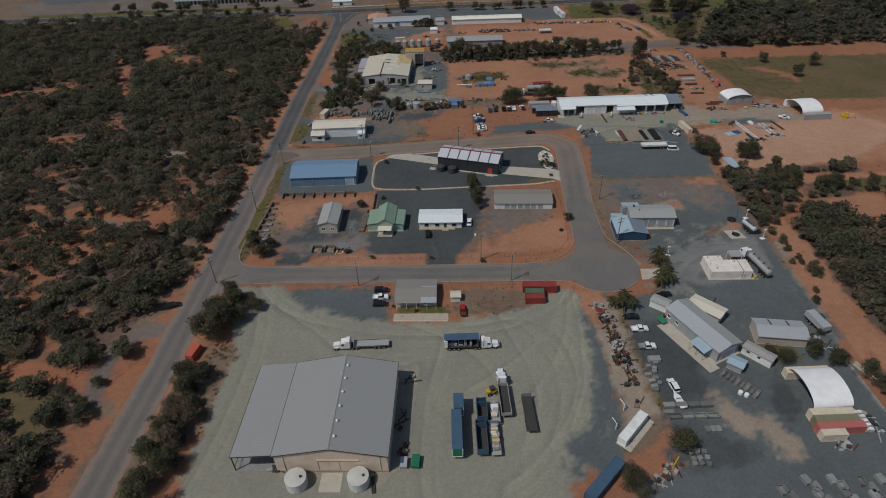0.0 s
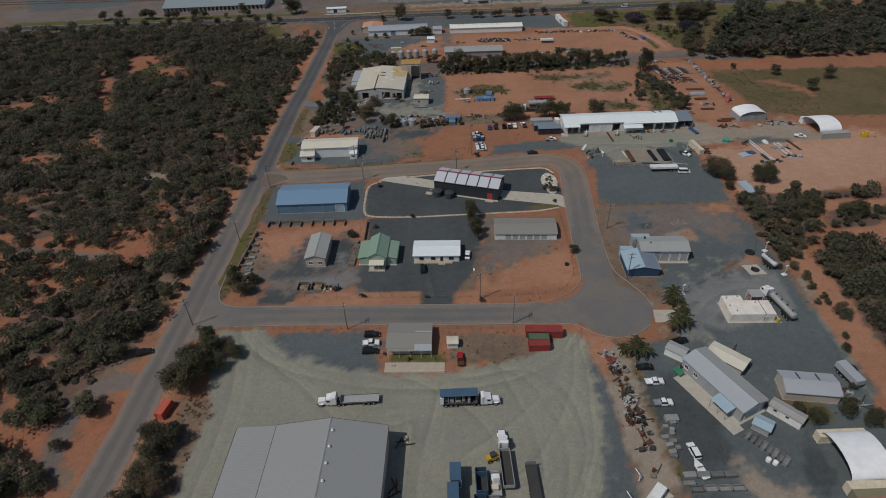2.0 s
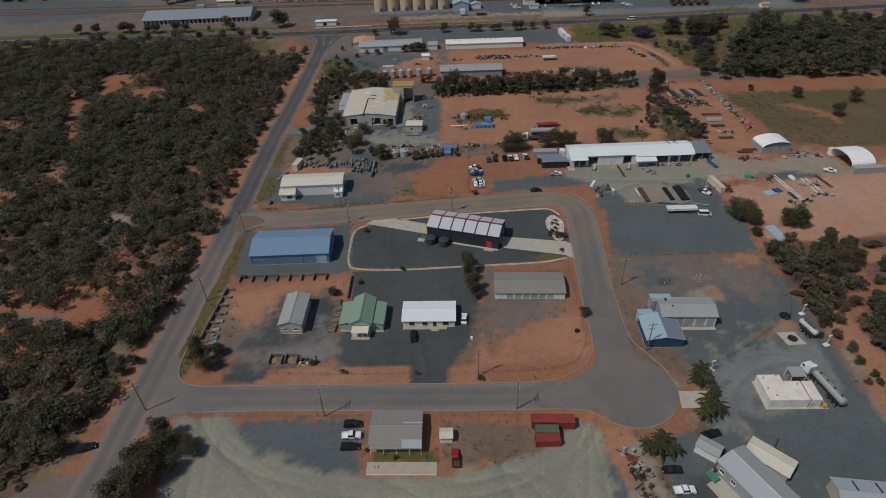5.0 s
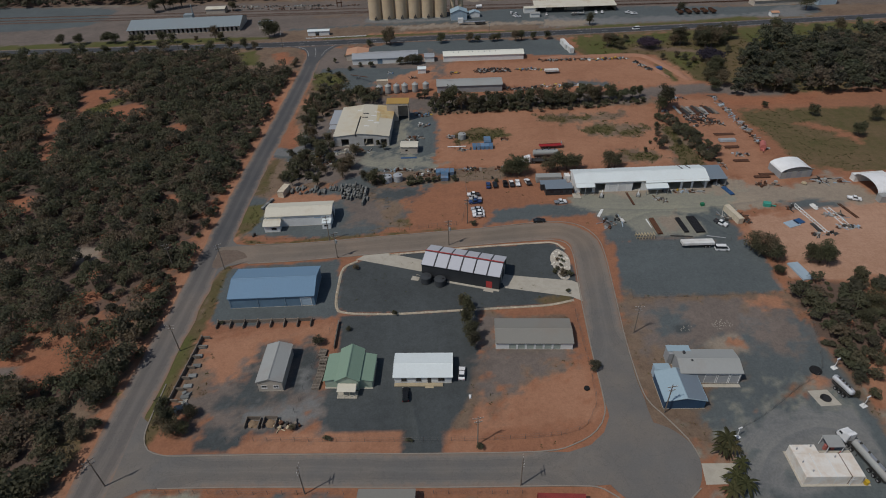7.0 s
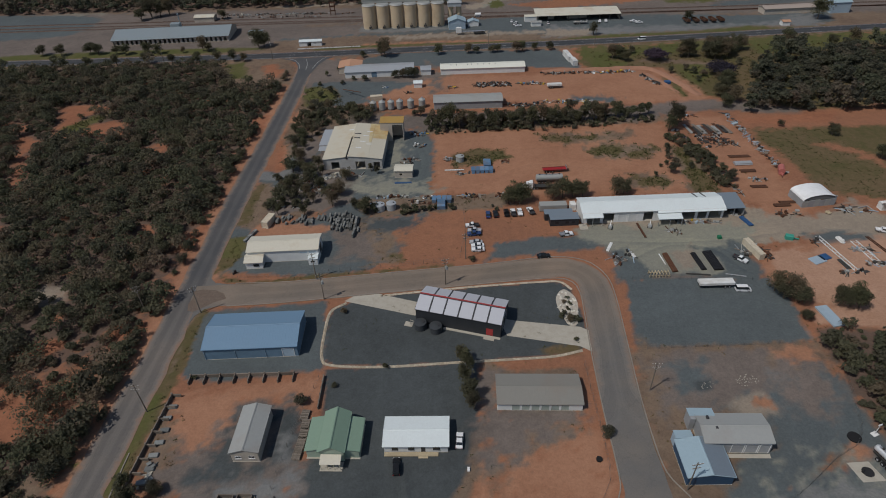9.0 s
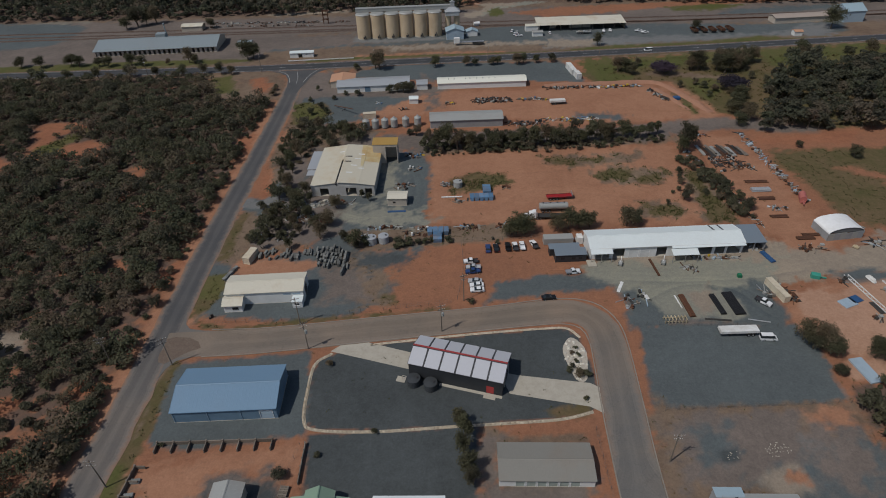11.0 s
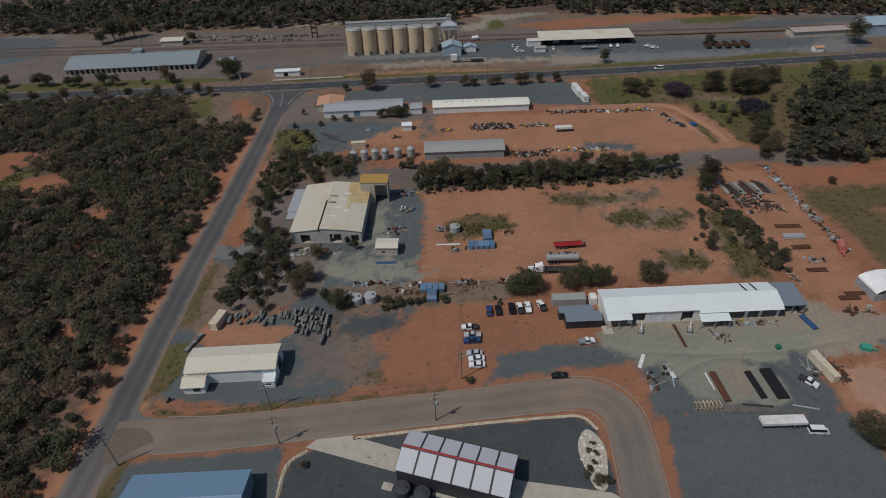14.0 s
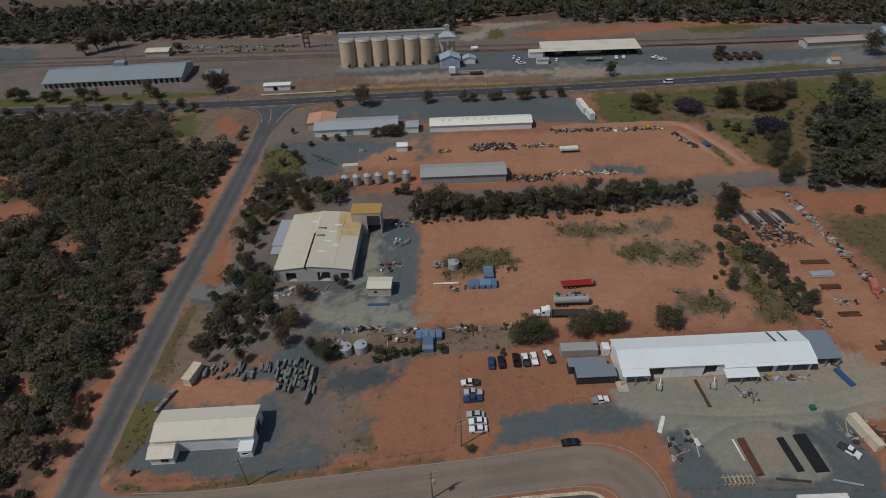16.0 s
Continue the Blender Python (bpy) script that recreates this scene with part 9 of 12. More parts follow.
def car(x, y, turn, material, label, kind="sedan", tray=None, group=""):
    """A car along x, nose to +x: body, glasshouse, roof, lamps, bumpers and wheels; a ute has a tray behind."""
    name = {"sedan": "car", "wagon": "car", "ute": "ute", "van": "van"}[kind]
    ob = thing(name, label, "van" if kind == "van" else "car", x, y, turn, 0.0, group)
    ob.scale = (0.92, 0.94, 0.96)
    lower = [(-2.35, 0.35), (2.3, 0.35), (2.4, 0.62), (2.25, 0.86), (1.05, 0.98), (-1.9, 1.02), (-2.38, 0.92), (-2.42, 0.6)]
    if kind == "sedan":
        cab, top = [(-1.75, 0.98), (0.95, 0.98), (0.25, 1.40), (-1.2, 1.42)], (-1.15, 0.2, 1.40, 1.47)
    elif kind == "wagon":
        cab, top = [(-2.3, 1.0), (1.05, 1.0), (0.4, 1.58), (-2.1, 1.62)], (-2.1, 0.35, 1.58, 1.70)
    elif kind == "van":
        lower = [(-2.5, 0.35), (2.4, 0.35), (2.45, 0.8), (1.9, 1.1), (-2.5, 1.1)]
        cab, top = [(-2.5, 1.1), (1.85, 1.1), (1.1, 2.0), (-2.5, 2.05)], (-2.5, 1.05, 1.98, 2.12)
    else:
        lower = [(-0.75, 0.4), (2.5, 0.4), (2.55, 0.8), (2.4, 1.0), (1.2, 1.1), (-0.75, 1.1)]
        cab, top = [(-0.72, 1.1), (1.1, 1.1), (0.55, 1.66), (-0.6, 1.70)], (-0.62, 0.5, 1.66, 1.76)
    part("body", Mesh().profile(lower, -0.9, 0.9, 0.06), material, ob)
    part("glasshouse", Mesh().profile(cab, -0.84, 0.84, 0.13), GLASS, ob)
    part("roof", Mesh().box(top[0], top[1], -0.72, 0.72, top[2], top[3], 0.05), material, ob)
    part("bumper", Mesh().box(2.3, 2.46, -0.85, 0.85, 0.36, 0.58, 0.04) if kind != "ute" else Mesh().box(2.45, 2.72, -0.85, 0.85, 0.45, 0.8, 0.04), TRIM_DARK, ob)
    for s in (-1, 1):
        e = 2.28 if kind != "ute" else 2.44
        part("headlight", Mesh().box(e, e + 0.1, s * 0.72 - 0.16, s * 0.72 + 0.16, 0.64, 0.8), LAMP_GLASS, ob)
        part("tail_light", Mesh().box(-2.43, -2.36, s * 0.74 - 0.12, s * 0.74 + 0.12, 0.66, 0.86), LAMP_RED, ob)
        part("mirror", Mesh().box(0.75, 0.9, s * 0.98 - 0.1, s * 0.98 + 0.1, 1.0, 1.14), TRIM_DARK, ob)
    if kind == "ute":
        part("chassis", Mesh().box(-2.5, -0.75, -0.45, 0.45, 0.42, 0.62), CHASSIS, ob)
        m = Mesh().box(-2.6, -0.8, -0.92, 0.92, 0.72, 0.82)
        for s in (-1, 1):
            m.box(-2.6, -0.8, s * 0.91 - 0.03, s * 0.91 + 0.03, 0.82, 1.1)
        m.box(-2.62, -2.56, -0.94, 0.94, 0.82, 1.1).box(-0.82, -0.76, -0.92, 0.92, 0.8, 1.55)
        part("tray", m, tray or material, ob)
    for px in (-1.42, 1.45):
        for s in (-1, 1):
            wheel(ob, px, s * 0.8, 0.33 if kind != "ute" else 0.38, 0.24)
    return ob


def prime_mover(x, y, turn, material, label, bonnet=True):
    """A bonneted truck tractor along x, nose to +x, its coupling at x = -3."""
    ob = thing("truck", label, "truck", x, y, turn, 0.0)
    ob.scale = (0.86, 0.94, 0.9)
    nose = 0.0 if bonnet else -2.1
    part("chassis", Mesh().box(-4.2, 3.2 + nose, -0.45, 0.45, 0.75, 1.05), CHASSIS, ob)
    if bonnet:
        part("bonnet", Mesh().profile([(1.0, 0.9), (3.3, 0.9), (3.35, 1.6), (3.1, 1.95), (1.0, 2.15)], -0.85, 0.85, 0.12), material, ob)
    part("cab", Mesh().profile([(-0.9, 0.9), (1.1, 0.9), (1.1, 2.1), (0.75, 2.95), (-0.9, 3.0)], -1.2, 1.2, 0.08), material, ob)
    part("sleeper", Mesh().profile([(-2.1, 0.9), (-0.92, 0.9), (-0.92, 3.3), (-1.3, 3.6), (-2.1, 3.55)], -1.2, 1.2, 0.06), material, ob)
    part("wind_deflector", Mesh().profile([(-1.0, 3.0), (0.45, 2.98), (-0.95, 3.5)], -1.0, 1.0, 0.1), material, ob)
    part("windscreen", Mesh().slab((1.14, -1.05, 2.2), (1.14, 1.05, 2.2), (0.84, 1.05, 2.85), (0.84, -1.05, 2.85), 0.04), GLASS, ob)
    for s in (-1, 1):
        part("side_window", Mesh().box(-0.3, 0.6, s * 1.2 - 0.02, s * 1.2 + 0.02, 2.1, 2.75), GLASS, ob)
        part("exhaust_stack", Mesh().tube((-2.3, s * 1.0, 1.0), (-2.3, s * 1.0, 4.0), 0.09, 8), CHROME, ob)
        part("fuel_tank", Mesh().tube((-2.0, s * 0.95, 0.8), (-0.2, s * 0.95, 0.8), 0.32, 12), CHROME, ob)
        part("headlight", Mesh().box(3.3 + nose, 3.38 + nose, s * 0.65 - 0.15, s * 0.65 + 0.15, 1.05, 1.3), LAMP_GLASS, ob)
        part("mudguard", Mesh().box(1.6 + nose, 2.9 + nose, s * 1.03 - 0.16, s * 1.03 + 0.16, 1.08, 1.2), material, ob)
        wheel(ob, 2.3 + nose, s * 1.02, 0.52, 0.3)
        for px in (-2.75, -4.05):
            wheel(ob, px, s * 0.95, 0.52, 0.5)
    part("bull_bar", Mesh().box(3.4 + nose, 3.55 + nose, -1.1, 1.1, 0.5, 1.5, 0.04), CHROME, ob)
    part("grille", Mesh().box(3.34 + nose, 3.4 + nose, -0.5, 0.5, 1.0, 1.75), CHROME, ob)
    return ob


def trailer(x, y, turn, length, label, body="flat", material=None, axles=3, top=4.2, roof=None, load=None, seed=1, front=0.0):
    """A trailer along x, nose to +x: deck, chassis, axles; flat, curtain sided or open tray."""
    ob = thing("trailer", label, "trailer", x, y, turn, 0.0)
    L = length / 2
    part("chassis", Mesh().box(-L + 0.2, L - 0.3, -0.5, 0.5, 0.85, 1.15), CHASSIS, ob)
    part("deck", Mesh().box(-L, L, -1.22, 1.22, 1.15, 1.35), CHASSIS if body != "flat" or "dark" in label else (RED_CAR if "red" in label.split() else GALV_OLD), ob)
    for k in range(axles):
        for s in (-1, 1):
            wheel(ob, -L + 1.4 + 1.25 * k, s * 0.95, 0.5, 0.5)
    for s in (-1, 1):
        part("landing_leg", Mesh().box(L - 3.0, L - 2.85, s * 0.8 - 0.08, s * 0.8 + 0.08, 0.02, 0.9), CHASSIS, ob)
    if body == "curtain":
        part("headboard", Mesh().box(L - 0.12, L, -1.22, 1.22, 1.36, top), material, ob)
        part("roof", Mesh().box(-L, L, -1.24, 1.24, top, top + 0.12, 0.04), roof or material, ob)
        for s in (-1, 1):
            part("curtain", Mesh().box(-L + 0.1, L - 0.14, s * 1.22 - 0.03, s * 1.22 + 0.03, 1.36, top - 0.02), material, ob)
        part("rear_door", Mesh().box(-L, -L + 0.08, -1.18, 1.18, 1.36, top - 0.02), GREEN_PAINT if "green" in label else material, ob)
        part("rear_frame", Mesh().box(-L - 0.04, -L, -1.24, -1.1, 1.2, top).box(-L - 0.04, -L, 1.1, 1.24, 1.2, top).box(-L - 0.04, -L, -1.1, 1.1, 1.2, 1.5), TRIM_WHITE, ob)
    elif body == "opened":
        part("roof", Mesh().box(-L, L, -1.24, 1.24, top, top + 0.12, 0.04), roof or material, ob)
        part("far_curtain", Mesh().box(-L + 0.1, L - 0.14, 1.19, 1.25, 1.36, top - 0.02), material, ob)
        part("headboard", Mesh().box(L - 0.12, L, -1.22, 1.22, 1.36, top), material, ob)
        part("rear_frame", Mesh().box(-L, -L + 0.9, -1.24, 1.18, 1.36, top - 0.5), WALL_WHITE, ob)
        for k in range(6):
            part("stanchion", Mesh().box(-L + 2 + 1.7 * k, -L + 2.1 + 1.7 * k, -1.22, -1.14, 1.36, top), ALLOY, ob)
    elif body == "tray":
        for s in (-1, 1):
            part("side_wall", Mesh().box(-L, L, s * 1.21 - 0.04, s * 1.21 + 0.04, 1.36, top), material, ob)
        for px in (-L + 0.04, L - 0.04):
            part("end_wall", Mesh().box(px - 0.04, px + 0.04, -1.16, 1.16, 1.36, top), material, ob)
        if front:
            part("front_wall", Mesh().box(L - front, L - front + 0.08, -1.16, 1.16, 1.36, top), material, ob)
    elif body == "flat":
        part("headboard", Mesh().box(L - 0.1, L, -1.2, 1.2, 1.36, 2.6), ALLOY, ob)
        for s in (-1, 1):
            part("side_rail", Mesh().box(-L, L - 0.12, s * 1.2 - 0.05, s * 1.2 + 0.05, 1.36, 1.46), CHASSIS, ob)
    if load:
        rng = random.Random(seed)
        for k in range(load):
            px = -L + 1.0 + (length - 2.0) * k / load
            h = rng.uniform(0.3, 1.3)
            part("cargo", Mesh().box(px, px + rng.uniform(0.6, 1.3), rng.uniform(-1.05, -0.4), rng.uniform(0.3, 1.05), 1.36, 1.36 + h, 0.08), rng.choice((GOODS, WHITE_BOX, TIMBER_PALE, GALV, CREAM_BOX)), ob)
    return ob


def tank_trailer(x, y, turn, length, material, label, r=1.15):
    ob = thing("tank_trailer", label, "trailer", x, y, turn, 0.0)
    L = length / 2
    part("tank", Mesh().tube((-L, 0, 2.2), (L, 0, 2.2), r, 22).tube((-L - 0.25, 0, 2.2), (-L, 0, 2.2), r * 0.7, 22, r).tube((L, 0, 2.2), (L + 0.25, 0, 2.2), r, 22, r * 0.7), material, ob)
    part("walkway", Mesh().box(-L + 0.5, L - 0.5, -0.3, 0.3, 2.2 + r, 2.2 + r + 0.06), ALLOY, ob)
    for k in range(4):
        part("manhole", Mesh().tube((-L + 1.2 + (length - 2.4) * k / 3, 0, 2.2 + r), (-L + 1.2 + (length - 2.4) * k / 3, 0, 2.5 + r), 0.28, 10), CHASSIS, ob)
    part("chassis", Mesh().box(-L, L, -0.5, 0.5, 0.8, 1.1), CHASSIS, ob)
    for k in range(3):
        for s in (-1, 1):
            wheel(ob, -L + 1.0 + 1.25 * k, s * 0.95, 0.5, 0.5)
    for s in (-1, 1):
        part("landing_leg", Mesh().box(L - 2.2, L - 2.05, s * 0.8 - 0.08, s * 0.8 + 0.08, 0.02, 0.9), CHASSIS, ob)
    return ob


# the transport yard
prime_mover(-29.8, 113.6, 182, WHITE_CAR, "white bonneted truck with a flat trailer")
trailer(-22.2, 113.9, 182, 9.6, "empty grey drop-deck trailer behind a white truck", "flat")
prime_mover(9.8, 112.8, 1, WHITE_CAR, "white bonneted truck with a curtain-sided trailer")
trailer(2.6, 112.7, 1, 9.4, "blue curtain-sided trailer with one side open", "opened", BLUE_TARP, 3, 4.2, BLUE_TARP, 5)
trailer(0.6, 83.4, 90, 11.0, "blue curtain-sided trailer with a green rear door", "curtain", BLUE_TARP)
trailer(1.2, 91.4, 90, 4.4, "short blue curtain-sided lead trailer", "curtain", BLUE_TARP, 2)
trailer(6.3, 82.4, 91, 8.2, "open blue tray trailer with high sides", "tray", BLUE_TARP, 3, 3.4, front=1.2)
trailer(6.8, 90.0, 91, 5.6, "open blue tray lead trailer", "tray", BLUE_TARP, 2, 3.4, front=1.2)
trailer(9.4, 82.4, 91, 8.4, "flat trailer loaded with mixed goods", "flat", None, 3, load=9, seed=4)
trailer(9.9, 89.8, 91, 5.2, "flat lead trailer loaded with mixed goods", "flat", None, 2, load=6, seed=5)
prime_mover(12.4, 100.6, 92, WHITE_CAR, "white bonneted truck with a grey tray trailer")
trailer(12.6, 93.4, 92, 9.2, "grey tray trailer behind a truck", "tray", GALV_OLD, 3, 2.4)
trailer(18.2, 89.4, 92, 10.2, "dark empty flat trailer standing alone", "flat", None, 3)
ob = thing("wheel_loader", "small yellow-brown yard loader", "loader", 9.8, 96.8, 20)
part("body", Mesh().profile([(-1.6, 0.6), (1.2, 0.6), (1.2, 1.3), (-0.2, 1.4), (-1.6, 1.5)], -0.7, 0.7, 0.08), YELLOW, ob)
part("cab", Mesh().box(-0.6, 0.6, -0.6, 0.6, 1.3, 2.3, 0.06), TRIM_DARK, ob)
part("boom", Mesh().tube((0.6, 0, 1.6), (2.4, 0, 0.8), 0.14, 6), YELLOW, ob)
part("bucket", Mesh().profile([(2.3, 0.1), (3.1, 0.1), (2.5, 0.9)], -0.95, 0.95), RUST, ob)
for px in (-1.0, 0.9):
    for s in (-1, 1):
        wheel(ob, px, s * 0.75, 0.5, 0.4)
for y_, m_, l_ in ((130.6, BLACK_CAR, "black car parked by the cottage"), (133.6, WHITE_CAR, "white ute parked by the cottage"), (136.9, BLACK_CAR, "black car parked under a tree by the cottage")):
    car(-21.2, y_, 2, m_, l_, "ute" if m_ is WHITE_CAR else "wagon", None, "cars by the cottage")
car(3.4, 126.8, 92, RED_CAR, "small red ute behind the cottage", "ute", RUST)
# precast yard
car(51.4, 122.6, 178, BLACK_CAR, "black car in the precast yard", "sedan", None, "cars in the precast yard")
car(52.6, 117.6, 2, WHITE_CAR, "white ute in the precast yard", "ute", None, "cars in the precast yard")
car(52.8, 111.0, 2, WHITE_CAR, "white ute with a grey tray in the precast yard", "ute", ALLOY, "cars in the precast yard")
car(55.6, 97.4, 98, WHITE_CAR, "white station wagon in the precast yard", "wagon", None, "cars in the precast yard")
car(63.4, 131.4, 15, BLACK_CAR, "black ute beside the office hut", "ute", None, "cars in the precast yard")
ob = thing("boat", "small white runabout boat on the gravel", "boat", 55.4, 92.6, 102)
part("hull", Mesh().add([(-2.4, -0.9, 0.9), (-2.4, 0.9, 0.9), (1.0, 0.95, 0.95), (1.0, -0.95, 0.95), (2.7, 0, 1.15), (-2.3, 0, 0.1), (1.2, 0, 0.1)], [(0, 1, 5), (1, 2, 6, 5), (2, 4, 6), (3, 0, 5, 6), (4, 3, 6), (0, 3, 2, 1), (3, 4, 2)]), WHITE_BOX, ob)
part("screen", Mesh().slab((0.2, -0.7, 1.35), (0.2, 0.7, 1.35), (0.6, 0.6, 0.98), (0.6, -0.6, 0.98), 0.04), GLASS, ob)
part("cradle", Mesh().box(-1.6, 1.4, -0.5, 0.5, 0, 0.2), CHASSIS, ob)
# houses in the block
car(7.2, 172.4, 85, WHITE_CAR, "white car beside the white house", "sedan")
car(-7.4, 166.0, 92, BLACK_CAR, "black station wagon before the white house", "wagon")
car(-84.0, 132.2, 20, BLACK_CAR, "dark car parked under scrub by the back road", "wagon")
# car park
for x_, y_, tu, m_, k_, l_ in ((15.0, 260.8, 180, WHITE_CAR, "ute", "white ute with a dark tray in the car park"), (15.6, 257.6, 178, SILVER_CAR, "ute", "silver ute in the car park"), (15.4, 255.6, 184, BLUE_CAR, "ute", "blue ute in the car park"),
                            (15.8, 250.8, 176, SILVER_CAR, "sedan", "silver car in the car park"), (16.2, 248.8, 182, WHITE_CAR, "sedan", "white car in the car park"), (16.2, 246.6, 180, WHITE_CAR, "sedan", "pale car in the car park"),
                            (21.2, 267.4, 88, BLUE_CAR, "sedan", "blue-grey car along the fence"), (23.9, 267.6, 92, BLACK_CAR, "sedan", "black car along the fence"), (27.9, 268.0, 90, BLACK_CAR, "ute", "black ute along the fence"),
                            (30.4, 268.0, 92, WHITE_CAR, "ute", "white ute with a dark tray along the fence"), (32.8, 268.3, 90, WHITE_CAR, "ute", "white ute along the fence"), (36.9, 268.8, 104, WHITE_CAR, "ute", "white ute with a black tray along the fence")):
    car(x_, y_, tu, m_, l_, k_, TRIM_DARK if "dark tray" in l_ or "black tray" in l_ else None, "cars in the car park")
car(47.2, 253.8, 8, WHITE_CAR, "white tray ute before the office", "ute", ALLOY)
car(37.6, 242.0, 4, BLACK_CAR, "black car on the verge", "sedan")
car(100.4, 237.2, -48, WHITE_CAR, "white ute with a black tray in the pipe yard", "ute", TRIM_DARK)
car(95.2, 222.6, -4, WHITE_CAR, "white van beside a long trailer", "van")
car(154.4, 250.2, -20, WHITE_CAR, "white ute by the arched canopy", "ute")
# rail depot and highway
for x_, y_, tu in ((56.2, 495.5, 80), (57.8, 498.5, 80), (55.2, 502.0, 80), (58.6, 491.8, 10), (79.0, 495.4, 85), (113.6, 495.6, 80), (117.8, 495.8, 80), (135.7, 493.4, 5), (138.6, 490.0, 5)):
    car(x_, y_, tu, WHITE_CAR, "white car parked at the rail depot", "ute" if x_ > 112 else "sedan", None, "cars at the rail depot")
car(130.7, 456.6, 183, WHITE_CAR, "white van on the highway", "van").location.z = 0.078
for k, x_ in enumerate((169.5, 175.5, 181, 186.5, 192)):
    trailer(x_, 489.0, 95, 7.5, "dark farm machine trailer in a row", "tray", RUST, 2, 2.4)
trailer(100.0, 493.0, 1, 9.0, "flat trailer before the depot", "flat", None, 3, load=4, seed=8)

# fuel depot
ob = thing("fuel_tank", "large white rectangular fuel tank with rust stains", "tank", 86.4, 141.6, -1)
part("tank_body", Mesh().box(-6.4, 6.2, -2.9, 2.9, 0.1, 3.0, 0.1), WHITE_TANK, ob)
part("tank_step", Mesh().box(-6.4, -0.8, 2.92, 5.2, 0.1, 2.9, 0.1), WHITE_TANK, ob)
for u in (-3.2, 0.2, 3.2):
    part("seam", Mesh().box(u, u + 0.14, -2.94, 2.94, 0.2, 3.06), WALL_WHITE if u != 3.2 else RUST, ob)
for u, v in ((-5.6, 0.6), (-4.4, -1.6), (-5.4, 3.9), (2.0, 1.8), (-2.0, 4.6)):
    part("vent", Mesh().tube((u, v, 2.9), (u, v, 3.5), 0.16, 8), ALLOY, ob)
part("plinth", Mesh().box(-6.8, 8.2, -3.4, 5.4, -0.1, 0.1), CONCRETE, ob)
part("pump_frame", Mesh().box(3.4, 3.5, -3.3, -3.2, 0.1, 3.4).box(2.9, 4.0, -3.3, -3.2, 2.2, 2.3), TRIM_WHITE, ob)
part("pipe", Mesh().tube((1.2, 3.6, 0.6), (4.4, 3.6, 0.6), 0.12, 6).tube((4.4, 3.6, 0.6), (4.4, 3.6, 2.4), 0.12, 6), RED_FADED, ob)
piece("yellow_drum", Mesh().tube((0, 0, 0.15), (0, 0, 1.1), 0.5, 14), YELLOW, "yellow drum beside a fuel tank", "drum", 93.6, 138.6)
ob = thing("pump_canopy", "small grey pump canopy beside the fuel tank", "canopy", 90.4, 147.4, -1)
flat_roof(ob, -1.9, 1.9, -1.6, 1.6, 3.0, 3.1, GALV_OLD)
posts(ob, [(-1.7, -1.4), (1.7, -1.4), (-1.7, 1.4), (1.7, 1.4)], 0, 3.0, 0.12, TRIM_WHITE)
for u in (-1.5, 0.2):
    part("pump", Mesh().box(u, u + 0.7, -0.3, 0.3, 0, 1.7, 0.05), RED_FADED, ob)
prime_mover(95.0, 150.4, 104, WHITE_CAR, "white tanker truck filling at the depot", False)
tank_trailer(96.6, 142.9, 101, 9.6, GALV_OLD, "dull silver tank trailer behind a white truck", 0.98)
tank_trailer(102.0, 163.8, 106, 5.4, surface("silver_tank", (0.62, 0.64, 0.66), 0.35, 0.3, var=0.03), "bright silver tank trailer standing alone", 0.78)
sheet("slab_tank_pad", [(93.8, 164.0), (98.8, 164.2), (100.0, 159.4), (94.8, 159.2)], 0.05, CONCRETE, "pale concrete pad with a pit", "slab")
piece("pit_cover", Mesh().tube((0, 0, 0.0), (0, 0, 0.12), 1.3, 14).box(-1.4, -1.2, -0.2, 0.2, 0, 1.4), DARK, "dark round pit with a pump on a pad", "pit", 97.2, 161.6)
piece("tyre_ring", Mesh().tube((0, 0, 0), (0, 0, 0.35), 1.5, 20), RUBBER, "large flat black tractor tyre ring on gravel", "tyre", 99.2, 170.4)
for x_, y_ in ((104.4, 171.2), (70.8, 151.2), (105.0, 159.0)):
    piece("sign_post", Mesh().tube((0, 0, 0), (0, 0, 3.4), 0.08, 6).box(-0.5, 0.5, -0.12, 0.12, 3.2, 3.6).box(-0.8, 0.8, -0.6, 0.6, 0, 0.12), TRIM_WHITE, "white lamp post on a concrete foot", "post", x_, y_, 20)

# ---- poles, edging, fences ----
def power_pole(x, y, turn, transformer=False):
    ob = thing("power_pole", "tall timber power pole with crossarms" + (" and a transformer" if transformer else ""), "pole", x, y, turn, 0, "power poles")
    part("pole", Mesh().tube((0, 0, -0.3), (0, 0, 10.4), 0.17, 8, 0.11), TIMBER, ob)
    for z, w in ((9.9, 1.25), (8.6, 1.0)):
        arm = part("crossarm", Mesh().box(-w, w, -0.2, -0.08, z - 0.07, z + 0.07), TIMBER, ob)
        for u in (-w + 0.1, -w * 0.4, w * 0.4, w - 0.1):
            part("insulator", Mesh().tube((u, -0.14, z + 0.07), (u, -0.14, z + 0.27), 0.06, 6), LAMP_GLASS, arm)
        part("brace", Mesh().tube((-w * 0.6, -0.15, z - 0.05), (0, -0.15, z - 0.7), 0.025, 4).tube((w * 0.6, -0.15, z - 0.05), (0, -0.15, z - 0.7), 0.025, 4), ALLOY, arm)
    if transformer:
        part("transformer", Mesh().tube((0.35, -0.4, 6.4), (0.35, -0.4, 7.5), 0.38, 12).tube((0.35, -0.4, 7.5), (0.35, -0.4, 7.7), 0.2, 8), GALV_OLD, ob)


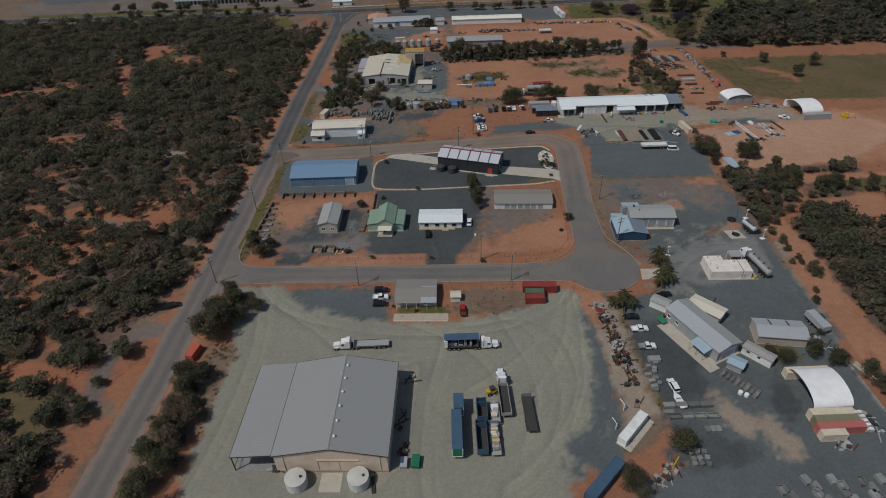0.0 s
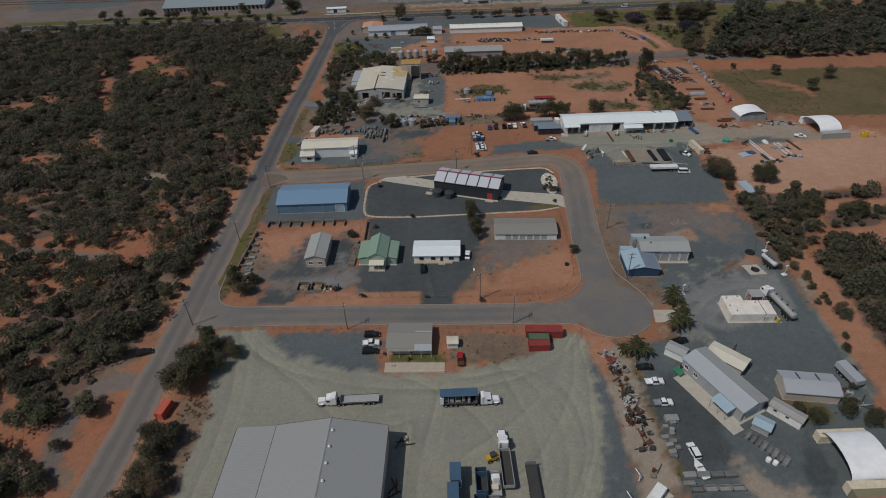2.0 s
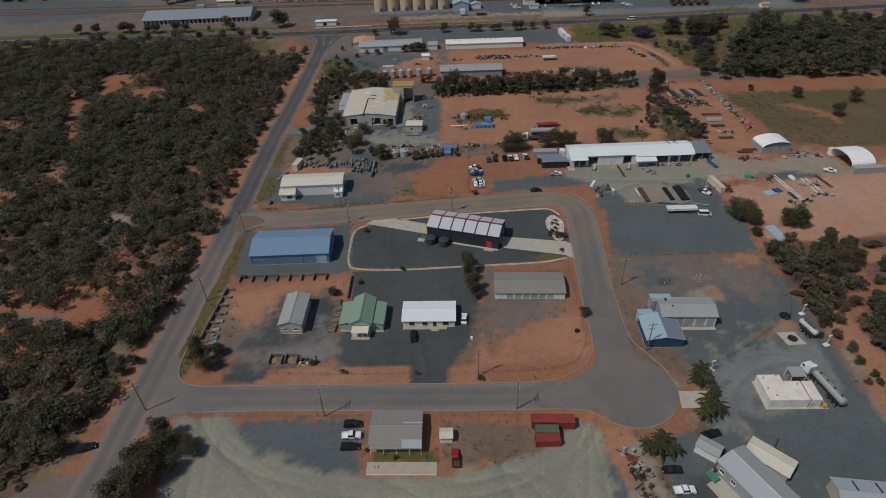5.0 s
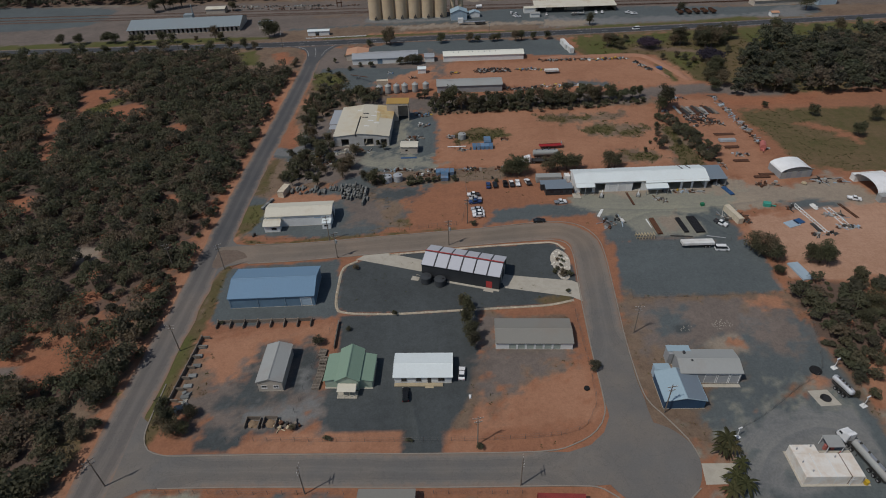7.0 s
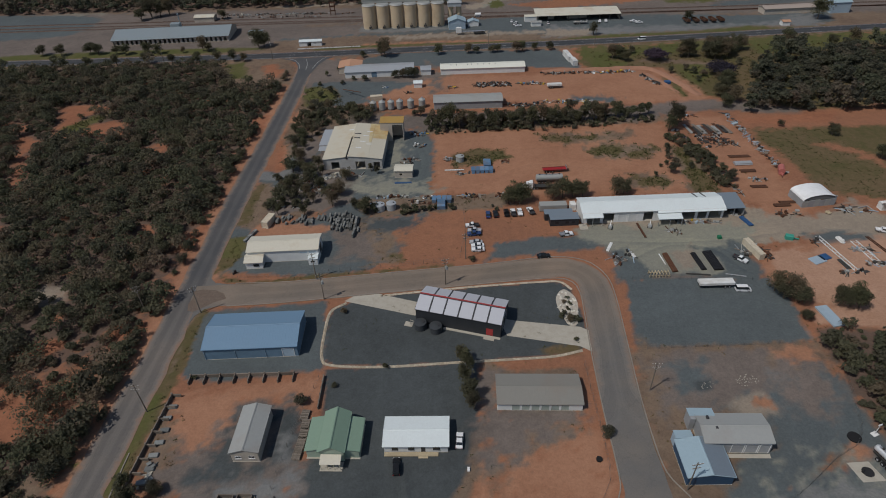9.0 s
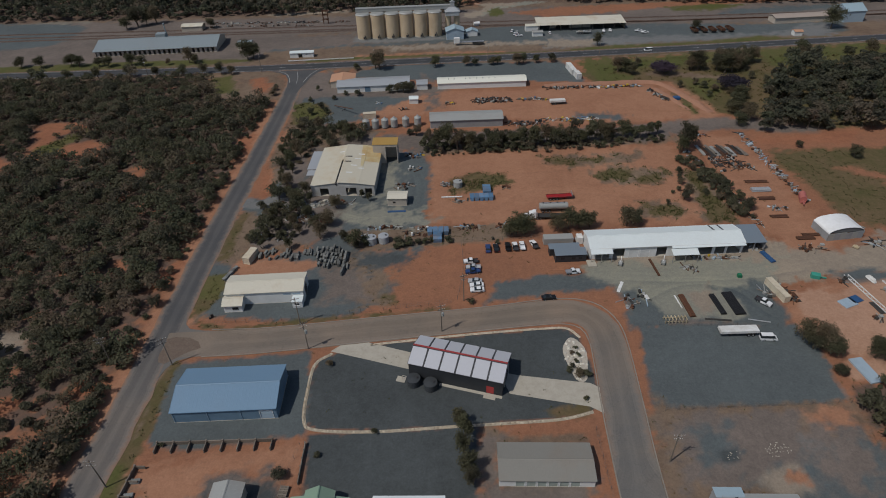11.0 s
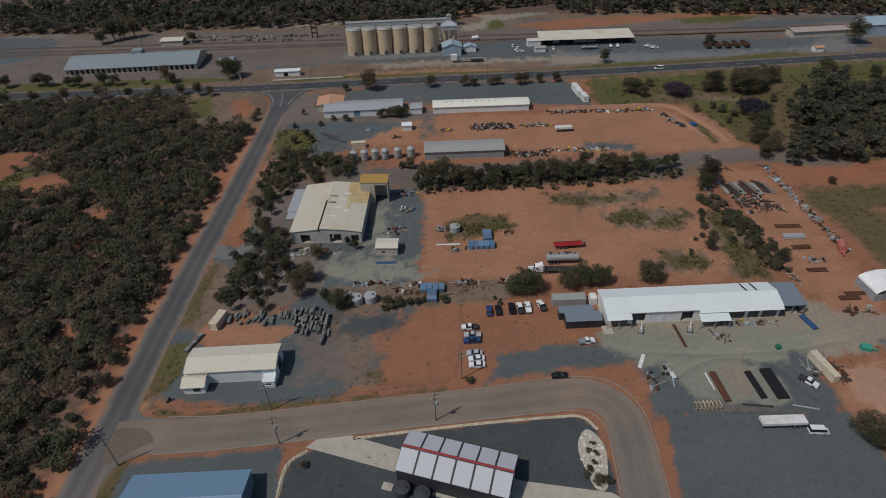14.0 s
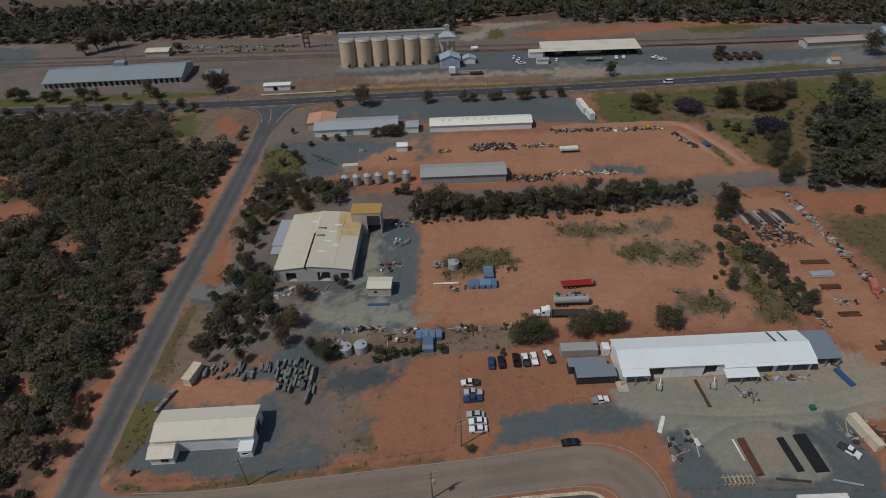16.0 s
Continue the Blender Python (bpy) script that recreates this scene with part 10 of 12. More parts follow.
for x_, y_, tu, tr in ((10.1, 151.2, 10, 0), (18.9, 140.4, 90, 0), (-28.6, 139.8, 90, 0), (-71.3, 183.9, 0, 0), (-32.4, 224.4, 20, 1), (5.0, 229.6, 15, 1), (-74.2, 143.0, 45, 0),
                       (56.2, 158.6, 10, 0), (56.2, 186.0, 0, 0), (-36.4, 234.4, 15, 0), (11.9, 242.4, 15, 0), (-69.0, 220.0, 30, 0), (-86.0, 221.0, 20, 0)):
    power_pole(x_, y_, tu, bool(tr))
for x_, y_ in ((-160, 441), (-95, 442), (-30, 444), (35, 446), (100, 449)):
    power_pole(x_, y_, 90)


def edging(name, label, points, size, material, rng_seed, step=0.95):
    """A line of rough stones, each a piece of its own."""
    rng = random.Random(rng_seed)
    root = tagged(new(name, Mesh().lump(points[0][0], points[0][1], -0.05, size * 0.6, size * 0.5, size * 0.5, rng).data(name, material)), label, "edging", "", "structure")
    kinds = [Mesh().lump(0, 0, -0.06, size * rng.uniform(0.75, 1.05), size * rng.uniform(0.42, 0.6), size * rng.uniform(0.4, 0.6), rng).data("stone", material) for _ in range(5)]
    line = curve_through(points, step)
    tagged(part("bedding", strip(line, size * 0.62, -size * 0.62, -0.1, 0.05), material, root), "pale crushed stone bedding")
    for i in range(1, len(line) - 1):
        d = line[i + 1] - line[i - 1]
        s = part("stone", rng.choice(kinds), None, root)
        s.matrix_local = pose(line[i].x + rng.uniform(-0.12, 0.12), line[i].y + rng.uniform(-0.12, 0.12), 0, 0, 0, math.degrees(math.atan2(d.y, d.x)) + rng.uniform(-12, 12))


edging("stone_edging_south", "pale stone edging round the gravel lot", [(-25.6, 222.2), (-29.6, 218.6), (-30.2, 210), (-29.6, 200.4), (-26.2, 197.4), (-12.2, 196.4), (6.1, 197.1), (20, 197.6), (33.7, 198.3), (42.0, 200.2)], 0.72, STONE, 3)
edging("stone_edging_north", "pale stone edging along the street", [(-15.0, 225.2), (0, 226.8), (17.6, 228.4), (34, 229.4), (40.7, 229.2), (43.8, 225.4)], 0.62, STONE, 4)


def boulder_bed(x, y, rx, ry, n, seed):
    rng = random.Random(seed)
    bed = tagged(new("rock_garden", Mesh().prism([(x + rx * (1 + 0.15 * math.sin(3 * a)) * math.cos(a), y + ry * math.sin(a)) for a in np.linspace(0, 6.28, 24, endpoint=False)], -0.1, 0.06).data("rock_garden", surface("pale_pebbles", (0.44, 0.40, 0.34), 0.9, var=0.25, fine=8.0))), "pale pebble rock garden on a street corner", "rock garden", "", "structure")
    kinds = [Mesh().lump(0, 0, 0, rng.uniform(0.35, 0.6), rng.uniform(0.3, 0.5), rng.uniform(0.25, 0.5), rng).data("boulder", ROCK) for _ in range(5)]
    for _ in range(n):
        a, d = rng.uniform(0, 6.28), math.sqrt(rng.random())
        part("boulder", rng.choice(kinds), None, bed).location = (x + rx * 0.92 * d * math.cos(a), y + ry * 0.92 * d * math.sin(a), 0.04)


boulder_bed(41.2, 217.6, 3.0, 8.0, 60, 8)


def bay_walls(name, label, x0, y0, turn, length, n, reach):
    """Low sleeper walls: a back wall with dividers between the bays."""
    ob = thing(name, label, "retaining wall", x0, y0, turn)
    for k in range(n):
        a = length * k / n
        part("back_wall", Mesh().box(a, a + length / n - 0.05, -0.12, 0.12, 0, 1.15), TIMBER, ob)
    for k in range(n + 1):
        part("divider", Mesh().box(length * k / n - 0.13, length * k / n + 0.1, -reach, -0.13, 0, 1.05), TIMBER, ob)
        part("post", Mesh().box(length * k / n - 0.18, length * k / n + 0.18, -0.2, 0.2, 0, 1.4), TIMBER, ob)


bay_walls("storage_bays", "row of low timber storage bays behind a fence", -63.5, 194.6, 0, 27.5, 7, 2.6)
bay_walls("storage_bays", "row of low timber storage bays along a verge", -68.2, 162.5, 86, 26.0, 7, 2.4)


FENCE_WIRE = surface("weathered_fence_wire", (0.17, 0.165, 0.155), 0.6, 0.4, var=0.1)


def chain_fence(label, points, h=1.7, gap=3.2):
    """Steel posts with two rails and sagging wires."""
    ob = thing("wire_fence", label, "fence", points[0][0], points[0][1])
    x0, y0 = points[0]
    post_me = Mesh().tube((0, 0, 0), (0, 0, h), 0.04, 6).data("post", FENCE_WIRE)
    line = curve_through(points, gap)
    for p in line:
        part("post", post_me, None, ob).location = (p.x - x0, p.y - y0, 0)
    for z in (0.15, h * 0.5, h - 0.05):
        part("rail", Mesh().path([(p.x - x0, p.y - y0, z) for p in line], 0.013, 4), FENCE_WIRE, ob)


chain_fence("low wire fence along the house lots", [(-50, 154.0), (-20, 152.8), (10, 152.2), (30, 153), (37, 156), (40, 161), (41, 170), (41.4, 195)])
chain_fence("wire fence between two lots", [(-29.2, 193), (-33, 176), (-35.5, 158)])
chain_fence("wire fence beside the transport yard", [(-66, 141), (-40, 140), (-10, 139.2), (19, 138.4)])
chain_fence("wire fence by the car park", [(12.4, 270), (12.4, 257), (10, 243)])
chain_fence("wire fence round a gravel pad", [(60, 229.6), (78, 228.6), (100, 227.4)])
chain_fence("wire fence between a gravel pad and a dry lot", [(59.6, 199.9), (82.6, 200.2), (105.6, 200.5)])
chain_fence("wire fence between two yards", [(70.5, 152.4), (80, 157), (92, 165), (101, 171), (108, 190)])
chain_fence("wire fence along the long workshop", [(13, 272.4), (40, 273.2)])
chain_fence("wire fence along the street verge", [(-62, 236), (-45, 236), (-16, 238.8), (8, 241.4)])


# ---- yard stock ----
def stack(name, label, category, x, y, turn, parts_, group=""):
    """parts_: (name, mesh, material) of each piece of one stack."""
    ob = thing(name, label, category, x, y, turn, 0, group)
    for n, m, mat_ in parts_:
        part(n, m, mat_, ob)
    return ob


def pipe_stack(x, y, turn, length, n, r, material, label, layers=1):
    rows = []
    for l in range(layers):
        for k in range(n - l):
            c = (k + 0.5 * l - n / 2) * 2.15 * r
            rows.append(("pipe", Mesh().tube((c, -length / 2, r + 1.8 * r * l + 0.1), (c, length / 2, r + 1.8 * r * l + 0.1), r, 8), material))
    for v in (-0.35, 0.35):
        rows.append(("bearer", Mesh().box(-n * 1.1 * r, n * 1.1 * r, v * length - 0.06, v * length + 0.06, 0, 0.11), TIMBER))
    return stack("pipe_stack", label, "pipes", x, y, turn, rows)


def beam_stack(x, y, turn, length, n, material, label, w=0.22):
    rng = random.Random(int(x * 10 + y))
    rows = []
    for k in range(n):
        c = (k - n / 2) * (w + 0.1)
        e = rng.uniform(-0.3, 0.3)
        rows.append(("beam", Mesh().box(c, c + w, -length / 2 + e, length / 2 + e, 0.12, 0.12 + w).box(c - 0.03, c + w + 0.03, -length / 2 + e, length / 2 + e, 0.12 + w, 0.15 + w), material))
    for v in (-0.3, 0.3):
        rows.append(("bearer", Mesh().box(-n * w * 0.7, n * w * 0.75, v * length - 0.08, v * length + 0.08, 0, 0.12), TIMBER))
    return stack("steel_stack", label, "steel", x, y, turn, rows)


PALETTES = {"red": (RUST, RED_BOX, RED_BOX, CHASSIS, GALV_OLD), "dark": (CHASSIS, CHASSIS, RUBBER, GALV_OLD, RUST), "rusty": (RUST, CHASSIS, GALV_OLD, RUST, TIMBER), "metal": (GALV_OLD, GALV_OLD, ALLOY, CHASSIS, CHASSIS, RUST, PANEL_BLUE, TIMBER), "mixed": (RUST, GALV_OLD, TIMBER, CHASSIS, RUST, YELLOW, BLUE_SKIP, CONCRETE_GREY, CHASSIS, RUST, TIMBER, GALV_OLD, WHITE_BOX),
            "timber": (TIMBER, TIMBER_PALE, RUST, CHASSIS), "pale": (CONCRETE_GREY, CONCRETE_GREY, CONCRETE, GALV_OLD)}


def scrap(x, y, turn, w, d, n, palette, label, high=1.0, seed=None):
    """A heap of odd pieces: sheets, beams, drums, crates and tanks."""
    rng = random.Random(seed if seed is not None else int(abs(x) * 37 + abs(y) * 11))
    ob = thing("scrap_heap", label, "scrap", x, y, turn)
    for _ in range(int(n * 1.5)):
        kind = rng.choice(("sheet", "beam", "beam", "drum", "crate", "pipe", "crate"))
        px, py, a = rng.uniform(-w / 2, w / 2), rng.uniform(-d / 2, d / 2), rng.uniform(0, 180)
        mat_ = rng.choice(PALETTES[palette])
        if kind == "sheet":
            s, t_ = rng.uniform(0.5, 1.3), rng.uniform(0.3, 0.7)
            m = Mesh().slab((-s, -t_, 0.1), (s, -t_, rng.uniform(0.1, 0.5)), (s, t_, rng.uniform(0.2, 0.7)), (-s, t_, 0.15), 0.06)
        elif kind == "beam":
            s = rng.uniform(0.8, 2.2)
            m = Mesh().box(-s, s, -0.1, 0.1, 0.0, 0.24)
        elif kind == "drum":
            r = rng.uniform(0.25, 0.45)
            m = Mesh().tube((0, 0, 0), (0, 0, r * 2.4 * high), r, 10).tube((0, 0, r * 2.4 * high), (0, 0, r * 2.5 * high), r * 0.85, 10)
        elif kind == "pipe":
            s = rng.uniform(1.0, 2.4)
            m = Mesh().tube((-s, 0, 0.2), (s, 0, 0.25), 0.16, 7)
        else:
            s, t_, h = rng.uniform(0.25, 0.7), rng.uniform(0.25, 0.6), rng.uniform(0.3, 0.9) * high
            m = Mesh().box(-s, s, -t_, t_, 0, h, 0.06)
        placed(part(kind, m, mat_, ob), px, py, a)
    return ob


def concrete_unit(kind, x, y, turn, label, l=2.4, w=1.2, h=0.9, group="precast units"):
    """A precast piece: trough, block or box culvert."""
    if kind == "trough":
        m = Mesh().box(-l / 2, l / 2, -w / 2, w / 2, 0, 0.15).box(-l / 2, l / 2, -w / 2, -w / 2 + 0.14, 0.15, h).box(-l / 2, l / 2, w / 2 - 0.14, w / 2, 0.15, h).box(-l / 2, -l / 2 + 0.14, -w / 2, w / 2, 0.15, h).box(l / 2 - 0.14, l / 2, -w / 2, w / 2, 0.15, h)
        name = "concrete_trough"
    elif kind == "culvert":
        m = Mesh().box(-l / 2, l / 2, -w / 2, w / 2, h - 0.18, h).box(-l / 2, l / 2, -w / 2, -w / 2 + 0.16, 0, h - 0.18).box(-l / 2, l / 2, w / 2 - 0.16, w / 2, 0, h - 0.18)
        name = "box_culvert"
    else:
        m = Mesh().box(-l / 2, l / 2, -w / 2, w / 2, 0, h, 0.07)
        name = "concrete_block"
    return piece(name, m, CONCRETE_OLD if "weathered" in label or "row" in label and y > 250 else CONCRETE_GREY, label, "concrete", x, y, turn, 0, group)


prng = random.Random(21)
# precast yard: long troughs, culverts, blocks
for k in range(4):
    concrete_unit("culvert", 52.6 + 3.0 * k, 91.4, 2, "long grey precast concrete culvert", 2.8, 1.3, 1.0)
    concrete_unit("trough", 53.2 + 3.0 * k, 88.2, 2, "long grey precast concrete trough", 2.8, 1.4, 0.8)
concrete_unit("block", 52.0, 89.6, 0, "grey precast concrete block", 2.6, 1.0, 0.7)
for k in range(3):
    concrete_unit("block", 59.4 + 1.3 * k, 84.3, 4, "grey precast concrete block", 1.2, 1.6, 0.9)
for k in range(9):
    concrete_unit("block", 53.6 + 1.5 * (k % 3) + prng.uniform(-0.2, 0.2), 75.4 + 1.5 * (k // 3) + prng.uniform(-0.2, 0.2), prng.uniform(-15, 15), "grey cubic concrete block", 1.1, 1.1, prng.uniform(0.7, 1.0))
for k in range(8):
    s = k / 7
    concrete_unit("trough", 69.6 + 5.6 * s, 101.4 - 7.0 * s, -45 + 90, "dark grey concrete trough in a row", 2.6, 1.1, 0.8)
for x_, y_ in ((71.4, 94.8), (72.6, 94.0)):
    piece("white_tank", Mesh().tube((0, 0, 0), (0, 0, 0.9), 0.55, 14).tube((0, 0, 0.9), (0, 0, 1.05), 0.55, 14, 0.3), FABRIC, "small round white plastic tank", "tank", x_, y_)
for k in range(10):
    concrete_unit("block", 50.6 + prng.uniform(-0.6, 3.6), 96.4 + 1.0 * k, prng.uniform(-12, 12), "grey concrete unit in a row", prng.uniform(1.0, 1.8), prng.uniform(0.8, 1.2), prng.uniform(0.5, 0.9))
concrete_unit("block", 53.4, 106.4, 2, "large grey concrete unit", 3.2, 1.8, 1.0)
for col, (x_, y_) in enumerate(((69.8, 67.4), (75.8, 69.6), (81.4, 69.6), (87.4, 69.0), (91.8, 69.4))):
    for k in range(4):
        concrete_unit(("trough", "culvert", "block")[(k + col) % 3], x_ + 0.9 * (k % 2) + 0.5 * k, y_ + 1.4 - 1.6 * k, 100 + prng.uniform(-6, 6), "pale grey precast unit in a storage row", 2.2, 1.5, 0.9)
scrap(89.6, 79.6, 0, 5, 3, 7, "metal", "grey steel frames beside containers")
scrap(98.4, 85.2, 95, 7, 2.4, 9, "metal", "bundle of galvanised mesh beside containers")
scrap(46.0, 72.2, 40, 6, 2.2, 9, "metal", "white and grey scrap beside the fence")
scrap(48.4, 75.2, 25, 5, 2.0, 8, "mixed", "mixed scrap with green panels beside shrubs")
for x_, y_, w_, n_, p_ in ((43.4, 126.4, 4, 11, "red"), (43.8, 122.4, 3, 8, "dark"), (45.6, 121.8, 3, 6, "rusty"), (44.6, 117.6, 4, 10, "rusty"), (45.0, 113.6, 4, 18, "dark"), (45.2, 110.0, 4, 16, "rusty"), (45.6, 106.6, 4, 16, "dark"), (43.8, 107.0, 3, 8, "dark"), (46.0, 103.6, 3, 9, "rusty"), (45.4, 98.8, 2, 7, "rusty"), (46.0, 92.6, 2, 3, "rusty"), (62.4, 121.0, 3, 5, "mixed"), (76.8, 126.0, 5, 6, "rusty")):
    scrap(x_, y_, -80, w_, 2.8, n_, p_, {"rusty": "heap of rusted machinery and steel offcuts", "red": "faded red machine parts in a row", "dark": "dark engines and tyres in a heap"}.get(p_, "heap of mixed machine parts and scrap"), 1.2)
scrap(99.6, 112.0, -55, 9, 2.2, 9, "metal", "long racks of grey pipe beside a workshop")
# low wall of concrete blocks on the yard's east edge
for k in range(18):
    concrete_unit("block", 102.7 + (0.5) * k / 17, 104.4 + (-16.1) * k / 17, -88.2212, "pale concrete block in a low boundary wall", 0.9, 0.7, 0.7, "boundary blocks")
trailer(101.55, 117.55, -78.2749, 7.0, "silver box trailer beside a shed", "curtain", GALV, 2, 3.0)

# transport yard
piece("skip_bin", Mesh().profile([(-1.2, 0), (1.2, 0), (1.6, 1.4), (-1.6, 1.4)], -0.9, 0.9), GREEN_PAINT, "dark green skip bin beside the warehouse", "bin", -8.9, 77.2, 85)
piece("skip_bin", Mesh().profile([(-1.0, 0), (1.0, 0), (1.3, 1.3), (-1.3, 1.3)], -0.8, 0.8), GALV, "pale grey skip bin beside the warehouse", "bin", -11.6, 77.0, 88)
pipe_stack(-18.0, 72.2, 8, 4.2, 3, 0.14, CHASSIS, "dark steel lengths beside a tank")
scrap(-12.4, 88.6, 90, 5, 1.4, 5, "mixed", "pallets and goods in the shade of a wall")
scrap(-11.8, 80.4, 90, 4, 1.6, 6, "rusty", "dark machinery beside a warehouse corner")
scrap(-10.6, 101.6, 0, 3, 1.6, 5, "timber", "pallets at a warehouse corner")
scrap(-41.0, 76.6, 0, 2.0, 1.0, 3, "metal", "small tank at a warehouse corner")
boundary = thing("concrete_barrier", "long pale concrete barrier along a yard boundary", "barrier", 104.6, 103.6, -73)
for k in range(11):
    part("barrier_block", Mesh().profile([(-0.5, 0), (0.5, 0), (0.3, 0.5), (0.3, 0.9), (-0.3, 0.9), (-0.3, 0.5)], 0, 2.3), CONCRETE, boundary).matrix_local = pose(2.4 * k, 0, 0, 0, 0, -90)
# house lots
for x_, w_ in ((-44.6, 3.4), (-40.4, 3.2)):
    b_ = thing("stock_bin", "open timber bin full of brown soil", "bin", x_, 158.6, -3)
    for s in (-1, 1):
        part("side", Mesh().box(s * w_ / 2 - 0.1, s * w_ / 2 + 0.1, -1.5, 1.5, 0, 1.1), TIMBER, b_)
    part("back", Mesh().box(-w_ / 2 + 0.1, w_ / 2 - 0.1, 1.35, 1.5, 0, 1.2), TIMBER, b_)
    part("sand", Mesh().lump(0, 0, 0, w_ / 2 - 0.2, 1.3, 0.5, prng, 10, 3), surface("garden_soil", (0.24, 0.17, 0.11), 0.95), b_)
scrap(-35.6, 157.8, 0, 6, 1.6, 8, "timber", "row of timber sleepers and pallets")


def pallet_rack(x, y, turn, label):
    """A low rack of slatted timber pallets."""
    ob = thing("pallet_rack", label, "pallets", x, y, turn)
    for z in (0.0, 0.28, 0.56):
        for v in (-0.9, 0.0, 0.9):
            part("bearer", Mesh().box(-1.3, 1.3, v - 0.06, v + 0.06, z, z + 0.12), TIMBER, ob)
        for k in range(6):
            u = -1.3 + 0.5 * k
            part("slat", Mesh().box(u, u + 0.32, -1.0, 1.0, z + 0.12, z + 0.18), TIMBER, ob)


for x_, y_ in ((-30.8, 181.0), (-30.2, 178.2), (-30.2, 175.6), (-30.4, 173.0), (-30.8, 170.0)):
    pallet_rack(x_, y_, 84, "grey-brown stack of timber pallets by a lot boundary")
ob = thing("sleeper_wall", "low dark timber sleeper wall between lots", "wall", -27.9, 193.4, -90)
for k in range(5):
    part("sleeper", Mesh().box(2.1 * k, 2.1 * k + 2.05, -0.12, 0.12, 0, 1.1), TIMBER, ob)
    part("post", Mesh().box(2.1 * k - 0.12, 2.1 * k + 0.1, -0.24, -0.125, 0, 1.3), TIMBER, ob)
scrap(-64.0, 165.4, 86, 8, 3, 8, "pale", "pallets of pale paving")
for k in range(7):
    concrete_unit("block", -65.2 + prng.uniform(-0.5, 1.0), 164 + 3.5 * k, prng.uniform(-8, 8), "pallet of grey pavers in a bay", 2.2, 1.2, 0.5, "pallets in the bays")
piece("round_bush_planter", Mesh().tube((0, 0, 0), (0, 0, 0.5), 0.7, 12), RUBBER, "black tyre planter on red earth", "planter", 38.9, 166.6)
piece("concrete_marker", Mesh().box(-0.3, 0.3, -0.5, 0.5, 0, 0.5, 0.05), TRIM_WHITE, "small white concrete marker", "marker", 9.0, 165.0)
# odd heaps between the trees by the factory
scrap(-58.6, 292.3, 5, 6, 3, 9, "pale", "pale scrap and timber under trees")
scrap(-58.2, 278.5, 5, 5, 3, 8, "metal", "grey scrap under trees")
scrap(-48.3, 290.3, 5, 6, 3, 9, "metal", "grey and white scrap beside trees")
scrap(-41.5, 289.9, 5, 5, 3, 10, "rusty", "rusty scrap beside a gravel yard")
scrap(-42.6, 298.9, 5, 7, 2.5, 10, "pale", "pale rubble before a factory wall")
scrap(-36.1, 301.2, 5, 6, 2, 8, "pale", "pale offcuts before a factory wall")
scrap(-49.8, 277.4, 5, 6, 3, 8, "dark", "dark scrap under trees")
# shed K lot
piece("scrap_bin", Mesh().box(-1.8, 1.8, -0.9, 0.9, 0, 0.12).box(-1.8, 1.8, -0.9, -0.82, 0.12, 1.3).box(-1.8, 1.8, 0.82, 0.9, 0.12, 1.3).box(-1.8, -1.72, -0.82, 0.82, 0.12, 1.3).box(1.72, 1.8, -0.82, 0.82, 0.12, 1.3), surface("dull_red_bin", (0.17, 0.045, 0.04), 0.6, var=0.2), "dull red open scrap bin by trees", "bin", -36.6, 287.3, 8)
container(-58.6, 266.6, 75, 6.06, CREAM_BOX, "cream shipping container at a lot corner")
for k in range(10):
    concrete_unit("block", -54.0 + 1.9 * k + prng.uniform(-0.4, 0.4), 266.4 + 0.2 * k + prng.uniform(-1.2, 1.0), prng.uniform(60, 110), "grey concrete block in a row", prng.uniform(0.9, 2.0), prng.uniform(0.6, 0.9), prng.uniform(0.5, 1.0), "concrete blocks")
for k in range(26):
    concrete_unit("block" if k % 3 else "culvert", -35 + 1.7 * (k % 6) + prng.uniform(-0.3, 0.3), 270.4 - 2.2 * (k // 6) - 0.5 * (k % 6) + prng.uniform(-0.3, 0.3), prng.uniform(78, 96), "weathered grey concrete block in a stack", prng.uniform(1.1, 2.1), prng.uniform(0.6, 1.0), prng.uniform(0.6, 1.5), "concrete blocks")
for k in range(5):
    concrete_unit("culvert", -64.4 + 0.5 * k, 256.0 + 1.3 * k, 60, "grey concrete pipe section by a shed", 1.6, 1.0, 0.9, "concrete blocks")
piece("wheelie_sign", Mesh().box(-0.4, 0.4, -0.2, 0.2, 0.1, 1.3).box(-1.0, -0.5, -0.3, 0.3, 0, 0.6), CHASSIS, "dark cabinet beside the verge", "cabinet", -63.4, 238.4, 40)
for x_, y_ in ((-18.6, 273.4), (-14.4, 274.0)):
    water_tank(x_, y_, 1.8, 2.6, GALV, "round galvanised water tank", group="galvanised tanks")
# factory yard
scrap(-22.6, 277.8, 0, 5, 2, 6, "mixed", "yellow and green machine parts on gravel")
scrap(-14.8, 282.2, 0, 12, 2.4, 14, "metal", "line of drums and tanks on gravel")
scrap(-2.0, 279.2, 0, 12, 6, 18, "mixed", "mixed machine parts on bare earth")
scrap(16.0, 281.0, 0, 10, 3.0, 14, "mixed", "mixed steel offcuts and drums on bare earth")
scrap(28.0, 281.0, 0, 6, 2.2, 8, "rusty", "rusty frames along a fence")
scrap(-5.6, 335.6, 0, 8, 5, 14, "mixed", "red and blue machine parts by the factory")
scrap(-8.4, 310.4, 0, 8, 4, 12, "mixed", "machine parts beside a hut")
scrap(-4.6, 324.0, 0, 5, 3, 8, "mixed", "blue and white machine on gravel")
scrap(-30.4, 299.6, 0, 5, 2.0, 6, "rusty", "machine parts before the factory")
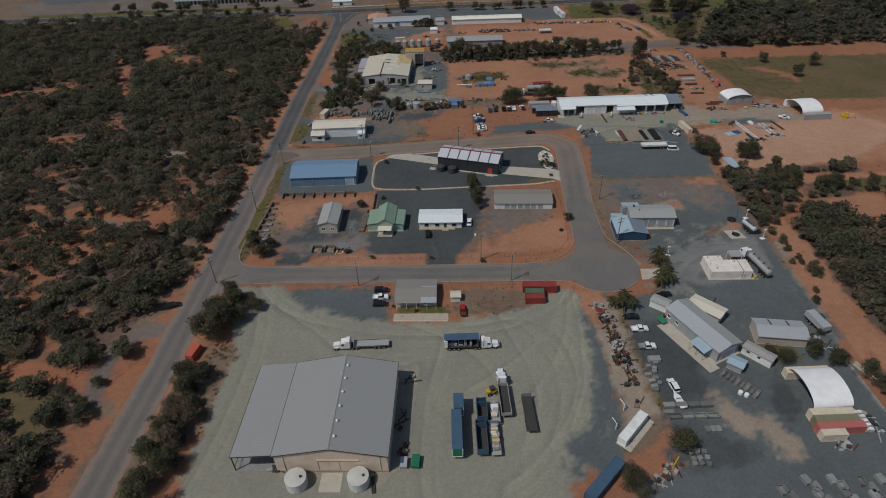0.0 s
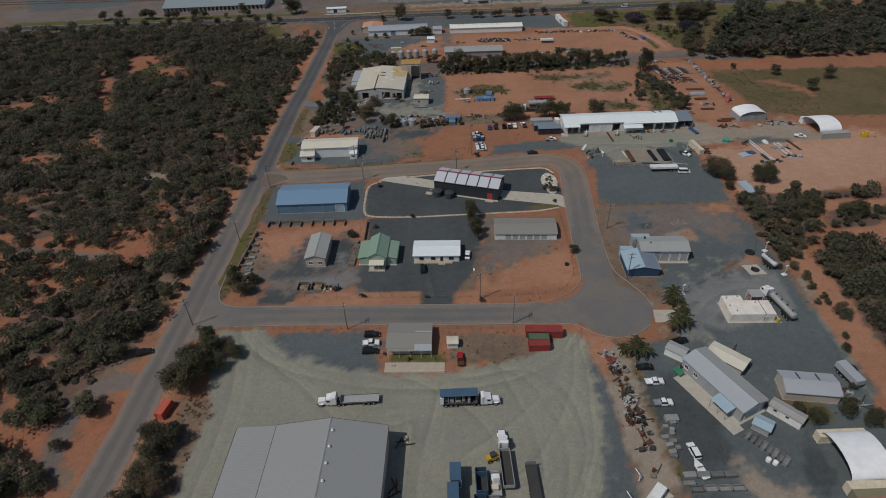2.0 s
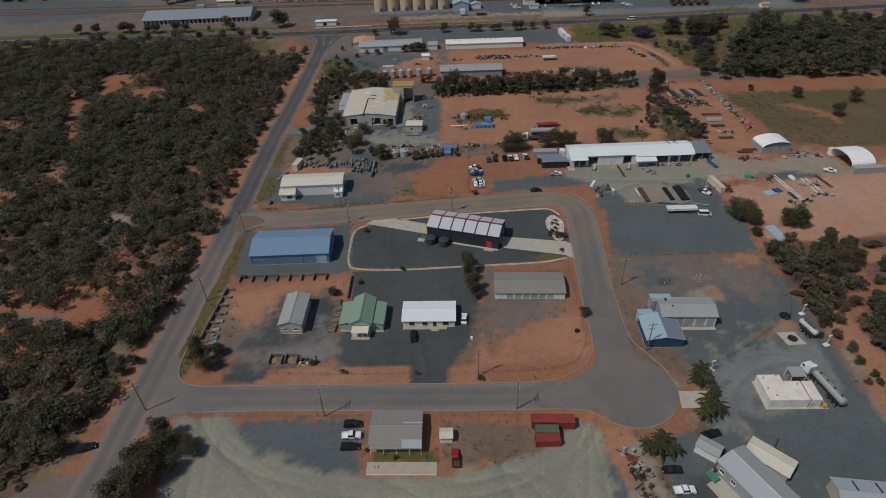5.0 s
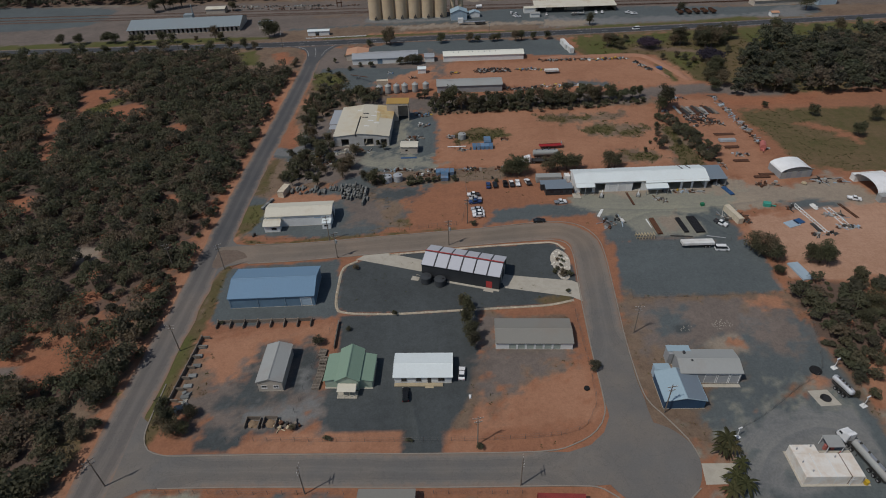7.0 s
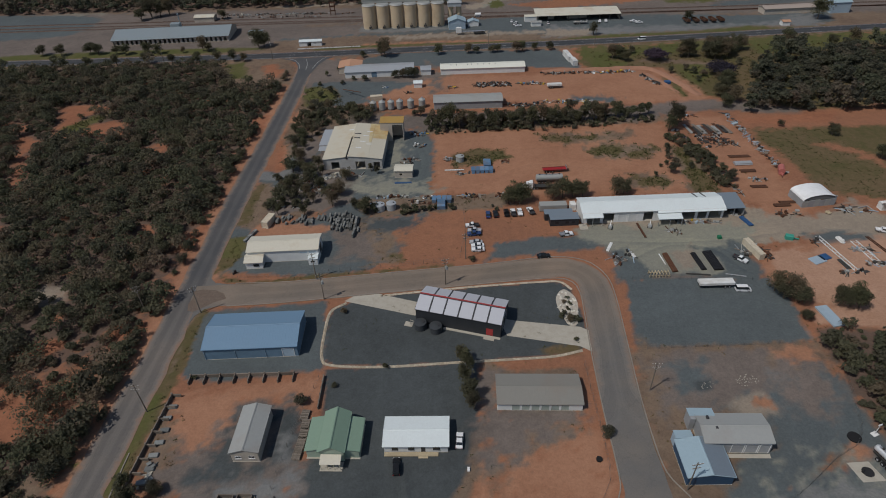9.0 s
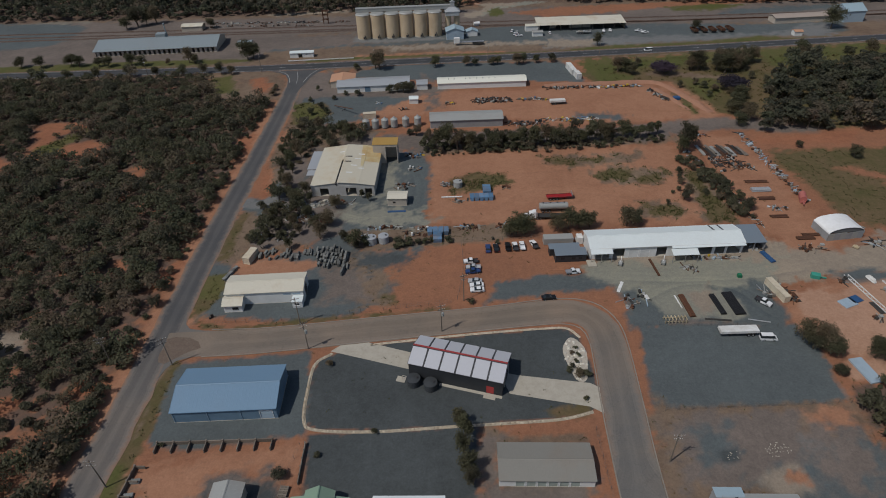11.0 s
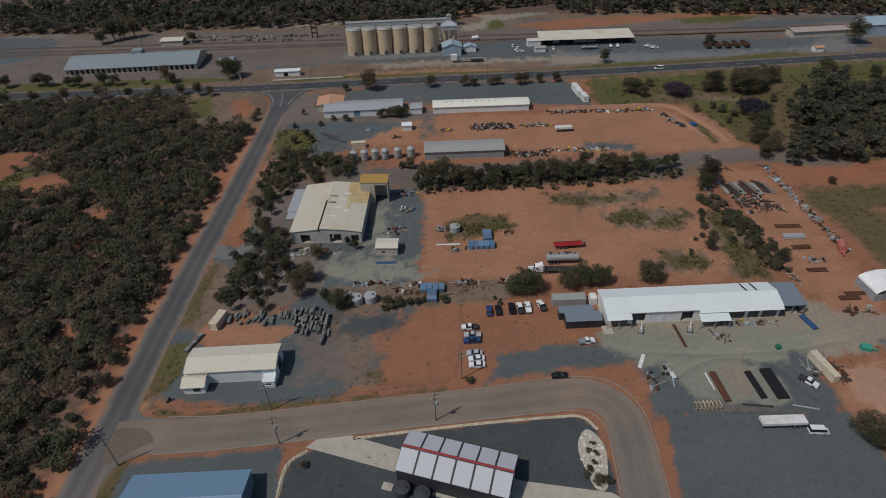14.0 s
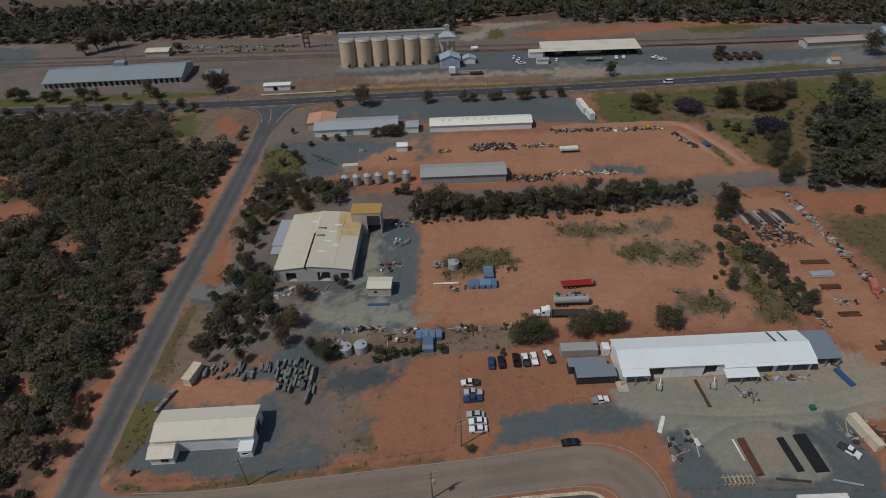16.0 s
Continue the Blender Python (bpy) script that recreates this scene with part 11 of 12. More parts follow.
scrap(-42.6, 288.4, 0, 8, 8, 20, "rusty", "overgrown heap of rusted machinery")
scrap(-50.8, 298.8, 0, 9, 7, 18, "mixed", "overgrown heap of old vehicles and scrap")
scrap(-38.0, 299.0, 0, 9, 3, 12, "pale", "heap of pale rubble before the factory")
piece("blue_tarpaulin", Mesh().box(-3.4, 3.4, -0.5, 0.5, 0, 0.25, 0.08), BRIGHT_BLUE, "bright blue tarpaulin over goods", "tarpaulin", -10.8, 292.6, 0)


def skip_row(x, y, turn, n, gap, label):
    for k in range(n):
        a = radians(turn)
        ob = thing("skip_bin", label, "bin", x + k * gap * math.cos(a), y + k * gap * math.sin(a), turn, 0, "blue skip bins")
        part("tub", Mesh().profile([(-0.6, 0), (0.6, 0), (0.85, 1.5), (-0.85, 1.5)], -1.5, 1.5), BLUE_SKIP, ob)
        part("lid", Mesh().slab((-0.86, -1.5, 1.56), (0.86, -1.5, 1.56), (0.86, 1.5, 1.7), (-0.86, 1.5, 1.7), 0.05), BLUE_SKIP, ob)


skip_row(17.6, 299.6, 0, 5, 1.8, "blue steel skip bin in a row")
skip_row(23.6, 303.0, 90, 3, 1.8, "blue steel skip bin in a row")
skip_row(1.6, 278.2, 0, 4, 1.9, "blue steel skip bin in a row")
skip_row(4.2, 273.0, 90, 3, 1.7, "blue steel skip bin in a row")
water_tank(12.6, 309.2, 1.7, 2.4, GALV_OLD, "round grey water tank on a red paddock")
scrap(9.0, 311.0, 0, 5, 4, 9, "metal", "pump and drums beside a tank")
pipe_stack(10.0, 301.4, 90, 8.0, 2, 0.16, WHITE_BOX, "long pale pipes on bare earth")
scrap(13.6, 298.2, 0, 5, 2.6, 6, "rusty", "rusty orange farm implement on red earth")
scrap(31.2, 308.0, 0, 2.4, 3.4, 5, "rusty", "yellow and dark machine on red earth")
trailer(50.4, 298.0, 3, 9.6, "bright red skeletal trailer on red earth", "flat", None, 3)
tank_trailer(46.9, 289.8, 0, 10.0, GALV_OLD, "grey tank trailer on red earth", 1.3)
scrap(46.6, 294.0, 0, 7, 1.4, 6, "metal", "blue and steel parts beside a tank trailer")
prime_mover(38.0, 285.4, 178, WHITE_CAR, "white truck on red earth")
trailer(45.4, 285.0, 178, 10.4, "dark flat trailer behind a white truck", "flat", None, 3)
# pipe yard
pipe_stack(73.7, 255.2, 4, 8.6, 3, 0.14, RUST, "long rusty pipes before a workshop bay")
pipe_stack(77.8, 236.8, 3, 9.4, 5, 0.18, RUST, "stack of long brown pipes", 2)
pipe_stack(75.9, 238.6, 4, 5.6, 1, 0.2, WHITE_BOX, "single long white pipe")
pipe_stack(87.0, 237.0, 4, 8.6, 5, 0.17, BLACK, "stack of long black pipes", 2)
pipe_stack(91.8, 237.2, 3, 9.6, 9, 0.17, BLACK, "wide stack of long black pipes", 2)
pipe_stack(84.6, 230.8, 82, 7.4, 3, 0.1, CHASSIS, "thin dark pipes on gravel")
pipe_stack(96.0, 229.8, 75, 6.0, 2, 0.1, GALV, "thin pale rods on gravel")
rack = thing("timber_frames", "row of pale timber frames", "frames", 72.2, 230.8, 0)
for k in range(7):
    part("frame", Mesh().box(-3.2 + k, -3.0 + k, -1.0, -0.85, 0, 1.3).box(-3.2 + k, -3.0 + k, 0.85, 1.0, 0, 1.3).box(-3.2 + k, -3.0 + k, -1.0, 1.0, 1.3, 1.45), TIMBER_PALE, rack)
for v in (-0.9, 0.8):
    part("rail", Mesh().box(-3.4, 3.4, v, v + 0.15, 0.6, 0.75), TIMBER_PALE, rack)
ob = container(106.4, 241.6, -80, 9.2, CREAM_BOX, "long cream site hut with open side", 2.3, 1.8)
scrap(109.4, 241.4, 10, 3, 9, 12, "rusty", "rusty steel beside a site hut")
scrap(103.4, 242.0, 10, 2, 6, 6, "metal", "grey crates beside a site hut")
ob = trailer(87.6, 225.0, 180, 10.6, "long pale covered trailer on a gravel pad", "curtain", WHITE_BOX, 2, 2.1, WHITE_BOX)
pipe_stack(111.6, 258.6, 14, 5.8, 6, 0.14, BRIGHT_BLUE, "bundle of bright blue beams", 2)
for x_, y_ in ((63.2, 257.2), (77.0, 257.0)):
    ob = thing("mini_crane", "small grey and white yard crane", "crane", x_, y_, 70)
    part("base", Mesh().box(-0.9, 0.9, -0.6, 0.6, 0.3, 1.1, 0.08), GALV_OLD, ob)
    part("boom", Mesh().tube((0, 0, 1.1), (1.6, 0, 2.3), 0.12, 6), TRIM_WHITE, ob)
    for px in (-0.6, 0.6):
        for s in (-1, 1):
            wheel(ob, px, s * 0.6, 0.32, 0.25)
scrap(84.6, 253.8, 0, 4, 3.4, 10, "rusty", "rusty steel frames and arms")
scrap(90.0, 259.6, 0, 6, 1.2, 6, "mixed", "green and black parts by a wall")
scrap(98.0, 259.2, 0, 9, 1.4, 10, "metal", "steel offcuts along a workshop wall")
scrap(109.0, 263.6, 0, 5, 1.6, 7, "metal", "silver parts under a lean-to")
scrap(63.4, 240.4, 30, 9, 5, 16, "metal", "cut branches, pipes and sheet on a verge")
piece("white_drain", Mesh().box(-0.5, 0.5, -2.6, 2.6, 0, 0.2, 0.05), WHITE_BOX, "long white fibreglass gutter section", "gutter", 60.4, 246.4, -28)
piece("small_white_box", Mesh().box(-0.5, 0.5, -1.0, 1.0, 0, 0.5, 0.05), WHITE_BOX, "small white box on gravel", "box", 67.0, 241.0, 10)
piece("green_bin", Mesh().box(-0.6, 0.6, -0.6, 0.6, 0, 1.1, 0.06), GREEN_PAINT, "small green bin on the yard", "bin", 98.4, 249.4)
# rows of steel in the back yard
for k in range(12):
    beam_stack(116.4 + 1.5 * k, 332.0 - 0.9 * (k % 3), 4 + 3 * (k % 4), 9.0 - 0.5 * (k % 3), 4 + k % 3, (GALV_OLD, RUST, CHASSIS, TIMBER)[k % 4], "pile of long steel and timber lengths", 0.24)
scrap(123.2, 324.0, 0, 12, 12, 70, "dark", "large heap of steel, posts and pipes", 0.8)
scrap(125.4, 316.4, 5, 15, 4, 18, "rusty", "long rusty steel lengths in a row")
for x_, y_, n_, m_ in ((128.4, 305.4, 6, RUST), (127.0, 293.4, 7, RUST), (126.0, 281.4, 6, RUST), (128.6, 268.2, 6, RUST), (131.4, 270.0, 5, RUST)):
    beam_stack(x_, y_, 90, 6.0 if y_ < 300 else 8.5, n_, m_, "stack of rusty steel beams")
pipe_stack(127.2, 299.4, 90, 7.0, 5, 0.25, GALV, "bundle of grey pipes", 2)
scrap(128.0, 286.6, 0, 7, 3, 10, "metal", "blue and grey steel parts in a row")
scrap(129.0, 262.6, 0, 9, 4, 12, "rusty", "dark steel offcuts on pink dust")
for k in range(9):
    scrap(139.2 + 0.15 * k, 345.0 - 6.4 * k, -88, 7, 2.4, 9, "metal", "row of pale steel sheets along a boundary")
for k in range(6):
    scrap(110.6 + 1.3 * k, 328 - 9.5 * k, -80, 9, 2.2, 9, "rusty" if k % 2 else "metal", "steel lengths along a hedge")
ob = piece("feed_mixer", Mesh().tube((0, -2.4, 1.6), (0, 2.0, 1.6), 1.2, 14).box(-0.9, 0.9, -2.6, 2.4, 0.2, 0.9).box(-0.2, 0.2, 2.0, 4.6, 0.9, 1.2), RED_FADED, "faded red round machine with a drawbar", "machine", 139.0, 291.4, 160)
scrap(119.0, 345.6, 0, 14, 3, 14, "metal", "silver pipes and white sheets on a verge")
# open steel yard on sand


def truss(x, y, turn, length, width, material, label):
    """A welded roof truss lying flat: two chords with slanting webs."""
    ob = thing("steel_truss", label, "truss", x, y, turn)
    for sy in (-1, 1):
        part("chord", Mesh().box(-length / 2, length / 2, sy * width / 2 - 0.1, sy * width / 2 + 0.1, 0.1, 0.34), material, ob)
    n = int(length / 1.6)
    for k in range(n):
        x0, x1 = -length / 2 + length * k / n, -length / 2 + length * (k + 1) / n
        e = 1 if k % 2 else -1
        part("web", Mesh().tube((x0, -e * width / 2, 0.22), (x1, e * width / 2, 0.22), 0.08, 5), material, ob)


for x_, y_, tu, l_, w_, m_ in ((132.6, 239.4, 98, 18.5, 1.3, WHITE_BOX), (142.3, 239.0, 96, 13.0, 2.0, WHITE_BOX), (148.2, 243.0, 100, 9.5, 0.8, RUST)):
    truss(x_, y_, tu, l_, w_, m_, "long welded steel truss lying on sand")
scrap(132.8, 229.6, 4, 8, 1.4, 12, "dark", "dark wheels and frames under trusses")
scrap(143.0, 233.2, 4, 7, 1.6, 12, "metal", "grey frames under trusses")
scrap(142.0, 240.4, 0, 7, 3, 12, "metal", "blue-grey panels between trusses")
scrap(129.0, 246.0, 0, 2.6, 2.0, 6, "dark", "dark machine beside a truss")
piece("steel_plate", Mesh().box(-1.7, 1.7, -1.4, 1.4, 0, 0.3, 0.05), BRIGHT_BLUE, "stack of blue sheets", "sheets", 127.8, 237.4, 20)
piece("sheet_pack", Mesh().box(-2.3, 2.3, -1.7, 1.7, 0, 0.3, 0.05), PANEL_BLUE, "pale blue roofing sheets laid on sand", "sheets", 124.8, 236.0, 20)
pipe_stack(132.0, 233.4, 8, 5.0, 5, 0.14, CHASSIS, "bundle of dark steel lengths")
piece("boat_hull", Mesh().lump(0, 0, 0.2, 1.0, 2.0, 0.9, prng, 12, 4), WHITE_BOX, "small white boat hull on sand", "boat", 137.6, 246.0, 10)
piece("quad_bike", Mesh().box(-0.9, 0.9, -0.5, 0.5, 0.3, 0.9, 0.1).box(-0.3, 0.3, -0.25, 0.25, 0.9, 1.2, 0.06), TIMBER_PALE, "small pale yard buggy", "buggy", 142.0, 262.0, -50)
ob = piece("green_machine", Mesh().box(-1.3, 1.3, -0.9, 0.9, 0.0, 1.5, 0.2).box(1.2, 3.0, -0.2, 0.2, 0.3, 0.6), surface("turquoise_paint", (0.05, 0.30, 0.23), 0.5), "turquoise farm machine on sand", "machine", 121.4, 248.0, -20)
scrap(152.0, 264.0, 0, 14, 4, 18, "metal", "white poles and pale frames by a paddock")
scrap(149.0, 272.8, 0, 6, 3, 8, "pale", "pale rubble behind a dome shelter")
ob = piece("yellow_digger", Mesh().box(-1.6, 1.0, -0.9, 0.9, 0.0, 1.7, 0.15).box(-0.6, 0.8, -0.7, 0.7, 1.7, 2.6, 0.1).tube((1.0, 0, 1.6), (3.2, 0, 2.6), 0.18, 6).tube((3.2, 0, 2.6), (4.2, 0, 0.6), 0.16, 6), YELLOW, "yellow digger beside containers", "digger", 181.5, 249.0, -20)
piece("sheet_pack", Mesh().box(-1.8, 1.8, -4.2, 4.2, 0, 0.5, 0.06), PANEL_BLUE, "stack of pale blue roofing sheets", "sheets", 115.0, 210.4, 8)
# far yards
scrap(32.6, 391.8, 0, 20, 6, 80, "dark", "wide heap of pale machine parts", 0.9)
scrap(53.0, 391.4, 0, 14, 3, 26, "mixed", "yellow and white machine parts")
scrap(12.0, 389.0, 0, 5, 3, 7, "mixed", "yellow machine with scattered parts nearby")
trailer(64.8, 385.0, 3, 7.5, "white boat-shaped trailer on red earth", "curtain", WHITE_BOX, 2, 2.2)
scrap(74.0, 405.0, 0, 28, 3, 46, "dark", "line of rusty farm machines")
scrap(100.0, 404.0, 0, 24, 3, 44, "mixed", "line of machine parts with a blue tank")
scrap(117.0, 391.0, -68, 16, 3, 30, "dark", "pale posts along an embankment")
scrap(46.0, 364.0, 0, 16, 5, 40, "dark", "pale machine parts beside a shed")
scrap(68.0, 366.6, 0, 26, 4, 44, "mixed", "machine parts along a hedge")
piece("blue_tank", Mesh().box(-1.6, 1.6, -1.2, 1.2, 0, 1.4, 0.2), BRIGHT_BLUE, "blue poly tank on an embankment", "tank", 124.2, 386.0)
ob = thing("grain_auger", "long rusty grain auger", "auger", -41.0, 384.6, -45)
part("tube", Mesh().tube((-7.5, 0, 0.8), (7.5, 0, 3.2), 0.2, 8), RUST, ob)
part("frame", Mesh().tube((-1, -0.8, 0), (1.6, 0, 2.1), 0.07, 5).tube((-1, 0.8, 0), (1.6, 0, 2.1), 0.07, 5), CHASSIS, ob)
for s in (-1, 1):
    wheel(ob, -1.0, s * 0.9, 0.35, 0.2)
scrap(-12.0, 384.6, 0, 4, 3, 5, "rusty", "dark farm machine standing on red earth")
scrap(-24.0, 392.6, 0, 4, 2, 5, "mixed", "scattered red and white machine parts")
piece("rail_tank", Mesh().tube((-2.0, 0, 1.6), (2.0, 0, 1.6), 1.1, 14).box(-1.6, 1.6, -0.6, 0.6, 0, 0.7), FABRIC, "white tank beside the railway", "tank", 33.0, 517.0, 10)
for k in range(5):
    scrap(-150 + 16 * k, 533 + 2 * (k % 2) - k, 0, 13, 3, 9, "rusty", "rusty rail wagons parts and sleepers")
for k in range(4):
    scrap(-60 + 14 * k, 536 - k, 0, 10, 3, 8, "rusty", "old sleepers and steel beside the track")
for k, (x0_, y0_, x1_, y1_) in enumerate(((-420, 524, 420, 512), (-420, 532, 420, 520), (-420, 516, 420, 504 + 9))):
    rail = curve_through([(x0_, y0_), (-50, (y0_ + y1_) / 2), (x1_, y1_)], 30)
    structure("track_bed", strip(rail, 1.5, -1.5, -0.1, 0.12), surface("ballast", (0.165, 0.135, 0.118), 0.9, var=0.2), "dark ballast bed of a railway track", "railway")
    for s in (0.72, -0.72):
        structure("rail", strip(rail, s + 0.05, s - 0.05, 0.1, 0.3), RUST, "rusty railway rail", "railway")

# ---- single trees and shrubs ----
grove("gum", "trees by the back road", [(-68.4, 117.8, 1.05), (-71.0, 122.0, 0.8), (-65.6, 122.4, 1.0), (-68.0, 127.6, 1.05), (-64.4, 130.2, 0.9), (-66.4, 134.0, 0.75), (-60.6, 131.4, 0.65), (-57.8, 129.8, 0.5), (-62.0, 125.6, 0.6), (-70.0, 104.0, 0.75), (-66.6, 102.4, 0.8), (-68.6, 97.6, 0.7), (-68.4, 92.0, 0.75), (-65.0, 90.0, 0.7), (-69.4, 86.6, 0.75), (-66.4, 82.6, 0.8), (-70.0, 79.4, 0.8), (-65.6, 76.6, 0.8), (-69.4, 72.0, 0.9), (-67.0, 66.0, 1.0)])
grove("scrub", "trees by the back road", [(-66.0, 106.6, 0.6), (-70.4, 95.0, 0.7), (-65.0, 95.6, 0.7), (-66.6, 87.0, 0.8), (-71.2, 82.0, 0.6), (-63.6, 78.0, 0.8), (-71.4, 75.0, 0.6), (-68.8, 100.6, 0.6)])
grove("tall", "trees at the street corner", [(-67.0, 161.8, 0.8), (-64.4, 158.6, 0.85), (-66.0, 157.6, 0.7)])
grove("gum", "trees at the street corner", [(-63.0, 156.2, 0.62), (-60.6, 161.4, 0.5), (-61.0, 156.4, 0.5)])
grove("tall", "trees between the lots", [(10.2, 185.4, 0.8), (9.4, 189.8, 0.85), (10.0, 194.2, 0.85), (8.8, 197.6, 0.7), (11.0, 181.6, 0.65)])
grove("scrub", "bushes in the house lots", [(42.2, 173.4, 0.6), (-32.4, 184.8, 0.6), (-11.8, 196.2, 0.35), (-34.6, 156.6, 0.35), (38.6, 213.0, 0.35), (40.6, 211.4, 0.5), (42.2, 211.6, 0.4), (-25.6, 218.4, 0.4), (-24.8, 190.2, 0.3)])
grove("shrub", "garden shrubs", [(41.0, 216.4, 0.7), (42.0, 218.8, 0.7), (40.2, 219.4, 0.6), (41.6, 221.6, 0.6), (39.6, 215.0, 0.8), (43.4, 211.8, 0.9), (10.4, 150.0, 0.8), (-25.6, 153.4, 0.9), (-6.0, 152.4, 0.7), (41.0, 204.0, 0.8), (-17.4, 129.6, 0.5), (-10.4, 127.4, 0.5), (-62.6, 194.4, 0.8), (14.0, 241.4, 1.0)])
grove("palm", "palms by the depot gate", [(66.6, 149.0, 1.07), (67.6, 146.6, 0.94), (65.2, 146.8, 0.90), (64.6, 139.0, 0.98), (66.4, 137.2, 1.07), (63.0, 136.4, 0.90), (67.8, 142.6, 0.74), (51.0, 128.6, 0.98), (49.4, 127.0, 0.98), (47.0, 127.8, 0.74), (52.2, 126.6, 0.90)])
grove("gum", "trees by the precast yard", [(51.6, 80.0, 0.75), (37.8, 70.6, 0.7), (86.6, 104.8, 0.55), (84.0, 107.4, 0.45), (94.6, 106.4, 0.6), (98.6, 103.6, 0.6)])
grove("scrub", "trees by the precast yard", [(53.4, 81.8, 0.6), (39.8, 68.6, 0.7), (97.0, 108.6, 0.6), (101.6, 104.4, 0.8), (105.8, 99.8, 0.9), (106.6, 95.4, 0.9), (107.4, 89.4, 0.9), (100.8, 114.6, 0.5), (103.0, 118.6, 0.5), (110.0, 82.0, 0.9)])
grove("gum", "trees by the gravel pad", [(104.4, 222.0, 0.78), (107.6, 219.6, 0.9), (109.2, 216.6, 0.72), (105.6, 218.6, 0.68), (119.8, 214.8, 0.78), (123.0, 214.2, 0.86), (125.2, 213.6, 0.7), (121.6, 216.4, 0.68), (107.6, 209.4, 0.5)])
grove("tall", "slender trees by a dirt track", [(128.6, 203.0, 0.8), (129.6, 206.4, 0.6)])
grove("gum", "clumps beside a dirt track", [(127.4, 193.4, 0.75), (130.6, 191.6, 0.7), (121.0, 186.6, 0.55), (141.0, 190.6, 0.75), (144.2, 188.6, 0.65), (156.0, 187.0, 0.7)])
grove("scrub", "clumps beside a dirt track", [(117.6, 177.6, 0.8), (120.4, 174.4, 0.8), (116.2, 172.6, 0.7), (133.4, 183.0, 0.6), (134.0, 195.6, 0.6), (147.0, 195.0, 0.6)])
grove("gum", "trees behind the long workshop", [(31.6, 275.6, 0.94), (34.6, 276.2, 1.01), (29.4, 275.0, 0.74), (46.0, 277.0, 0.81), (50.2, 278.0, 0.81), (54.4, 278.4, 0.88), (58.0, 278.6, 0.74), (70.6, 279.0, 0.94), (73.4, 279.2, 0.74), (-24.0, 271.6, 0.81)])
grove("gum", "trees along the track", [(9.4, 341.4, 1.16), (19.0, 339.2, 0.95), (28.4, 340.0, 1.00), (38.0, 341.0, 0.95), (47.4, 341.4, 0.95), (57.2, 342.4, 0.95), (67.4, 342.6, 0.73), (76.8, 344.4, 1.00), (87.4, 347.4, 0.89), (110.0, 334.0, 1.16), (107.4, 331.0, 0.84)])
grove("tall", "trees along the track", [(4.6, 340.0, 1.00), (13.8, 339.6, 1.21), (23.6, 340.6, 0.84), (33.0, 341.6, 1.00), (42.8, 342.4, 1.00), (52.4, 342.6, 1.05), (62.0, 343.0, 0.79), (72.0, 344.0, 0.95), (81.8, 345.6, 0.95), (98.4, 347.6, 0.73), (113.0, 336.6, 1.05), (103.0, 349.0, 0.73)])
grove("scrub", "trees along the track", [(2.0, 341.8, 0.8), (16.6, 342.0, 1.0), (30.8, 338.8, 0.8), (45.2, 339.4, 0.8), (59.6, 340.8, 0.9), (92.8, 348.0, 0.8), (64.6, 345.2, 0.8), (79.2, 342.8, 0.8)])
grove("tall", "trees by the factory", [(-36.2, 355.0, 0.9), (-33.4, 357.8, 0.7), (-39.6, 359.0, 0.7), (-24.4, 303.0, 0.45), (-21.6, 300.8, 0.45), (-30.0, 353.8, 0.6)])
grove("gum", "trees by the factory", [(-49.6, 300.2, 0.70), (-43.4, 290.4, 0.60), (-52.0, 283.6, 0.55), (-54.8, 311.4, 0.70), (-57.0, 305.4, 0.60), (-58.2, 334.2, 0.70), (-57.0, 343.6, 0.70), (-46.0, 354.8, 0.65), (-50.4, 364.6, 0.65)])
grove("tall", "trees by the factory", [(-46.4, 305.4, 0.80), (-44.2, 300.0, 0.60), (-48.4, 291.8, 0.80), (-55.6, 289.8, 0.65), (-47.4, 284.6, 0.60), (-58.6, 319.0, 0.60), (-59.8, 326.6, 0.65), (-62.6, 340.8, 0.60), (-52.0, 350.2, 0.70), (-57.6, 360.4, 0.75), (-61.4, 349.6, 0.60)])
grove("gum", "trees by the factory", [(-35.2, 285.3, 0.8), (-33.7, 296.3, 0.65), (-36.9, 277, 0.7), (-28.1, 275, 0.5), (-39.8, 283.2, 0.6)])
grove("tall", "trees by the factory", [(-46.7, 271.6, 0.6), (-55, 285.1, 0.55), (-55.3, 323.5, 0.6), (-53.3, 305.4, 0.6), (-53.7, 337, 0.6), (-55.6, 278.4, 0.5), (-44.8, 280.1, 0.6), (-54.7, 293.6, 0.6), (-56.2, 272, 0.5), (-57.3, 314.3, 0.55), (-48, 299.7, 0.55)])
grove("scrub", "scrub by the factory", [(-61.2, 297.8, 0.7), (-59.2, 283.2, 0.7), (-61.6, 276.6, 0.6), (-56.2, 277.2, 0.5), (-60.4, 309.6, 0.6), (-62.2, 331.4, 0.6), (-46.8, 279.0, 0.5), (-50.8, 277.8, 0.6), (-20.8, 272.2, 0.7), (-9.0, 272.0, 0.6), (-5.0, 271.6, 0.6), (-0.4, 272.0, 0.5), (-41.0, 347.0, 0.6)])
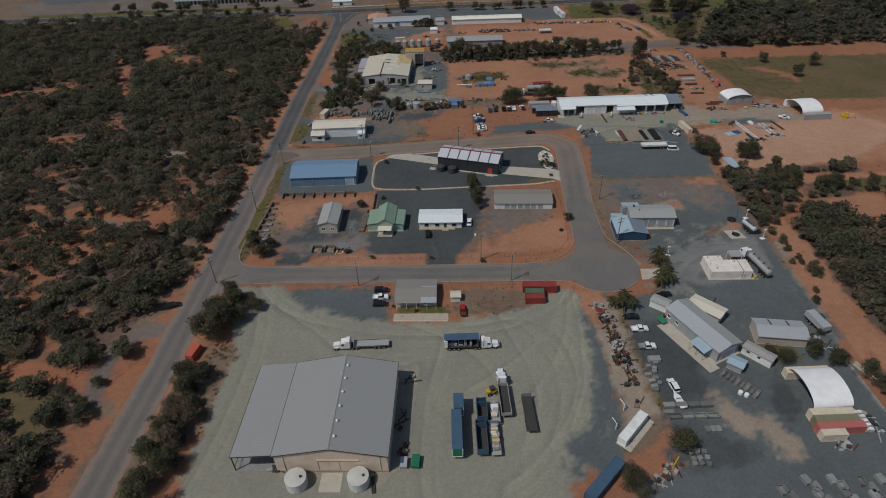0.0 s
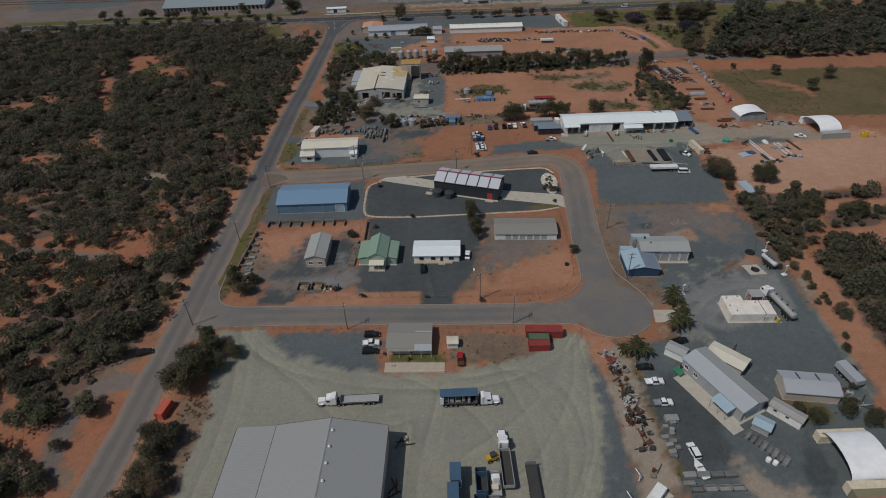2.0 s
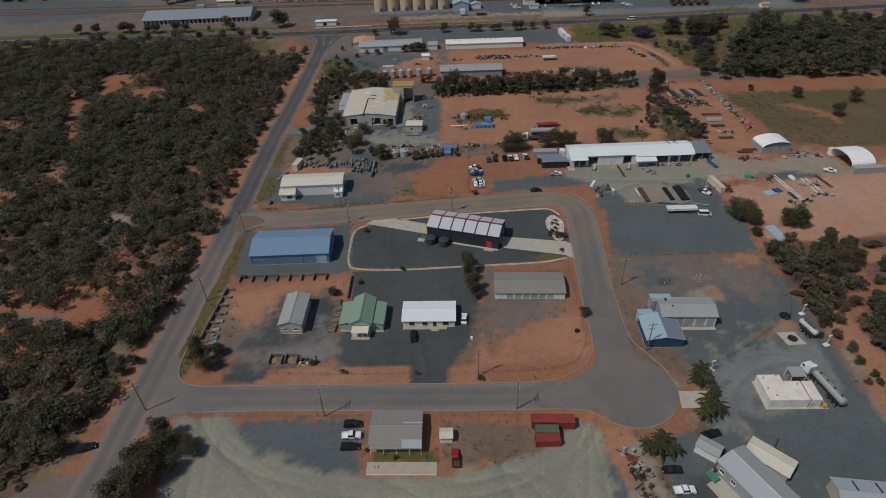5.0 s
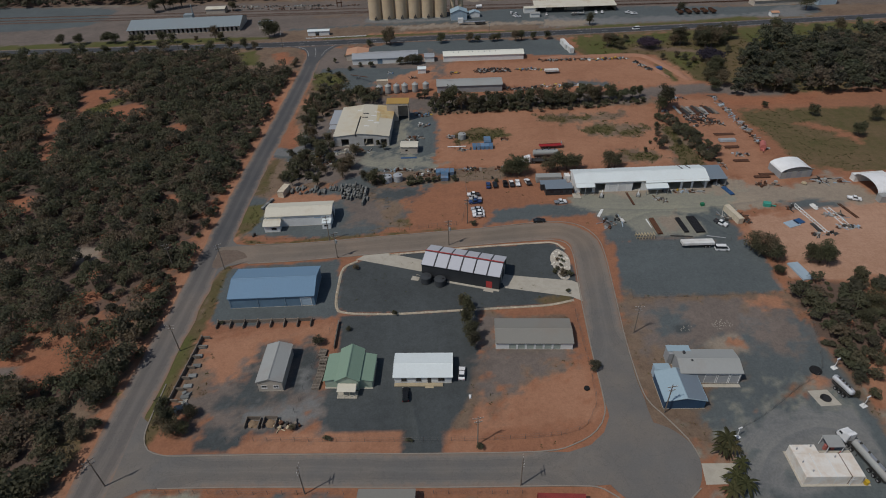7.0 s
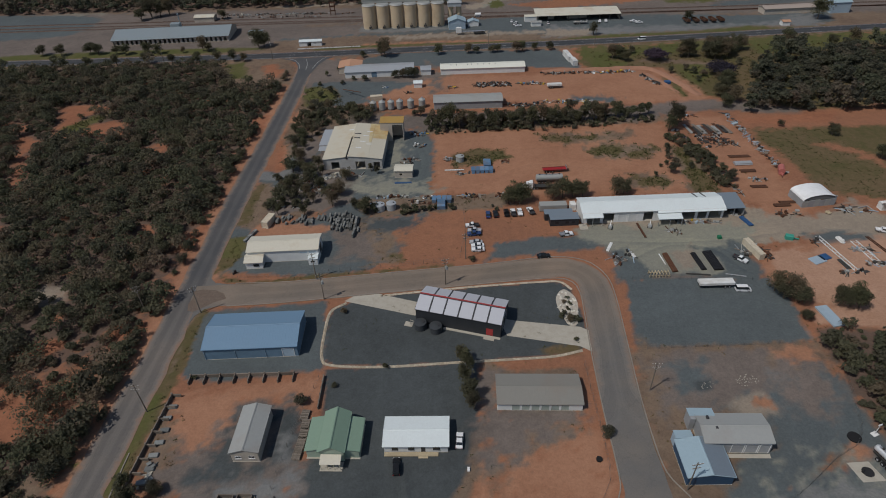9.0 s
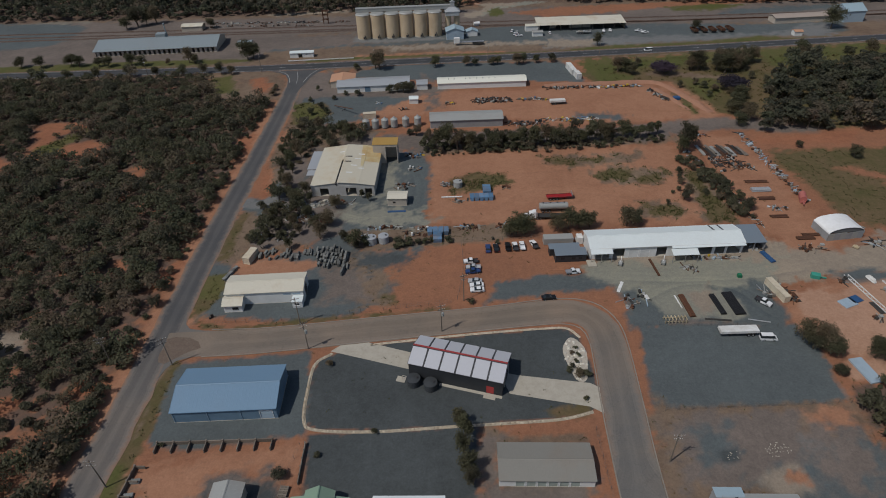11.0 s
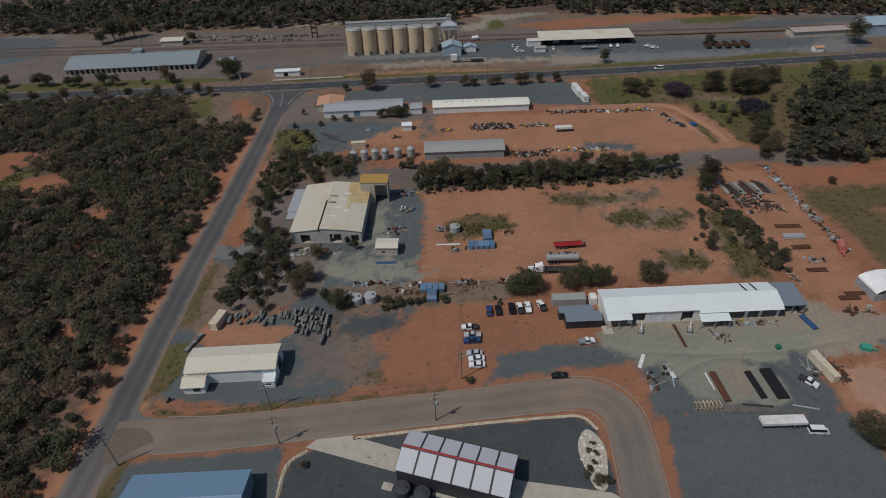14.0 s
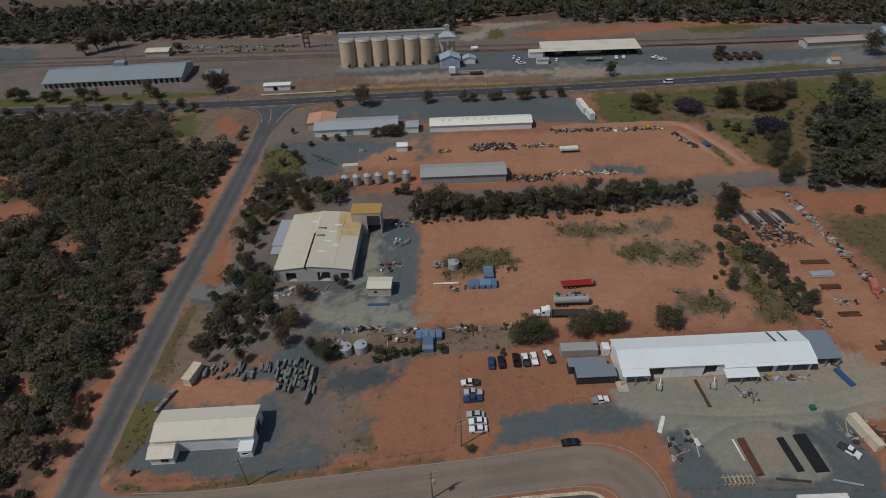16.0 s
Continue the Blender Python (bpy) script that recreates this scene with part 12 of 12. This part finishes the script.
grove("scrub", "hedge beside the red paddock", [(104.6, 322.4, 0.7), (107.4, 316.6, 0.7), (110.0, 311.6, 0.75), (112.6, 306.0, 0.8), (110.2, 302.6, 0.6), (114.2, 300.8, 0.8), (113.0, 296.0, 0.9), (116.2, 293.0, 0.8), (112.8, 289.0, 0.8), (116.6, 286.4, 0.9), (113.6, 282.6, 0.8), (108.6, 306.8, 0.5), (101.0, 313.4, 0.6), (98.8, 305.6, 0.6), (99.6, 299.6, 0.7), (105.8, 297.6, 0.5)])
grove("scrub", "bushes in the sand yard", [(96.6, 294.1, 0.8), (96.6, 300.8, 0.4), (100, 308.8, 0.5), (89.7, 291.7, 0.4), (93.9, 299, 0.3)])
grove("gum", "trees by the highway", [(-27.2, 440.6, 1.1), (-29.6, 441.8, 0.9), (4.5, 442.0, 0.75), (22.5, 442.4, 0.7), (27.4, 442.0, 0.55), (37.0, 442.4, 0.6), (40.6, 443.0, 0.6), (51.4, 441.0, 0.75), (55.2, 442.4, 0.7), (62.8, 443.0, 0.6), (71.6, 443.6, 0.7), (105.0, 425.4, 1.1), (108.8, 424.2, 1.0), (111.4, 420.8, 0.7), (145.6, 425.6, 1.1), (149.6, 425.4, 1.1), (164.0, 430.8, 1.25), (168.6, 430.0, 1.1), (160.8, 426.6, 0.9), (174.0, 428.4, 0.9), (179.0, 432.6, 0.9), (211.0, 436.6, 1.3), (208.6, 430.0, 1.0), (103.6, 469.4, 0.8), (255.6, 487.2, 1.5), (172.0, 492.0, 0.9)])
grove("gum", "trees before the goods shed", [(-108.2, 464.4, 1.5), (-105.6, 466.2, 1.2), (-143, 462, 0.9), (-139, 460.6, 0.68), (-155, 460, 0.45), (-170, 459.4, 0.75), (-177.4, 460, 0.9), (-190.8, 459.8, 0.83), (-197, 461, 0.68), (-209, 461, 0.83), (-214.6, 463, 0.98), (-232, 462, 0.9), (-245, 463, 0.9), (-205, 540, 1.4), (-200, 543, 1.2), (-194, 546, 1.2), (-210, 534, 1.1), (-150, 531, 0.9), (-112, 440, 0.63), (-118, 441, 0.7), (-128, 442, 0.7), (-140, 441, 0.77), (-155, 441, 0.7), (-170, 441, 0.77), (-188, 440, 0.77), (-205, 440, 0.77), (-224, 440, 0.77)])
grove("scrub", "scrub by the far sheds", [(-40.4, 440.8, 0.8), (-47.6, 398.8, 0.5), (-36.0, 402.8, 0.7), (-19.8, 405.4, 0.9), (-15.6, 406.2, 0.9), (-12.2, 405.4, 1.1), (-9.0, 406.8, 1.0), (-42.6, 404.6, 0.5), (-53.0, 388.0, 0.7), (-56.6, 381.4, 0.7), (-49.4, 382.6, 0.6), (-60.0, 398.0, 0.5), (-4.4, 355.0, 0.9), (-8.0, 356.0, 0.7), (0.6, 352.6, 0.8), (-58.0, 412.0, 0.5), (-52.4, 420.0, 0.5)])
grove("gum", "trees in the meadow", [(147.9, 423.1, 1.1), (144.6, 424.6, 0.9), (161.1, 418.2, 1.2), (165.4, 419.6, 1.2), (158.0, 421.6, 1.0), (172.0, 424.0, 0.9), (178.0, 433.6, 1.0), (182.1, 433.3, 0.9), (209.4, 424.0, 1.2), (206.6, 426.0, 1.0), (144.0, 367.6, 0.8), (147.4, 372.6, 1.0), (151.0, 378.6, 0.9), (156.0, 384.4, 0.8), (148.0, 360.4, 1.0), (142.2, 354.6, 0.9), (152.4, 390.0, 0.5), (236.0, 434.0, 0.9), (252.0, 440.0, 1.0)])
grove("jacaranda", "purple trees in the meadow", [(128.2, 420.4, 1.0), (155.4, 395.4, 1.08)])
grove("scrub", "bushes in the meadow", [(130.4, 400.2, 0.6), (139.6, 404.0, 0.7), (142.6, 399.0, 0.8), (146.0, 395.0, 0.8), (112.6, 428.4, 0.8), (118.0, 433.0, 0.8), (125.0, 428.0, 0.6), (141.0, 388.0, 0.6), (171.0, 409.0, 0.7), (176.0, 402.0, 0.8)])
grove("gum", "trees in the green paddock", [(184.4, 300.0, 0.8), (176.0, 322.0, 0.7), (158.0, 332.0, 0.4), (200.0, 315.0, 0.8)])
grove("scrub", "scrub along the red track", [(110.1, 156.3, 0.55), (109.7, 152.2, 0.5), (111.2, 147.8, 0.4), (111.2, 145.4, 0.4), (111.6, 141.0, 0.75), (112.4, 138.8, 0.7), (108.7, 161.4, 0.6), (112.3, 166.8, 0.7), (108.3, 145.5, 0.35), (107.8, 166.4, 0.7), (104.3, 161.6, 0.4), (108.8, 131.8, 0.4), (106.4, 127.0, 0.5), (127.0, 112.4, 0.9), (130.4, 111.0, 0.9)])
grove("scrub", "scrub by the back road turnout", [(-104.0, 111.4, 1.0), (-101.0, 113.6, 0.9), (-107.4, 110.0, 0.8), (-89.8, 111.6, 1.1), (-91.0, 114.6, 0.9), (-89.8, 131.4, 1.0), (-93.6, 130.6, 0.7), (-99.6, 89.6, 1.1), (-97.4, 92.6, 1.0), (-91.8, 91.4, 0.95), (-93.4, 95.0, 0.7), (-101.4, 82.0, 1.1), (-98.0, 79.0, 1.0), (-92.4, 102.4, 0.7), (-110.4, 102.6, 0.6), (-107.0, 101.6, 0.6), (-97.0, 71.0, 1.1), (-93.0, 67.0, 1.0)])

BLOCK_ROW = [(-56.2, 267.9), (-53.8, 269.5), (-51.7, 269.4), (-48.8, 267.5), (-47.2, 269.2), (-44.9, 266.1), (-43.9, 267.3), (-40.6, 268.9), (-39.5, 269.4)]
for k, (x_, y_) in enumerate(BLOCK_ROW):
    for n in range(2 + k % 2):
        concrete_unit("block" if (k + n) % 4 else "culvert", x_ + 0.9 * n + prng.uniform(-0.3, 0.3), y_ + prng.uniform(-0.8, 0.8), prng.uniform(75, 105), "weathered grey concrete block in a row", prng.uniform(1.2, 3.2), prng.uniform(0.5, 0.9), prng.uniform(0.5, 1.3), "concrete blocks")
BEAM_STACK = [(-36.6, 269.3), (-34.9, 269.2), (-32.9, 266.7), (-31, 270.2), (-29.2, 268.9), (-30.7, 263.1), (-28.6, 261.9), (-27, 261.8), (-26.6, 265.2), (-26.8, 257.9), (-31.7, 261.5), (-25.6, 260.6), (-35.9, 265.7), (-33.9, 265.6)]
for k, (x_, y_) in enumerate(BEAM_STACK):
    concrete_unit("block", x_, y_, prng.uniform(80, 95), "long weathered grey concrete beam in a stack", prng.uniform(2.6, 4.6), prng.uniform(0.5, 0.8), prng.uniform(0.7, 1.7), "concrete blocks")
# ---- railway and roadside odds ----
for k in range(7):
    scrap(-146 + 11 * k, 541 - 0.6 * k, 4, 9, 4, 14, ("rusty", "pale", "dark")[k % 3], "old sleepers and rail parts in heaps")
ob = thing("steel_gantry", "tall rusty steel gantry beside railway tracks", "gantry", -70.8, 533.0, 3)
for gx_ in (-1.6, 1.6):
    for gy_ in (-0.9, 0.9):
        part("leg", Mesh().box(gx_ - 0.18, gx_ + 0.18, gy_ - 0.18, gy_ + 0.18, 0, 8.8), RUST, ob)
for gz_ in (3.0, 6.0, 8.6):
    part("crossbeam", Mesh().box(-2.2, 2.2, -1.1, -0.8, gz_ - 0.2, gz_ + 0.2).box(-2.2, 2.2, 0.8, 1.1, gz_ - 0.2, gz_ + 0.2), RUST, ob)
ob = thing("guard_rail", "low white roadside guard rail beside the highway", "guard rail", -83.0, 458.0, 2.6)
for k in range(14):
    part("panel", Mesh().box(2.8 * k, 2.8 * k + 2.7, -0.12, 0.12, 0.35, 0.85), TRIM_WHITE, ob)
    part("post", Mesh().box(2.8 * k + 1.2, 2.8 * k + 1.4, 0.13, 0.3, 0, 0.8), TIMBER, ob)


def rubble(x, y, rx, ry, n, material, label, size=0.35):
    """A scatter of broken lumps, each a piece of its own."""
    rng = random.Random(int(x * 7 + y))
    ob = thing("rubble_pile", label, "rubble", x, y)
    kinds = [Mesh().lump(0, 0, -0.05, size * rng.uniform(0.6, 1.3), size * rng.uniform(0.5, 1.0), size * rng.uniform(0.4, 0.9), rng).data("lump", material) for _ in range(6)]
    for _ in range(n):
        a, d = rng.uniform(0, 6.28), rng.random() ** 0.7
        part("lump", rng.choice(kinds), None, ob).matrix_local = pose(rx * d * math.cos(a), ry * d * math.sin(a), 0, 0, 0, rng.uniform(0, 360))


rubble(81.4, 188.2, 3.6, 2.0, 40, CONCRETE, "scattered pale rubble on brown dirt", 0.2)
rubble(70.6, 187.0, 2.4, 1.6, 12, CONCRETE, "few pale rubble lumps on brown dirt", 0.18)
for x_, y_ in ((-52.0, 297.0), (-44.0, 287.0), (-58.0, 288.0), (-49.6, 281.6), (-38.6, 286.0)):
    rubble(x_, y_, 3.2, 2.4, 16, CONCRETE_GREY, "grey rubble and offcuts under trees", 0.4)


def earth_bank(label, points, wide, high):
    """A long low bank of pushed-up soil."""
    line = curve_through(points, 2.5)
    m = Mesh()
    for i, p in enumerate(line):
        d = (line[min(i + 1, len(line) - 1)] - line[max(i - 1, 0)]).normalized()
        s = Vector((-d.y, d.x, 0))
        h = high * (0.8 + 0.5 * noise.noise((p.x * 0.1, p.y * 0.1, 1.0))) * min(1.0, 0.1 + i / 4, 0.1 + (len(line) - 1 - i) / 4)
        for k, z in ((-1, -0.1), (-0.4, 0.8 * h), (0.15, h), (0.5, 0.7 * h), (1, -0.1)):
            q = p + s * wide / 2 * (k + 0.25 * noise.noise((p.x * 0.3, p.y * 0.3, k)))
            m.v.append((q.x, q.y, z))
    for i in range(len(line) - 1):
        for k in range(4):
            m.f.append((5 * i + k, 5 * i + k + 1, 5 * i + k + 6, 5 * i + k + 5))
    structure("earth_bank", m, surface("bank_soil", (0.33, 0.175, 0.115), 0.95, stain=(0.24, 0.13, 0.085), scale=0.3, var=0.16, bump=0.4), label, "bank")


earth_bank("long low bank of red-brown soil round a yard", [(62, 409), (92, 409.4), (117, 408.6), (124, 403), (129, 390), (133, 377), (135, 369)], 4.5, 1.3)
earth_bank("low bank of red-brown soil inside a yard", [(118, 401), (122, 387), (126, 373)], 3.0, 0.9)

# scrub straggling out to the back road
verge_rng = random.Random(55)
for k in range(46):
    y_ = 148 + 6.0 * k + verge_rng.uniform(-2.5, 2.5)
    tree("scrub" if k % 3 else "shrub", -83.4 + 0.011 * (y_ - 148) - verge_rng.uniform(-0.6, 2.6), y_, verge_rng.uniform(0.35, 0.85) if k % 3 else verge_rng.uniform(0.7, 1.2), "", "scrub beside the back road")
